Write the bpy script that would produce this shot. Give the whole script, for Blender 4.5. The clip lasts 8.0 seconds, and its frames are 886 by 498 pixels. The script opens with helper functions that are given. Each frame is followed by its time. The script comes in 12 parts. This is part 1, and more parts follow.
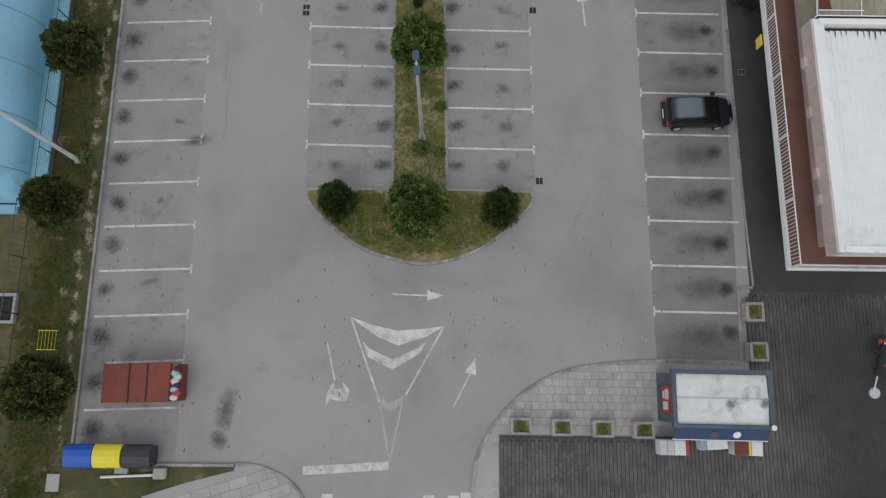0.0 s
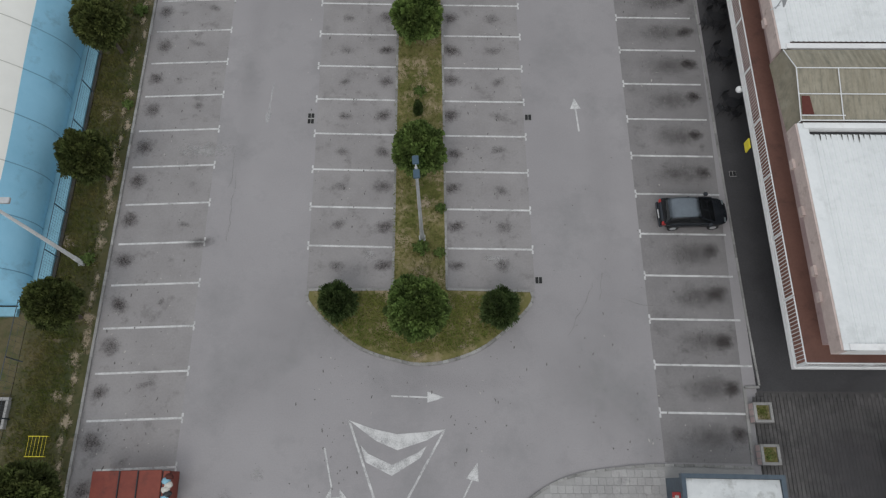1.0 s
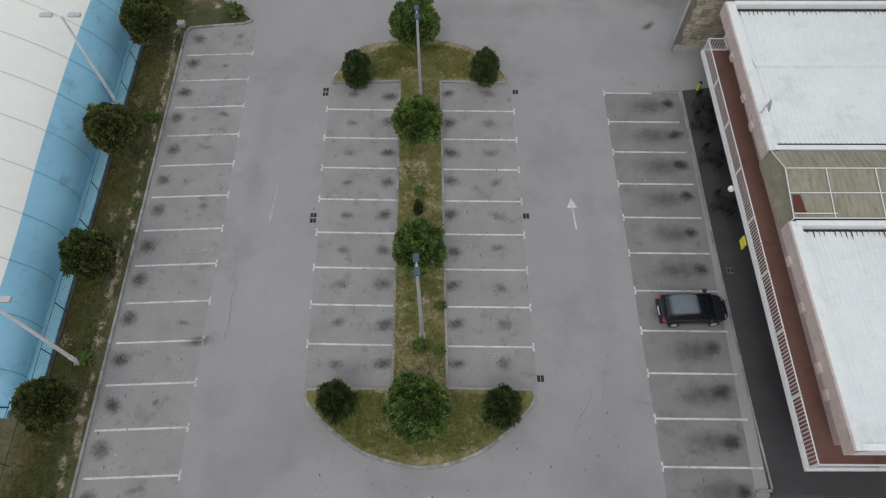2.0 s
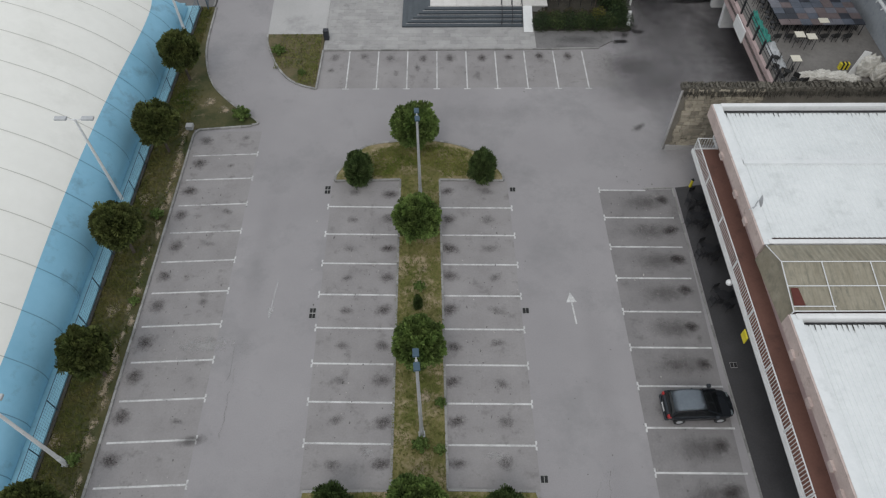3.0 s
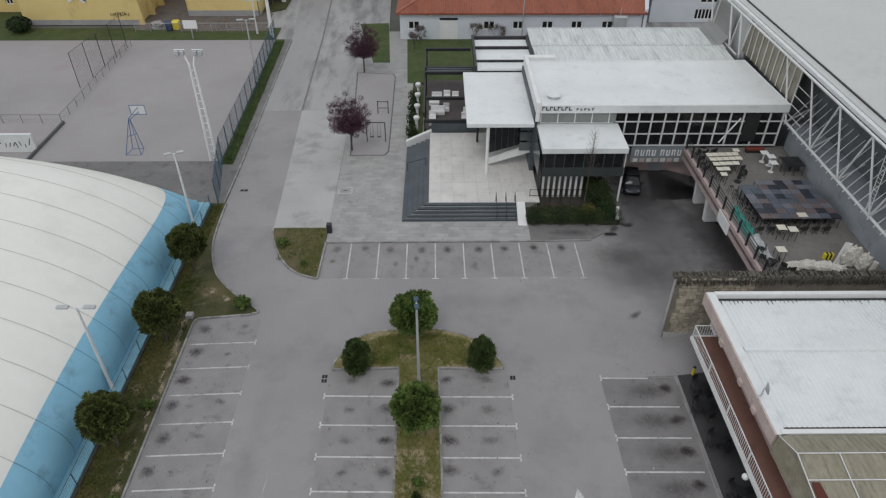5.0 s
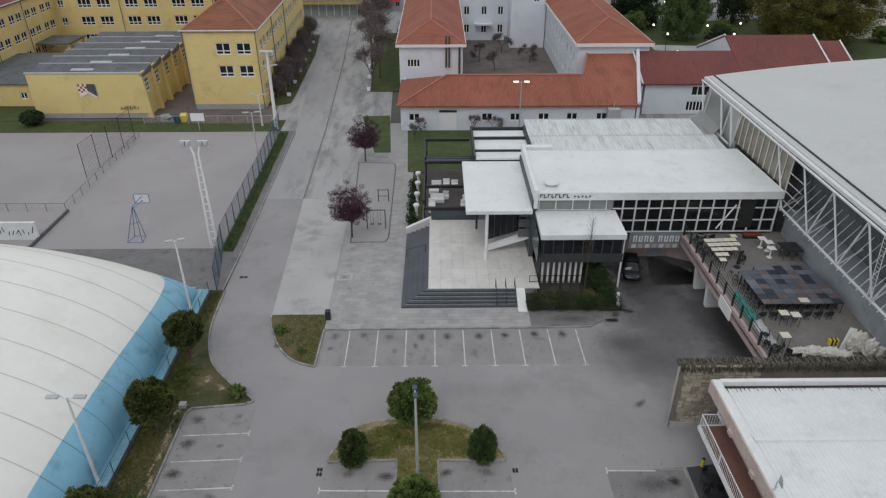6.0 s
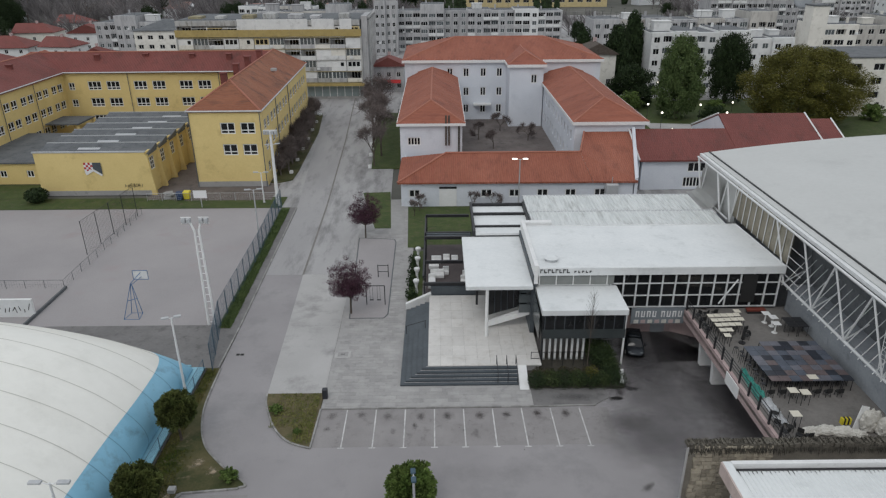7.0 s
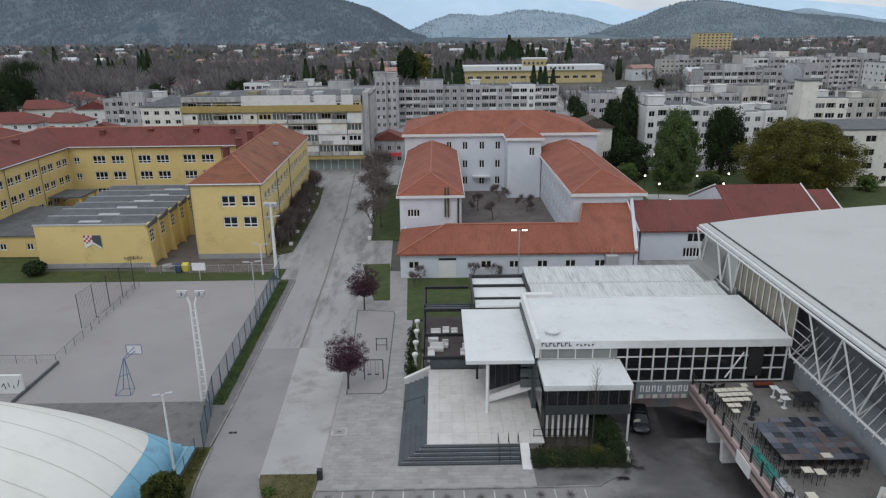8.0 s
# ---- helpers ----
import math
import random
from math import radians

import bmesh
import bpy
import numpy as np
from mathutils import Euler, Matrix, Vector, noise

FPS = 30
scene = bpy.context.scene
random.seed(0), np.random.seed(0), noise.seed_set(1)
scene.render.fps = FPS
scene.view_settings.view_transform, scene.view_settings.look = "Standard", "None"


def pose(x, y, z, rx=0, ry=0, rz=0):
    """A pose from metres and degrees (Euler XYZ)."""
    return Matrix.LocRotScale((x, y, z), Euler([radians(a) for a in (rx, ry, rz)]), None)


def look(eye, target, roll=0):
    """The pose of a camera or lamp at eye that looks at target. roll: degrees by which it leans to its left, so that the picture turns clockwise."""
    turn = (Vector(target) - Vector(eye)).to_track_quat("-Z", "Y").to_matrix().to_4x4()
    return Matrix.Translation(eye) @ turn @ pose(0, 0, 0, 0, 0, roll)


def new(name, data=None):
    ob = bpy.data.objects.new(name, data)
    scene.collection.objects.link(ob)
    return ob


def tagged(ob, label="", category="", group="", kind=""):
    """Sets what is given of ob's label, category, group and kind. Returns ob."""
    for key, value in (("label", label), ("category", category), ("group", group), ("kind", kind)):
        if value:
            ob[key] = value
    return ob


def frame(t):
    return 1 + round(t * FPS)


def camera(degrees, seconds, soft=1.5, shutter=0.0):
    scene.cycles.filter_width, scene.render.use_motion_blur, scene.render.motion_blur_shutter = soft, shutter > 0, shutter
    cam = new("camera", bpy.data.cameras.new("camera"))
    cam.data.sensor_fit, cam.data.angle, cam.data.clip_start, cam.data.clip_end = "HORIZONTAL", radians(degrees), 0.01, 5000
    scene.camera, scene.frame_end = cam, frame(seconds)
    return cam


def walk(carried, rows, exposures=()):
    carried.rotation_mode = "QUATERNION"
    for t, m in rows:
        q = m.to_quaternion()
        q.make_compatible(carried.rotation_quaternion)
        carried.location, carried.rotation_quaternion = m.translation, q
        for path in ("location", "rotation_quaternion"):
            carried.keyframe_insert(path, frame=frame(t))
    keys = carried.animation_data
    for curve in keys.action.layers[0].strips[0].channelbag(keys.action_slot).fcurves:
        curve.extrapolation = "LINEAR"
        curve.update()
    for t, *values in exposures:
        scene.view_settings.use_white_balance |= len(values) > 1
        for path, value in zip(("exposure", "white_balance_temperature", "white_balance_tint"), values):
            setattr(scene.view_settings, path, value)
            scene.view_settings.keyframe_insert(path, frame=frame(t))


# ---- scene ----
cam = camera(66.7, 8.0, soft=1.25)
PATH = [
    (0, (0.457, 4.86, 35.922), (0.455, 5.252, 33.961), 0.4),
    (0.5, (0.544, 4.857, 35.947), (0.536, 5.393, 34.02), -0.3),
    (1, (0.538, 4.826, 35.964), (0.529, 5.504, 34.082), -0.4),
    (1.5, (0.493, 4.817, 36.011), (0.485, 5.63, 34.184), -0.3),
    (3, (0.445, 4.662, 36.042), (0.441, 5.846, 34.43), -0.3),
    (3.5, (0.348, 4.565, 35.982), (0.349, 5.863, 34.461), -0.1),
    (4, (0.243, 4.548, 35.928), (0.249, 5.95, 34.503), 0.1),
    (4.5, (0.234, 4.615, 35.892), (0.242, 6.112, 34.567), 0.0),
    (5, (0.211, 4.717, 35.855), (0.222, 6.299, 34.632), 0.0),
    (6.5, (0.375, 5.066, 35.597), (0.385, 6.848, 34.689), -0.3),
    (7, (0.441, 5.354, 35.553), (0.45, 7.181, 34.74), -0.4),
    (7.5, (0.499, 5.754, 35.55), (0.507, 7.621, 34.832), -0.5),
    (8, (0.57, 6.1, 35.56), (0.58, 8.001, 34.94), -0.6),
]
walk(cam, [(t, look(eye, target, roll)) for t, eye, target, roll in PATH],
     exposures=((0.0, 0.0, 6500, 10), (1.5, 0.05, 6500, 10), (3.0, 0.09, 6500, 10), (4.0, 0.02, 6500, 10), (5.0, -0.04, 6500, 10), (6.5, -0.04, 6450, 10), (7.5, -0.02, 6400, 10), (8.0, 0.0, 6250, 10)))

# ---- sky, sun ----
world = bpy.data.worlds.new("overcast_sky")
scene.world = world
world.use_nodes = True
wt = world.node_tree
wt.nodes.clear()
w_out = wt.nodes.new("ShaderNodeOutputWorld")
w_bg = wt.nodes.new("ShaderNodeBackground")
w_sky = wt.nodes.new("ShaderNodeTexSky")
w_sky.sky_type = 'NISHITA'
w_sky.sun_disc = False
w_sky.sun_elevation, w_sky.sun_rotation = radians(48), radians(200)
w_sky.air_density, w_sky.dust_density, w_sky.ozone_density = 1.0, 3.0, 1.0
w_tc = wt.nodes.new("ShaderNodeTexCoord")
w_map = wt.nodes.new("ShaderNodeMapping")
w_map.inputs["Scale"].default_value = (1.0, 1.0, 5.0)
w_noise = wt.nodes.new("ShaderNodeTexNoise")
w_noise.inputs["Scale"].default_value, w_noise.inputs["Detail"].default_value = 3.0, 6.0
w_ramp = wt.nodes.new("ShaderNodeValToRGB")
w_ramp.color_ramp.elements[0].position, w_ramp.color_ramp.elements[0].color = 0.35, (5.9, 6.4, 7.0, 1)
w_ramp.color_ramp.elements[1].position, w_ramp.color_ramp.elements[1].color = 0.65, (8.5, 8.75, 8.9, 1)
w_mix = wt.nodes.new("ShaderNodeMixRGB")
w_mix.inputs["Fac"].default_value = 0.92
wt.links.new(w_tc.outputs["Generated"], w_map.inputs["Vector"])
wt.links.new(w_map.outputs["Vector"], w_noise.inputs["Vector"])
wt.links.new(w_noise.outputs["Fac"], w_ramp.inputs["Fac"])
wt.links.new(w_sky.outputs["Color"], w_mix.inputs["Color1"])
wt.links.new(w_ramp.outputs["Color"], w_mix.inputs["Color2"])
wt.links.new(w_mix.outputs["Color"], w_bg.inputs["Color"])
wt.links.new(w_bg.outputs["Background"], w_out.inputs["Surface"])
w_bg.inputs["Strength"].default_value = 0.1

sun = new("sun", bpy.data.lights.new("sun", 'SUN'))
sun.data.energy, sun.data.angle, sun.data.color = 0.6, radians(25), (1.0, 0.97, 0.93)
sun.matrix_world = look((-20, -40, 80), (0, 20, 0))

# ---- materials ----


def rgb(*c):
    return (c[0], c[1], c[2], 1.0)


def surf(name, a, b, fine=8.0, coarse=0.4, stain=None, stain_at=(0.52, 0.72), rough=0.85, bump=0.3, depth=0.01, metal=0.0, spread=0.6, random_by=None, amount=0.25, stretch=None, wave=None, spec=0.4):
    """Two colours mixed by fine grain and coarse patches, with a third for stains; world-sized. random_by: 'object' or 'island'. wave: (axis, per metre, depth)."""
    m = bpy.data.materials.new(name)
    m.use_nodes = True
    t = m.node_tree
    n, l = t.nodes, t.links
    p = n["Principled BSDF"]
    geo = n.new("ShaderNodeNewGeometry")
    pos = geo.outputs["Position"]
    if stretch:
        mp = n.new("ShaderNodeMapping")
        mp.inputs["Scale"].default_value = stretch
        l.new(pos, mp.inputs["Vector"])
        pos = mp.outputs["Vector"]
    f = n.new("ShaderNodeTexNoise")
    f.inputs["Scale"].default_value, f.inputs["Detail"].default_value, f.inputs["Roughness"].default_value = fine, 5.0, 0.65
    c = n.new("ShaderNodeTexNoise")
    c.inputs["Scale"].default_value, c.inputs["Detail"].default_value, c.inputs["Roughness"].default_value = coarse, 6.0, 0.6
    l.new(pos, f.inputs["Vector"])
    l.new(pos, c.inputs["Vector"])
    add = n.new("ShaderNodeMath")
    add.operation = 'MULTIPLY_ADD'
    l.new(f.outputs["Fac"], add.inputs[0])
    add.inputs[1].default_value = 1.0 - spread
    sp = n.new("ShaderNodeMath")
    sp.operation = 'MULTIPLY'
    l.new(c.outputs["Fac"], sp.inputs[0])
    sp.inputs[1].default_value = spread
    l.new(sp.outputs[0], add.inputs[2])
    r = n.new("ShaderNodeMapRange")
    r.inputs["From Min"].default_value, r.inputs["From Max"].default_value = 0.36, 0.64
    l.new(add.outputs[0], r.inputs["Value"])
    mix = n.new("ShaderNodeMixRGB")
    mix.inputs["Color1"].default_value, mix.inputs["Color2"].default_value = rgb(*a), rgb(*b)
    l.new(r.outputs["Result"], mix.inputs["Fac"])
    col = mix.outputs["Color"]
    if stain:
        s = n.new("ShaderNodeTexNoise")
        s.inputs["Scale"].default_value, s.inputs["Detail"].default_value, s.inputs["Roughness"].default_value = coarse * 2.3, 8.0, 0.7
        off = n.new("ShaderNodeVectorMath")
        off.operation = 'ADD'
        off.inputs[1].default_value = (31.0, 17.0, 5.0)
        l.new(pos, off.inputs[0])
        l.new(off.outputs["Vector"], s.inputs["Vector"])
        sr = n.new("ShaderNodeMapRange")
        sr.inputs["From Min"].default_value, sr.inputs["From Max"].default_value = stain_at
        l.new(s.outputs["Fac"], sr.inputs["Value"])
        m2 = n.new("ShaderNodeMixRGB")
        m2.inputs["Color2"].default_value = rgb(*stain)
        l.new(sr.outputs["Result"], m2.inputs["Fac"])
        l.new(col, m2.inputs["Color1"])
        col = m2.outputs["Color"]
    if random_by:
        if random_by == 'object':
            rnd = n.new("ShaderNodeObjectInfo").outputs["Random"]
        else:
            rnd = geo.outputs["Random Per Island"]
        mr = n.new("ShaderNodeMapRange")
        mr.inputs["To Min"].default_value, mr.inputs["To Max"].default_value = 1.0 - amount, 1.0 + amount
        l.new(rnd, mr.inputs["Value"])
        hs = n.new("ShaderNodeHueSaturation")
        l.new(mr.outputs["Result"], hs.inputs["Value"])
        l.new(col, hs.inputs["Color"])
        col = hs.outputs["Color"]
    l.new(col, p.inputs["Base Color"])
    p.inputs["Roughness"].default_value, p.inputs["Metallic"].default_value = rough, metal
    p.inputs["Specular IOR Level"].default_value = spec
    height = f.outputs["Fac"]
    if wave:
        axis, per_metre, deep = wave
        wv = n.new("ShaderNodeTexWave")
        wv.bands_direction = axis
        wv.inputs["Scale"].default_value = per_metre * 0.3142
        wv.inputs["Distortion"].default_value = 0.4
        wv.inputs["Detail Scale"].default_value = 0.6
        l.new(geo.outputs["Position"], wv.inputs["Vector"])
        wb = n.new("ShaderNodeBump")
        wb.inputs["Distance"].default_value, wb.inputs["Strength"].default_value = deep, 0.8
        l.new(wv.outputs["Fac"], wb.inputs["Height"])
        l.new(wb.outputs["Normal"], p.inputs["Normal"])
        wr = n.new("ShaderNodeMapRange")
        wr.inputs["From Max"].default_value, wr.inputs["To Min"].default_value, wr.inputs["To Max"].default_value = 0.35, 0.90, 1.0
        l.new(wv.outputs["Fac"], wr.inputs["Value"])
        wh = n.new("ShaderNodeHueSaturation")
        l.new(wr.outputs["Result"], wh.inputs["Value"])
        l.new(col, wh.inputs["Color"])
        l.new(wh.outputs["Color"], p.inputs["Base Color"])
    if bump:
        bp = n.new("ShaderNodeBump")
        bp.inputs["Strength"].default_value, bp.inputs["Distance"].default_value = bump, depth
        l.new(height, bp.inputs["Height"])
        if wave:
            l.new(wb.outputs["Normal"], bp.inputs["Normal"])
        l.new(bp.outputs["Normal"], p.inputs["Normal"])
    return m


M = {}
M["asphalt"] = surf("asphalt", (0.274, 0.261, 0.265), (0.337, 0.321, 0.324), fine=14, coarse=0.12, stain=(0.24, 0.234, 0.235), stain_at=(0.5, 0.75), bump=0.5, depth=0.01, spec=0.12)
M["bay_asphalt"] = surf("bay_asphalt", (0.246, 0.233, 0.231), (0.311, 0.296, 0.292), fine=9, coarse=0.5, stain=(0.165, 0.155, 0.152), stain_at=(0.55, 0.76), bump=0.5, depth=0.01, spec=0.12)
M["bay_asphalt_dark"] = surf("bay_asphalt_dark", (0.19, 0.181, 0.18), (0.25, 0.238, 0.236), fine=9, coarse=0.5, stain=(0.13, 0.122, 0.12), stain_at=(0.55, 0.76), bump=0.5, depth=0.01, spec=0.12)
M["brown_yard"] = surf("brown_yard", (0.11, 0.092, 0.086), (0.17, 0.148, 0.138), fine=4, coarse=0.3, stain=(0.075, 0.064, 0.06), stain_at=(0.52, 0.7), bump=0.5)
M["dark_asphalt"] = surf("dark_asphalt", (0.046, 0.044, 0.046), (0.072, 0.07, 0.072), fine=10, coarse=0.35, stain=(0.075, 0.074, 0.077), stain_at=(0.6, 0.78), bump=0.5)
M["block_paving"] = surf("block_paving", (0.084, 0.079, 0.077), (0.124, 0.117, 0.113), fine=5, coarse=0.3, stain=(0.06, 0.057, 0.057), stain_at=(0.52, 0.72), bump=0.4, random_by='object', amount=0.16)
M["block_paving_far"] = surf("block_paving_far", (0.082, 0.077, 0.075), (0.122, 0.115, 0.111), fine=5, coarse=0.3, stain=(0.05, 0.048, 0.048), stain_at=(0.52, 0.72), bump=0.4, random_by='island', amount=0.16)
M["paving_joint"] = surf("paving_joint", (0.064, 0.060, 0.058), (0.094, 0.088, 0.086), fine=9, coarse=0.5, bump=0.4)
M["slab"] = surf("slab", (0.31, 0.303, 0.297), (0.40, 0.39, 0.38), fine=12, coarse=0.5, stain=(0.25, 0.245, 0.24), stain_at=(0.54, 0.74), random_by='object', amount=0.09, spec=0.12)
M["slab_far"] = surf("slab_far", (0.31, 0.303, 0.297), (0.40, 0.39, 0.38), fine=12, coarse=0.5, stain=(0.25, 0.245, 0.24), stain_at=(0.54, 0.74), random_by='island', amount=0.09, spec=0.12)
M["joint"] = surf("joint", (0.285, 0.279, 0.27), (0.345, 0.338, 0.328), fine=20, coarse=1.0)
M["road"] = surf("road", (0.335, 0.328, 0.328), (0.42, 0.413, 0.408), fine=8, coarse=0.12, stain=(0.20, 0.196, 0.195), stain_at=(0.47, 0.68), spec=0.12, stretch=(1.7, 0.4, 1.0))
M["road_west"] = surf("road_west", (0.31, 0.303, 0.304), (0.385, 0.377, 0.375), fine=8, coarse=0.12, stain=(0.22, 0.216, 0.217), stain_at=(0.52, 0.72), spec=0.12, stretch=(1.6, 0.4, 1.0))
M["concrete_light"] = surf("concrete_light", (0.37, 0.362, 0.354), (0.465, 0.455, 0.445), fine=8, coarse=0.14, stain=(0.28, 0.273, 0.268), stain_at=(0.52, 0.72), spec=0.12)
M["concrete"] = surf("concrete", (0.28, 0.275, 0.27), (0.38, 0.372, 0.36), fine=10, coarse=0.5, stain=(0.2, 0.195, 0.188), stain_at=(0.56, 0.74))
M["deck_concrete"] = surf("deck_concrete", (0.165, 0.155, 0.145), (0.235, 0.222, 0.208), fine=5, coarse=0.5, stain=(0.14, 0.132, 0.125), stain_at=(0.54, 0.74), spec=0.12)
M["court"] = surf("court", (0.298, 0.282, 0.284), (0.372, 0.351, 0.35), fine=6, coarse=0.07, stain=(0.33, 0.29, 0.29), stain_at=(0.56, 0.72), spec=0.12)
M["kerb"] = surf("kerb", (0.22, 0.215, 0.205), (0.34, 0.332, 0.32), fine=14, coarse=1.2, stain=(0.15, 0.147, 0.13), stain_at=(0.55, 0.72), random_by='island', amount=0.2)


def road_paint(name, colour, wear, streak=(1.0, 1.0, 1.0)):
    """Thin road paint, worn through to the asphalt in chips and scuffs. wear: 0 to 1."""
    m = surf(name, tuple(v * 0.82 for v in colour), colour, fine=16, coarse=1.3, bump=0.1, spec=0.2)
    n, l = m.node_tree.nodes, m.node_tree.links
    mp = n.new("ShaderNodeMapping")
    mp.inputs["Scale"].default_value = streak
    l.new(n.new("ShaderNodeNewGeometry").outputs["Position"], mp.inputs["Vector"])
    chips, broad = n.new("ShaderNodeTexNoise"), n.new("ShaderNodeTexNoise")
    for q, s, d in ((chips, 24.0, 4.0), (broad, 1.3, 4.0)):
        q.inputs["Scale"].default_value, q.inputs["Detail"].default_value, q.inputs["Roughness"].default_value = s, d, 0.7
        l.new(mp.outputs["Vector"], q.inputs["Vector"])
    mix = n.new("ShaderNodeMath")
    mix.operation = 'MULTIPLY_ADD'
    l.new(broad.outputs["Fac"], mix.inputs[0])
    mix.inputs[1].default_value = 0.8
    l.new(chips.outputs["Fac"], mix.inputs[2])
    mr = n.new("ShaderNodeMapRange")
    mr.inputs["From Min"].default_value, mr.inputs["From Max"].default_value = 0.6 + 0.3 * wear, 0.92 + 0.42 * wear
    mr.inputs["To Min"].default_value, mr.inputs["To Max"].default_value = 0.42 - 0.28 * wear, 1.0 - 0.2 * wear
    l.new(mix.outputs[0], mr.inputs["Value"])
    tr, mx = n.new("ShaderNodeBsdfTransparent"), n.new("ShaderNodeMixShader")
    l.new(mr.outputs["Result"], mx.inputs["Fac"])
    l.new(tr.outputs[0], mx.inputs[1])
    l.new(n["Principled BSDF"].outputs[0], mx.inputs[2])
    l.new(mx.outputs[0], n["Material Output"].inputs["Surface"])
    return m


M["paint"] = road_paint("paint", (0.64, 0.635, 0.625), 0.03)
M["paint_worn"] = road_paint("paint_worn", (0.64, 0.635, 0.625), 0.2)
M["paint_faint"] = road_paint("paint_faint", (0.58, 0.575, 0.57), 0.5, (1.0, 0.5, 1.0))
M["soil_grass"] = surf("soil_grass", (0.100, 0.106, 0.024), (0.225, 0.190, 0.078), fine=5, coarse=0.4, stain=(0.33, 0.262, 0.165), stain_at=(0.47, 0.63), bump=0.9, depth=0.04, spread=0.75)
M["verge_soil"] = surf("verge_soil", (0.030, 0.042, 0.009), (0.105, 0.090, 0.040), fine=5, coarse=0.38, stain=(0.19, 0.15, 0.095), stain_at=(0.57, 0.7), bump=0.9, depth=0.04, spread=0.75)
M["dry_grass"] = surf("dry_grass", (0.078, 0.068, 0.03), (0.145, 0.118, 0.062), fine=5, coarse=0.5, stain=(0.06, 0.07, 0.022), stain_at=(0.52, 0.66), bump=0.9, depth=0.04, spread=0.7)
M["green_grass"] = surf("green_grass", (0.034, 0.060, 0.013), (0.074, 0.096, 0.027), fine=5, coarse=0.5, stain=(0.10, 0.088, 0.05), stain_at=(0.53, 0.68), bump=0.9, depth=0.04)
M["grass_blade"] = surf("grass_blade", (0.098, 0.122, 0.030), (0.215, 0.205, 0.078), fine=2, coarse=0.4, bump=0, random_by='island', amount=0.25, rough=0.9, spec=0.1)
M["rim_blade"] = surf("rim_blade", (0.088, 0.130, 0.022), (0.215, 0.215, 0.062), fine=2, coarse=0.4, bump=0, random_by='island', amount=0.3, rough=0.9, spec=0.1)
M["verge_blade"] = surf("verge_blade", (0.046, 0.070, 0.012), (0.150, 0.128, 0.05), fine=2, coarse=0.38, bump=0, random_by='island', amount=0.3, rough=0.9, spec=0.1)
M["leaf"] = surf("leaf", (0.060, 0.104, 0.024), (0.150, 0.205, 0.058), fine=3, coarse=0.9, bump=0, random_by='island', amount=0.5, rough=0.7, spec=0.2)
M["leaf_shrub"] = surf("leaf_shrub", (0.050, 0.084, 0.027), (0.110, 0.150, 0.052), fine=3, coarse=0.9, bump=0, random_by='island', amount=0.4, rough=0.7, spec=0.2)
M["leaf_verge"] = surf("leaf_verge", (0.050, 0.070, 0.020), (0.108, 0.122, 0.038), fine=3, coarse=0.9, bump=0, random_by='island', amount=0.5, rough=0.7, spec=0.2)
M["leaf_dark"] = surf("leaf_dark", (0.015, 0.029, 0.011), (0.034, 0.053, 0.019), fine=3, coarse=0.9, bump=0, random_by='island', amount=0.5, rough=0.7, spec=0.2)
M["leaf_tall"] = surf("leaf_tall", (0.028, 0.046, 0.016), (0.066, 0.088, 0.032), fine=1, coarse=0.4, bump=0, random_by='island', amount=0.5, rough=0.7, spec=0.2)
M["leaf_olive"] = surf("leaf_olive", (0.064, 0.066, 0.014), (0.150, 0.138, 0.030), fine=1, coarse=0.25, bump=0, random_by='island', amount=0.45, rough=0.7, spec=0.2)
M["leaf_plum"] = surf("leaf_plum", (0.050, 0.021, 0.034), (0.098, 0.046, 0.064), fine=3, coarse=0.9, bump=0, random_by='island', amount=0.45, rough=0.8, spec=0.2)
M["twig"] = surf("twig", (0.115, 0.098, 0.088), (0.19, 0.165, 0.15), fine=3, coarse=0.05, bump=0, random_by='island', amount=0.35, spec=0.1)
M["twig_brown"] = surf("twig_brown", (0.105, 0.085, 0.08), (0.185, 0.155, 0.148), fine=3, coarse=0.05, bump=0, random_by='island', amount=0.35, spec=0.1)
# Air haze put into the far tree colours: paler, bluer than near ones.
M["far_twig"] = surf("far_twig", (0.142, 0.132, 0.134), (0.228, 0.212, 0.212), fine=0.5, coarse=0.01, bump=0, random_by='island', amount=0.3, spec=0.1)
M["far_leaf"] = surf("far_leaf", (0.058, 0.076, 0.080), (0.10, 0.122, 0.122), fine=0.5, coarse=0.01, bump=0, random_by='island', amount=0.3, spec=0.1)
M["ridge_tile"] = surf("ridge_tile", (0.34, 0.135, 0.092), (0.42, 0.18, 0.125), fine=3, coarse=0.5, bump=0.2)
M["bark"] = surf("bark", (0.055, 0.042, 0.034), (0.12, 0.098, 0.08), fine=12, coarse=2, bump=0.8, depth=0.02)
M["white_roof"] = surf("white_roof", (0.66, 0.68, 0.68), (0.76, 0.775, 0.77), fine=3, coarse=0.25, stain=(0.52, 0.54, 0.53), stain_at=(0.55, 0.8), rough=0.5, bump=0.1)
M["moss_bush"] = surf("moss_bush", (0.030, 0.034, 0.014), (0.075, 0.062, 0.032), fine=9, coarse=1.2, random_by='island', amount=0.4, bump=0)
M["maroon"] = surf("maroon", (0.07, 0.02, 0.015), (0.11, 0.03, 0.022), bump=0.05)
M["apron"] = surf("apron", (0.15, 0.145, 0.142), (0.205, 0.198, 0.195), fine=4, coarse=0.35, stain=(0.10, 0.096, 0.094), stain_at=(0.52, 0.72), rough=0.9, bump=0.25)
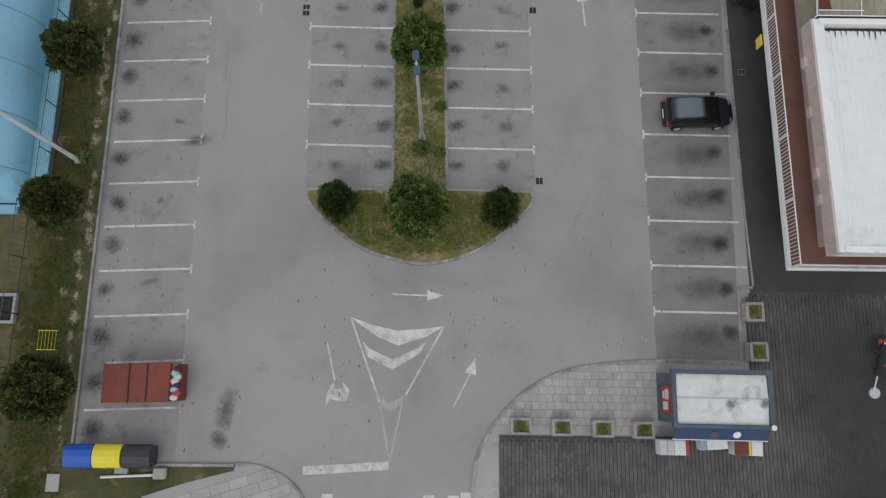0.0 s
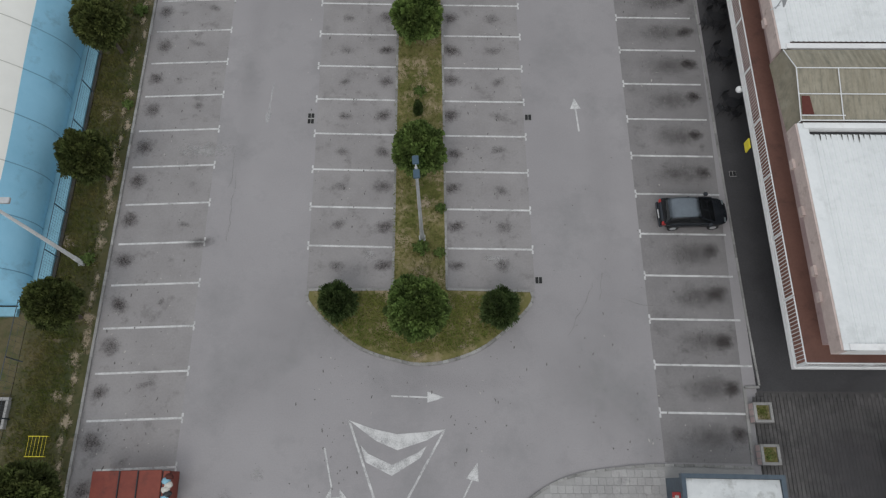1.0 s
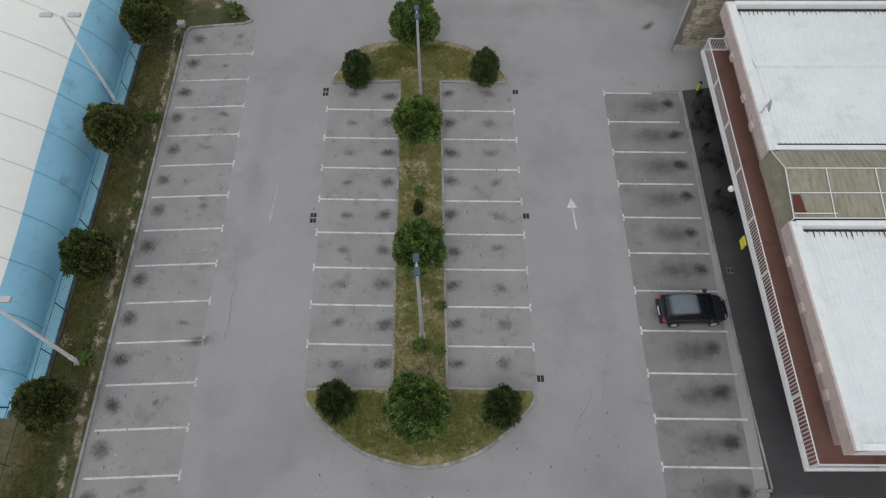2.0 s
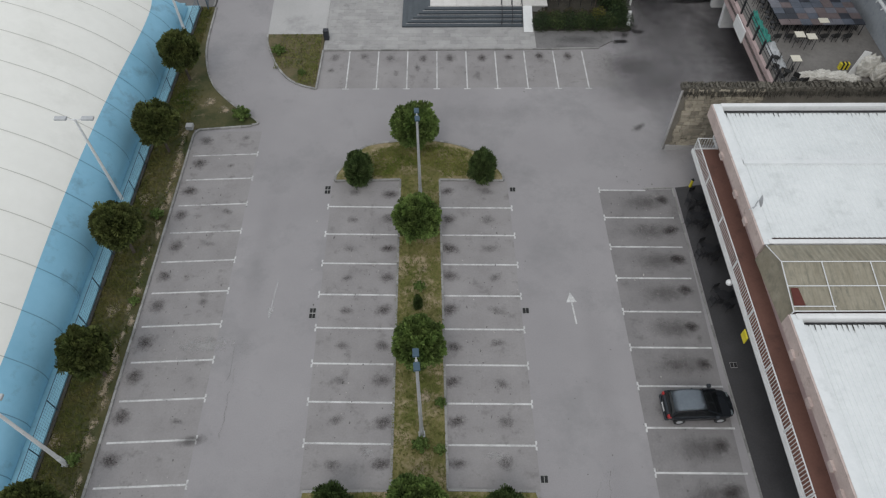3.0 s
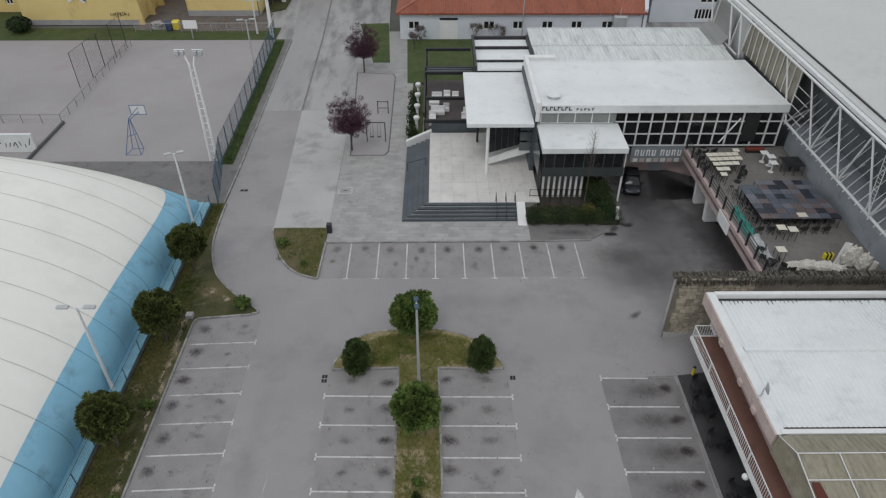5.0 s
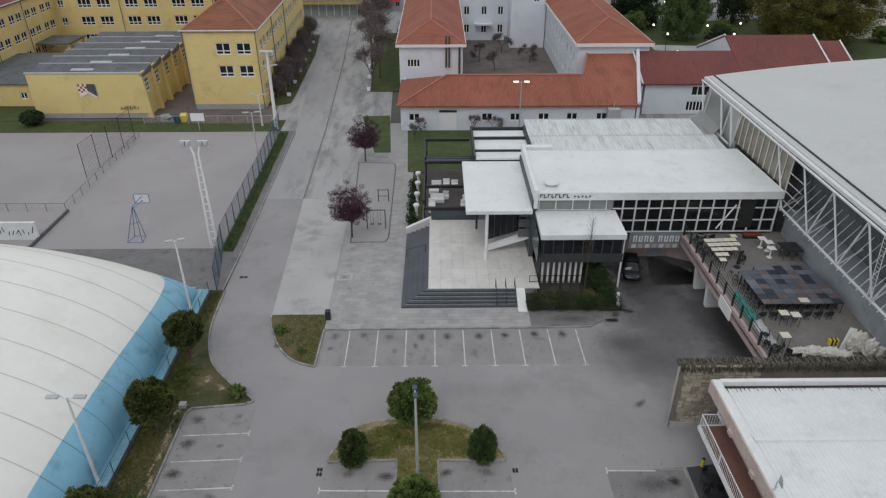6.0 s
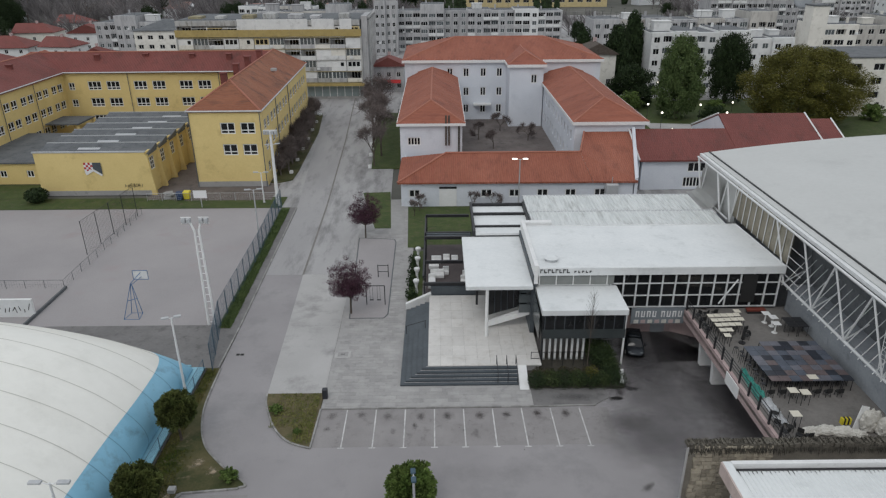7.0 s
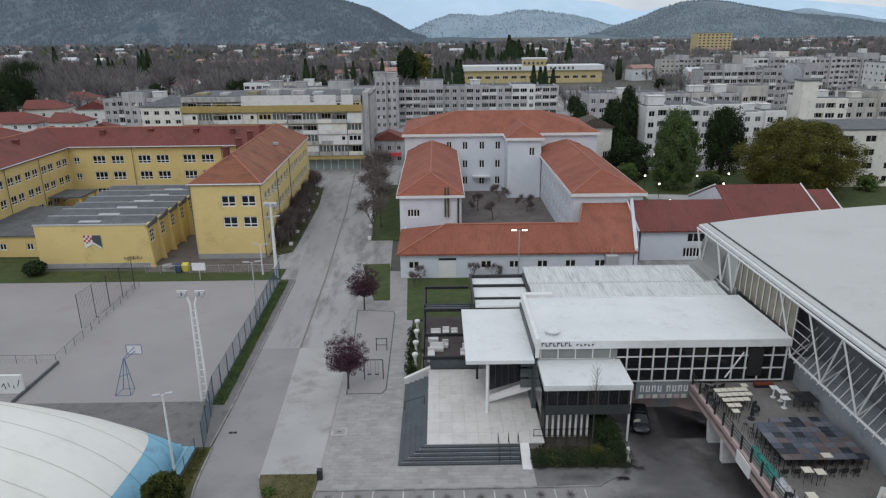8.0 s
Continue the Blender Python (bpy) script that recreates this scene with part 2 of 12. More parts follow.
M["kiosk_roof"] = surf("kiosk_roof", (0.50, 0.515, 0.515), (0.66, 0.672, 0.665), fine=2.5, coarse=0.7, stain=(0.33, 0.33, 0.315), stain_at=(0.52, 0.72), rough=0.5, bump=0.2)
M["rib_roof"] = surf("rib_roof", (0.56, 0.58, 0.575), (0.70, 0.715, 0.705), fine=2, coarse=0.5, stain=(0.40, 0.405, 0.39), stain_at=(0.5, 0.72), rough=0.55, bump=0.1, stretch=(2.2, 0.3, 1.0))
M["dirt_wash"] = surf("dirt_wash", (0.36, 0.365, 0.35), (0.5, 0.505, 0.49), fine=4, coarse=0.8, bump=0)
M["grey_roof"] = surf("grey_roof", (0.50, 0.505, 0.49), (0.56, 0.565, 0.55), fine=2, coarse=0.08, stain=(0.42, 0.425, 0.415), stain_at=(0.56, 0.8), rough=0.6, bump=0.1)
M["white_paint"] = surf("white_paint", (0.70, 0.70, 0.69), (0.80, 0.80, 0.79), fine=6, coarse=0.8, stain=(0.55, 0.545, 0.53), stain_at=(0.58, 0.78), rough=0.55, bump=0.1)
M["terrace_slab"] = surf("terrace_slab", (0.58, 0.56, 0.53), (0.69, 0.67, 0.64), fine=6, coarse=0.5, stain=(0.49, 0.46, 0.42), stain_at=(0.52, 0.76), rough=0.6, bump=0.1, random_by='object', amount=0.05)
M["white_metal"] = surf("white_metal", (0.62, 0.63, 0.63), (0.74, 0.745, 0.74), fine=8, coarse=1.0, stain=(0.45, 0.44, 0.42), stain_at=(0.6, 0.8), rough=0.45, bump=0.05)
M["galvanised"] = surf("galvanised", (0.42, 0.43, 0.44), (0.54, 0.55, 0.56), fine=8, coarse=1.0, rough=0.45, metal=0.3, bump=0.05)
M["dark_metal"] = surf("dark_metal", (0.018, 0.018, 0.02), (0.035, 0.035, 0.038), fine=10, coarse=1.0, rough=0.5, bump=0.1)
M["fascia_pink"] = surf("fascia_pink", (0.46, 0.37, 0.34), (0.58, 0.48, 0.44), fine=5, coarse=0.8, stain=(0.30, 0.23, 0.2), stain_at=(0.56, 0.74), bump=0.2)
M["kiosk_metal"] = surf("kiosk_metal", (0.050, 0.070, 0.092), (0.088, 0.118, 0.145), fine=4, coarse=0.9, rough=0.4, bump=0.1)
M["band_metal"] = surf("band_metal", (0.034, 0.041, 0.042), (0.055, 0.064, 0.065), fine=6, coarse=0.7, rough=0.6, bump=0.1)
M["slate_metal"] = surf("slate_metal", (0.055, 0.065, 0.075), (0.085, 0.10, 0.112), fine=6, coarse=0.7, rough=0.5, bump=0.1)
M["terracotta"] = surf("terracotta", (0.155, 0.078, 0.060), (0.205, 0.104, 0.080), fine=7, coarse=0.4, stain=(0.11, 0.06, 0.05), stain_at=(0.54, 0.74), rough=0.8, bump=0.2)
M["rose_wall"] = surf("rose_wall", (0.40, 0.30, 0.29), (0.50, 0.385, 0.37), fine=6, coarse=0.5, stain=(0.28, 0.22, 0.21), stain_at=(0.56, 0.75), bump=0.15)
M["yellow_wall"] = surf("yellow_wall", (0.67, 0.515, 0.215), (0.76, 0.60, 0.265), fine=4, coarse=0.18, stain=(0.52, 0.39, 0.16), stain_at=(0.55, 0.78), bump=0.15)
M["bluewhite_wall"] = surf("bluewhite_wall", (0.60, 0.63, 0.68), (0.70, 0.725, 0.77), fine=4, coarse=0.18, stain=(0.52, 0.55, 0.60), stain_at=(0.55, 0.8), bump=0.15)
M["grey_wall"] = surf("grey_wall", (0.27, 0.29, 0.31), (0.36, 0.38, 0.40), fine=5, coarse=0.4, stain=(0.17, 0.185, 0.2), stain_at=(0.55, 0.76), bump=0.2)
M["tile_red"] = surf("tile_red", (0.265, 0.086, 0.054), (0.345, 0.122, 0.080), fine=3, coarse=0.25, stain=(0.20, 0.068, 0.046), stain_at=(0.52, 0.72), rough=0.75, bump=0.25, depth=0.03, wave=('Z', 8.0, 0.05))
M["tile_brown"] = surf("tile_brown", (0.172, 0.050, 0.042), (0.222, 0.067, 0.056), fine=3, coarse=0.2, stain=(0.14, 0.05, 0.038), stain_at=(0.52, 0.72), rough=0.75, bump=0.25, depth=0.03, wave=('Z', 8.0, 0.05))
M["tile_orange"] = surf("tile_orange", (0.26, 0.098, 0.052), (0.335, 0.14, 0.078), fine=3, coarse=0.14, stain=(0.15, 0.068, 0.044), stain_at=(0.53, 0.72), rough=0.75, bump=0.25, depth=0.03, wave=('Z', 8.0, 0.05))
for key, axis in (("tile_red", 'X'), ("tile_red", 'Y'), ("tile_brown", 'X'), ("tile_brown", 'Y'), ("tile_orange", 'Y')):
    a_, b_, s_ = {"tile_red": ((0.265, 0.082, 0.048), (0.36, 0.125, 0.078), (0.205, 0.066, 0.042)), "tile_brown": ((0.168, 0.049, 0.041), (0.222, 0.067, 0.056), (0.125, 0.046, 0.038)), "tile_orange": ((0.25, 0.092, 0.050), (0.335, 0.138, 0.078), (0.125, 0.06, 0.042))}[key]
    M[key + "_" + axis.lower()] = surf(key + "_" + axis.lower(), a_, b_, fine=3, coarse=0.2, stain=s_, stain_at=(0.5, 0.7), rough=0.75, bump=0.25, depth=0.03, wave=(axis, 3.0, 0.09), stretch=(1.0, 0.35, 1.0) if axis == 'X' else (0.35, 1.0, 1.0))
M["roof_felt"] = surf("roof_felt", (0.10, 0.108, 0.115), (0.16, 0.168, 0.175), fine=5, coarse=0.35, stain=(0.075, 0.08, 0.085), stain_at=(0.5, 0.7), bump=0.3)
M["stone"] = surf("stone", (0.31, 0.275, 0.215), (0.45, 0.405, 0.32), fine=5, coarse=0.9, stain=(0.16, 0.145, 0.115), stain_at=(0.52, 0.7), bump=0.6, depth=0.02, random_by='object', amount=0.28)
M["mortar"] = surf("mortar", (0.17, 0.155, 0.13), (0.26, 0.24, 0.2), fine=8, coarse=0.9, bump=0.6, depth=0.02)
M["moss"] = surf("moss", (0.03, 0.028, 0.024), (0.075, 0.068, 0.052), fine=6, coarse=1.1, bump=0.9, depth=0.04)
M["coping"] = surf("coping", (0.085, 0.076, 0.062), (0.165, 0.15, 0.122), fine=6, coarse=1.1, stain=(0.05, 0.046, 0.038), stain_at=(0.5, 0.66), bump=0.9, depth=0.04)
M["dome_white"] = surf("dome_white", (0.78, 0.77, 0.715), (0.84, 0.83, 0.775), fine=1.2, coarse=0.09, stain=(0.70, 0.69, 0.635), stain_at=(0.52, 0.78), rough=0.45, bump=0.05)
M["dome_blue"] = surf("dome_blue", (0.215, 0.465, 0.62), (0.265, 0.53, 0.69), fine=1.2, coarse=0.25, stain=(0.15, 0.27, 0.36), stain_at=(0.54, 0.76), rough=0.45, bump=0.05)
M["seam_blue"] = surf("seam_blue", (0.12, 0.26, 0.36), (0.16, 0.32, 0.43), fine=2, coarse=0.5, bump=0)
M["seam"] = surf("seam", (0.50, 0.49, 0.45), (0.57, 0.56, 0.51), fine=2, coarse=0.5, bump=0)
M["rust"] = surf("rust", (0.155, 0.034, 0.024), (0.21, 0.05, 0.032), fine=5, coarse=0.9, stain=(0.10, 0.032, 0.024), stain_at=(0.52, 0.72), rough=0.6, bump=0.2)
M["plastic_blue"] = surf("plastic_blue", (0.02, 0.085, 0.40), (0.03, 0.11, 0.48), fine=6, coarse=1.5, rough=0.4, bump=0.05)
M["plastic_yellow"] = surf("plastic_yellow", (0.66, 0.55, 0.03), (0.74, 0.62, 0.05), fine=6, coarse=1.5, rough=0.4, bump=0.05)
M["plastic_black"] = surf("plastic_black", (0.022, 0.024, 0.032), (0.04, 0.042, 0.05), fine=6, coarse=1.5, rough=0.45, bump=0.05)
M["oil"] = None


def plain(name, c, rough=0.5, metal=0.0, spec=0.5, vary=0.12):
    return surf(name, tuple(v * (1 - vary) for v in c), tuple(min(1, v * (1 + vary)) for v in c), fine=7, coarse=1.1, rough=rough, metal=metal, bump=0.05, spec=spec)


M["glass"] = plain("glass", (0.012, 0.013, 0.014), rough=0.1, spec=0.42)
M["glass_grey"] = plain("glass_grey", (0.10, 0.115, 0.12), rough=0.15, spec=0.6)
M["pane_dim"] = plain("pane_dim", (0.20, 0.21, 0.20), rough=0.3)
M["fence_blue"] = plain("fence_blue", (0.045, 0.085, 0.12), rough=0.5)
M["steel_blue"] = plain("steel_blue", (0.05, 0.13, 0.27), rough=0.5)
M["sign_grey"] = plain("sign_grey", (0.20, 0.225, 0.245), rough=0.5)
M["shop_glass"] = plain("shop_glass", (0.26, 0.31, 0.31), rough=0.2)
M["frame_white"] = plain("frame_white", (0.72, 0.72, 0.71), rough=0.5)
M["red"] = plain("red", (0.45, 0.03, 0.03))
M["navy"] = plain("navy", (0.02, 0.045, 0.12), rough=0.5)
M["teal_green"] = plain("teal_green", (0.03, 0.22, 0.18))
M["cloth_white"] = surf("cloth_white", (0.50, 0.48, 0.43), (0.70, 0.68, 0.63), fine=5, coarse=1.6, stain=(0.36, 0.34, 0.29), stain_at=(0.56, 0.72), rough=0.85, bump=0.6, depth=0.05)
M["top_blue"] = plain("top_blue", (0.085, 0.098, 0.125), rough=0.45, vary=0.25)
M["top_rose"] = plain("top_rose", (0.125, 0.098, 0.098), rough=0.45, vary=0.25)
M["top_lilac"] = plain("top_lilac", (0.14, 0.142, 0.165), rough=0.45, vary=0.2)
M["top_black"] = plain("top_black", (0.03, 0.034, 0.045), rough=0.4, vary=0.25)
M["table_cream"] = plain("table_cream", (0.66, 0.62, 0.52), rough=0.7)
M["deck_brown"] = surf("deck_brown", (0.075, 0.062, 0.062), (0.11, 0.092, 0.09), fine=6, coarse=0.6, bump=0.2, wave=('X', 7.0, 0.01))
M["rubber"] = plain("rubber", (0.02, 0.02, 0.02), rough=0.9)
M["car_paint"] = plain("car_paint", (0.028, 0.032, 0.038), rough=0.25, metal=0.5)
M["car_roof"] = plain("car_roof", (0.27, 0.31, 0.35), rough=0.3, metal=0.2)
M["lamp_red"] = plain("lamp_red", (0.35, 0.01, 0.01), rough=0.3)
M["poly_sheet"] = surf("poly_sheet", (0.225, 0.20, 0.145), (0.33, 0.30, 0.23), fine=5, coarse=0.6, stain=(0.17, 0.16, 0.12), stain_at=(0.5, 0.7), rough=0.35, bump=0.1, stretch=(3.0, 1.0, 1.0), wave=('X', 3.2, 0.02))
M["pale_blue"] = plain("pale_blue", (0.22, 0.43, 0.53), rough=0.5)
# Air haze is put into the hill colours: paler and bluer with distance.
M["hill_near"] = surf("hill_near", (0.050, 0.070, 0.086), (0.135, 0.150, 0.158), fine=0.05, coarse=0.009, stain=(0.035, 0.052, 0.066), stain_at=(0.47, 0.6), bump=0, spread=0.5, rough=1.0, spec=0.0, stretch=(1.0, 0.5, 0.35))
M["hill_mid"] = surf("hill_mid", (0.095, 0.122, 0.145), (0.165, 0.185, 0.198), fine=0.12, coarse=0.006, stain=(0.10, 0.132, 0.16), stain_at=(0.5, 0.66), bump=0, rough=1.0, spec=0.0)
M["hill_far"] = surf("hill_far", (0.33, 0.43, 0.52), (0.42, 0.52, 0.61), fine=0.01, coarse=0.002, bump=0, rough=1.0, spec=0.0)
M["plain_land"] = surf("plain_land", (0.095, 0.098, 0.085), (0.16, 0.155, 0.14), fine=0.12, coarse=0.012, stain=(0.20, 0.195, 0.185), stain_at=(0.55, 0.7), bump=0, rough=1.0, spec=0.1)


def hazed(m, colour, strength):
    """Puts bright valley haze into a far backdrop's material as a bluish glow."""
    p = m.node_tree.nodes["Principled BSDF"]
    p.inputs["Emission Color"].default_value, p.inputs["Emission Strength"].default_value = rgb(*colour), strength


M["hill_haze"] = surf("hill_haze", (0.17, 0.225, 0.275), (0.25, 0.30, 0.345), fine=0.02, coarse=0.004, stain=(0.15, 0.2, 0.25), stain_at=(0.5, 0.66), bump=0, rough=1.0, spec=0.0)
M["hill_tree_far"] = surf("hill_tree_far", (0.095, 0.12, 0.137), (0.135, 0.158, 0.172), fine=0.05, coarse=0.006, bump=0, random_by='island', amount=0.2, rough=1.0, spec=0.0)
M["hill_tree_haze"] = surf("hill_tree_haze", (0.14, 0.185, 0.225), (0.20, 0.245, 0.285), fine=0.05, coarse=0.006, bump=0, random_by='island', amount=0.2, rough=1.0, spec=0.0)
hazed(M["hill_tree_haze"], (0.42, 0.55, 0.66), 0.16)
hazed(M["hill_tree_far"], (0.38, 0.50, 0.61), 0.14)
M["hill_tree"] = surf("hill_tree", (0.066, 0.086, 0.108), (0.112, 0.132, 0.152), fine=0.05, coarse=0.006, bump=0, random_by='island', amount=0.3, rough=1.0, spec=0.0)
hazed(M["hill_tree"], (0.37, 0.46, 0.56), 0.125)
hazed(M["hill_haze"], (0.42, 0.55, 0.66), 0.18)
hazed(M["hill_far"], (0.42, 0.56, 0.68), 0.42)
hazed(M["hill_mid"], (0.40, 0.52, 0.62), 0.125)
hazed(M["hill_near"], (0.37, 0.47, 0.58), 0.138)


def soft_patch(name, colour, strong, grain, ragged=4.2, reach=1.25, speckle=0.0):
    """A dark, ragged, soft-edged stain or painted shade patch on a flat disc of radius 1."""
    m = bpy.data.materials.new(name)
    m.use_nodes = True
    t = m.node_tree
    n, l = t.nodes, t.links
    p = n["Principled BSDF"]
    out = n["Material Output"]
    p.inputs["Base Color"].default_value, p.inputs["Roughness"].default_value = rgb(*colour), 0.6
    tc, geo = n.new("ShaderNodeTexCoord"), n.new("ShaderNodeNewGeometry")
    ln = n.new("ShaderNodeVectorMath")
    ln.operation = 'LENGTH'
    l.new(tc.outputs["Object"], ln.inputs[0])
    no = n.new("ShaderNodeTexNoise")
    no.inputs["Scale"].default_value, no.inputs["Detail"].default_value, no.inputs["Roughness"].default_value = grain, 8.0, 0.75
    l.new(geo.outputs["Position"], no.inputs["Vector"])
    ma = n.new("ShaderNodeMath")
    ma.operation = 'MULTIPLY_ADD'
    l.new(no.outputs["Fac"], ma.inputs[0])
    ma.inputs[1].default_value, ma.inputs[2].default_value = ragged, -ragged / 2
    su = n.new("ShaderNodeMath")
    su.operation = 'SUBTRACT'
    l.new(ma.outputs[0], su.inputs[0])
    l.new(ln.outputs["Value"], su.inputs[1])
    mr = n.new("ShaderNodeMapRange")
    mr.interpolation_type = 'SMOOTHSTEP'
    mr.inputs["From Min"].default_value, mr.inputs["From Max"].default_value, mr.inputs["To Max"].default_value = -reach, 0.05, strong
    l.new(su.outputs[0], mr.inputs["Value"])
    fac = mr.outputs["Result"]
    if speckle:
        sp_ = n.new("ShaderNodeTexNoise")
        sp_.inputs["Scale"].default_value, sp_.inputs["Detail"].default_value, sp_.inputs["Roughness"].default_value = 13.0, 6.0, 0.8
        l.new(geo.outputs["Position"], sp_.inputs["Vector"])
        sr = n.new("ShaderNodeMapRange")
        sr.inputs["From Min"].default_value, sr.inputs["From Max"].default_value, sr.inputs["To Min"].default_value = 0.4, 0.6, 1.0 - speckle
        l.new(sp_.outputs["Fac"], sr.inputs["Value"])
        orr = n.new("ShaderNodeMapRange")
        orr.inputs["To Min"].default_value, orr.inputs["To Max"].default_value = 0.72, 1.0
        l.new(n.new("ShaderNodeObjectInfo").outputs["Random"], orr.inputs["Value"])
        for other in (sr, orr):
            mu = n.new("ShaderNodeMath")
            mu.operation = 'MULTIPLY'
            l.new(fac, mu.inputs[0])
            l.new(other.outputs["Result"], mu.inputs[1])
            fac = mu.outputs[0]
    tr = n.new("ShaderNodeBsdfTransparent")
    mx = n.new("ShaderNodeMixShader")
    l.new(fac, mx.inputs["Fac"])
    l.new(tr.outputs[0], mx.inputs[1])
    l.new(p.outputs[0], mx.inputs[2])
    l.new(mx.outputs[0], out.inputs["Surface"])
    return m


M["oil"] = soft_patch("oil", (0.034, 0.023, 0.020), 1.0, 4.6, 1.45, 0.85, speckle=0.72)
M["oil_core"] = soft_patch("oil_core", (0.030, 0.021, 0.019), 0.97, 3.0, 1.2, 1.0, speckle=0.3)
M["damp"] = soft_patch("damp", (0.06, 0.05, 0.047), 0.75, 4.0, 2.0, 0.9, speckle=0.8)
M["wet"] = soft_patch("wet", (0.08, 0.073, 0.07), 0.56, 1.7, 1.8, 1.05)
# Colour for shade painted on the yard ground, and for real damp.
M["yard_damp"] = soft_patch("yard_damp", (0.05, 0.047, 0.049), 0.66, 0.5, 0.9, 1.5)
M["sweep"] = soft_patch("sweep", (0.13, 0.126, 0.126), 0.06, 0.9, 1.6, 1.4)
# Broad yard wash: occlusion shade put into colour, together with damp.
M["yard_wash"] = soft_patch("yard_wash", (0.105, 0.098, 0.10), 0.42, 0.5, 1.1, 1.8)
M["bay_wash"] = soft_patch("bay_wash", (0.10, 0.09, 0.088), 0.46, 2.4, 1.6, 1.3)
M["sand"] = soft_patch("sand", (0.34, 0.275, 0.19), 0.85, 1.8)
M["pale_patch"] = soft_patch("pale_patch", (0.42, 0.41, 0.40), 0.6, 2.5)

M["lamp_lit"] = plain("lamp_lit", (0.8, 0.78, 0.72))
lit_ = M["lamp_lit"].node_tree.nodes["Principled BSDF"]
lit_.inputs["Emission Color"].default_value, lit_.inputs["Emission Strength"].default_value = rgb(1.0, 0.95, 0.85), 2.0

# ---- helpers for meshes ----


def link(name, bm, material, smooth=False):
    me = bpy.data.meshes.new(name)
    bm.to_mesh(me)
    bm.free()
    me.materials.append(material)
    if smooth:
        me.shade_smooth()
    return me


def part(name, bm, material, parent, label="", smooth=False):
    """A bmesh as one mesh object under a thing or a part, in the parent's own coordinates."""
    ob = new(name, bm if isinstance(bm, bpy.types.Mesh) else link(name, bm, material, smooth))
    ob.parent = parent
    return tagged(ob, label)


def thing(name, at, label, category, group="", kind="", turn=0.0):
    ob = new(name)
    ob.empty_display_size = 0.3
    ob.matrix_basis = pose(*at, 0, 0, turn)
    return tagged(ob, label, category, group, kind)


def solid(name, bm, material, label, category="", group="", kind="", smooth=False):
    return tagged(new(name, link(name, bm, material, smooth)), label, category, group, kind)


def bmnew():
    return bmesh.new()


def box(bm, x0, x1, y0, y1, z0, z1, m=None):
    vs = [bm.verts.new((x, y, z)) for z in (z0, z1) for x, y in ((x0, y0), (x1, y0), (x1, y1), (x0, y1))]
    if m is not None:
        for v in vs:
            v.co = m @ v.co
    for f in ((3, 2, 1, 0), (4, 5, 6, 7), (0, 1, 5, 4), (1, 2, 6, 5), (2, 3, 7, 6), (3, 0, 4, 7)):
        bm.faces.new([vs[i] for i in f])
    return bm


def bevelled(bm, w=0.02, segments=1):
    bmesh.ops.bevel(bm, geom=list(bm.edges), offset=w, segments=segments, affect='EDGES', profile=0.6)
    return bm


def fill(bm, ring):
    """Fills a flat ring of vertices, hollow or not, with upward triangles, by clipping ears."""
    left = list(ring)

    def turn(a, b, c):
        return (b.co.x - a.co.x) * (c.co.y - a.co.y) - (b.co.y - a.co.y) * (c.co.x - a.co.x)
    while len(left) > 3:
        n = len(left)
        best = None
        for i in range(n):
            a, b, c = left[i - 1], left[i], left[(i + 1) % n]
            t = turn(a, b, c)
            if t <= 1e-9:
                continue
            if any(turn(a, b, p) >= 0 and turn(b, c, p) >= 0 and turn(c, a, p) >= 0 for p in left if p not in (a, b, c)):
                continue
            size = t / max((a.co - c.co).length, 1e-6)
            if best is None or size < best[0]:
                best = (size, i, (a, b, c))
        if best is None:
            break
        bm.faces.new(best[2])
        left.pop(best[1])
    if len(left) == 3:
        bm.faces.new(left)


def prism(bm, pts, z0, z1):
    """An upright prism over a polygon given anticlockwise or clockwise."""
    area = sum(a[0] * b[1] - b[0] * a[1] for a, b in zip(pts, pts[1:] + pts[:1]))
    pts = pts if area > 0 else pts[::-1]
    lo, hi = [bm.verts.new((x, y, z0)) for x, y in pts], [bm.verts.new((x, y, z1)) for x, y in pts]
    n = len(pts)
    for i in range(n):
        bm.faces.new((lo[i], lo[(i + 1) % n], hi[(i + 1) % n], hi[i]))
    fill(bm, hi)
    return bm


def sheet(bm, pts, z):
    area = sum(a[0] * b[1] - b[0] * a[1] for a, b in zip(pts, pts[1:] + pts[:1]))
    fill(bm, [bm.verts.new((x, y, z)) for x, y in (pts if area > 0 else pts[::-1])])
    return bm


def rod(bm, a, b, r, r2=None, seg=8, caps=True):
    a, b = Vector(a), Vector(b)
    r2 = r if r2 is None else r2
    q = (b - a).to_track_quat('Z', 'Y')
    rings = []
    for p, rad in ((a, r), (b, r2)):
        rings.append([bm.verts.new(p + q @ Vector((rad * math.cos(k * math.tau / seg), rad * math.sin(k * math.tau / seg), 0))) for k in range(seg)])
    for k in range(seg):
        bm.faces.new((rings[0][k], rings[0][(k + 1) % seg], rings[1][(k + 1) % seg], rings[1][k]))
    if caps:
        bm.faces.new(rings[0][::-1])
        bm.faces.new(rings[1])
    return bm


def bar(bm, a, b, w, h=None):
    """A square bar from a to b."""
    return rod(bm, a, b, w * 0.7071, None if h is None else h * 0.7071, seg=4)


def faces(bm, verts, polys):
    vs = [bm.verts.new(v) for v in verts]
    for p in polys:
        bm.faces.new([vs[i] for i in p])
    return bm


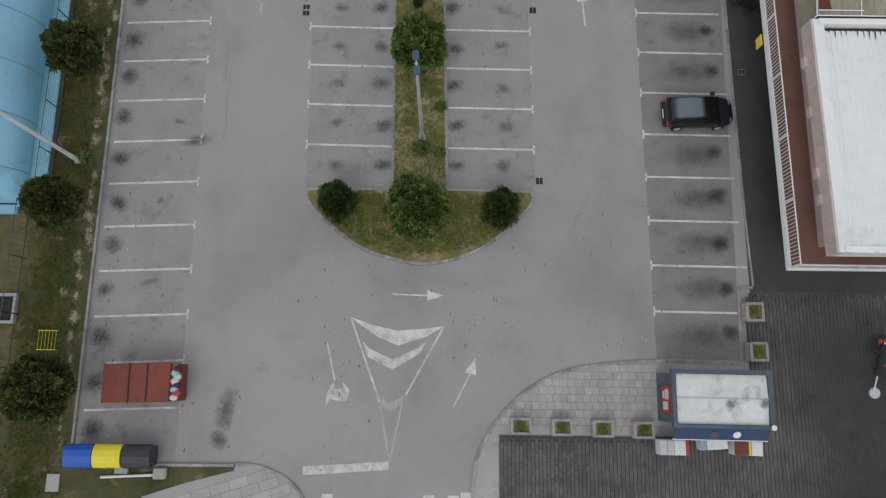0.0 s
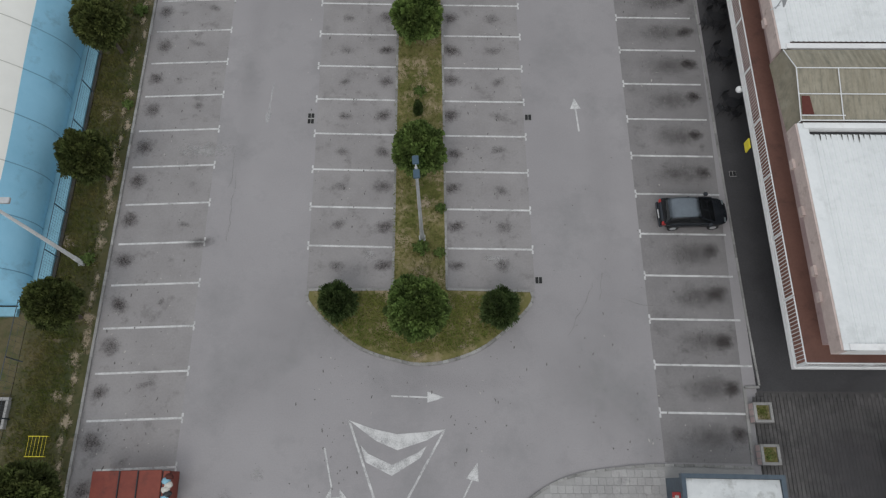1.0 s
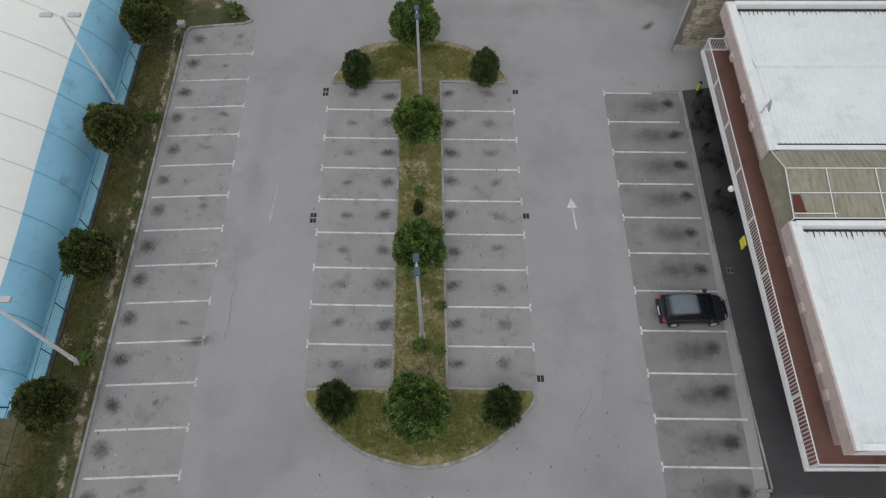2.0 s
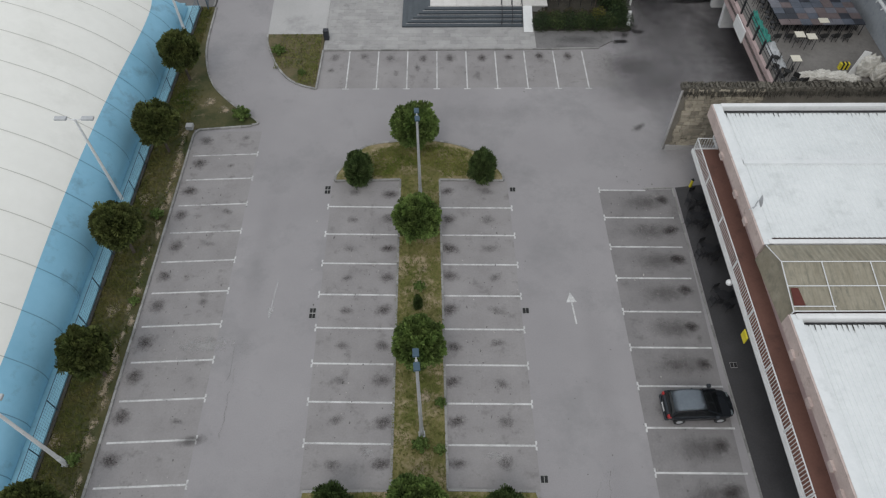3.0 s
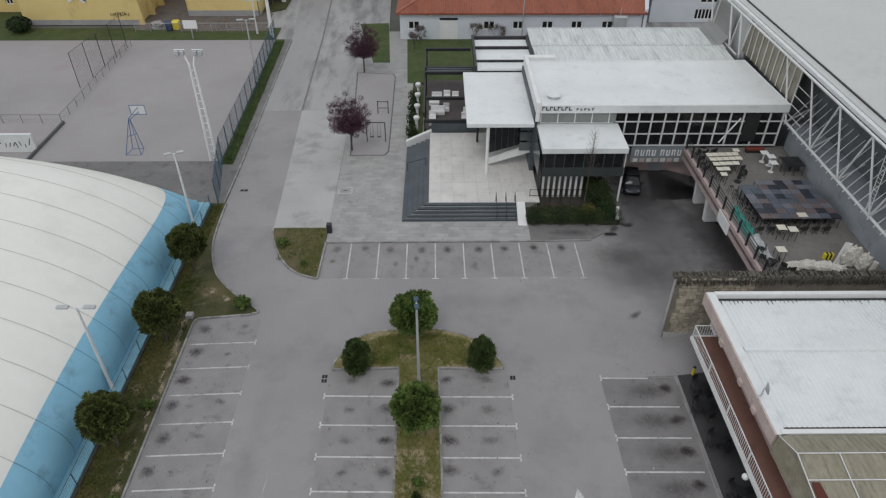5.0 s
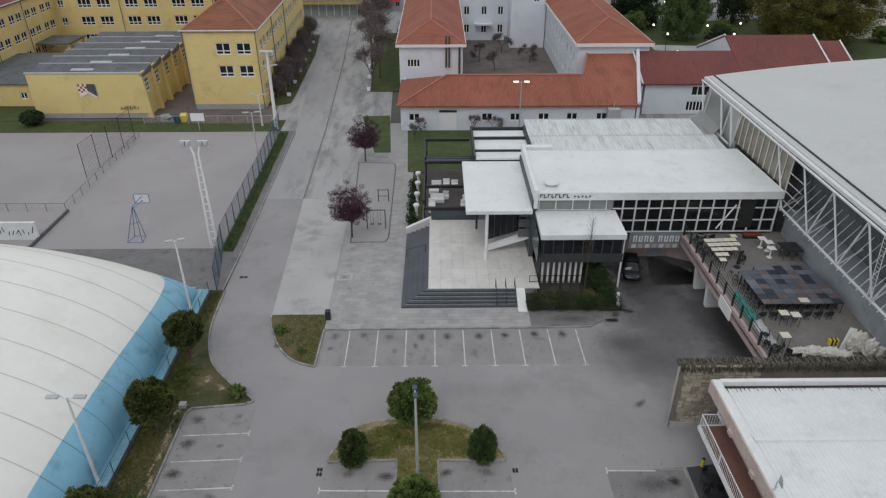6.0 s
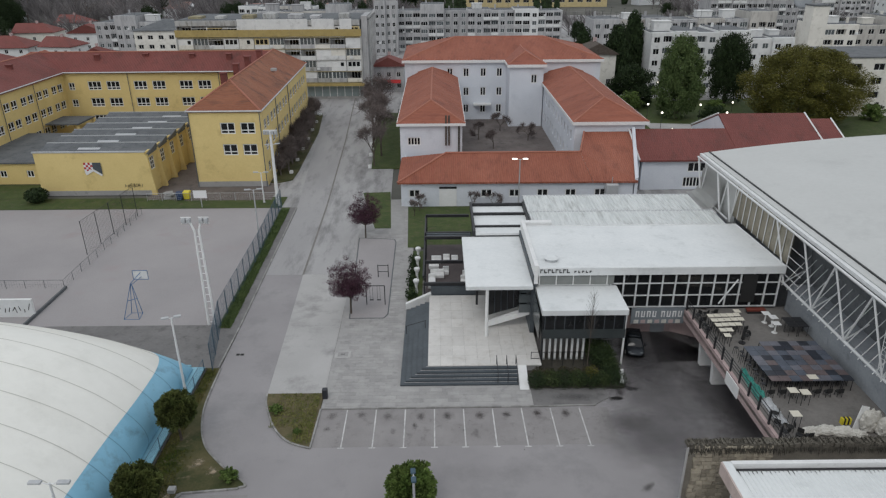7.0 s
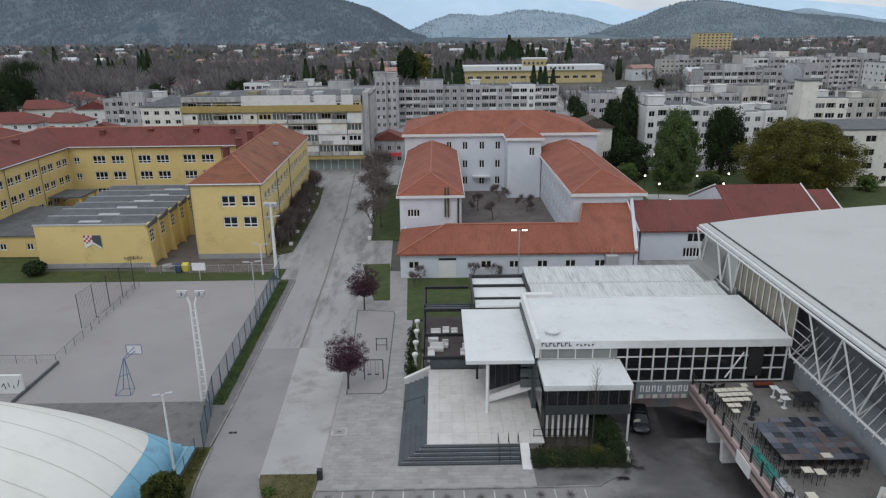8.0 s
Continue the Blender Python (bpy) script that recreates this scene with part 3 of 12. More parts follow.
def smooth_line(pts, n=4):
    """A rounder line through the given points."""
    out = []
    for i in range(len(pts) - 1):
        p0, p1, p2, p3 = (Vector(pts[max(0, min(len(pts) - 1, i + k))]) for k in (-1, 0, 1, 2))
        for s in range(n):
            t = s / n
            out.append(tuple(0.5 * (2 * p1 + (p2 - p0) * t + (2 * p0 - 5 * p1 + 4 * p2 - p3) * t * t + (3 * p1 - p0 - 3 * p2 + p3) * t ** 3)))
    return out + [tuple(pts[-1])]


def kerb_line(name, pts, label, w=0.14, h=0.13, stone=0.8, material=None):
    """A row of kerb stones along a line, with open joints."""
    bm = bmnew()
    run = [Vector((*p, 0)) for p in pts]
    dist, total = [0.0], 0.0
    for a, b in zip(run, run[1:]):
        total += (b - a).length
        dist.append(total)

    def at(s):
        s = max(0.0, min(total, s))
        i = max(k for k in range(len(run) - 1) if dist[k] <= s + 1e-9)
        return run[i].lerp(run[i + 1], (s - dist[i]) / max(1e-9, dist[i + 1] - dist[i]))
    n = max(1, round(total / stone))
    for i in range(n):
        a, b = at(total * i / n + 0.008), at(total * (i + 1) / n - 0.008)
        if (b - a).length < 0.05:
            continue
        side = (b - a).cross(Vector((0, 0, 1))).normalized() * w / 2
        j = random.uniform(-0.008, 0.008)
        vs = [(p + s).to_tuple() for p in (a, b) for s in (side, -side)]
        lo, hi = [(x, y, -0.05) for x, y, _ in vs], [(x, y, h + j) for x, y, _ in vs]
        faces(bm, lo + hi, ((4, 6, 7, 5), (0, 4, 5, 1), (2, 3, 7, 6), (0, 2, 6, 4), (1, 5, 7, 3)))
    bmesh.ops.recalc_face_normals(bm, faces=bm.faces)
    return solid(name, bm, material or M["kerb"], label, "kerb", "kerbs of the car park", "structure")


# ---- ground ----
bm = bmnew()
faces(bm, [(-4600, -700, -0.12), (4600, -700, -0.12), (4600, 4700, -0.12), (-4600, 4700, -0.12)], [(0, 1, 2, 3)])
solid("ground", bm, M["plain_land"], "wide flat valley floor of winter scrub and bare earth", "ground", kind="structure")

bm = bmnew()
sheet(bm, [(-24, -45), (70, -45), (70, 76), (14, 76), (8, 60), (8, 54.3), (-24, 54.3)], 0.0)
solid("asphalt_car_park", bm, M["asphalt"], "worn light grey asphalt of an empty car park", "asphalt", kind="structure")

# slightly darker parking strips with their tyre and oil wear
for pts in ([(-18.45, 0.75), (-13.15, 0.75), (-13.45, 42.3), (-18.45, 42.3)], [(-7.2, 15.3), (-2.4, 15.4), (-2.72, 37.25), (-7.55, 37.1)],
            [(0.6, 15.4), (5.5, 15.3), (4.95, 37.1), (0.16, 37.25)], [(11.75, 6.3), (16.2, 6.25), (16.7, 36.3), (11.4, 36.3)], [(-9.75, 47.2), (14.5, 47.35), (14.5, 51.95), (-9.75, 51.9)]):
    solid("parking_bay_strip", sheet(bmnew(), pts, 0.004), M["bay_asphalt_dark" if 11 < pts[0][0] < 13 else "bay_asphalt"], "brownish grey asphalt of the parking bays, worn by tyres", "asphalt", kind="structure")

# dark asphalt by the café building and block paving of the side street
bm = bmnew()
sheet(bm, [(16.95, 9.9), (45, 9.9), (45, 40.3), (16.85, 36.5)], 0.005)
solid("cafe_pavement", bm, M["dark_asphalt"], "dark asphalt pavement under the terrace", "pavement", kind="structure")
bm = bmnew()
sheet(bm, [(3.45, -30), (60, -30), (60, 9.9), (16.95, 9.9), (16.6, 9.0), (16.6, 5.9), (16.6, 2.3), (3.45, 2.3)], 0.004)
solid("side_street_paving", bm, M["paving_joint"], "dark sanded bed under the concrete block paving of the side street", "paving", kind="structure")

# verge with the trees
VERGE = [(-22.3, -25), (-14.9, -25), (-14.7, -0.92), (-12.5, -0.2), (-10.1, 0.41), (-10.1, 0.6), (-14, 0.55), (-18.5, 0.6), (-18.58, 20), (-18.62, 42.5)]
TONGUE = smooth_line([(-18.62, 42.5), (-14.3, 42.95), (-14.0, 43.4), (-15.7, 44.8), (-17.2, 46.3), (-18.2, 47.6), (-19.1, 49.7), (-19.8, 52.9), (-20.05, 58.2)], 4)
bm = bmnew()
prism(bm, VERGE + TONGUE[1:] + [(-22.3, 58.4)], -0.1, 0.09)
solid("grass_verge", bm, M["verge_soil"], "patchy grass verge with bare sandy soil", "verge", kind="structure")
bm = bmnew()
prism(bm, [(-80, -25), (-22.35, -25), (-22.35, 62), (-80, 62)], -0.1, 0.06)
solid("dry_field", bm, M["dry_grass"], "dry brown grass round the sports dome", "ground", kind="structure")
kerb_line("kerb", [(-10.1, 0.64), (-14, 0.62), (-18.47, 0.66), (-18.47, 20), (-18.55, 42.4), (-14.3, 42.85)], "straight concrete kerb along the grass verge")
kerb_line("kerb", TONGUE[4:], "curved concrete kerb of the verge", stone=0.45)

# central planted island
S_ARC = smooth_line([(-7.1, 15.25), (-7.05, 14.65), (-5.9, 13.4), (-4.0, 12.03), (-2.1, 11.42), (-0.75, 11.2), (0.93, 11.45), (2.77, 12.25), (4.63, 13.85), (5.33, 14.75), (5.27, 15.25)], 4)
N_ARC = smooth_line([(4.68, 37.2), (4.55, 38.0), (3.16, 39.76), (1.8, 40.6), (0.2, 41.1), (-1.5, 41.3), (-3.2, 41.1), (-4.7, 40.85), (-5.75, 40.3), (-7.2, 38.1), (-7.38, 37.2)], 4)
bm = bmnew()
prism(bm, S_ARC + [(0.56, 15.33), (0.08, 37.3)] + N_ARC + [(-2.66, 37.33), (-2.35, 15.3)], -0.1, 0.1)
solid("planted_island", bm, M["soil_grass"], "long grass island between the parking rows", "island", kind="structure")
kerb_line("kerb", S_ARC, "curved kerb of small stones round the island head", stone=0.32, w=0.16)
kerb_line("kerb", N_ARC, "curved kerb of small stones round the island head", stone=0.32, w=0.16)
for line in ([(5.27, 15.3), (0.6, 15.38)], [(0.6, 15.38), (0.12, 37.25)], [(0.12, 37.25), (4.68, 37.15)], [(-7.38, 37.15), (-2.7, 37.28)], [(-2.7, 37.28), (-2.4, 15.35)], [(-2.4, 15.35), (-7.1, 15.3)]):
    kerb_line("kerb", line, "straight concrete kerb of the planted island")

# north-west islet
ISLET = smooth_line([(-9.85, 47.1), (-11.0, 47.5), (-12.1, 48.2), (-13.2, 49.6), (-14.0, 51.3), (-14.6, 52.9), (-14.8, 54.2)], 4)
bm = bmnew()
prism(bm, ISLET + [(-9.8, 54.2)], -0.1, 0.1)
solid("corner_islet", bm, M["dry_grass"], "small corner islet of short dry grass", "island", kind="structure")
kerb_line("kerb", ISLET, "curved kerb of the corner islet", stone=0.45)
kerb_line("kerb", [(-9.85, 47.1), (-9.78, 52.0)], "straight kerb of the corner islet")
kerb_line("kerb", [(-9.75, 52.02), (8, 52.1), (13.6, 52.22)], "low kerb along the plaza", h=0.12)
# kerb and narrow gutter strip along the east bays
kerb_line("kerb", [(16.2, 6.2), (16.3, 10.05)], "low kerb beside the last bay", h=0.08)
kerb_line("kerb", [(16.3, 10.1), (17.1, 10.12)], "low kerb beside the last bay", h=0.08)
kerb_line("kerb", [(17.12, 10.2), (16.98, 14), (16.8, 24), (16.62, 36.4)], "narrow kerb along the café pavement", h=0.07, w=0.1)
kerb_line("kerb", [(16.7, 36.45), (14.6, 36.4)], "narrow kerb at the end of the bays", h=0.05, w=0.1)
# south-east plaza edge
SE_ARC = smooth_line([(16.2, 6.05), (13.5, 6.15), (11.6, 6.15), (9.6, 6.02), (7.2, 5.65), (5.4, 4.9), (3.92, 3.72), (3.03, 2.58), (2.3, 1.17), (2.05, -0.8), (2.05, -6)], 4)
bm = bmnew()
prism(bm, SE_ARC + [(3.4, -6), (3.4, 2.35), (11.6, 2.35), (16.2, 2.35)], -0.1, 0.06)
solid("corner_pavement", bm, M["joint"], "sandy bed under the pale paving slabs of the corner", "pavement", kind="structure")
solid("kerb_strip", sheet(bmnew(), [(2.18, -6), (3.38, -6), (3.38, 2.32), (2.95, 2.32), (2.4, 1.2), (2.18, -0.6)], 0.066), M["concrete"], "smooth grey concrete strip beside the side street", "pavement", kind="structure")
kerb_line("kerb", SE_ARC, "curved pale stone kerb of the corner pavement", stone=0.5, h=0.09)
SW_ARC = smooth_line([(-10.05, 0.7), (-9.2, 0.66), (-8.2, 0.4), (-7.2, -0.14), (-6.55, -0.9), (-6.25, -2.2), (-6.2, -6)], 4)
bm = bmnew()
prism(bm, SW_ARC + [(-14.9, -6), (-14.72, -0.95), (-12.5, -0.23), (-10.1, 0.38)], -0.1, 0.06)
solid("footway", bm, M["joint"], "bed under the grey square slabs of the footway", "pavement", kind="structure")
kerb_line("kerb", SW_ARC, "curved kerb of the footway", stone=0.5, h=0.09)

# road to the north, plaza, courts
bm = bmnew()
sheet(bm, [(-20.1, 54.2), (-14.7, 54.2), (-15.3, 65), (-15.9, 78), (-20.55, 78), (-20.2, 64)], 0.006)
solid("access_road", bm, M["asphalt"], "grey asphalt road running between the schools", "road", kind="structure")
bm = bmnew()
sheet(bm, [(-14.8, 54.25), (-9.8, 54.25), (-9.95, 66), (-15.35, 66)], 0.01)
sheet(bm, [(-15.36, 66.01), (-9.95, 66.01), (-10.2, 78.09), (-16.0, 78.09)], 0.0095)
solid("concrete_walkway", bm, M["concrete_light"], "pale concrete slabs of the walkway beside the road", "pavement", kind="structure")
solid("access_road", sheet(bmnew(), [(-15.9, 78.01), (-16.6, 100), (-18.6, 140), (-21.5, 184), (-27.4, 184), (-24.5, 140), (-21.0, 100), (-20.55, 78.01)], 0.006), M["road_west"], "worn grey lane running between the schools", "road", kind="structure")
for pts in ([(-16.05, 78.1), (-10.2, 78.1), (-11.0, 102), (-16.7, 102)], [(-16.7, 102.01), (-11.0, 102.01), (-13.5, 140), (-18.6, 140)], [(-18.6, 140.01), (-13.5, 140.01), (-16.5, 184), (-21.5, 184)]):
    solid("road_lane", sheet(bmnew(), pts, 0.01), M["road"], "grey concrete lane between the schools", "road", kind="structure")
bm = bmnew()
for a, b in (((-15.98, 78), (-16.7, 102)), ((-16.7, 102), (-18.62, 140)), ((-18.62, 140), (-21.5, 184))):
    faces(bm, [(a[0] - 0.12, a[1], 0.016), (a[0] + 0.12, a[1], 0.016), (b[0] + 0.12, b[1], 0.016), (b[0] - 0.12, b[1], 0.016)], [(0, 1, 2, 3)])
solid("lane_joint", bm, M["deck_concrete"], "dark tarred joint along the road", "joint", kind="structure")
bm = bmnew()
prism(bm, [(-9.75, 52.1), (8.3, 52.2), (8.3, 76), (-3.0, 76), (-3.0, 101), (-11.0, 101), (-10.2, 78), (-9.9, 66)], -0.1, 0.10)
solid("hedge_apron", prism(bmnew(), [(8.31, 52.2), (13.6, 52.3), (14.9, 53.2), (14.9, 54.6), (8.31, 54.6)], -0.1, 0.085), M["apron"], "damp dark paving before the hedge bed", "paving", kind="structure")
solid("plaza_bed", bm, M["slab_far"], "bed under the grey plaza paving", "pavement", kind="structure")
bm = bmnew()
sheet(bm, [(-32, 101), (-7, 101), (-10, 184), (-34, 184)], -0.02)
sheet(bm, [(-100, 170), (-7, 170), (40, 190), (110, 190), (110, 420), (-180, 420)], -0.04)
sheet(bm, [(22, 84), (120, 84), (120, 190), (22, 190)], -0.045)
solid("town_asphalt", bm, M["road"], "grey asphalt of the town streets", "asphalt", kind="structure")
bm = bmnew()
sheet(bm, [(-110, 66.2), (-22.6, 66.2), (-23.4, 101), (-110, 101)], 0.02)
solid("sports_court", bm, M["court"], "pinkish grey concrete school sports court", "court", kind="structure")
bm = bmnew()
sheet(bm, [(-80, 57), (-20.3, 58.3), (-20.4, 66.2), (-80, 66.2)], 0.075)
solid("court_apron", bm, M["apron"], "grey block paving beside the court", "paving", kind="structure")
bm = bmnew()
prism(bm, [(-22.5, 65.5), (-21.2, 65.5), (-22.1, 101), (-23.4, 101)], -0.1, 0.1)
solid("grass_strip", bm, M["green_grass"], "green grass strip along the court fence", "verge", kind="structure")
solid("kerb_walk", prism(bmnew(), [(-21.19, 66.21), (-20.36, 66.21), (-21.2, 101), (-22.09, 101)], -0.1, 0.095), M["apron"], "narrow paved strip between grass and road", "paving", kind="structure")
kerb_line("kerb", [(-20.3, 58.3), (-20.3, 65.5), (-21.15, 101)], "kerb of the access road")
bm = bmnew()
sheet(bm, [(-110, 101.1), (-23.5, 101.1), (-23.5, 106), (-110, 106)], 0.03)
sheet(bm, [(-90, 106.1), (-63, 106.1), (-63, 113), (-90, 113)], 0.03)
prism(bm, [(-11.6, 120.5), (-6.6, 120.5), (-8.0, 165), (-13.9, 165)], -0.1, 0.12)
prism(bm, [(-8.6, 92.2), (-6.2, 92.2), (-7.4, 107.6), (-11.7, 107.3)], -0.1, 0.135)
sheet(bm, [(-3.75, 85.5), (5, 85.5), (5, 100.8), (-4.3, 100.8)], 0.128)
sheet(bm, [(40, 124), (110, 124), (110, 180), (40, 180)], 0.02)
solid("lawn", bm, M["green_grass"], "green lawn strips beside the school buildings", "lawn", kind="structure")

solid("dirt_path", sheet(bmnew(), [(-6.2, 90), (-4.3, 90), (-5.0, 104), (-7.1, 104)], 0.139), M["joint"], "trodden tan path beside the lawn", "path", kind="structure")

# ---- painted markings ----


def marking(name, label, pts_list, material="paint", group="road markings"):
    bm = bmnew()
    for pts in pts_list:
        sheet(bm, pts, 0.009)
    return solid(name, bm, M[material], label, "road marking", group)


def bay_line(x0, x1, y, tee, skew=0.0, worn=False):
    a = 0.055
    pl = [[(x0, y - a), (x1, y - a + skew), (x1, y + a + skew), (x0, y + a)]]
    if tee is not None:
        ty = y + (skew if tee == x1 else 0)
        pl.append([(tee - 0.05, ty - 0.26), (tee + 0.05, ty - 0.26), (tee + 0.05, ty - a - 0.001), (tee - 0.05, ty - a - 0.001)])
        pl.append([(tee - 0.05, ty + a + 0.001), (tee + 0.05, ty + a + 0.001), (tee + 0.05, ty + 0.26), (tee - 0.05, ty + 0.26)])
    marking("bay_line", "worn white T-shaped parking bay line on asphalt", pl, "paint_worn" if worn else "paint", "parking bay lines")


for k in range(16):
    y = 3.28 + 2.43 * k + 0.11 * math.sin(math.pi * max(0, k - 2) / 13)
    x1 = -13.12 - 0.0075 * (y - 3)
    bay_line(-18.13 if k != 1 else -17.2, x1, y, x1, 0.2, worn=k in (0, 1, 12, 13, 14, 15))
for k in range(8):
    y = 17.95 + 2.411 * k
    bay_line(-7.31 - 0.02 * (y - 18), -2.5 - 0.014 * (y - 18), y, -7.31 - 0.02 * (y - 18), -0.08)
    bay_line(0.6 - 0.022 * (y - 18), 5.45 - 0.018 * (y - 18), y - 0.13, 5.45 - 0.018 * (y - 18), -0.05)
for k in range(12):
    y = 8.78 + 2.5 * k
    bay_line(11.75 - 0.0115 * (y - 8.7), (16.31, 16.9)[k] if k < 2 else 16.64 - 0.021 * (y - 13.8) if k < 11 else 14.7, y, 11.75 - 0.0115 * (y - 8.7), -0.05)
for k in range(9):
    x = -7.5 + 2.45 * k
    marking("bay_line", "faded white parking bay line across the north row", [[(x - 0.05, 51.9), (x - 0.01, 47.2), (x + 0.09, 47.2), (x + 0.05, 51.9)], [(x - 0.24, 47.08), (x + 0.28, 47.08), (x + 0.28, 47.18), (x - 0.24, 47.18)]], "paint", "north bay lines")
chev = thing("chevron_marking", (0, 0, 0), "white painted chevron wedge dividing the lanes, worn towards its tip", "road marking", "road markings")
for nm, mt, pts in (
        ("chevron", "paint", [(-4.5, 8.3), (-3.2, 7.85), (-1.95, 7.6), (-0.6, 7.7), (0.58, 7.86), (-0.4, 7.3), (-1.9, 6.8), (-3.0, 7.25)]),
        ("chevron", "paint_worn", [(-3.8, 7.05), (-3.4, 6.62), (-2.15, 6.08), (-0.85, 6.7), (-0.4, 7.02), (-0.72, 6.42), (-2.15, 5.55), (-3.5, 6.2)]),
        ("chevron", "paint_faint", [(-2.85, 4.2), (-2.3, 3.8), (-1.5, 4.25), (-1.6, 3.8), (-2.25, 3.4), (-2.7, 3.75)]),
        ("edge_line", "paint_worn", [(-4.5, 8.25), (-4.34, 8.12), (-2.72, 3.9), (-2.85, 3.9)]),
        ("edge_line", "paint_faint", [(-2.84, 3.88), (-2.73, 3.88), (-2.16, 1.05), (-2.27, 1.03)]),
        ("edge_line", "paint_worn", [(0.56, 7.8), (0.42, 7.76), (-1.5, 4.25), (-1.4, 4.2)]),
        ("edge_line", "paint_faint", [(-1.56, 3.78), (-1.66, 3.78), (-2.2, 1.0), (-2.1, 1.0)])):
    part(nm, sheet(bmnew(), pts, 0.009), M[mt], chev)
marking("stop_bar", "worn white give-way bar across the lane", [[(-6.6, 0.2), (-2.2, 0.5), (-2.2, 0.92), (-6.6, 0.62)]], "paint_worn")
marking("lane_arrow", "white painted arrow pointing east", [[(-2.3, 9.58), (-0.4, 9.52), (-0.4, 9.44), (-2.3, 9.5)], [(-0.4, 9.78), (0.5, 9.48), (-0.4, 9.2)]], "paint")
marking("lane_arrow", "white painted arrow pointing to the upper lane", [[(1.02, 3.7), (1.1, 3.66), (1.955, 5.36), (1.885, 5.38)], [(1.62, 5.45), (2.2, 6.22), (2.25, 5.3)]], "paint_worn")
marking("lane_arrow", "worn white bent arrow on the entry lane", [[(-5.6, 3.6), (-5.35, 4.0), (-4.75, 3.85), (-4.5, 3.95), (-4.35, 4.45), (-4.75, 4.9), (-4.72, 4.55), (-5.15, 4.5), (-5.2, 4.95), (-5.55, 4.3)], [(-5.2, 4.95), (-5.12, 4.95), (-5.6, 6.9), (-5.68, 6.88)]], "paint_worn")
marking("lane_arrow", "white straight arrow in the east lane", [[(8.5, 25.4), (8.6, 25.4), (8.475, 26.94), (8.385, 26.94)], [(8.1, 26.95), (8.38, 27.7), (8.75, 26.98)]], "paint")
marking("lane_arrow", "faded white straight arrow in the west lane", [[(-10.2, 28.6), (-10.28, 28.6), (-10.42, 26.6), (-10.34, 26.6)], [(-10.6, 26.6), (-10.42, 25.7), (-10.15, 26.6)]], "paint_faint")
for x in (-5.3, -0.15, 1.1, 1.75):
    marking("zebra_bar", "white zebra crossing bar", [[(x - 0.28, -3.2), (x + 0.28, -3.2), (x + 0.28, -0.55 if x > 1.5 else -0.7), (x - 0.28, -0.55 if x > 1.5 else -0.7)]], "paint")

# ---- stains on the bays, painted shade in the yard ----
disc = bmnew()
bmesh.ops.create_circle(disc, cap_ends=True, segments=20, radius=1.9)
oil_mesh = link("oil_stain", disc, M["oil"])
disc = bmnew()
bmesh.ops.create_circle(disc, cap_ends=True, segments=20, radius=1.9)
damp_mesh = link("damp_stain", disc, M["damp"])
disc = bmnew()
bmesh.ops.create_circle(disc, cap_ends=True, segments=20, radius=1.9)
core_mesh = link("oil_stain", disc, M["oil_core"])
disc = bmnew()
bmesh.ops.create_circle(disc, cap_ends=True, segments=20, radius=1.9)
wet_mesh = link("damp_stain", disc, M["wet"])
disc = bmnew()
bmesh.ops.create_circle(disc, cap_ends=True, segments=20, radius=1.9)
pale_mesh = link("pale_patch", disc, M["pale_patch"])


def stain(x, y, rx, ry, mesh=oil_mesh, z=0.013, turn=0.0):
    ob = new(mesh.name, mesh)
    ob.matrix_basis = pose(x, y, z + random.uniform(0, 0.003), 0, 0, turn) @ Matrix.Diagonal((rx, ry, 1, 1))
    return tagged(ob, "dark soft-edged oil stain on a parking bay" if mesh in (oil_mesh, core_mesh) else "soft-edged ground patch of wear, damp, soil and painted shade", "stain", "oil stains")


rs = random.Random(5)
for k in range(17):
    y = 2.27 + 2.437 * k
    stain(-17.6 + rs.uniform(-0.15, 0.15), y + rs.uniform(-0.15, 0.15), rs.uniform(0.8, 1.05), rs.uniform(0.62, 0.9), turn=rs.uniform(-40, 40))
    if rs.random() < 0.65:
        stain(-14.9 + rs.uniform(-0.7, 0.7), y + rs.uniform(-0.5, 0.5), rs.uniform(0.3, 0.8), rs.uniform(0.2, 0.4), damp_mesh, turn=rs.uniform(-20, 20))
for k in range(9):
    y = 16.75 + 2.42 * k
    s = -0.018 * (y - 18)
    for x, strong in ((-3.05 + s, 0.6), (-5.6 + s, 0.42), (1.0 + s, 0.62), (3.8 + s, 0.5)):
        stain(x + rs.uniform(-0.12, 0.12), y + rs.uniform(-0.18, 0.15), strong * rs.uniform(1.15, 1.75), strong * rs.uniform(0.8, 1.25), oil_mesh if strong > 0.5 else damp_mesh, turn=rs.uniform(-25, 25))
for k in range(12):
    y = 7.6 + 2.52 * k
    stain(15.7 + rs.uniform(-0.2, 0.15), y + rs.uniform(-0.2, 0.15), rs.uniform(0.6, 0.85), rs.uniform(0.45, 0.65), core_mesh, turn=rs.uniform(-20, 20))
for k in range(9):
    stain(-8.75 + 2.45 * k + rs.uniform(-0.2, 0.2), 51.15 + rs.uniform(-0.2, 0.2), 0.6, rs.uniform(0.6, 0.9), oil_mesh if k > 2 else damp_mesh)
    if rs.random() < 0.6:
        stain(-8.75 + 2.45 * k + rs.uniform(-0.5, 0.5), 49.2 + rs.uniform(-0.8, 0.6), 0.35, rs.uniform(0.4, 0.9), damp_mesh)
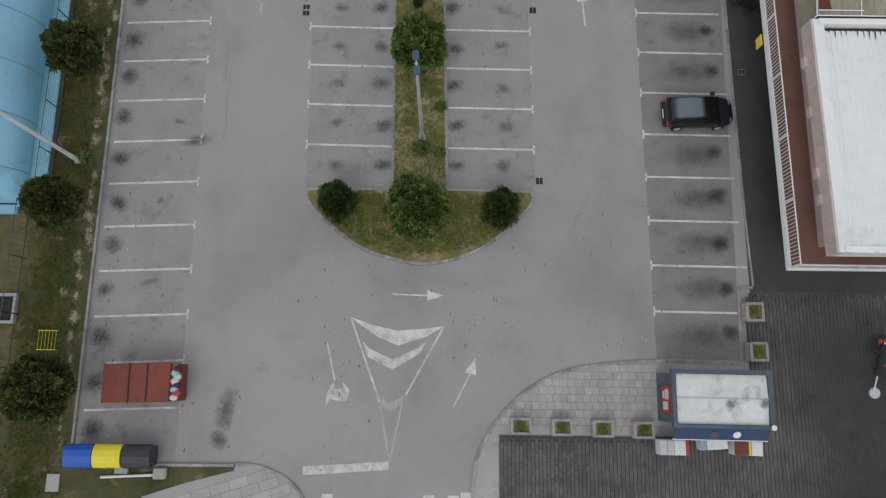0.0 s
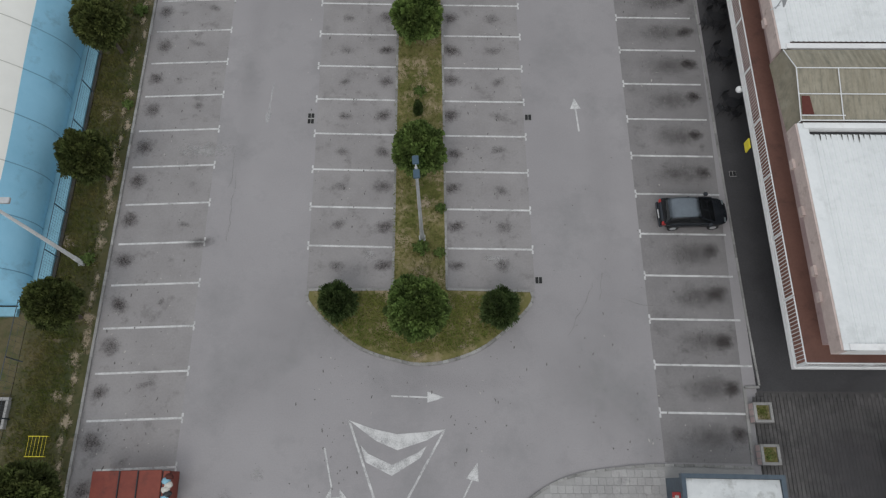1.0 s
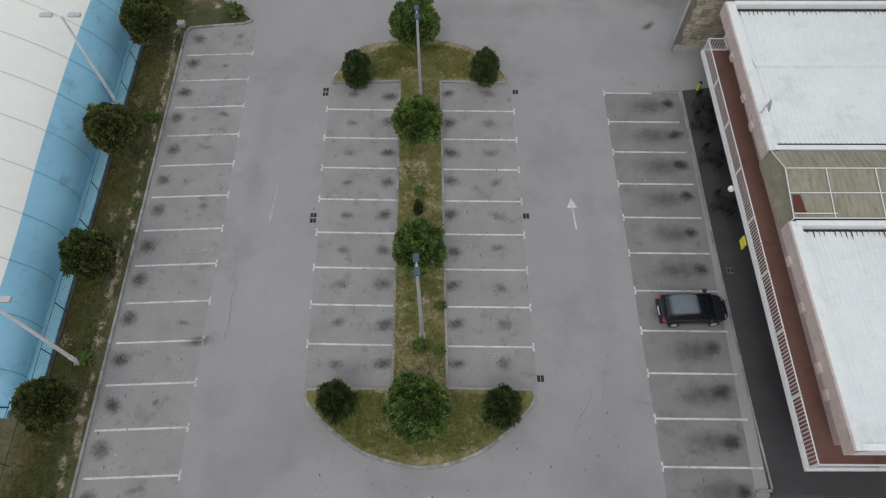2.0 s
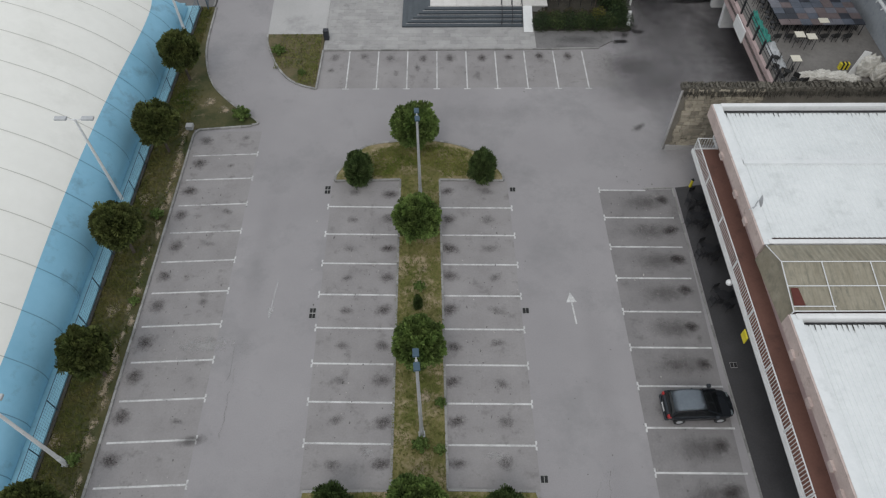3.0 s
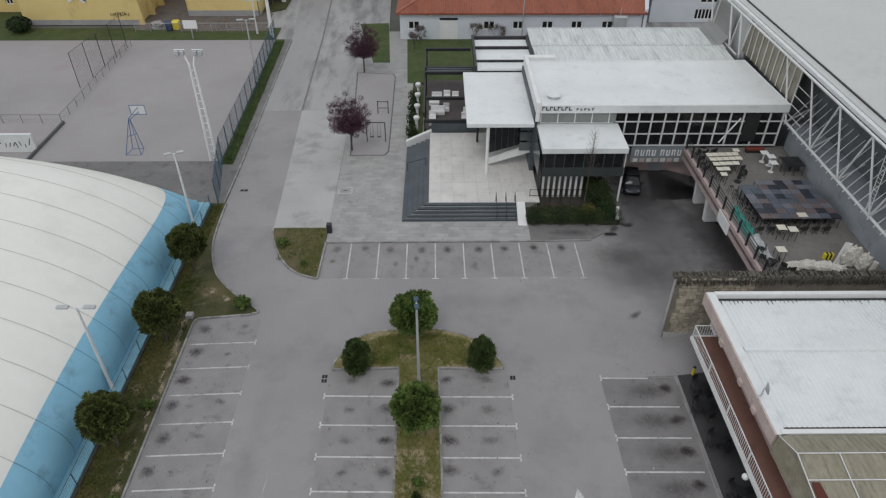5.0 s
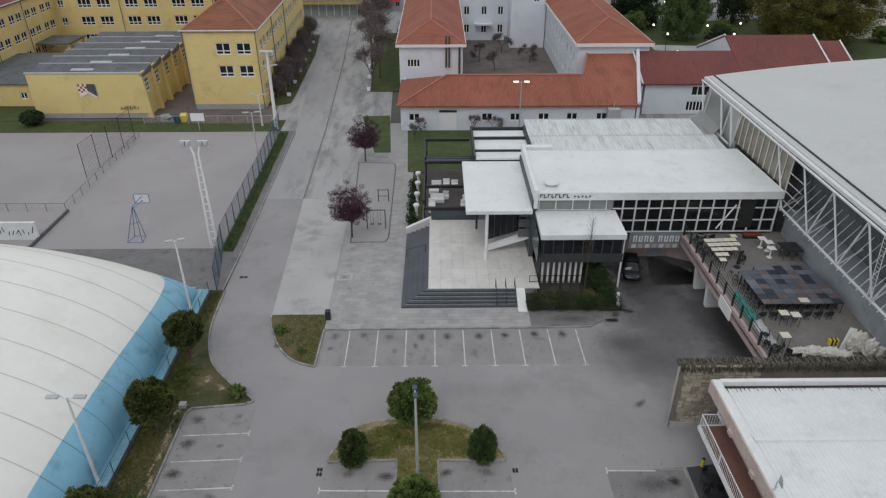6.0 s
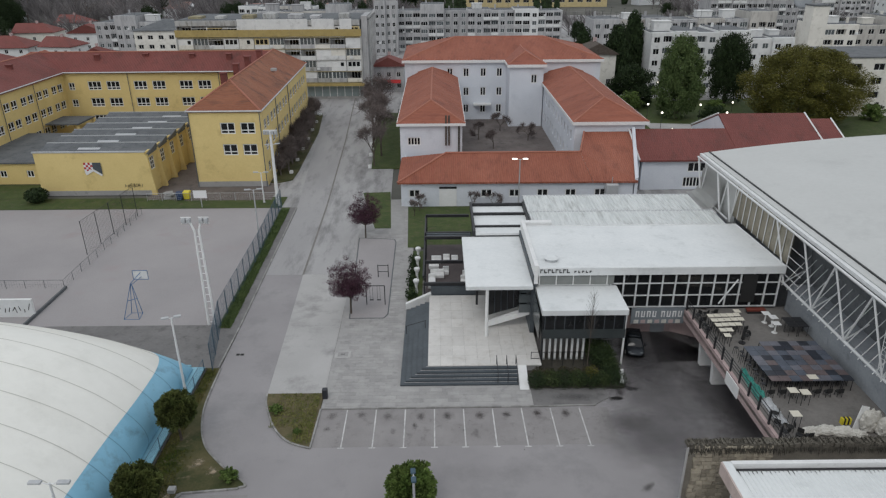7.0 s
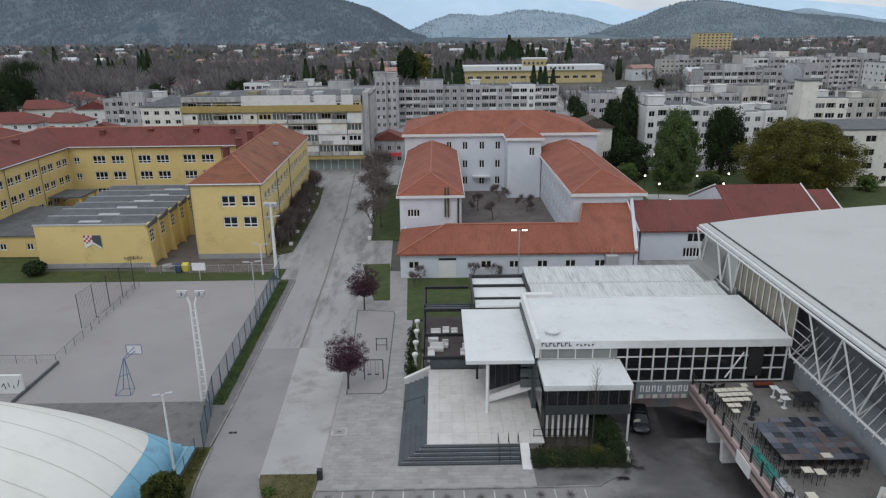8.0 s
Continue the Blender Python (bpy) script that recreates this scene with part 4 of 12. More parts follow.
for x, y, rx, ry, a in ((-10.75, 3.4, 0.6, 1.5, -8), (-11.0, 1.9, 0.6, 0.6, 0), (-13.5, 18.1, 1.0, 0.4, 12), (17.0, 55.3, 0.6, 0.75, -25), (16.1, 54.0, 0.45, 0.7, -45), (15.2, 53.0, 0.5, 0.3, 10), (19.1, 55.8, 0.5, 0.3, -40), (17.5, 54.4, 0.3, 0.2, 0), (19.6, 60.0, 0.5, 0.3, 20), (21.0, 46.0, 0.8, 0.5, 30), (15.3, 42.6, 0.9, 0.35, 40), (-3.5, 13.2, 2.4, 0.5, -25)):
    stain(x, y, rx, ry, wet_mesh, turn=a)
yard_disc = bmnew()
bmesh.ops.create_circle(yard_disc, cap_ends=True, segments=32, radius=1.9)
yard_mesh = link("damp_stain", yard_disc, M["yard_damp"])
sweep_disc = bmnew()
bmesh.ops.create_circle(sweep_disc, cap_ends=True, segments=32, radius=1.9)
sweep_mesh = link("tyre_sweep", sweep_disc, M["sweep"])
# Yard discs put shade under deck and club into colour, with real damp.
for x, y, rx, ry, a in ((25.0, 52.5, 2.4, 8.5, 1), (22.0, 63.2, 5.0, 2.4, 0), (19.8, 59.5, 3.4, 3.0, 0)):
    stain(x, y, rx, ry, yard_mesh, z=0.02, turn=a)
for x, y, rx, ry, a in ((21.5, 5.8, 3.4, 3.6, 0), (21.5, -1.0, 3.6, 3.0, 20), (24.0, 2.5, 3.4, 4.5, 0)):
    stain(x, y, rx, ry, yard_mesh, z=0.062, turn=a)
wash_disc = bmnew()
bmesh.ops.create_circle(wash_disc, cap_ends=True, segments=32, radius=1.9)
wash_mesh = link("damp_stain", wash_disc, M["yard_wash"])
# Wider discs fade the painted yard shade out, with damp.
for x, y, rx, ry, a in ((20.0, 52.5, 4.4, 6.6, 0), (19.5, 56.5, 3.6, 4.2, 0), (17.5, 47.5, 3.6, 2.4, 10)):
    stain(x, y, rx, ry, wash_mesh, z=0.016, turn=a)
stain(12.0, 53.3, 1.5, 0.45, wash_mesh, z=0.092)
bay_disc = bmnew()
bmesh.ops.create_circle(bay_disc, cap_ends=True, segments=32, radius=1.9)
bay_mesh = link("damp_stain", bay_disc, M["bay_wash"])
for x, y, rx, ry in [(14.5 - 0.012 * k, 7.55 + 2.505 * k, 1.5, 0.72) for k in range(12)] + [(15.8, 50.0, 2.4, 1.8)]:
    stain(x, y, rx, ry, bay_mesh, z=0.016)
for x, y, rx, ry, a in ((-10.5, 9.5, 2.6, 1.0, 40), (-8.3, 13.5, 1.3, 2.6, 20), (7.6, 11.0, 1.6, 3.6, -35), (0, 10.3, 4.5, 0.6, 0), (9.6, 21, 0.9, 8, 0), (-11.6, 30, 0.8, 8, 0), (4.5, 44.2, 7.0, 1.0, 0), (-11.2, 1.8, 2.2, 1.6, 0), (9.4, 8.6, 2.2, 2.0, 0)):
    stain(x, y, rx, ry, sweep_mesh, z=0.018, turn=a)
# cracks in the asphalt
ck = random.Random(14)
for x, y, dx, dy, n in ((-12.0, 18.2, 0.02, 1, 16), (8.7, 15.8, -0.35, -0.8, 14), (10.2, 14.9, 0.95, -0.15, 7), (-12.3, 21.5, 0.1, 1, 9), (9.3, 16.4, -0.1, -1, 6), (16.8, 45.5, 0.8, 0.4, 9), (19.5, 51.0, 0.6, -0.7, 10)):
    bm = bmnew()
    p = Vector((x, y, 0.0))
    for i in range(n):
        q = p + Vector((dx + ck.uniform(-0.3, 0.3), dy + ck.uniform(-0.3, 0.3), 0)) * 0.27
        s_ = (q - p).cross(Vector((0, 0, 1))).normalized() * ck.uniform(0.002, 0.0065)
        faces(bm, [(p + s_).to_tuple()[:2] + (0.0105,), (p - s_).to_tuple()[:2] + (0.0105,), (q - s_).to_tuple()[:2] + (0.0105,), (q + s_).to_tuple()[:2] + (0.0105,)], [(0, 1, 2, 3)])
        p = q
    bmesh.ops.recalc_face_normals(bm, faces=bm.faces)
    solid("asphalt_crack", bm, M["moss"], "thin dark crack in the asphalt", "crack", "asphalt cracks")
for x, y, rx, ry in ((-9.0, 5.6, 0.3, 0.3), (-3.8, 17.4, 0.3, 0.3), (3.2, 17.2, 0.5, 0.25), (-14.0, 24.0, 1.5, 0.5)):
    stain(x, y, rx, ry, pale_mesh)

# loose specks and scuffs all over the asphalt
sp_r = random.Random(63)


def specks(name, label, mat, spots, n, lo, hi):
    verts, polys = [], []
    for _ in range(n):
        cx_, cy_, sx_, sy_ = spots[sp_r.randrange(len(spots))]
        x, y = sp_r.gauss(cx_, sx_), sp_r.gauss(cy_, sy_)
        if x > 16.4 or x < -18.3 or (-2.8 < x < 0.7 and 11 < y < 41) or ((x + 1.2) / 6.6) ** 2 + ((y - 15) / 4.2) ** 2 < 1 or ((x + 1.4) / 6.3) ** 2 + ((y - 37.4) / 4.0) ** 2 < 1 or (x > 1.5 and y < 6.4):
            continue
        w, h, a = sp_r.uniform(lo, hi), sp_r.uniform(lo, hi) * sp_r.choice((0.5, 1, 2.5)), sp_r.uniform(-0.4, 0.4)
        i = len(verts)
        k = 5
        for j in range(k):
            t = math.tau * j / k
            px_, py_ = math.cos(t) * w * sp_r.uniform(0.6, 1.3), math.sin(t) * h * sp_r.uniform(0.6, 1.3)
            verts.append((x + px_ * math.cos(a) - py_ * math.sin(a), y + px_ * math.sin(a) + py_ * math.cos(a), 0.0112))
        polys.append(tuple(range(i, i + k)))
    me = bpy.data.meshes.new(name)
    me.from_pydata(verts, [], polys)
    me.materials.append(mat)
    tagged(new(name, me), label, "specks", "", "stuff")


BAY_SPOTS = [(x, 4 + 4 * k, 1.1, 2.5) for k in range(9) for x in (-15.9, -5.0, 3.0, 14.0)] + [(-3.0, 10.2, 3.5, 0.8), (8.5, 14, 1.5, 4), (9.5, 9.0, 2.0, 1.6), (-11, 3, 2.2, 1.6), (18.5, 48, 2.5, 3), (3, 49.5, 7, 1.2)]
specks("asphalt_specks", "small dark tar specks and scuffs on the asphalt", plain("speck_dark", (0.12, 0.112, 0.108), rough=0.9), BAY_SPOTS, 900, 0.015, 0.05)
specks("pale_specks", "small pale chips on the asphalt", plain("speck_pale", (0.42, 0.40, 0.37), rough=0.9), BAY_SPOTS, 260, 0.015, 0.045)

sand_disc = bmnew()
bmesh.ops.create_circle(sand_disc, cap_ends=True, segments=20, radius=1.9)
sand_mesh = link("bare_soil", sand_disc, M["sand"])
for k in range(38):
    stain(-18.95 + rs.uniform(-0.35, 0.12), 1.5 + k * 1.1, rs.uniform(0.14, 0.36), rs.uniform(0.3, 0.9), sand_mesh, z=0.097)
for x, y in ((-1.0, 11.7), (1.5, 12.2), (-0.9, 16.3), (-0.7, 20.5), (-1.3, 25.2), (-1.0, 29.5), (-1.4, 34.0), (-19.9, 9.5), (-20.2, 26.5), (-20.5, 35.5), (-18.0, 45.5), (-16.6, 44.6), (-21.0, 18)):
    stain(x, y, rs.uniform(0.3, 0.6), rs.uniform(0.25, 0.6), sand_mesh, z=0.107)

# ---- drains and covers ----


def grate(x, y, w, d, z=0.012):
    g = thing("drain_cover", (x, y, z), "dark cast iron drain cover set in the asphalt", "drain", "drain covers")
    part("frame", box(bmnew(), -w / 2, w / 2, -d / 2, d / 2, -0.01, 0.006), M["concrete"], g)
    for i in (-1, 1):
        for j in (-1, 1) if d > 0.5 else (0,):
            hx, hy = w * 0.21, d * (0.2 if j else 0.42)
            part("grating", box(bmnew(), i * w / 4 - hx, i * w / 4 + hx, j * d / 4 - hy, j * d / 4 + hy, 0.006, 0.016), M["rubber"], g)


for x, y in ((5.72, 15.95), (-7.75, 26.2), (5.5, 26.35), (-7.83, 36.35), (5.3, 36.35)):
    grate(x, y, 0.4, 0.78 if x < 0 else 0.44)
grate(17.45, 22.6, 0.4, 0.35)
grate(-18.9, 60.6, 0.8, 0.4, 0.02)
mh = thing("manhole_cover", (-8.95, 60.35, 0.118), "square manhole cover in a pale concrete frame on the plaza", "cover")
for x0, x1, y0, y1 in ((-0.75, 0.75, -0.62, -0.42), (-0.75, 0.75, 0.42, 0.62), (-0.75, -0.5, -0.42, 0.42), (0.5, 0.75, -0.42, 0.42)):
    part("frame", box(bmnew(), x0, x1, y0, y1, -0.02, 0.02), M["concrete_light"], mh)
part("lid", box(bmnew(), -0.49, 0.49, -0.41, 0.41, -0.02, 0.01), M["concrete"], mh)
part("lifting_slot", box(bmnew(), -0.2, 0.2, -0.05, 0.05, 0.01, 0.016), M["dark_metal"], mh)

# ---- plants ----


def leaves(bm, centre, radius, count, size, rnd, squash=0.8, out=0.5, slim=0.45):
    """Small bent leaf blades scattered over and in a clump."""
    c = Vector(centre)
    for _ in range(count):
        d = Vector((rnd.gauss(0, 1), rnd.gauss(0, 1), rnd.gauss(0, 1)))
        if d.length < 1e-3:
            continue
        d.normalize()
        p = c + Vector((d.x, d.y, d.z * squash)) * radius * (rnd.random() ** 0.33)
        n = (d * out + Vector((rnd.gauss(0, 1), rnd.gauss(0, 1), rnd.gauss(0, 1) + 0.5)) * 0.5).normalized()
        u = n.orthogonal().normalized()
        u.rotate(Matrix.Rotation(rnd.random() * math.tau, 3, n))
        v = n.cross(u)
        s = size * rnd.uniform(0.6, 1.3)
        a = bm.verts.new(p - u * s)
        b = bm.verts.new(p + v * s * slim + n * s * 0.15)
        e = bm.verts.new(p + u * s)
        f = bm.verts.new(p - v * s * slim + n * s * 0.15)
        bm.faces.new((a, b, e, f))


def crown_mesh(name, rx, rz, clumps, per, size, material, seed, low=-0.35, clump_r=0.34, cone=0.0, slim=0.45):
    """A crown of many clumps on an uneven ball (or cone) of leaves about the origin."""
    rnd = random.Random(seed)
    bm = bmnew()
    for i in range(clumps):
        z = low + (1 - low) * ((i + 0.5) / clumps)
        a = i * 2.39996 + rnd.uniform(-0.3, 0.3)
        ring = math.sqrt(max(0.02, 1 - z * z)) * (1 - cone * (z - low) / (1 - low))
        r = ring * rnd.uniform(0.56 if clumps < 60 else 0.62, 1.06)
        leaves(bm, (rx * r * math.cos(a), rx * r * math.sin(a), rz * z * rnd.uniform(0.78, 0.95)), rx * clump_r * rnd.uniform(0.6, 1.35), per, size, rnd, slim=slim)
    leaves(bm, (0, 0, rz * 0.15), rx * (0.68 if clumps < 60 else 0.6), per * (9 if clumps < 60 else 14), size * 1.3, rnd, squash=rz / rx, slim=slim)
    return link(name, bm, material)


def limbs(bm, base, top, r, n, spread, rnd):
    """A bent tapered trunk with a few limbs."""
    b, t = Vector(base), Vector(top)
    mid = b.lerp(t, 0.5) + Vector((rnd.uniform(-0.06, 0.06), rnd.uniform(-0.06, 0.06), 0)) * (t - b).length
    rod(bm, b, mid, r, r * 0.75, 8)
    rod(bm, mid, t, r * 0.75, r * 0.4, 8)
    for i in range(n):
        a = i * math.tau / n + rnd.uniform(-0.4, 0.4)
        s = mid.lerp(t, rnd.uniform(0.1, 0.8))
        rod(bm, s, s + Vector((math.cos(a) * spread, math.sin(a) * spread, spread * rnd.uniform(0.5, 1.0))), r * 0.4, r * 0.12, 6)




def tuft_crown(name, material, seed, tufts=300, needles=46, long=0.27, low=-0.55, up=0.35, cone=0.0, wide=0.03, rz=0.9):
    """A crown of needle tufts: each tuft is a fan of fine blades on one stalk, lumped unevenly over a ball or a cone."""
    rnd = random.Random(seed)
    verts, polys = [], []
    for i in range(tufts + tufts // 2):
        inner = i >= tufts
        z = low + (1 - low) * (((i % tufts) + 0.5) / tufts)
        a = i * 2.39996 + rnd.uniform(-0.25, 0.25)
        ring = math.sqrt(max(0.01, 1 - z * z)) * (1 - cone * (z - low) / (1 - low))
        out = Vector((math.cos(a) * ring, math.sin(a) * ring, z))
        lump = 1 + 0.22 * noise.noise(out * 2.6 + Vector((seed, 0, 0)))
        c = out * (rnd.uniform(0.25, 0.6) if inner else rnd.uniform(0.62, 0.86)) * lump
        c.z *= rz
        base = len(verts)
        verts.append(tuple(c))
        size = long * rnd.uniform(0.7, 1.25)
        for _ in range(needles):
            d = (out * 0.8 + Vector((rnd.gauss(0, 0.55), rnd.gauss(0, 0.55), rnd.gauss(0, 0.5) + up))).normalized() * size * rnd.uniform(0.6, 1.1)
            w = d.cross(Vector((rnd.gauss(0, 1), rnd.gauss(0, 1), rnd.gauss(0, 1)))).normalized() * wide
            i0 = len(verts)
            verts += [tuple(c + d - w), tuple(c + d + w)]
            polys.append((base, i0, i0 + 1))
    me = bpy.data.meshes.new(name)
    me.from_pydata(verts, [], polys)
    me.materials.append(material)
    return me


PINE = [tuft_crown("crown", M["leaf"], 11 + i) for i in range(3)]
PINE_VERGE = [tuft_crown("crown", M["leaf_verge"], 61 + i, tufts=320, low=-0.7, up=0.2) for i in range(3)]
PINE_FINE = tuft_crown("crown", M["leaf"], 19, tufts=380, long=0.25)
SHRUB = tuft_crown("crown", M["leaf_shrub"], 23, tufts=260, long=0.34, low=-0.85, up=0.9, cone=0.4, wide=0.026)
BUSH = crown_mesh("crown", 1.0, 0.8, 16, 60, 0.14, M["leaf"], 29, low=-0.5)
trunk_bm = bmnew()
limbs(trunk_bm, (0, 0, -0.1), (0.08, 0.03, 2.2), 0.11, 6, 0.7, random.Random(3))
PINE_TRUNK = link("trunk", trunk_bm, M["bark"])


def pine(x, y, z, r, label, mesh, group, h=None, low=0.1):
    t = thing("pine_tree" if r > 0.9 else "conical_shrub", (x, y, low), label, "tree" if r > 0.9 else "shrub", group, turn=random.uniform(0, 360))
    k = part("trunk", PINE_TRUNK, None, t)
    k.matrix_basis = Matrix.Diagonal((1, 1, max(0.25, z / 2.2), 1))
    c = part("crown", mesh, None, t)
    c.matrix_basis = pose(0, 0, z) @ Matrix.Diagonal((r, r, (h or r), 1))
    return t


VERGE_PINE = "round bushy pine tree on the grass verge by the sports dome"
for i, (x, y, r) in enumerate(((-18.95, 4.4, 1.6), (-19.4, 13.65, 1.28), (-19.35, 22.0, 1.32), (-20.05, 30.85, 1.5), (-19.95, 40.1, 1.55), (-20.2, 48.2, 1.45))):
    pine(x, y, 2.9, r, VERGE_PINE, PINE_VERGE[i % 3], "pines along the verge", 1.6)
ISLAND_PINE = "round clipped pine tree on the planted island"
for i, (x, y, r) in enumerate(((-0.95, 13.75, 1.62), (-1.05, 22.95, 1.48), (-1.32, 32.0, 1.5), (-1.65, 40.6, 1.65))):
    pine(x, y, 2.1, r, ISLAND_PINE, PINE_FINE if i == 0 else PINE[i % 3], "pines on the island", 1.6)
for x, y, r in ((-5.25, 14.35, 1.15), (3.45, 14.05, 1.18), (-5.6, 37.25, 1.15), (3.15, 37.45, 1.1)):
    pine(x, y, 1.15, r * 0.93, "dark bushy conical cypress shrub on the island head", SHRUB, "island shrubs", 1.6)
for x, y, r, h in ((-0.9, 17.75, 0.42, 0.5), (0.15, 17.5, 0.3, 0.3), (-1.2, 26.6, 0.32, 0.9), (-1.15, 28.0, 0.35, 0.4), (0.2, 20.2, 0.3, 0.35), (-15.2, 43.8, 0.6, 0.7), (-13.5, 51.7, 0.5, 0.5), (-11.2, 48.9, 0.3, 0.3), (-19.3, 34.0, 0.4, 0.4), (-20.7, 44.0, 0.4, 0.4), (-19.6, 17.0, 0.35, 0.3), (-19.0, 27.0, 0.3, 0.3)):
    s = thing("low_shrub", (x, y, 0.08), "small dark green shrub in the grass", "shrub", "low shrubs")
    c = part("crown", BUSH if h < 0.8 else SHRUB, None, s)
    c.matrix_basis = pose(0, 0, h * 0.55) @ Matrix.Diagonal((r, r, h, 1))
    rb = bmnew()
    rod(rb, (0, 0, -0.05), (0, 0, h * 0.5), 0.03, 0.015, 5)
    part("trunk", rb, M["bark"], s)

# grass tufts over the lawns near the camera
rnd = random.Random(8)


def tuft_field(name, label, n, place, size=0.09, mat="grass_blade"):
    bm = bmnew()
    for _ in range(n):
        x, y = place()
        for _ in range(4):
            a, s = rnd.random() * math.tau, size * rnd.uniform(0.5, 1.5)
            dx, dy = math.cos(a) * s, math.sin(a) * s
            bx, by = x + rnd.uniform(-0.06, 0.06), y + rnd.uniform(-0.06, 0.06)
            bm.faces.new([bm.verts.new(v) for v in ((bx - dy * 0.25, by + dx * 0.25, 0.08), (bx + dy * 0.25, by - dx * 0.25, 0.08), (bx + dx, by + dy, 0.1 + s * 0.9))])
    solid(name, bm, M[mat], label, "grass", kind="stuff")


def on_island():
    while True:
        x, y = rnd.uniform(-7, 5.2), rnd.uniform(11.3, 41)
        if (15.3 < y < 37.3 and -2.4 - 0.013 * (y - 15) < x < 0.5 - 0.02 * (y - 15)) or (y < 15.2 and ((x + 0.9) / 5.75) ** 2 + ((y - 15.2) / 3.5) ** 2 < 1) or (y > 37.4 and ((x + 1.4) / 5.5) ** 2 + ((y - 37.4) / 3.4) ** 2 < 1):
            return x, y


def on_verge():
    while True:
        x, y = rnd.triangular(-22.2, -18.7, -20.8), rnd.uniform(-2, 58)
        if y < 47 or x < -20.3:
            return x, y


tuft_field("island_grass", "short tufts of green and straw grass on the island", 9000, on_island)


def on_heads():
    """The green rim of the island's rounded ends."""
    while True:
        a, r, south = rnd.uniform(0, math.tau), rnd.uniform(0.35, 0.98), rnd.random() < 0.5
        x, y = (-0.9 + 5.6 * r * math.cos(a), 15.1 + 3.4 * r * math.sin(a)) if south else (-1.4 + 5.4 * r * math.cos(a), 37.5 + 3.3 * r * math.sin(a))
        if (y < 15.0 if south else y > 37.6):
            return x, y


tuft_field("rim_grass", "greener grass on the rounded ends of the island", 4200, on_heads, 0.1, "rim_blade")
tuft_field("islet_grass", "short green and straw grass on the corner islet", 1300, lambda: (-10.05 - 3.6 * rnd.random() ** 1.3, rnd.uniform(49.6, 54.1)) if rnd.random() < 0.7 else (rnd.uniform(-11.5, -10.0), rnd.uniform(47.6, 50.0)), 0.1, "grass_blade")
tuft_field("verge_grass", "tufts of green and straw grass on the verge", 13000, on_verge, 0.1, "verge_blade")
tuft_field("strip_grass", "green grass along the court fence", 5000, lambda: (lambda y: (rnd.uniform(-22.45, -21.15) - 0.0257 * (y - 65.5), y))(rnd.uniform(65.6, 100)), 0.14, "leaf_shrub")

# ---- sports dome ----
DX, DA, DY0, DY1, DH, DR = -40.74, 18.72, 14.26, 57.9, 9.42, 11.5


def rib(y):
    """The height share of the skin at y: 1 along the middle, falling round the ends."""
    v = max(0.0, min(1.0, 1 - min(y - DY0, DY1 - y) / DR))
    return (1 - v ** 2.38) ** (1 / 2.38)


def dome_z(u, y):
    return 0.25 + DH * max(0.0, 1 - abs(u) ** 1.84) ** (1 / 1.84) * rib(y)


def dome_pt(u, y):
    """A point of the skin; the foot of the skin bellies out over its anchor line."""
    z = dome_z(u, y)
    tuck = 0.42 * max(0.0, 1 - (z - 0.25) / 2.3) ** 2
    return (DA * u - math.copysign(tuck, u) if abs(u) > 0.5 else DA * u, y - 37, z)


def band_u(y):
    """Where the white skin begins, as a share of the half width."""
    k = (3.47 + 0.003 * (y - 36) - 0.0019 * (y - 36) ** 2) / max(1e-6, DH * rib(y))
    return 0.0 if k >= 1 else (1 - k ** 1.84) ** (1 / 1.84)


dome = thing("sports_dome", (DX, 37, 0), "cream air-supported sports dome with a sky blue lower band", "sports dome")
vs = [DY0 + DR * (1 - math.cos(k * math.pi / 2 / 20)) for k in range(21)] + [DY0 + DR + (DY1 - DY0 - 2 * DR) * k / 20 for k in range(1, 20)] + [DY1 - DR * (1 - math.cos((20 - k) * math.pi / 2 / 20)) for k in range(21)]
bm = bmnew()
rows = [[bm.verts.new(dome_pt(band_u(y) * math.sin(k * math.pi / 2 / 30), y)) for k in range(-30, 31)] for y in vs if band_u(y) > 0.02]
for a, b in zip(rows, rows[1:]):
    for k in range(60):
        bm.faces.new((a[k], a[k + 1], b[k + 1], b[k]))
part("upper_skin", bm, M["dome_white"], dome, smooth=True)
bm = bmnew()
for side in (-1, 1):
    rows = [[bm.verts.new(dome_pt(side * (band_u(y) + (1 - band_u(y)) * math.sin(k * math.pi / 2 / 24)), y)) for k in range(25)] for y in vs]
    for a, b in zip(rows, rows[1:]):
        for k in range(24):
            bm.faces.new((a[k], a[k + 1], b[k + 1], b[k]) if side > 0 else (b[k], b[k + 1], a[k + 1], a[k]))
bmesh.ops.remove_doubles(bm, verts=bm.verts, dist=0.004)
part("lower_band", bm, M["dome_blue"], dome, smooth=True)
for k in range(15):
    y = DY0 + 1.6 + 2.85 * k
    ub = band_u(y)
    for u0, u1, mt in ((ub, 1.0, "seam_blue"), (0.0, ub, "seam")):
        if u1 - u0 < 0.02:
            continue
        bm = bmnew()
        run = [Vector(dome_pt(u0 + (u1 - u0) * math.sin(i * math.pi / 2 / 26), y)) + Vector((0.008, 0, 0.014)) for i in range(27)]
        for p, q in zip(run, run[1:]):
            if (p - q).length > 1e-4:
                w = 0.03
                faces(bm, [(p[0], p[1] - w, p[2]), (q[0], q[1] - w, q[2]), (q[0], q[1] + w, q[2]), (p[0], p[1] + w, p[2])], [(0, 1, 2, 3)])
        bmesh.ops.recalc_face_normals(bm, faces=bm.faces)
        part("seam", bm, M[mt], dome)
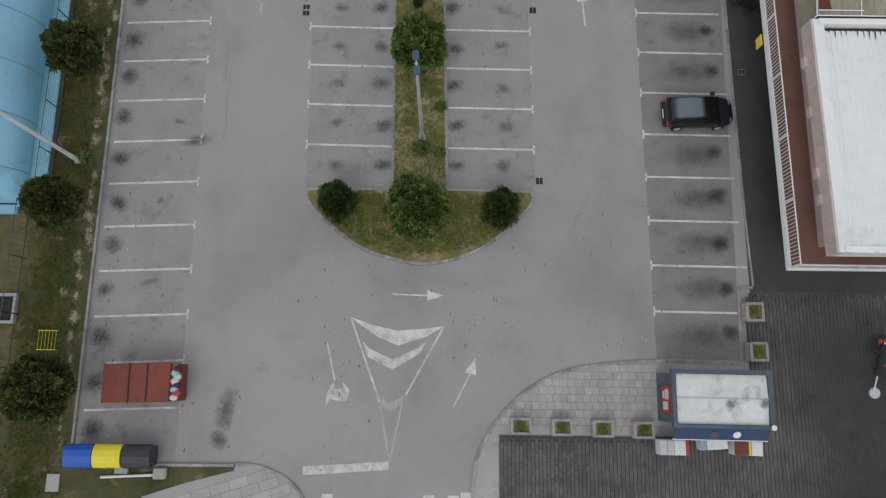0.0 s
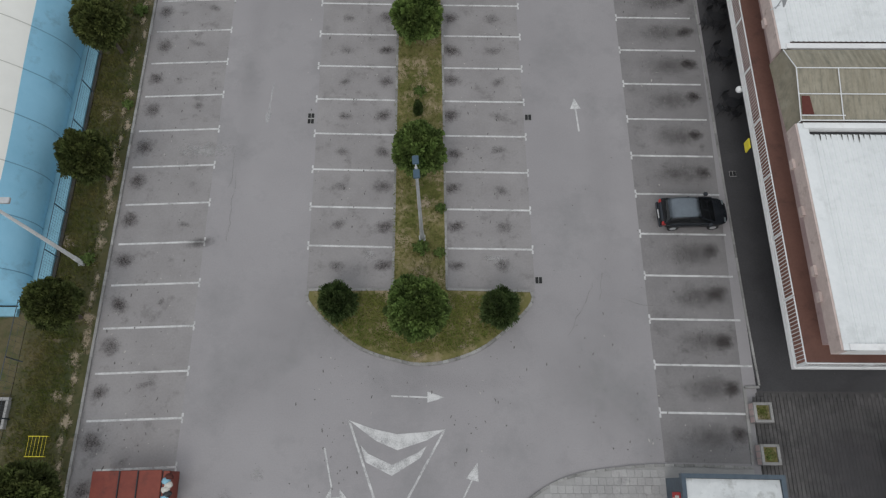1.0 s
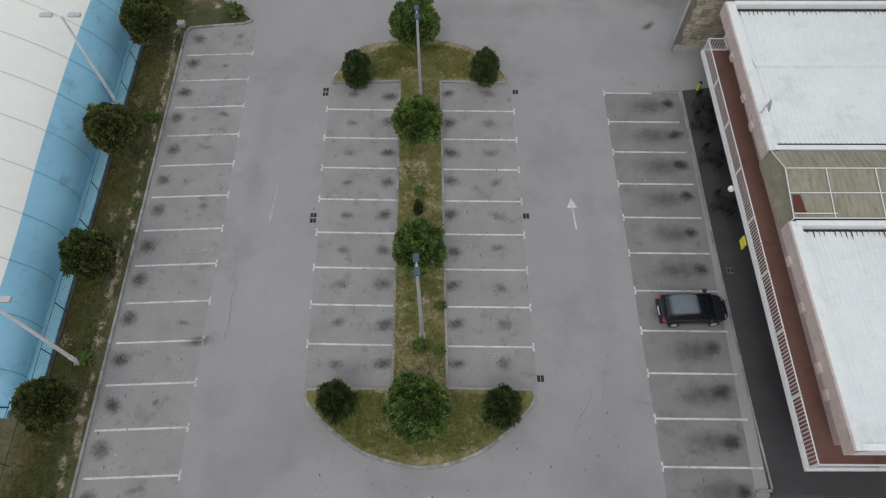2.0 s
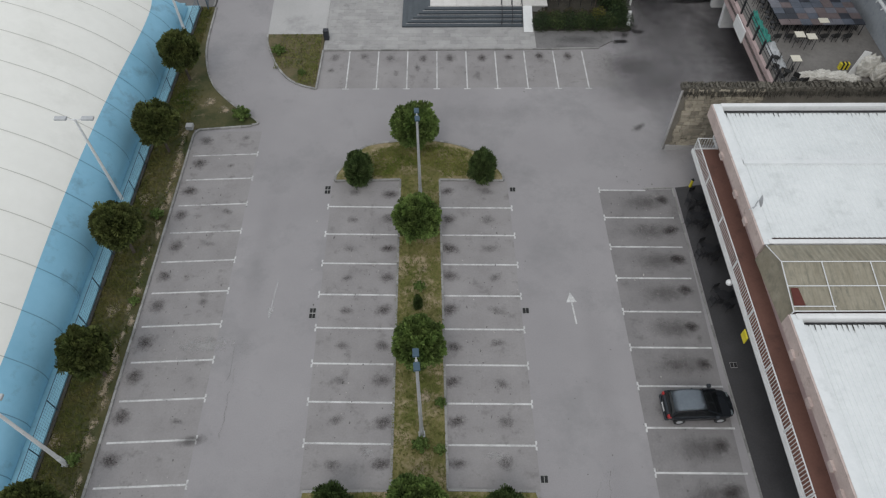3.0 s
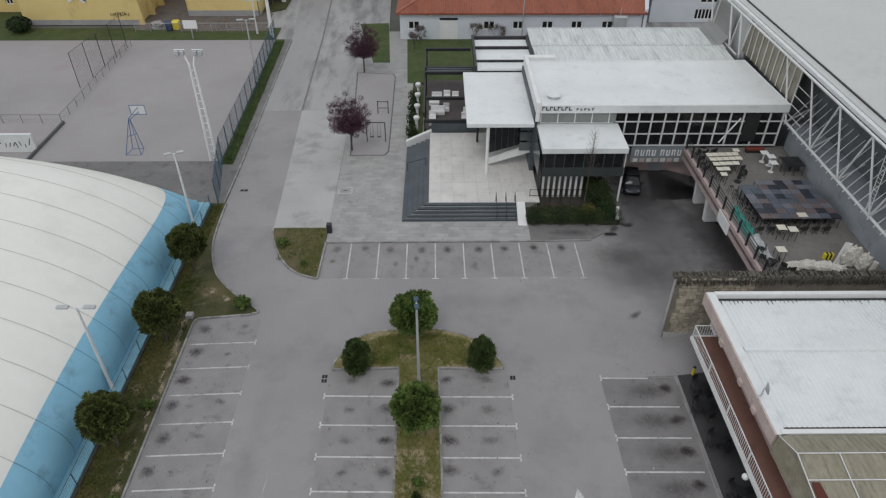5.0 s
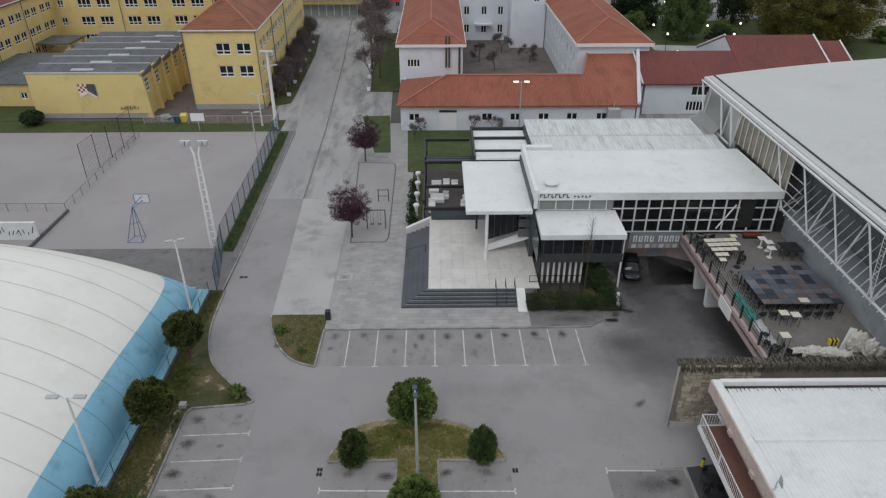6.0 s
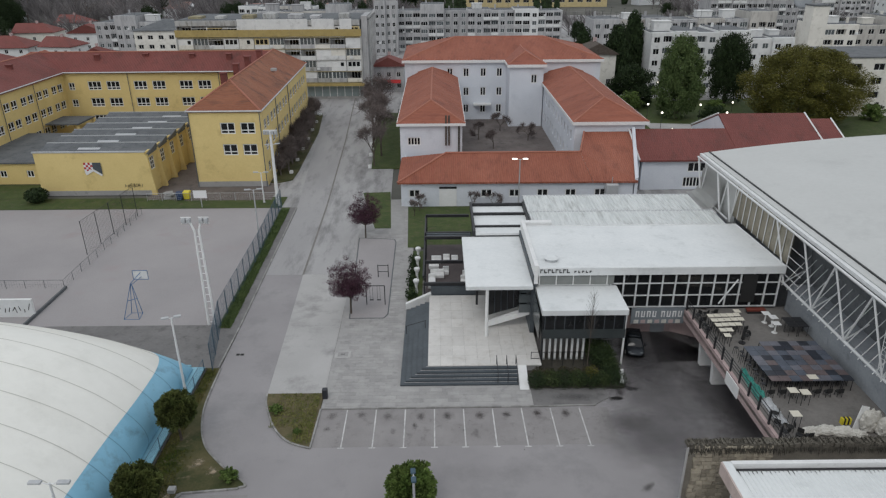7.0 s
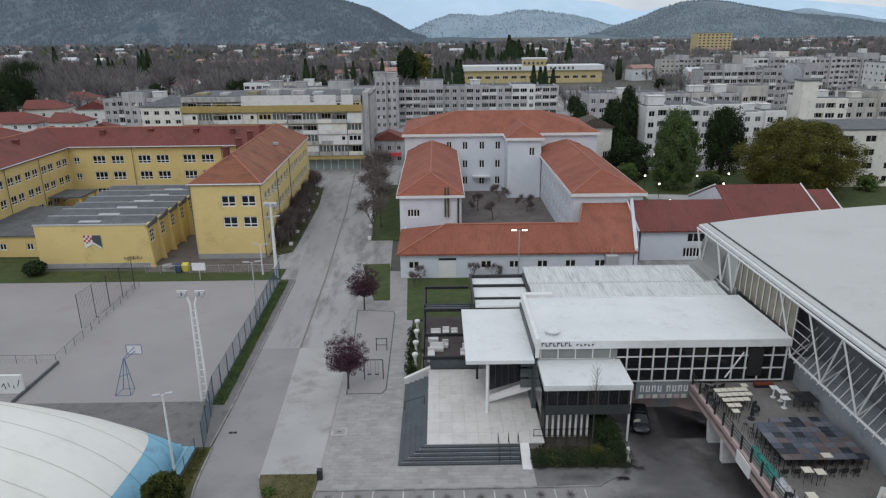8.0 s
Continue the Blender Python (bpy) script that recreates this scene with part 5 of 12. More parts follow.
# anchor wall and ground beam
for x0, x1, y0, y1 in ((-22.85, -21.45, DY0 - 0.2, DY1 + 0.2), (-59.9, -59.2, DY0 - 0.2, DY1 + 0.2), (-59.2, -22.85, DY0 - 0.6, DY0 - 0.1), (-59.2, -22.85, DY1 + 0.1, DY1 + 0.6)):
    part("anchor_beam", box(bmnew(), x0 - DX, x1 - DX, y0 - 37, y1 - 37, 0.0, 0.32), M["pale_blue"], dome, "pale blue anchor strip")
solid("dome_kerb", box(bmnew(), -21.44, -21.24, DY0 - 0.2, DY1 + 0.2, -0.05, 0.2), M["moss"], "dark kerb board along the dome", "kerb", kind="structure")

# ---- mesh fence along the dome and the court ----


def fence(pts, h, label, step=2.4, group="fences", wires=7, post=0.035, mat="slate_metal", dense=0.3):
    f = thing("mesh_fence", (*pts[0], 0), label, "fence", group)
    ox, oy = pts[0]
    pm = bmnew()
    rod(pm, (0, 0, 0), (0, 0, h), post, post, 6)
    pm = link("post", pm, M[mat])
    for a, b in zip(pts, pts[1:]):
        L = math.hypot(b[0] - a[0], b[1] - a[1])
        n = max(1, round(L / step))
        for i in range(n + 1):
            q = part("post", pm, None, f)
            q.location = (a[0] + (b[0] - a[0]) * i / n - ox, a[1] + (b[1] - a[1]) * i / n - oy, 0)
        bm = bmnew()
        for w in range(wires):
            z = h * (w + 1) / wires - 0.02
            bar(bm, (a[0] - ox, a[1] - oy, z), (b[0] - ox, b[1] - oy, z), 0.035 if w == wires - 1 else 0.008)
        n2 = int(L / dense)
        for i in range(n2):
            t = i / n2
            bar(bm, (a[0] + (b[0] - a[0]) * t - ox, a[1] + (b[1] - a[1]) * t - oy, 0.05), (a[0] + (b[0] - a[0]) * t - ox, a[1] + (b[1] - a[1]) * t - oy, h), 0.008 if h < 2 else 0.014)
        part("wire_mesh", bm, M[mat], f)
    return f


fence([(-21.34, 14.4), (-21.32, 36), (-21.3, 57.5)], 1.55, "thin blue-grey wire fence beside the dome", 2.85, mat="fence_blue", dense=0.16)
fence([(-22.1, 14.2), (-22.1, 8.2), (-22.35, -3)], 1.6, "leaning wire fence on the dry grass", 3.2, wires=3)
fence([(-20.7, 57.9), (-22.3, 66), (-22.6, 84), (-23.4, 101)], 3.0, "tall blue-grey mesh fence of the sports court", 2.6, wires=14, post=0.05, mat="fence_blue", dense=0.2)
fence([(-70, 75.1), (-43.0, 75.0), (-43.6, 98.8)], 1.1, "low metal railing between two courts", 2.2, wires=2, post=0.03)
fence([(-44.9, 84.5), (-43.9, 98.0)], 4.6, "tall dark ball-stop posts by the court", 3.2, wires=1, post=0.05, mat="dark_metal")
fence([(-45, 104.5), (-24.5, 104.5)], 1.3, "grey school yard fence", 2.4, wires=4, mat="galvanised")

# ---- street lamps ----


def street_lamp(x, y, h, label, arm=0.9, both=True, turn=0.0, mat="white_metal", z=0.08, head=0.75, head_mat="galvanised"):
    s = thing("street_lamp", (x, y, z), label, "street lamp", "street lamps", turn=turn)
    bm = bmnew()
    rod(bm, (0, 0, 0), (0, 0, 0.9), 0.14, 0.13, 10)
    rod(bm, (0, 0, 0.9), (0, 0, h), 0.115, 0.07, 10)
    part("pole", bm, M[mat], s)
    bm = bmnew()
    box(bm, -0.18, 0.18, -0.18, 0.18, 0.0, 0.05)
    part("base_plate", bm, M["galvanised"], s)
    for d in ((-1, 1) if both else (1,)):
        bm = bmnew()
        rod(bm, (0, 0, h - 0.1), (d * arm * 0.55, 0, h + 0.05), 0.035, 0.03, 8)
        part("arm", bm, M[mat], s)
        bm = bmnew()
        box(bm, d * arm * 0.45, d * (arm * 0.45 + head), -0.15, 0.15, h - 0.02, h + 0.13) if d > 0 else box(bm, d * (arm * 0.45 + head), d * arm * 0.45, -0.15, 0.15, h - 0.02, h + 0.13)
        bevelled(bm, 0.05, 2)
        part("lamp_head", bm, M[head_mat], s)
    return s


street_lamp(-0.82, 18.4, 8.9, "slim grey street lamp with dark heads on the planted island", 0.3, both=True, turn=95, mat="galvanised", head=0.42, head_mat="fence_blue")
street_lamp(-1.22, 35.65, 7.6, "slim grey street lamp with dark heads on the planted island", 0.3, both=True, turn=95, mat="galvanised", head=0.42, head_mat="fence_blue")
street_lamp(-19.95, 16.8, 8.6, "white double-headed street lamp by the dome", 1.0, turn=0)
street_lamp(-22.05, 35.3, 7.7, "white double-headed street lamp by the dome", 1.0, turn=0)
street_lamp(-22.0, 54.4, 7.6, "white street lamp with two short heads by the dome", 0.42, turn=20, head=0.6)
street_lamp(-24.0, 102.0, 9.5, "tall thin street lamp by the court", 0.8, turn=20)
street_lamp(-26.6, 103.4, 4.8, "double-headed grey lamp in the school yard", 0.9)
street_lamp(-23.0, 86, 8.0, "slim grey lamp by the court fence", 0.8, turn=10, mat="galvanised")

# floodlight masts: paired legs with rungs


def floodlight_mast(x, y, h, label, plain_pole=False):
    s = thing("floodlight_mast", (x, y, 0), label, "floodlight mast", "floodlight masts")
    if plain_pole:
        part("pole", rod(bmnew(), (0, 0, 0), (0, 0, h), 0.3, 0.16, 10), M["white_paint"], s)
    for d in () if plain_pole else (-1, 1):
        bm = bmnew()
        rod(bm, (d * 0.34, 0, 0), (d * 0.22, 0, h), 0.15, 0.11, 8)
        part("leg", bm, M["white_paint"], s)
    for k in range(0 if plain_pole else int(h / 0.8)):
        z = 0.4 + k * 0.8
        w = 0.34 - 0.12 * z / h
        bm = bmnew()
        bar(bm, (-w, 0, z), (w, 0, z), 0.05)
        part("rung", bm, M["white_paint"], s)
    if plain_pole:
        part("cross_arm", bar(bmnew(), (-0.9, 0, h), (0.9, 0, h), 0.1), M["white_paint"], s)
    for d in (-1, 1):
        if not plain_pole:
            part("leg_head", rod(bmnew(), (d * 0.22, 0, h), (d * 0.62, 0, h + 1.3), 0.11, 0.1, 8), M["white_paint"], s)
        top = h if plain_pole else h + 1.3
        cx_ = d * (0.55 if plain_pole else 0.85)
        rack = part("lamp_rack", bar(bar(bmnew(), (cx_ - 0.5, 0, top + 0.12), (cx_ + 0.5, 0, top + 0.12), 0.07), (cx_ - 0.5, 0, top - 0.5), (cx_ + 0.5, 0, top - 0.5), 0.07), M["white_paint"], s)
        for k in range(2):
            part("floodlight", bevelled(box(bmnew(), cx_ - 0.46 + k * 0.5, cx_ - 0.06 + k * 0.5, -0.22, 0.12, top - 0.42, top + 0.06), 0.04), M["galvanised"], rack)


floodlight_mast(-23.3, 66.3, 10.6, "white ladder-like floodlight mast at the court corner")
floodlight_mast(-24.45, 103.2, 11.3, "plain white tapered floodlight mast near the yellow school", True)

# basketball hoops
for hx, hy, turn, label in ((-32.2, 68.1, 0, "blue lattice basketball stand with a white board"),):
    b = thing("basketball_stand", (hx, hy, 0.02), label, "basketball hoop", turn=turn)
    bm = bmnew()
    for p, q in (((-0.8, -0.5, 0), (0, 0.8, 3.6)), ((0.8, -0.5, 0), (0.1, 0.8, 3.6)), ((-0.6, 0.9, 0), (0, 0.8, 3.6)), ((0.6, 0.9, 0), (0.1, 0.8, 3.6)), ((0, 0.8, 3.6), (0.5, 2.4, 4.1)), ((-0.8, -0.5, 0), (0.8, -0.5, 0)), ((-0.6, 0.9, 0), (0.6, 0.9, 0)), ((-0.8, -0.5, 0), (-0.6, 0.9, 0)), ((0.8, -0.5, 0), (0.6, 0.9, 0)), ((-0.4, 0.3, 1.8), (0.4, 0.9, 1.8)), ((0, 0.8, 3.4), (0.5, 2.4, 3.6))):
        rod(bm, p, q, 0.034, 0.034, 6)
    part("frame", bm, M["steel_blue"], b)
    bm = bmnew()
    box(bm, -0.35, 1.25, 2.4, 2.45, 3.3, 4.35)
    part("backboard", bm, M["white_paint"], b, "white backboard")
    bm = bmnew()
    for p, q in (((-0.35, 2.38, 3.3), (1.25, 2.38, 3.3)), ((-0.35, 2.38, 4.35), (1.25, 2.38, 4.35)), ((-0.35, 2.38, 3.3), (-0.35, 2.38, 4.35)), ((1.25, 2.38, 3.3), (1.25, 2.38, 4.35))):
        bar(bm, p, q, 0.05)
    part("board_frame", bm, M["steel_blue"], b)
b = thing("basketball_board", (-35.6, 101.5, 0.03), "white basketball board on a post behind the court", "basketball hoop")
bm = bmnew()
box(bm, -1.0, 1.0, -0.03, 0.03, 1.5, 2.7)
part("backboard", bm, M["white_paint"], b)
bm = bmnew()
rod(bm, (0, 0.1, 0), (0, 0.1, 2.0), 0.07, 0.07, 8)
part("post", bm, M["galvanised"], b)

# graffiti wall beyond the dome, school yard clutter
g = thing("graffiti_wall", (-44.8, 68.5, 0), "low white wall with dark painted scrawls", "wall")
bm = bmnew()
box(bm, -12, 2.0, -0.15, 0.15, 0, 2.1)
part("wall", bm, M["white_paint"], g)
bm = bmnew()
gr = random.Random(4)
for i in range(26):
    x = -9 + i * 0.42
    z = gr.uniform(0.5, 1.0)
    bar(bm, (x, -0.153, z), (x + gr.uniform(-0.25, 0.35), -0.153, z + gr.uniform(0.35, 0.8)), 0.06)
part("scrawl", bm, M["rubber"], g, "dark painted scrawl")
bm = bmnew()
box(bm, -42.9, -42.7, 66.3, 75, 0.0, 0.35)
solid("court_edge_step", bm, M["roof_felt"], "dark concrete step at the court edge", "step", kind="structure")
bm = bmnew()
leaves(bm, (0, 0, 1.0), 1.8, 1500, 0.22, random.Random(2), 0.6)
hb = thing("round_bush", (-62.0, 104.5, 0.2), "dark green clipped bush beside the gym", "bush")
part("crown", bm, M["leaf_dark"], hb)

# ---- dumpster, bins ----
d = thing("rusty_container", (-14.7, 4.72, 0), "dark red steel skip container with a painted end", "container", turn=1.5)
bm = bmnew()
box(bm, -1.85, 1.85, -0.92, 0.92, 0.12, 1.45)
part("body", bm, M["rust"], d)
for x0, x1 in ((-1.88, -0.55), (-0.53, 0.35), (0.37, 1.5)):
    bm = bmnew()
    box(bm, x0, x1, -0.97, 0.97, 1.45, 1.52)
    bevelled(bm, 0.02)
    part("lid", bm, M["rust"], d, "flat dark red steel lid")
bm = bmnew()
for x in (-0.54, 0.36):
    rod(bm, (x, -0.96, 1.55), (x, 0.96, 1.55), 0.035, 0.035, 6)
part("hinge", bm, M["dark_metal"], d)
# Shade inside the open end is painted as a near-black sheet.
bm = bmnew()
faces(bm, [(1.52, -0.93, 1.47), (1.86, -0.93, 1.3), (1.86, 0.93, 1.3), (1.52, 0.93, 1.47)], [(0, 1, 2, 3)])
part("end_opening", bm, M["rubber"], d, "near-black sheet for the shade inside the container's open end")
gr = random.Random(9)
for i, c in enumerate(("red", "plastic_blue", "dark_metal", "pale_blue", "red", "dark_metal", "pale_blue", "plastic_blue")):
    y = -0.75 + 0.2 * i
    bm = bmnew()
    bmesh.ops.create_icosphere(bm, subdivisions=2, radius=1)
    for v in bm.verts:
        k = 1 + 0.3 * noise.noise(v.co * 2.0 + Vector((i * 3.0, 0, 0)))
        v.co = Vector((1.72 + 0.12 * (i % 2) + v.co.x * 0.22 * k, y + v.co.y * 0.17 * k, 1.4 + v.co.z * 0.16 * k))
    part("rubbish", bm, M[("cloth_white", "red", "pale_blue", "dark_metal", "cloth_white", "cloth_white", "pale_blue", "maroon")[i]], d, smooth=True)
for sx in (-1.5, 1.5):
    for sy in (-0.75, 0.75):
        bm = bmnew()
        rod(bm, (sx, sy - 0.06, 0.1), (sx, sy + 0.06, 0.1), 0.1, 0.1, 10)
        part("castor", bm, M["rubber"], d)

for x, mt, label in ((-17.55, "plastic_blue", "blue plastic recycling bin with a rounded lid"), (-16.12, "plastic_yellow", "yellow plastic recycling bin with a rounded lid"), (-14.65, "plastic_black", "dark grey plastic waste bin with a rounded lid")):
    b = thing("waste_bin", (x, 1.12, 0.0), label, "waste bin", "bins by the kerb")
    bm = bmnew()
    faces(bm, [(-0.62, -0.45, 0.12), (0.62, -0.45, 0.12), (0.62, 0.45, 0.12), (-0.62, 0.45, 0.12), (-0.68, -0.54, 1.0), (0.68, -0.54, 1.0), (0.68, 0.54, 1.0), (-0.68, 0.54, 1.0)], [(3, 2, 1, 0), (0, 1, 5, 4), (1, 2, 6, 5), (2, 3, 7, 6), (3, 0, 4, 7)])
    part("body", bm, M[mt], b)
    bm = bmnew()
    prof = [(-0.58, 1.0), (-0.5, 1.15), (-0.3, 1.28), (0, 1.33), (0.3, 1.28), (0.5, 1.15), (0.58, 1.0)]
    lo = [bm.verts.new((-0.69, y, z)) for y, z in prof]
    hi = [bm.verts.new((0.69, y, z)) for y, z in prof]
    for i in range(len(prof) - 1):
        bm.faces.new((lo[i], hi[i], hi[i + 1], lo[i + 1]))
    bm.faces.new(lo)
    bm.faces.new(hi[::-1])
    bmesh.ops.recalc_face_normals(bm, faces=bm.faces)
    part("lid", bm, M[mt], b)
    for wx in (-0.5, 0.5):
        bm = bmnew()
        rod(bm, (wx, -0.36, 0.1), (wx, -0.28, 0.1), 0.1, 0.1, 8)
        rod(bm, (wx, 0.28, 0.1), (wx, 0.36, 0.1), 0.1, 0.1, 8)
        part("wheel", bm, M["rubber"], b)
s = thing("fallen_sign_post", (-15.2, 0.1, 0.1), "white metal post lying in the grass behind the bins", "post")
bm = bmnew()
rod(bm, (-1.6, -0.1, 0.06), (1.2, 0.05, 0.1), 0.07, 0.07, 8)
part("pole", bm, M["white_metal"], s)
bm = bmnew()
box(bm, 1.1, 1.75, -0.15, 0.4, 0.0, 0.3)
bevelled(bm, 0.05)
part("concrete_foot", bm, M["concrete"], s)
bm = bmnew()
box(bm, -0.85, -0.2, 0.1, 0.45, 0.0, 0.25)
part("concrete_block", bm, M["concrete"], s)
c = thing("utility_cover", (-19.2, -0.3, 0.09), "pale square concrete utility cover in the verge", "cover")
bm = bmnew()
bevelled(box(bm, -0.33, 0.33, -0.43, 0.43, 0.0, 0.1), 0.015)
part("lid", bm, M["concrete"], c)
c = thing("utility_cover", (-18.95, 42.6, 0.09), "pale square concrete box at the verge corner", "cover")
bm = bmnew()
bevelled(box(bm, -0.26, 0.26, -0.24, 0.24, 0.0, 0.34), 0.02)
part("lid", bm, M["concrete_light"], c)
y = thing("yellow_hoop_rack", (-20.3, 6.85, 0.09), "small yellow wire rack in the grass", "rack")
for k in range(6):
    bm = bmnew()
    rod(bm, (-0.45 + k * 0.18, -0.5, 0.25), (-0.45 + k * 0.18, 0.5, 0.25), 0.009, 0.009, 6)
    part("bar", bm, M["plastic_yellow"], y)
bm = bmnew()
for yy in (-0.5, 0.5):
    rod(bm, (-0.5, yy, 0.25), (0.5, yy, 0.25), 0.02, 0.02, 6)
    rod(bm, (-0.45, yy, 0), (-0.45, yy, 0.25), 0.02, 0.02, 6)
    rod(bm, (0.45, yy, 0), (0.45, yy, 0.25), 0.02, 0.02, 6)
part("frame", bm, M["plastic_yellow"], y)
p = thing("concrete_pit", (-23.0, 8.5, 0.05), "open concrete pit beside the fence", "pit")
bm = bmnew()
for x0, x1, y0, y1 in ((-0.8, 0.8, -0.8, -0.65), (-0.8, 0.8, 0.65, 0.8), (-0.8, -0.65, -0.65, 0.65), (0.65, 0.8, -0.65, 0.65)):
    box(bm, x0, x1, y0, y1, -0.1, 0.3)
part("wall", bm, M["concrete"], p)
bm = bmnew()
box(bm, -0.65, 0.65, -0.65, 0.65, -0.05, 0.03)
part("floor", bm, M["rubber"], p)

# ---- terrace café building with white roofs ----
TZ, RZ = 3.3, 6.05
WX = lambda y: 17.45 - 0.008 * (y - 10)  # noqa: E731  the terrace's west edge
cafe = thing("cafe_building", (18.5, 11, 0), "two-storey building with a terracotta terrace and white metal roofs", "building")
O = Vector((18.5, 11, 0))


def cpart(name, bm, mat, label=""):
    bmesh.ops.translate(bm, verts=bm.verts, vec=-O)
    return part(name, bm, M[mat], cafe, label)


bm = bmnew()
box(bm, 19.3, 37, 12.4, 38.4, 0, 3.0)
cpart("ground_floor_wall", bm, "grey_wall")
for k in range(9):
    bm = bmnew()
    box(bm, 19.22, 19.29, 13.0 + k * 2.8, 15.4 + k * 2.8, 0.15, 2.7)
    cpart("shop_window", bm, "glass")
bm = bmnew()
prism(bm, [(WX(10.55), 10.55), (37, 10.6), (37, 38.4), (19.0, 38.4), (19.0, 37.1), (WX(37.1), 37.1)], 3.0, TZ - 0.01)
cpart("terrace_slab", bm, "white_paint")
bm = bmnew()
prism(bm, [(WX(10.7) + 0.14, 10.72), (37, 10.72), (37, 38.3), (19.0, 38.3), (19.0, 37.0), (WX(37) + 0.14, 37.0)], TZ - 0.005, TZ + 0.01)
cpart("terrace_floor", bm, "terracotta", "red-brown terrace floor")
bm = bmnew()
box(bm, 19.0, 36.8, 11.7, 38.3, TZ, 5.1)
cpart("upper_wall", bm, "rose_wall")
# fascia round the roofs
RW = lambda y: 18.32 - 0.011 * (y - 11)  # noqa: E731  the roof's west edge
for y0, y1 in ((10.9, 22.5), (27.0, 38.5)):
    cpart("roof_fascia", prism(bmnew(), [(RW(y0), y0), (RW(y0) + 0.35, y0), (RW(y1) + 0.35, y1), (RW(y1), y1)], 5.05, RZ - 0.09), "fascia_pink", "beige-pink rendered roof edge")
    cpart("edge_flashing", prism(bmnew(), [(RW(y0) + 0.1, y0), (RW(y0) + 0.62, y0), (RW(y1) + 0.62, y1), (RW(y1) + 0.1, y1)], RZ - 0.2, RZ - 0.06), "white_roof", "white sheet flashing along the roof edge")
for x0, y0, y1, z1 in ((18.68, 10.9, 11.2, RZ), (18.62, 38.2, 38.5, RZ), (18.55, 22.2, 22.5, RZ + 0.02), (18.5, 27.0, 27.3, RZ + 0.02)):
    cpart("roof_fascia", box(bmnew(), x0, 37, y0, y1, 5.05, z1), "white_paint")
for k, yy in enumerate((13.6, 14.9, 18.0, 20.6, 29.3, 31.4, 34.6)):
    bm = bmnew()
    box(bm, RW(yy) - 0.14, RW(yy) + 0.02, yy - 0.25, yy + 0.25, 5.0, 5.3)
    cpart("drain_box", bm, "fascia_pink")


def ribbed_roof(bm, x0, x1, y0, y1, z, slope, rib=0.28, deep=0.032, along='y'):
    """Trapezoid sheet: ribs run along y or x."""
    n = int(((x1 - x0) if along == 'y' else (y1 - y0)) / rib)
    prof = []
    for i in range(n):
        prof += [(i * rib, 0), (i * rib + rib * 0.55, 0), (i * rib + rib * 0.65, deep), (i * rib + rib * 0.9, deep)]
    prof.append((n * rib, 0))
    if along == 'y':
        a = [bm.verts.new((x0 + s, y0, z + d)) for s, d in prof]
        b = [bm.verts.new((x0 + s, y1, z + slope + d)) for s, d in prof]
        for i in range(len(prof) - 1):
            bm.faces.new((a[i], a[i + 1], b[i + 1], b[i]))
    else:
        a = [bm.verts.new((x0, y0 + s, z + d)) for s, d in prof]
        b = [bm.verts.new((x1, y0 + s, z + slope + d)) for s, d in prof]
        for i in range(len(prof) - 1):
            bm.faces.new((a[i], b[i], b[i + 1], a[i + 1]))


for y0, y1, zz, sl in ((11.2, 22.0, 5.93, -0.19), (27.5, 33.3, 5.93, -0.13), (33.4, 37.9, 5.92, -0.2)):
    bm = bmnew()
    ribbed_roof(bm, 18.75, 37, y0, y1, zz, sl)
    cpart("roof_sheet", bm, "white_roof", "white trapezoid metal roof sheet")
for y0, y1 in ((22.0, 22.2), (37.9, 38.2)):
    bm = bmnew()
    box(bm, 18.72, 37, y0, y1, 5.5, 5.66)
    cpart("gutter", bm, "dark_metal", "dark dirty gutter")
bm = bmnew()
box(bm, 18.76, 37, 33.18, 33.5, 5.7, 5.975)
cpart("roof_joint", bm, "white_roof")
# streaks of dirt at the roof ends
rr = random.Random(12)
for yend, zz in ((22.0, 5.755), (37.9, 5.74)):
    bm = bmnew()
    for i in range(64):
        x = 18.9 + i * 0.28 + rr.uniform(-0.04, 0.04)
        L = rr.uniform(0.1, 0.5)
        faces(bm, [(x, yend - L, zz + 0.012 * L), (x + rr.uniform(0.03, 0.1), yend - 0.01, zz + 0.004), (x - 0.02, yend - 0.01, zz + 0.004)], [(0, 1, 2)])
    bmesh.ops.translate(bm, verts=bm.verts, vec=(0, 0, 0.012))
    tagged(cpart("dirt_streak", bm, "moss", "dark dirt streaks"), "dark dirt streaks", kind="stuff")
# glazed lantern between the roofs
G0, G1, GP = 22.6, 26.9, 25.4
bm = bmnew()
faces(bm, [(18.48, G0, 6.1), (37, G0, 6.1), (37, GP, 6.55), (18.48, GP, 6.55)], [(0, 1, 2, 3)])
cpart("glazing", bm, "poly_sheet", "dirty translucent sheet glazing")
bm = bmnew()
faces(bm, [(18.48, GP, 6.55), (37, GP, 6.55), (37, G1, 6.05), (18.3, G1, 6.05)], [(0, 1, 2, 3)])
cpart("glazing", bm, "poly_sheet", "dirty translucent sheet glazing")
bm = bmnew()
faces(bm, [(18.45, G0, 6.1), (18.45, GP, 6.55), (18.27, G1, 6.0), (18.15, G1, 4.7), (18.3, G0 - 0.1, 4.9)], [(0, 1, 2, 3, 4)])
cpart("glazing", bm, "poly_sheet", "dirty translucent sheet glazing")
bm = bmnew()
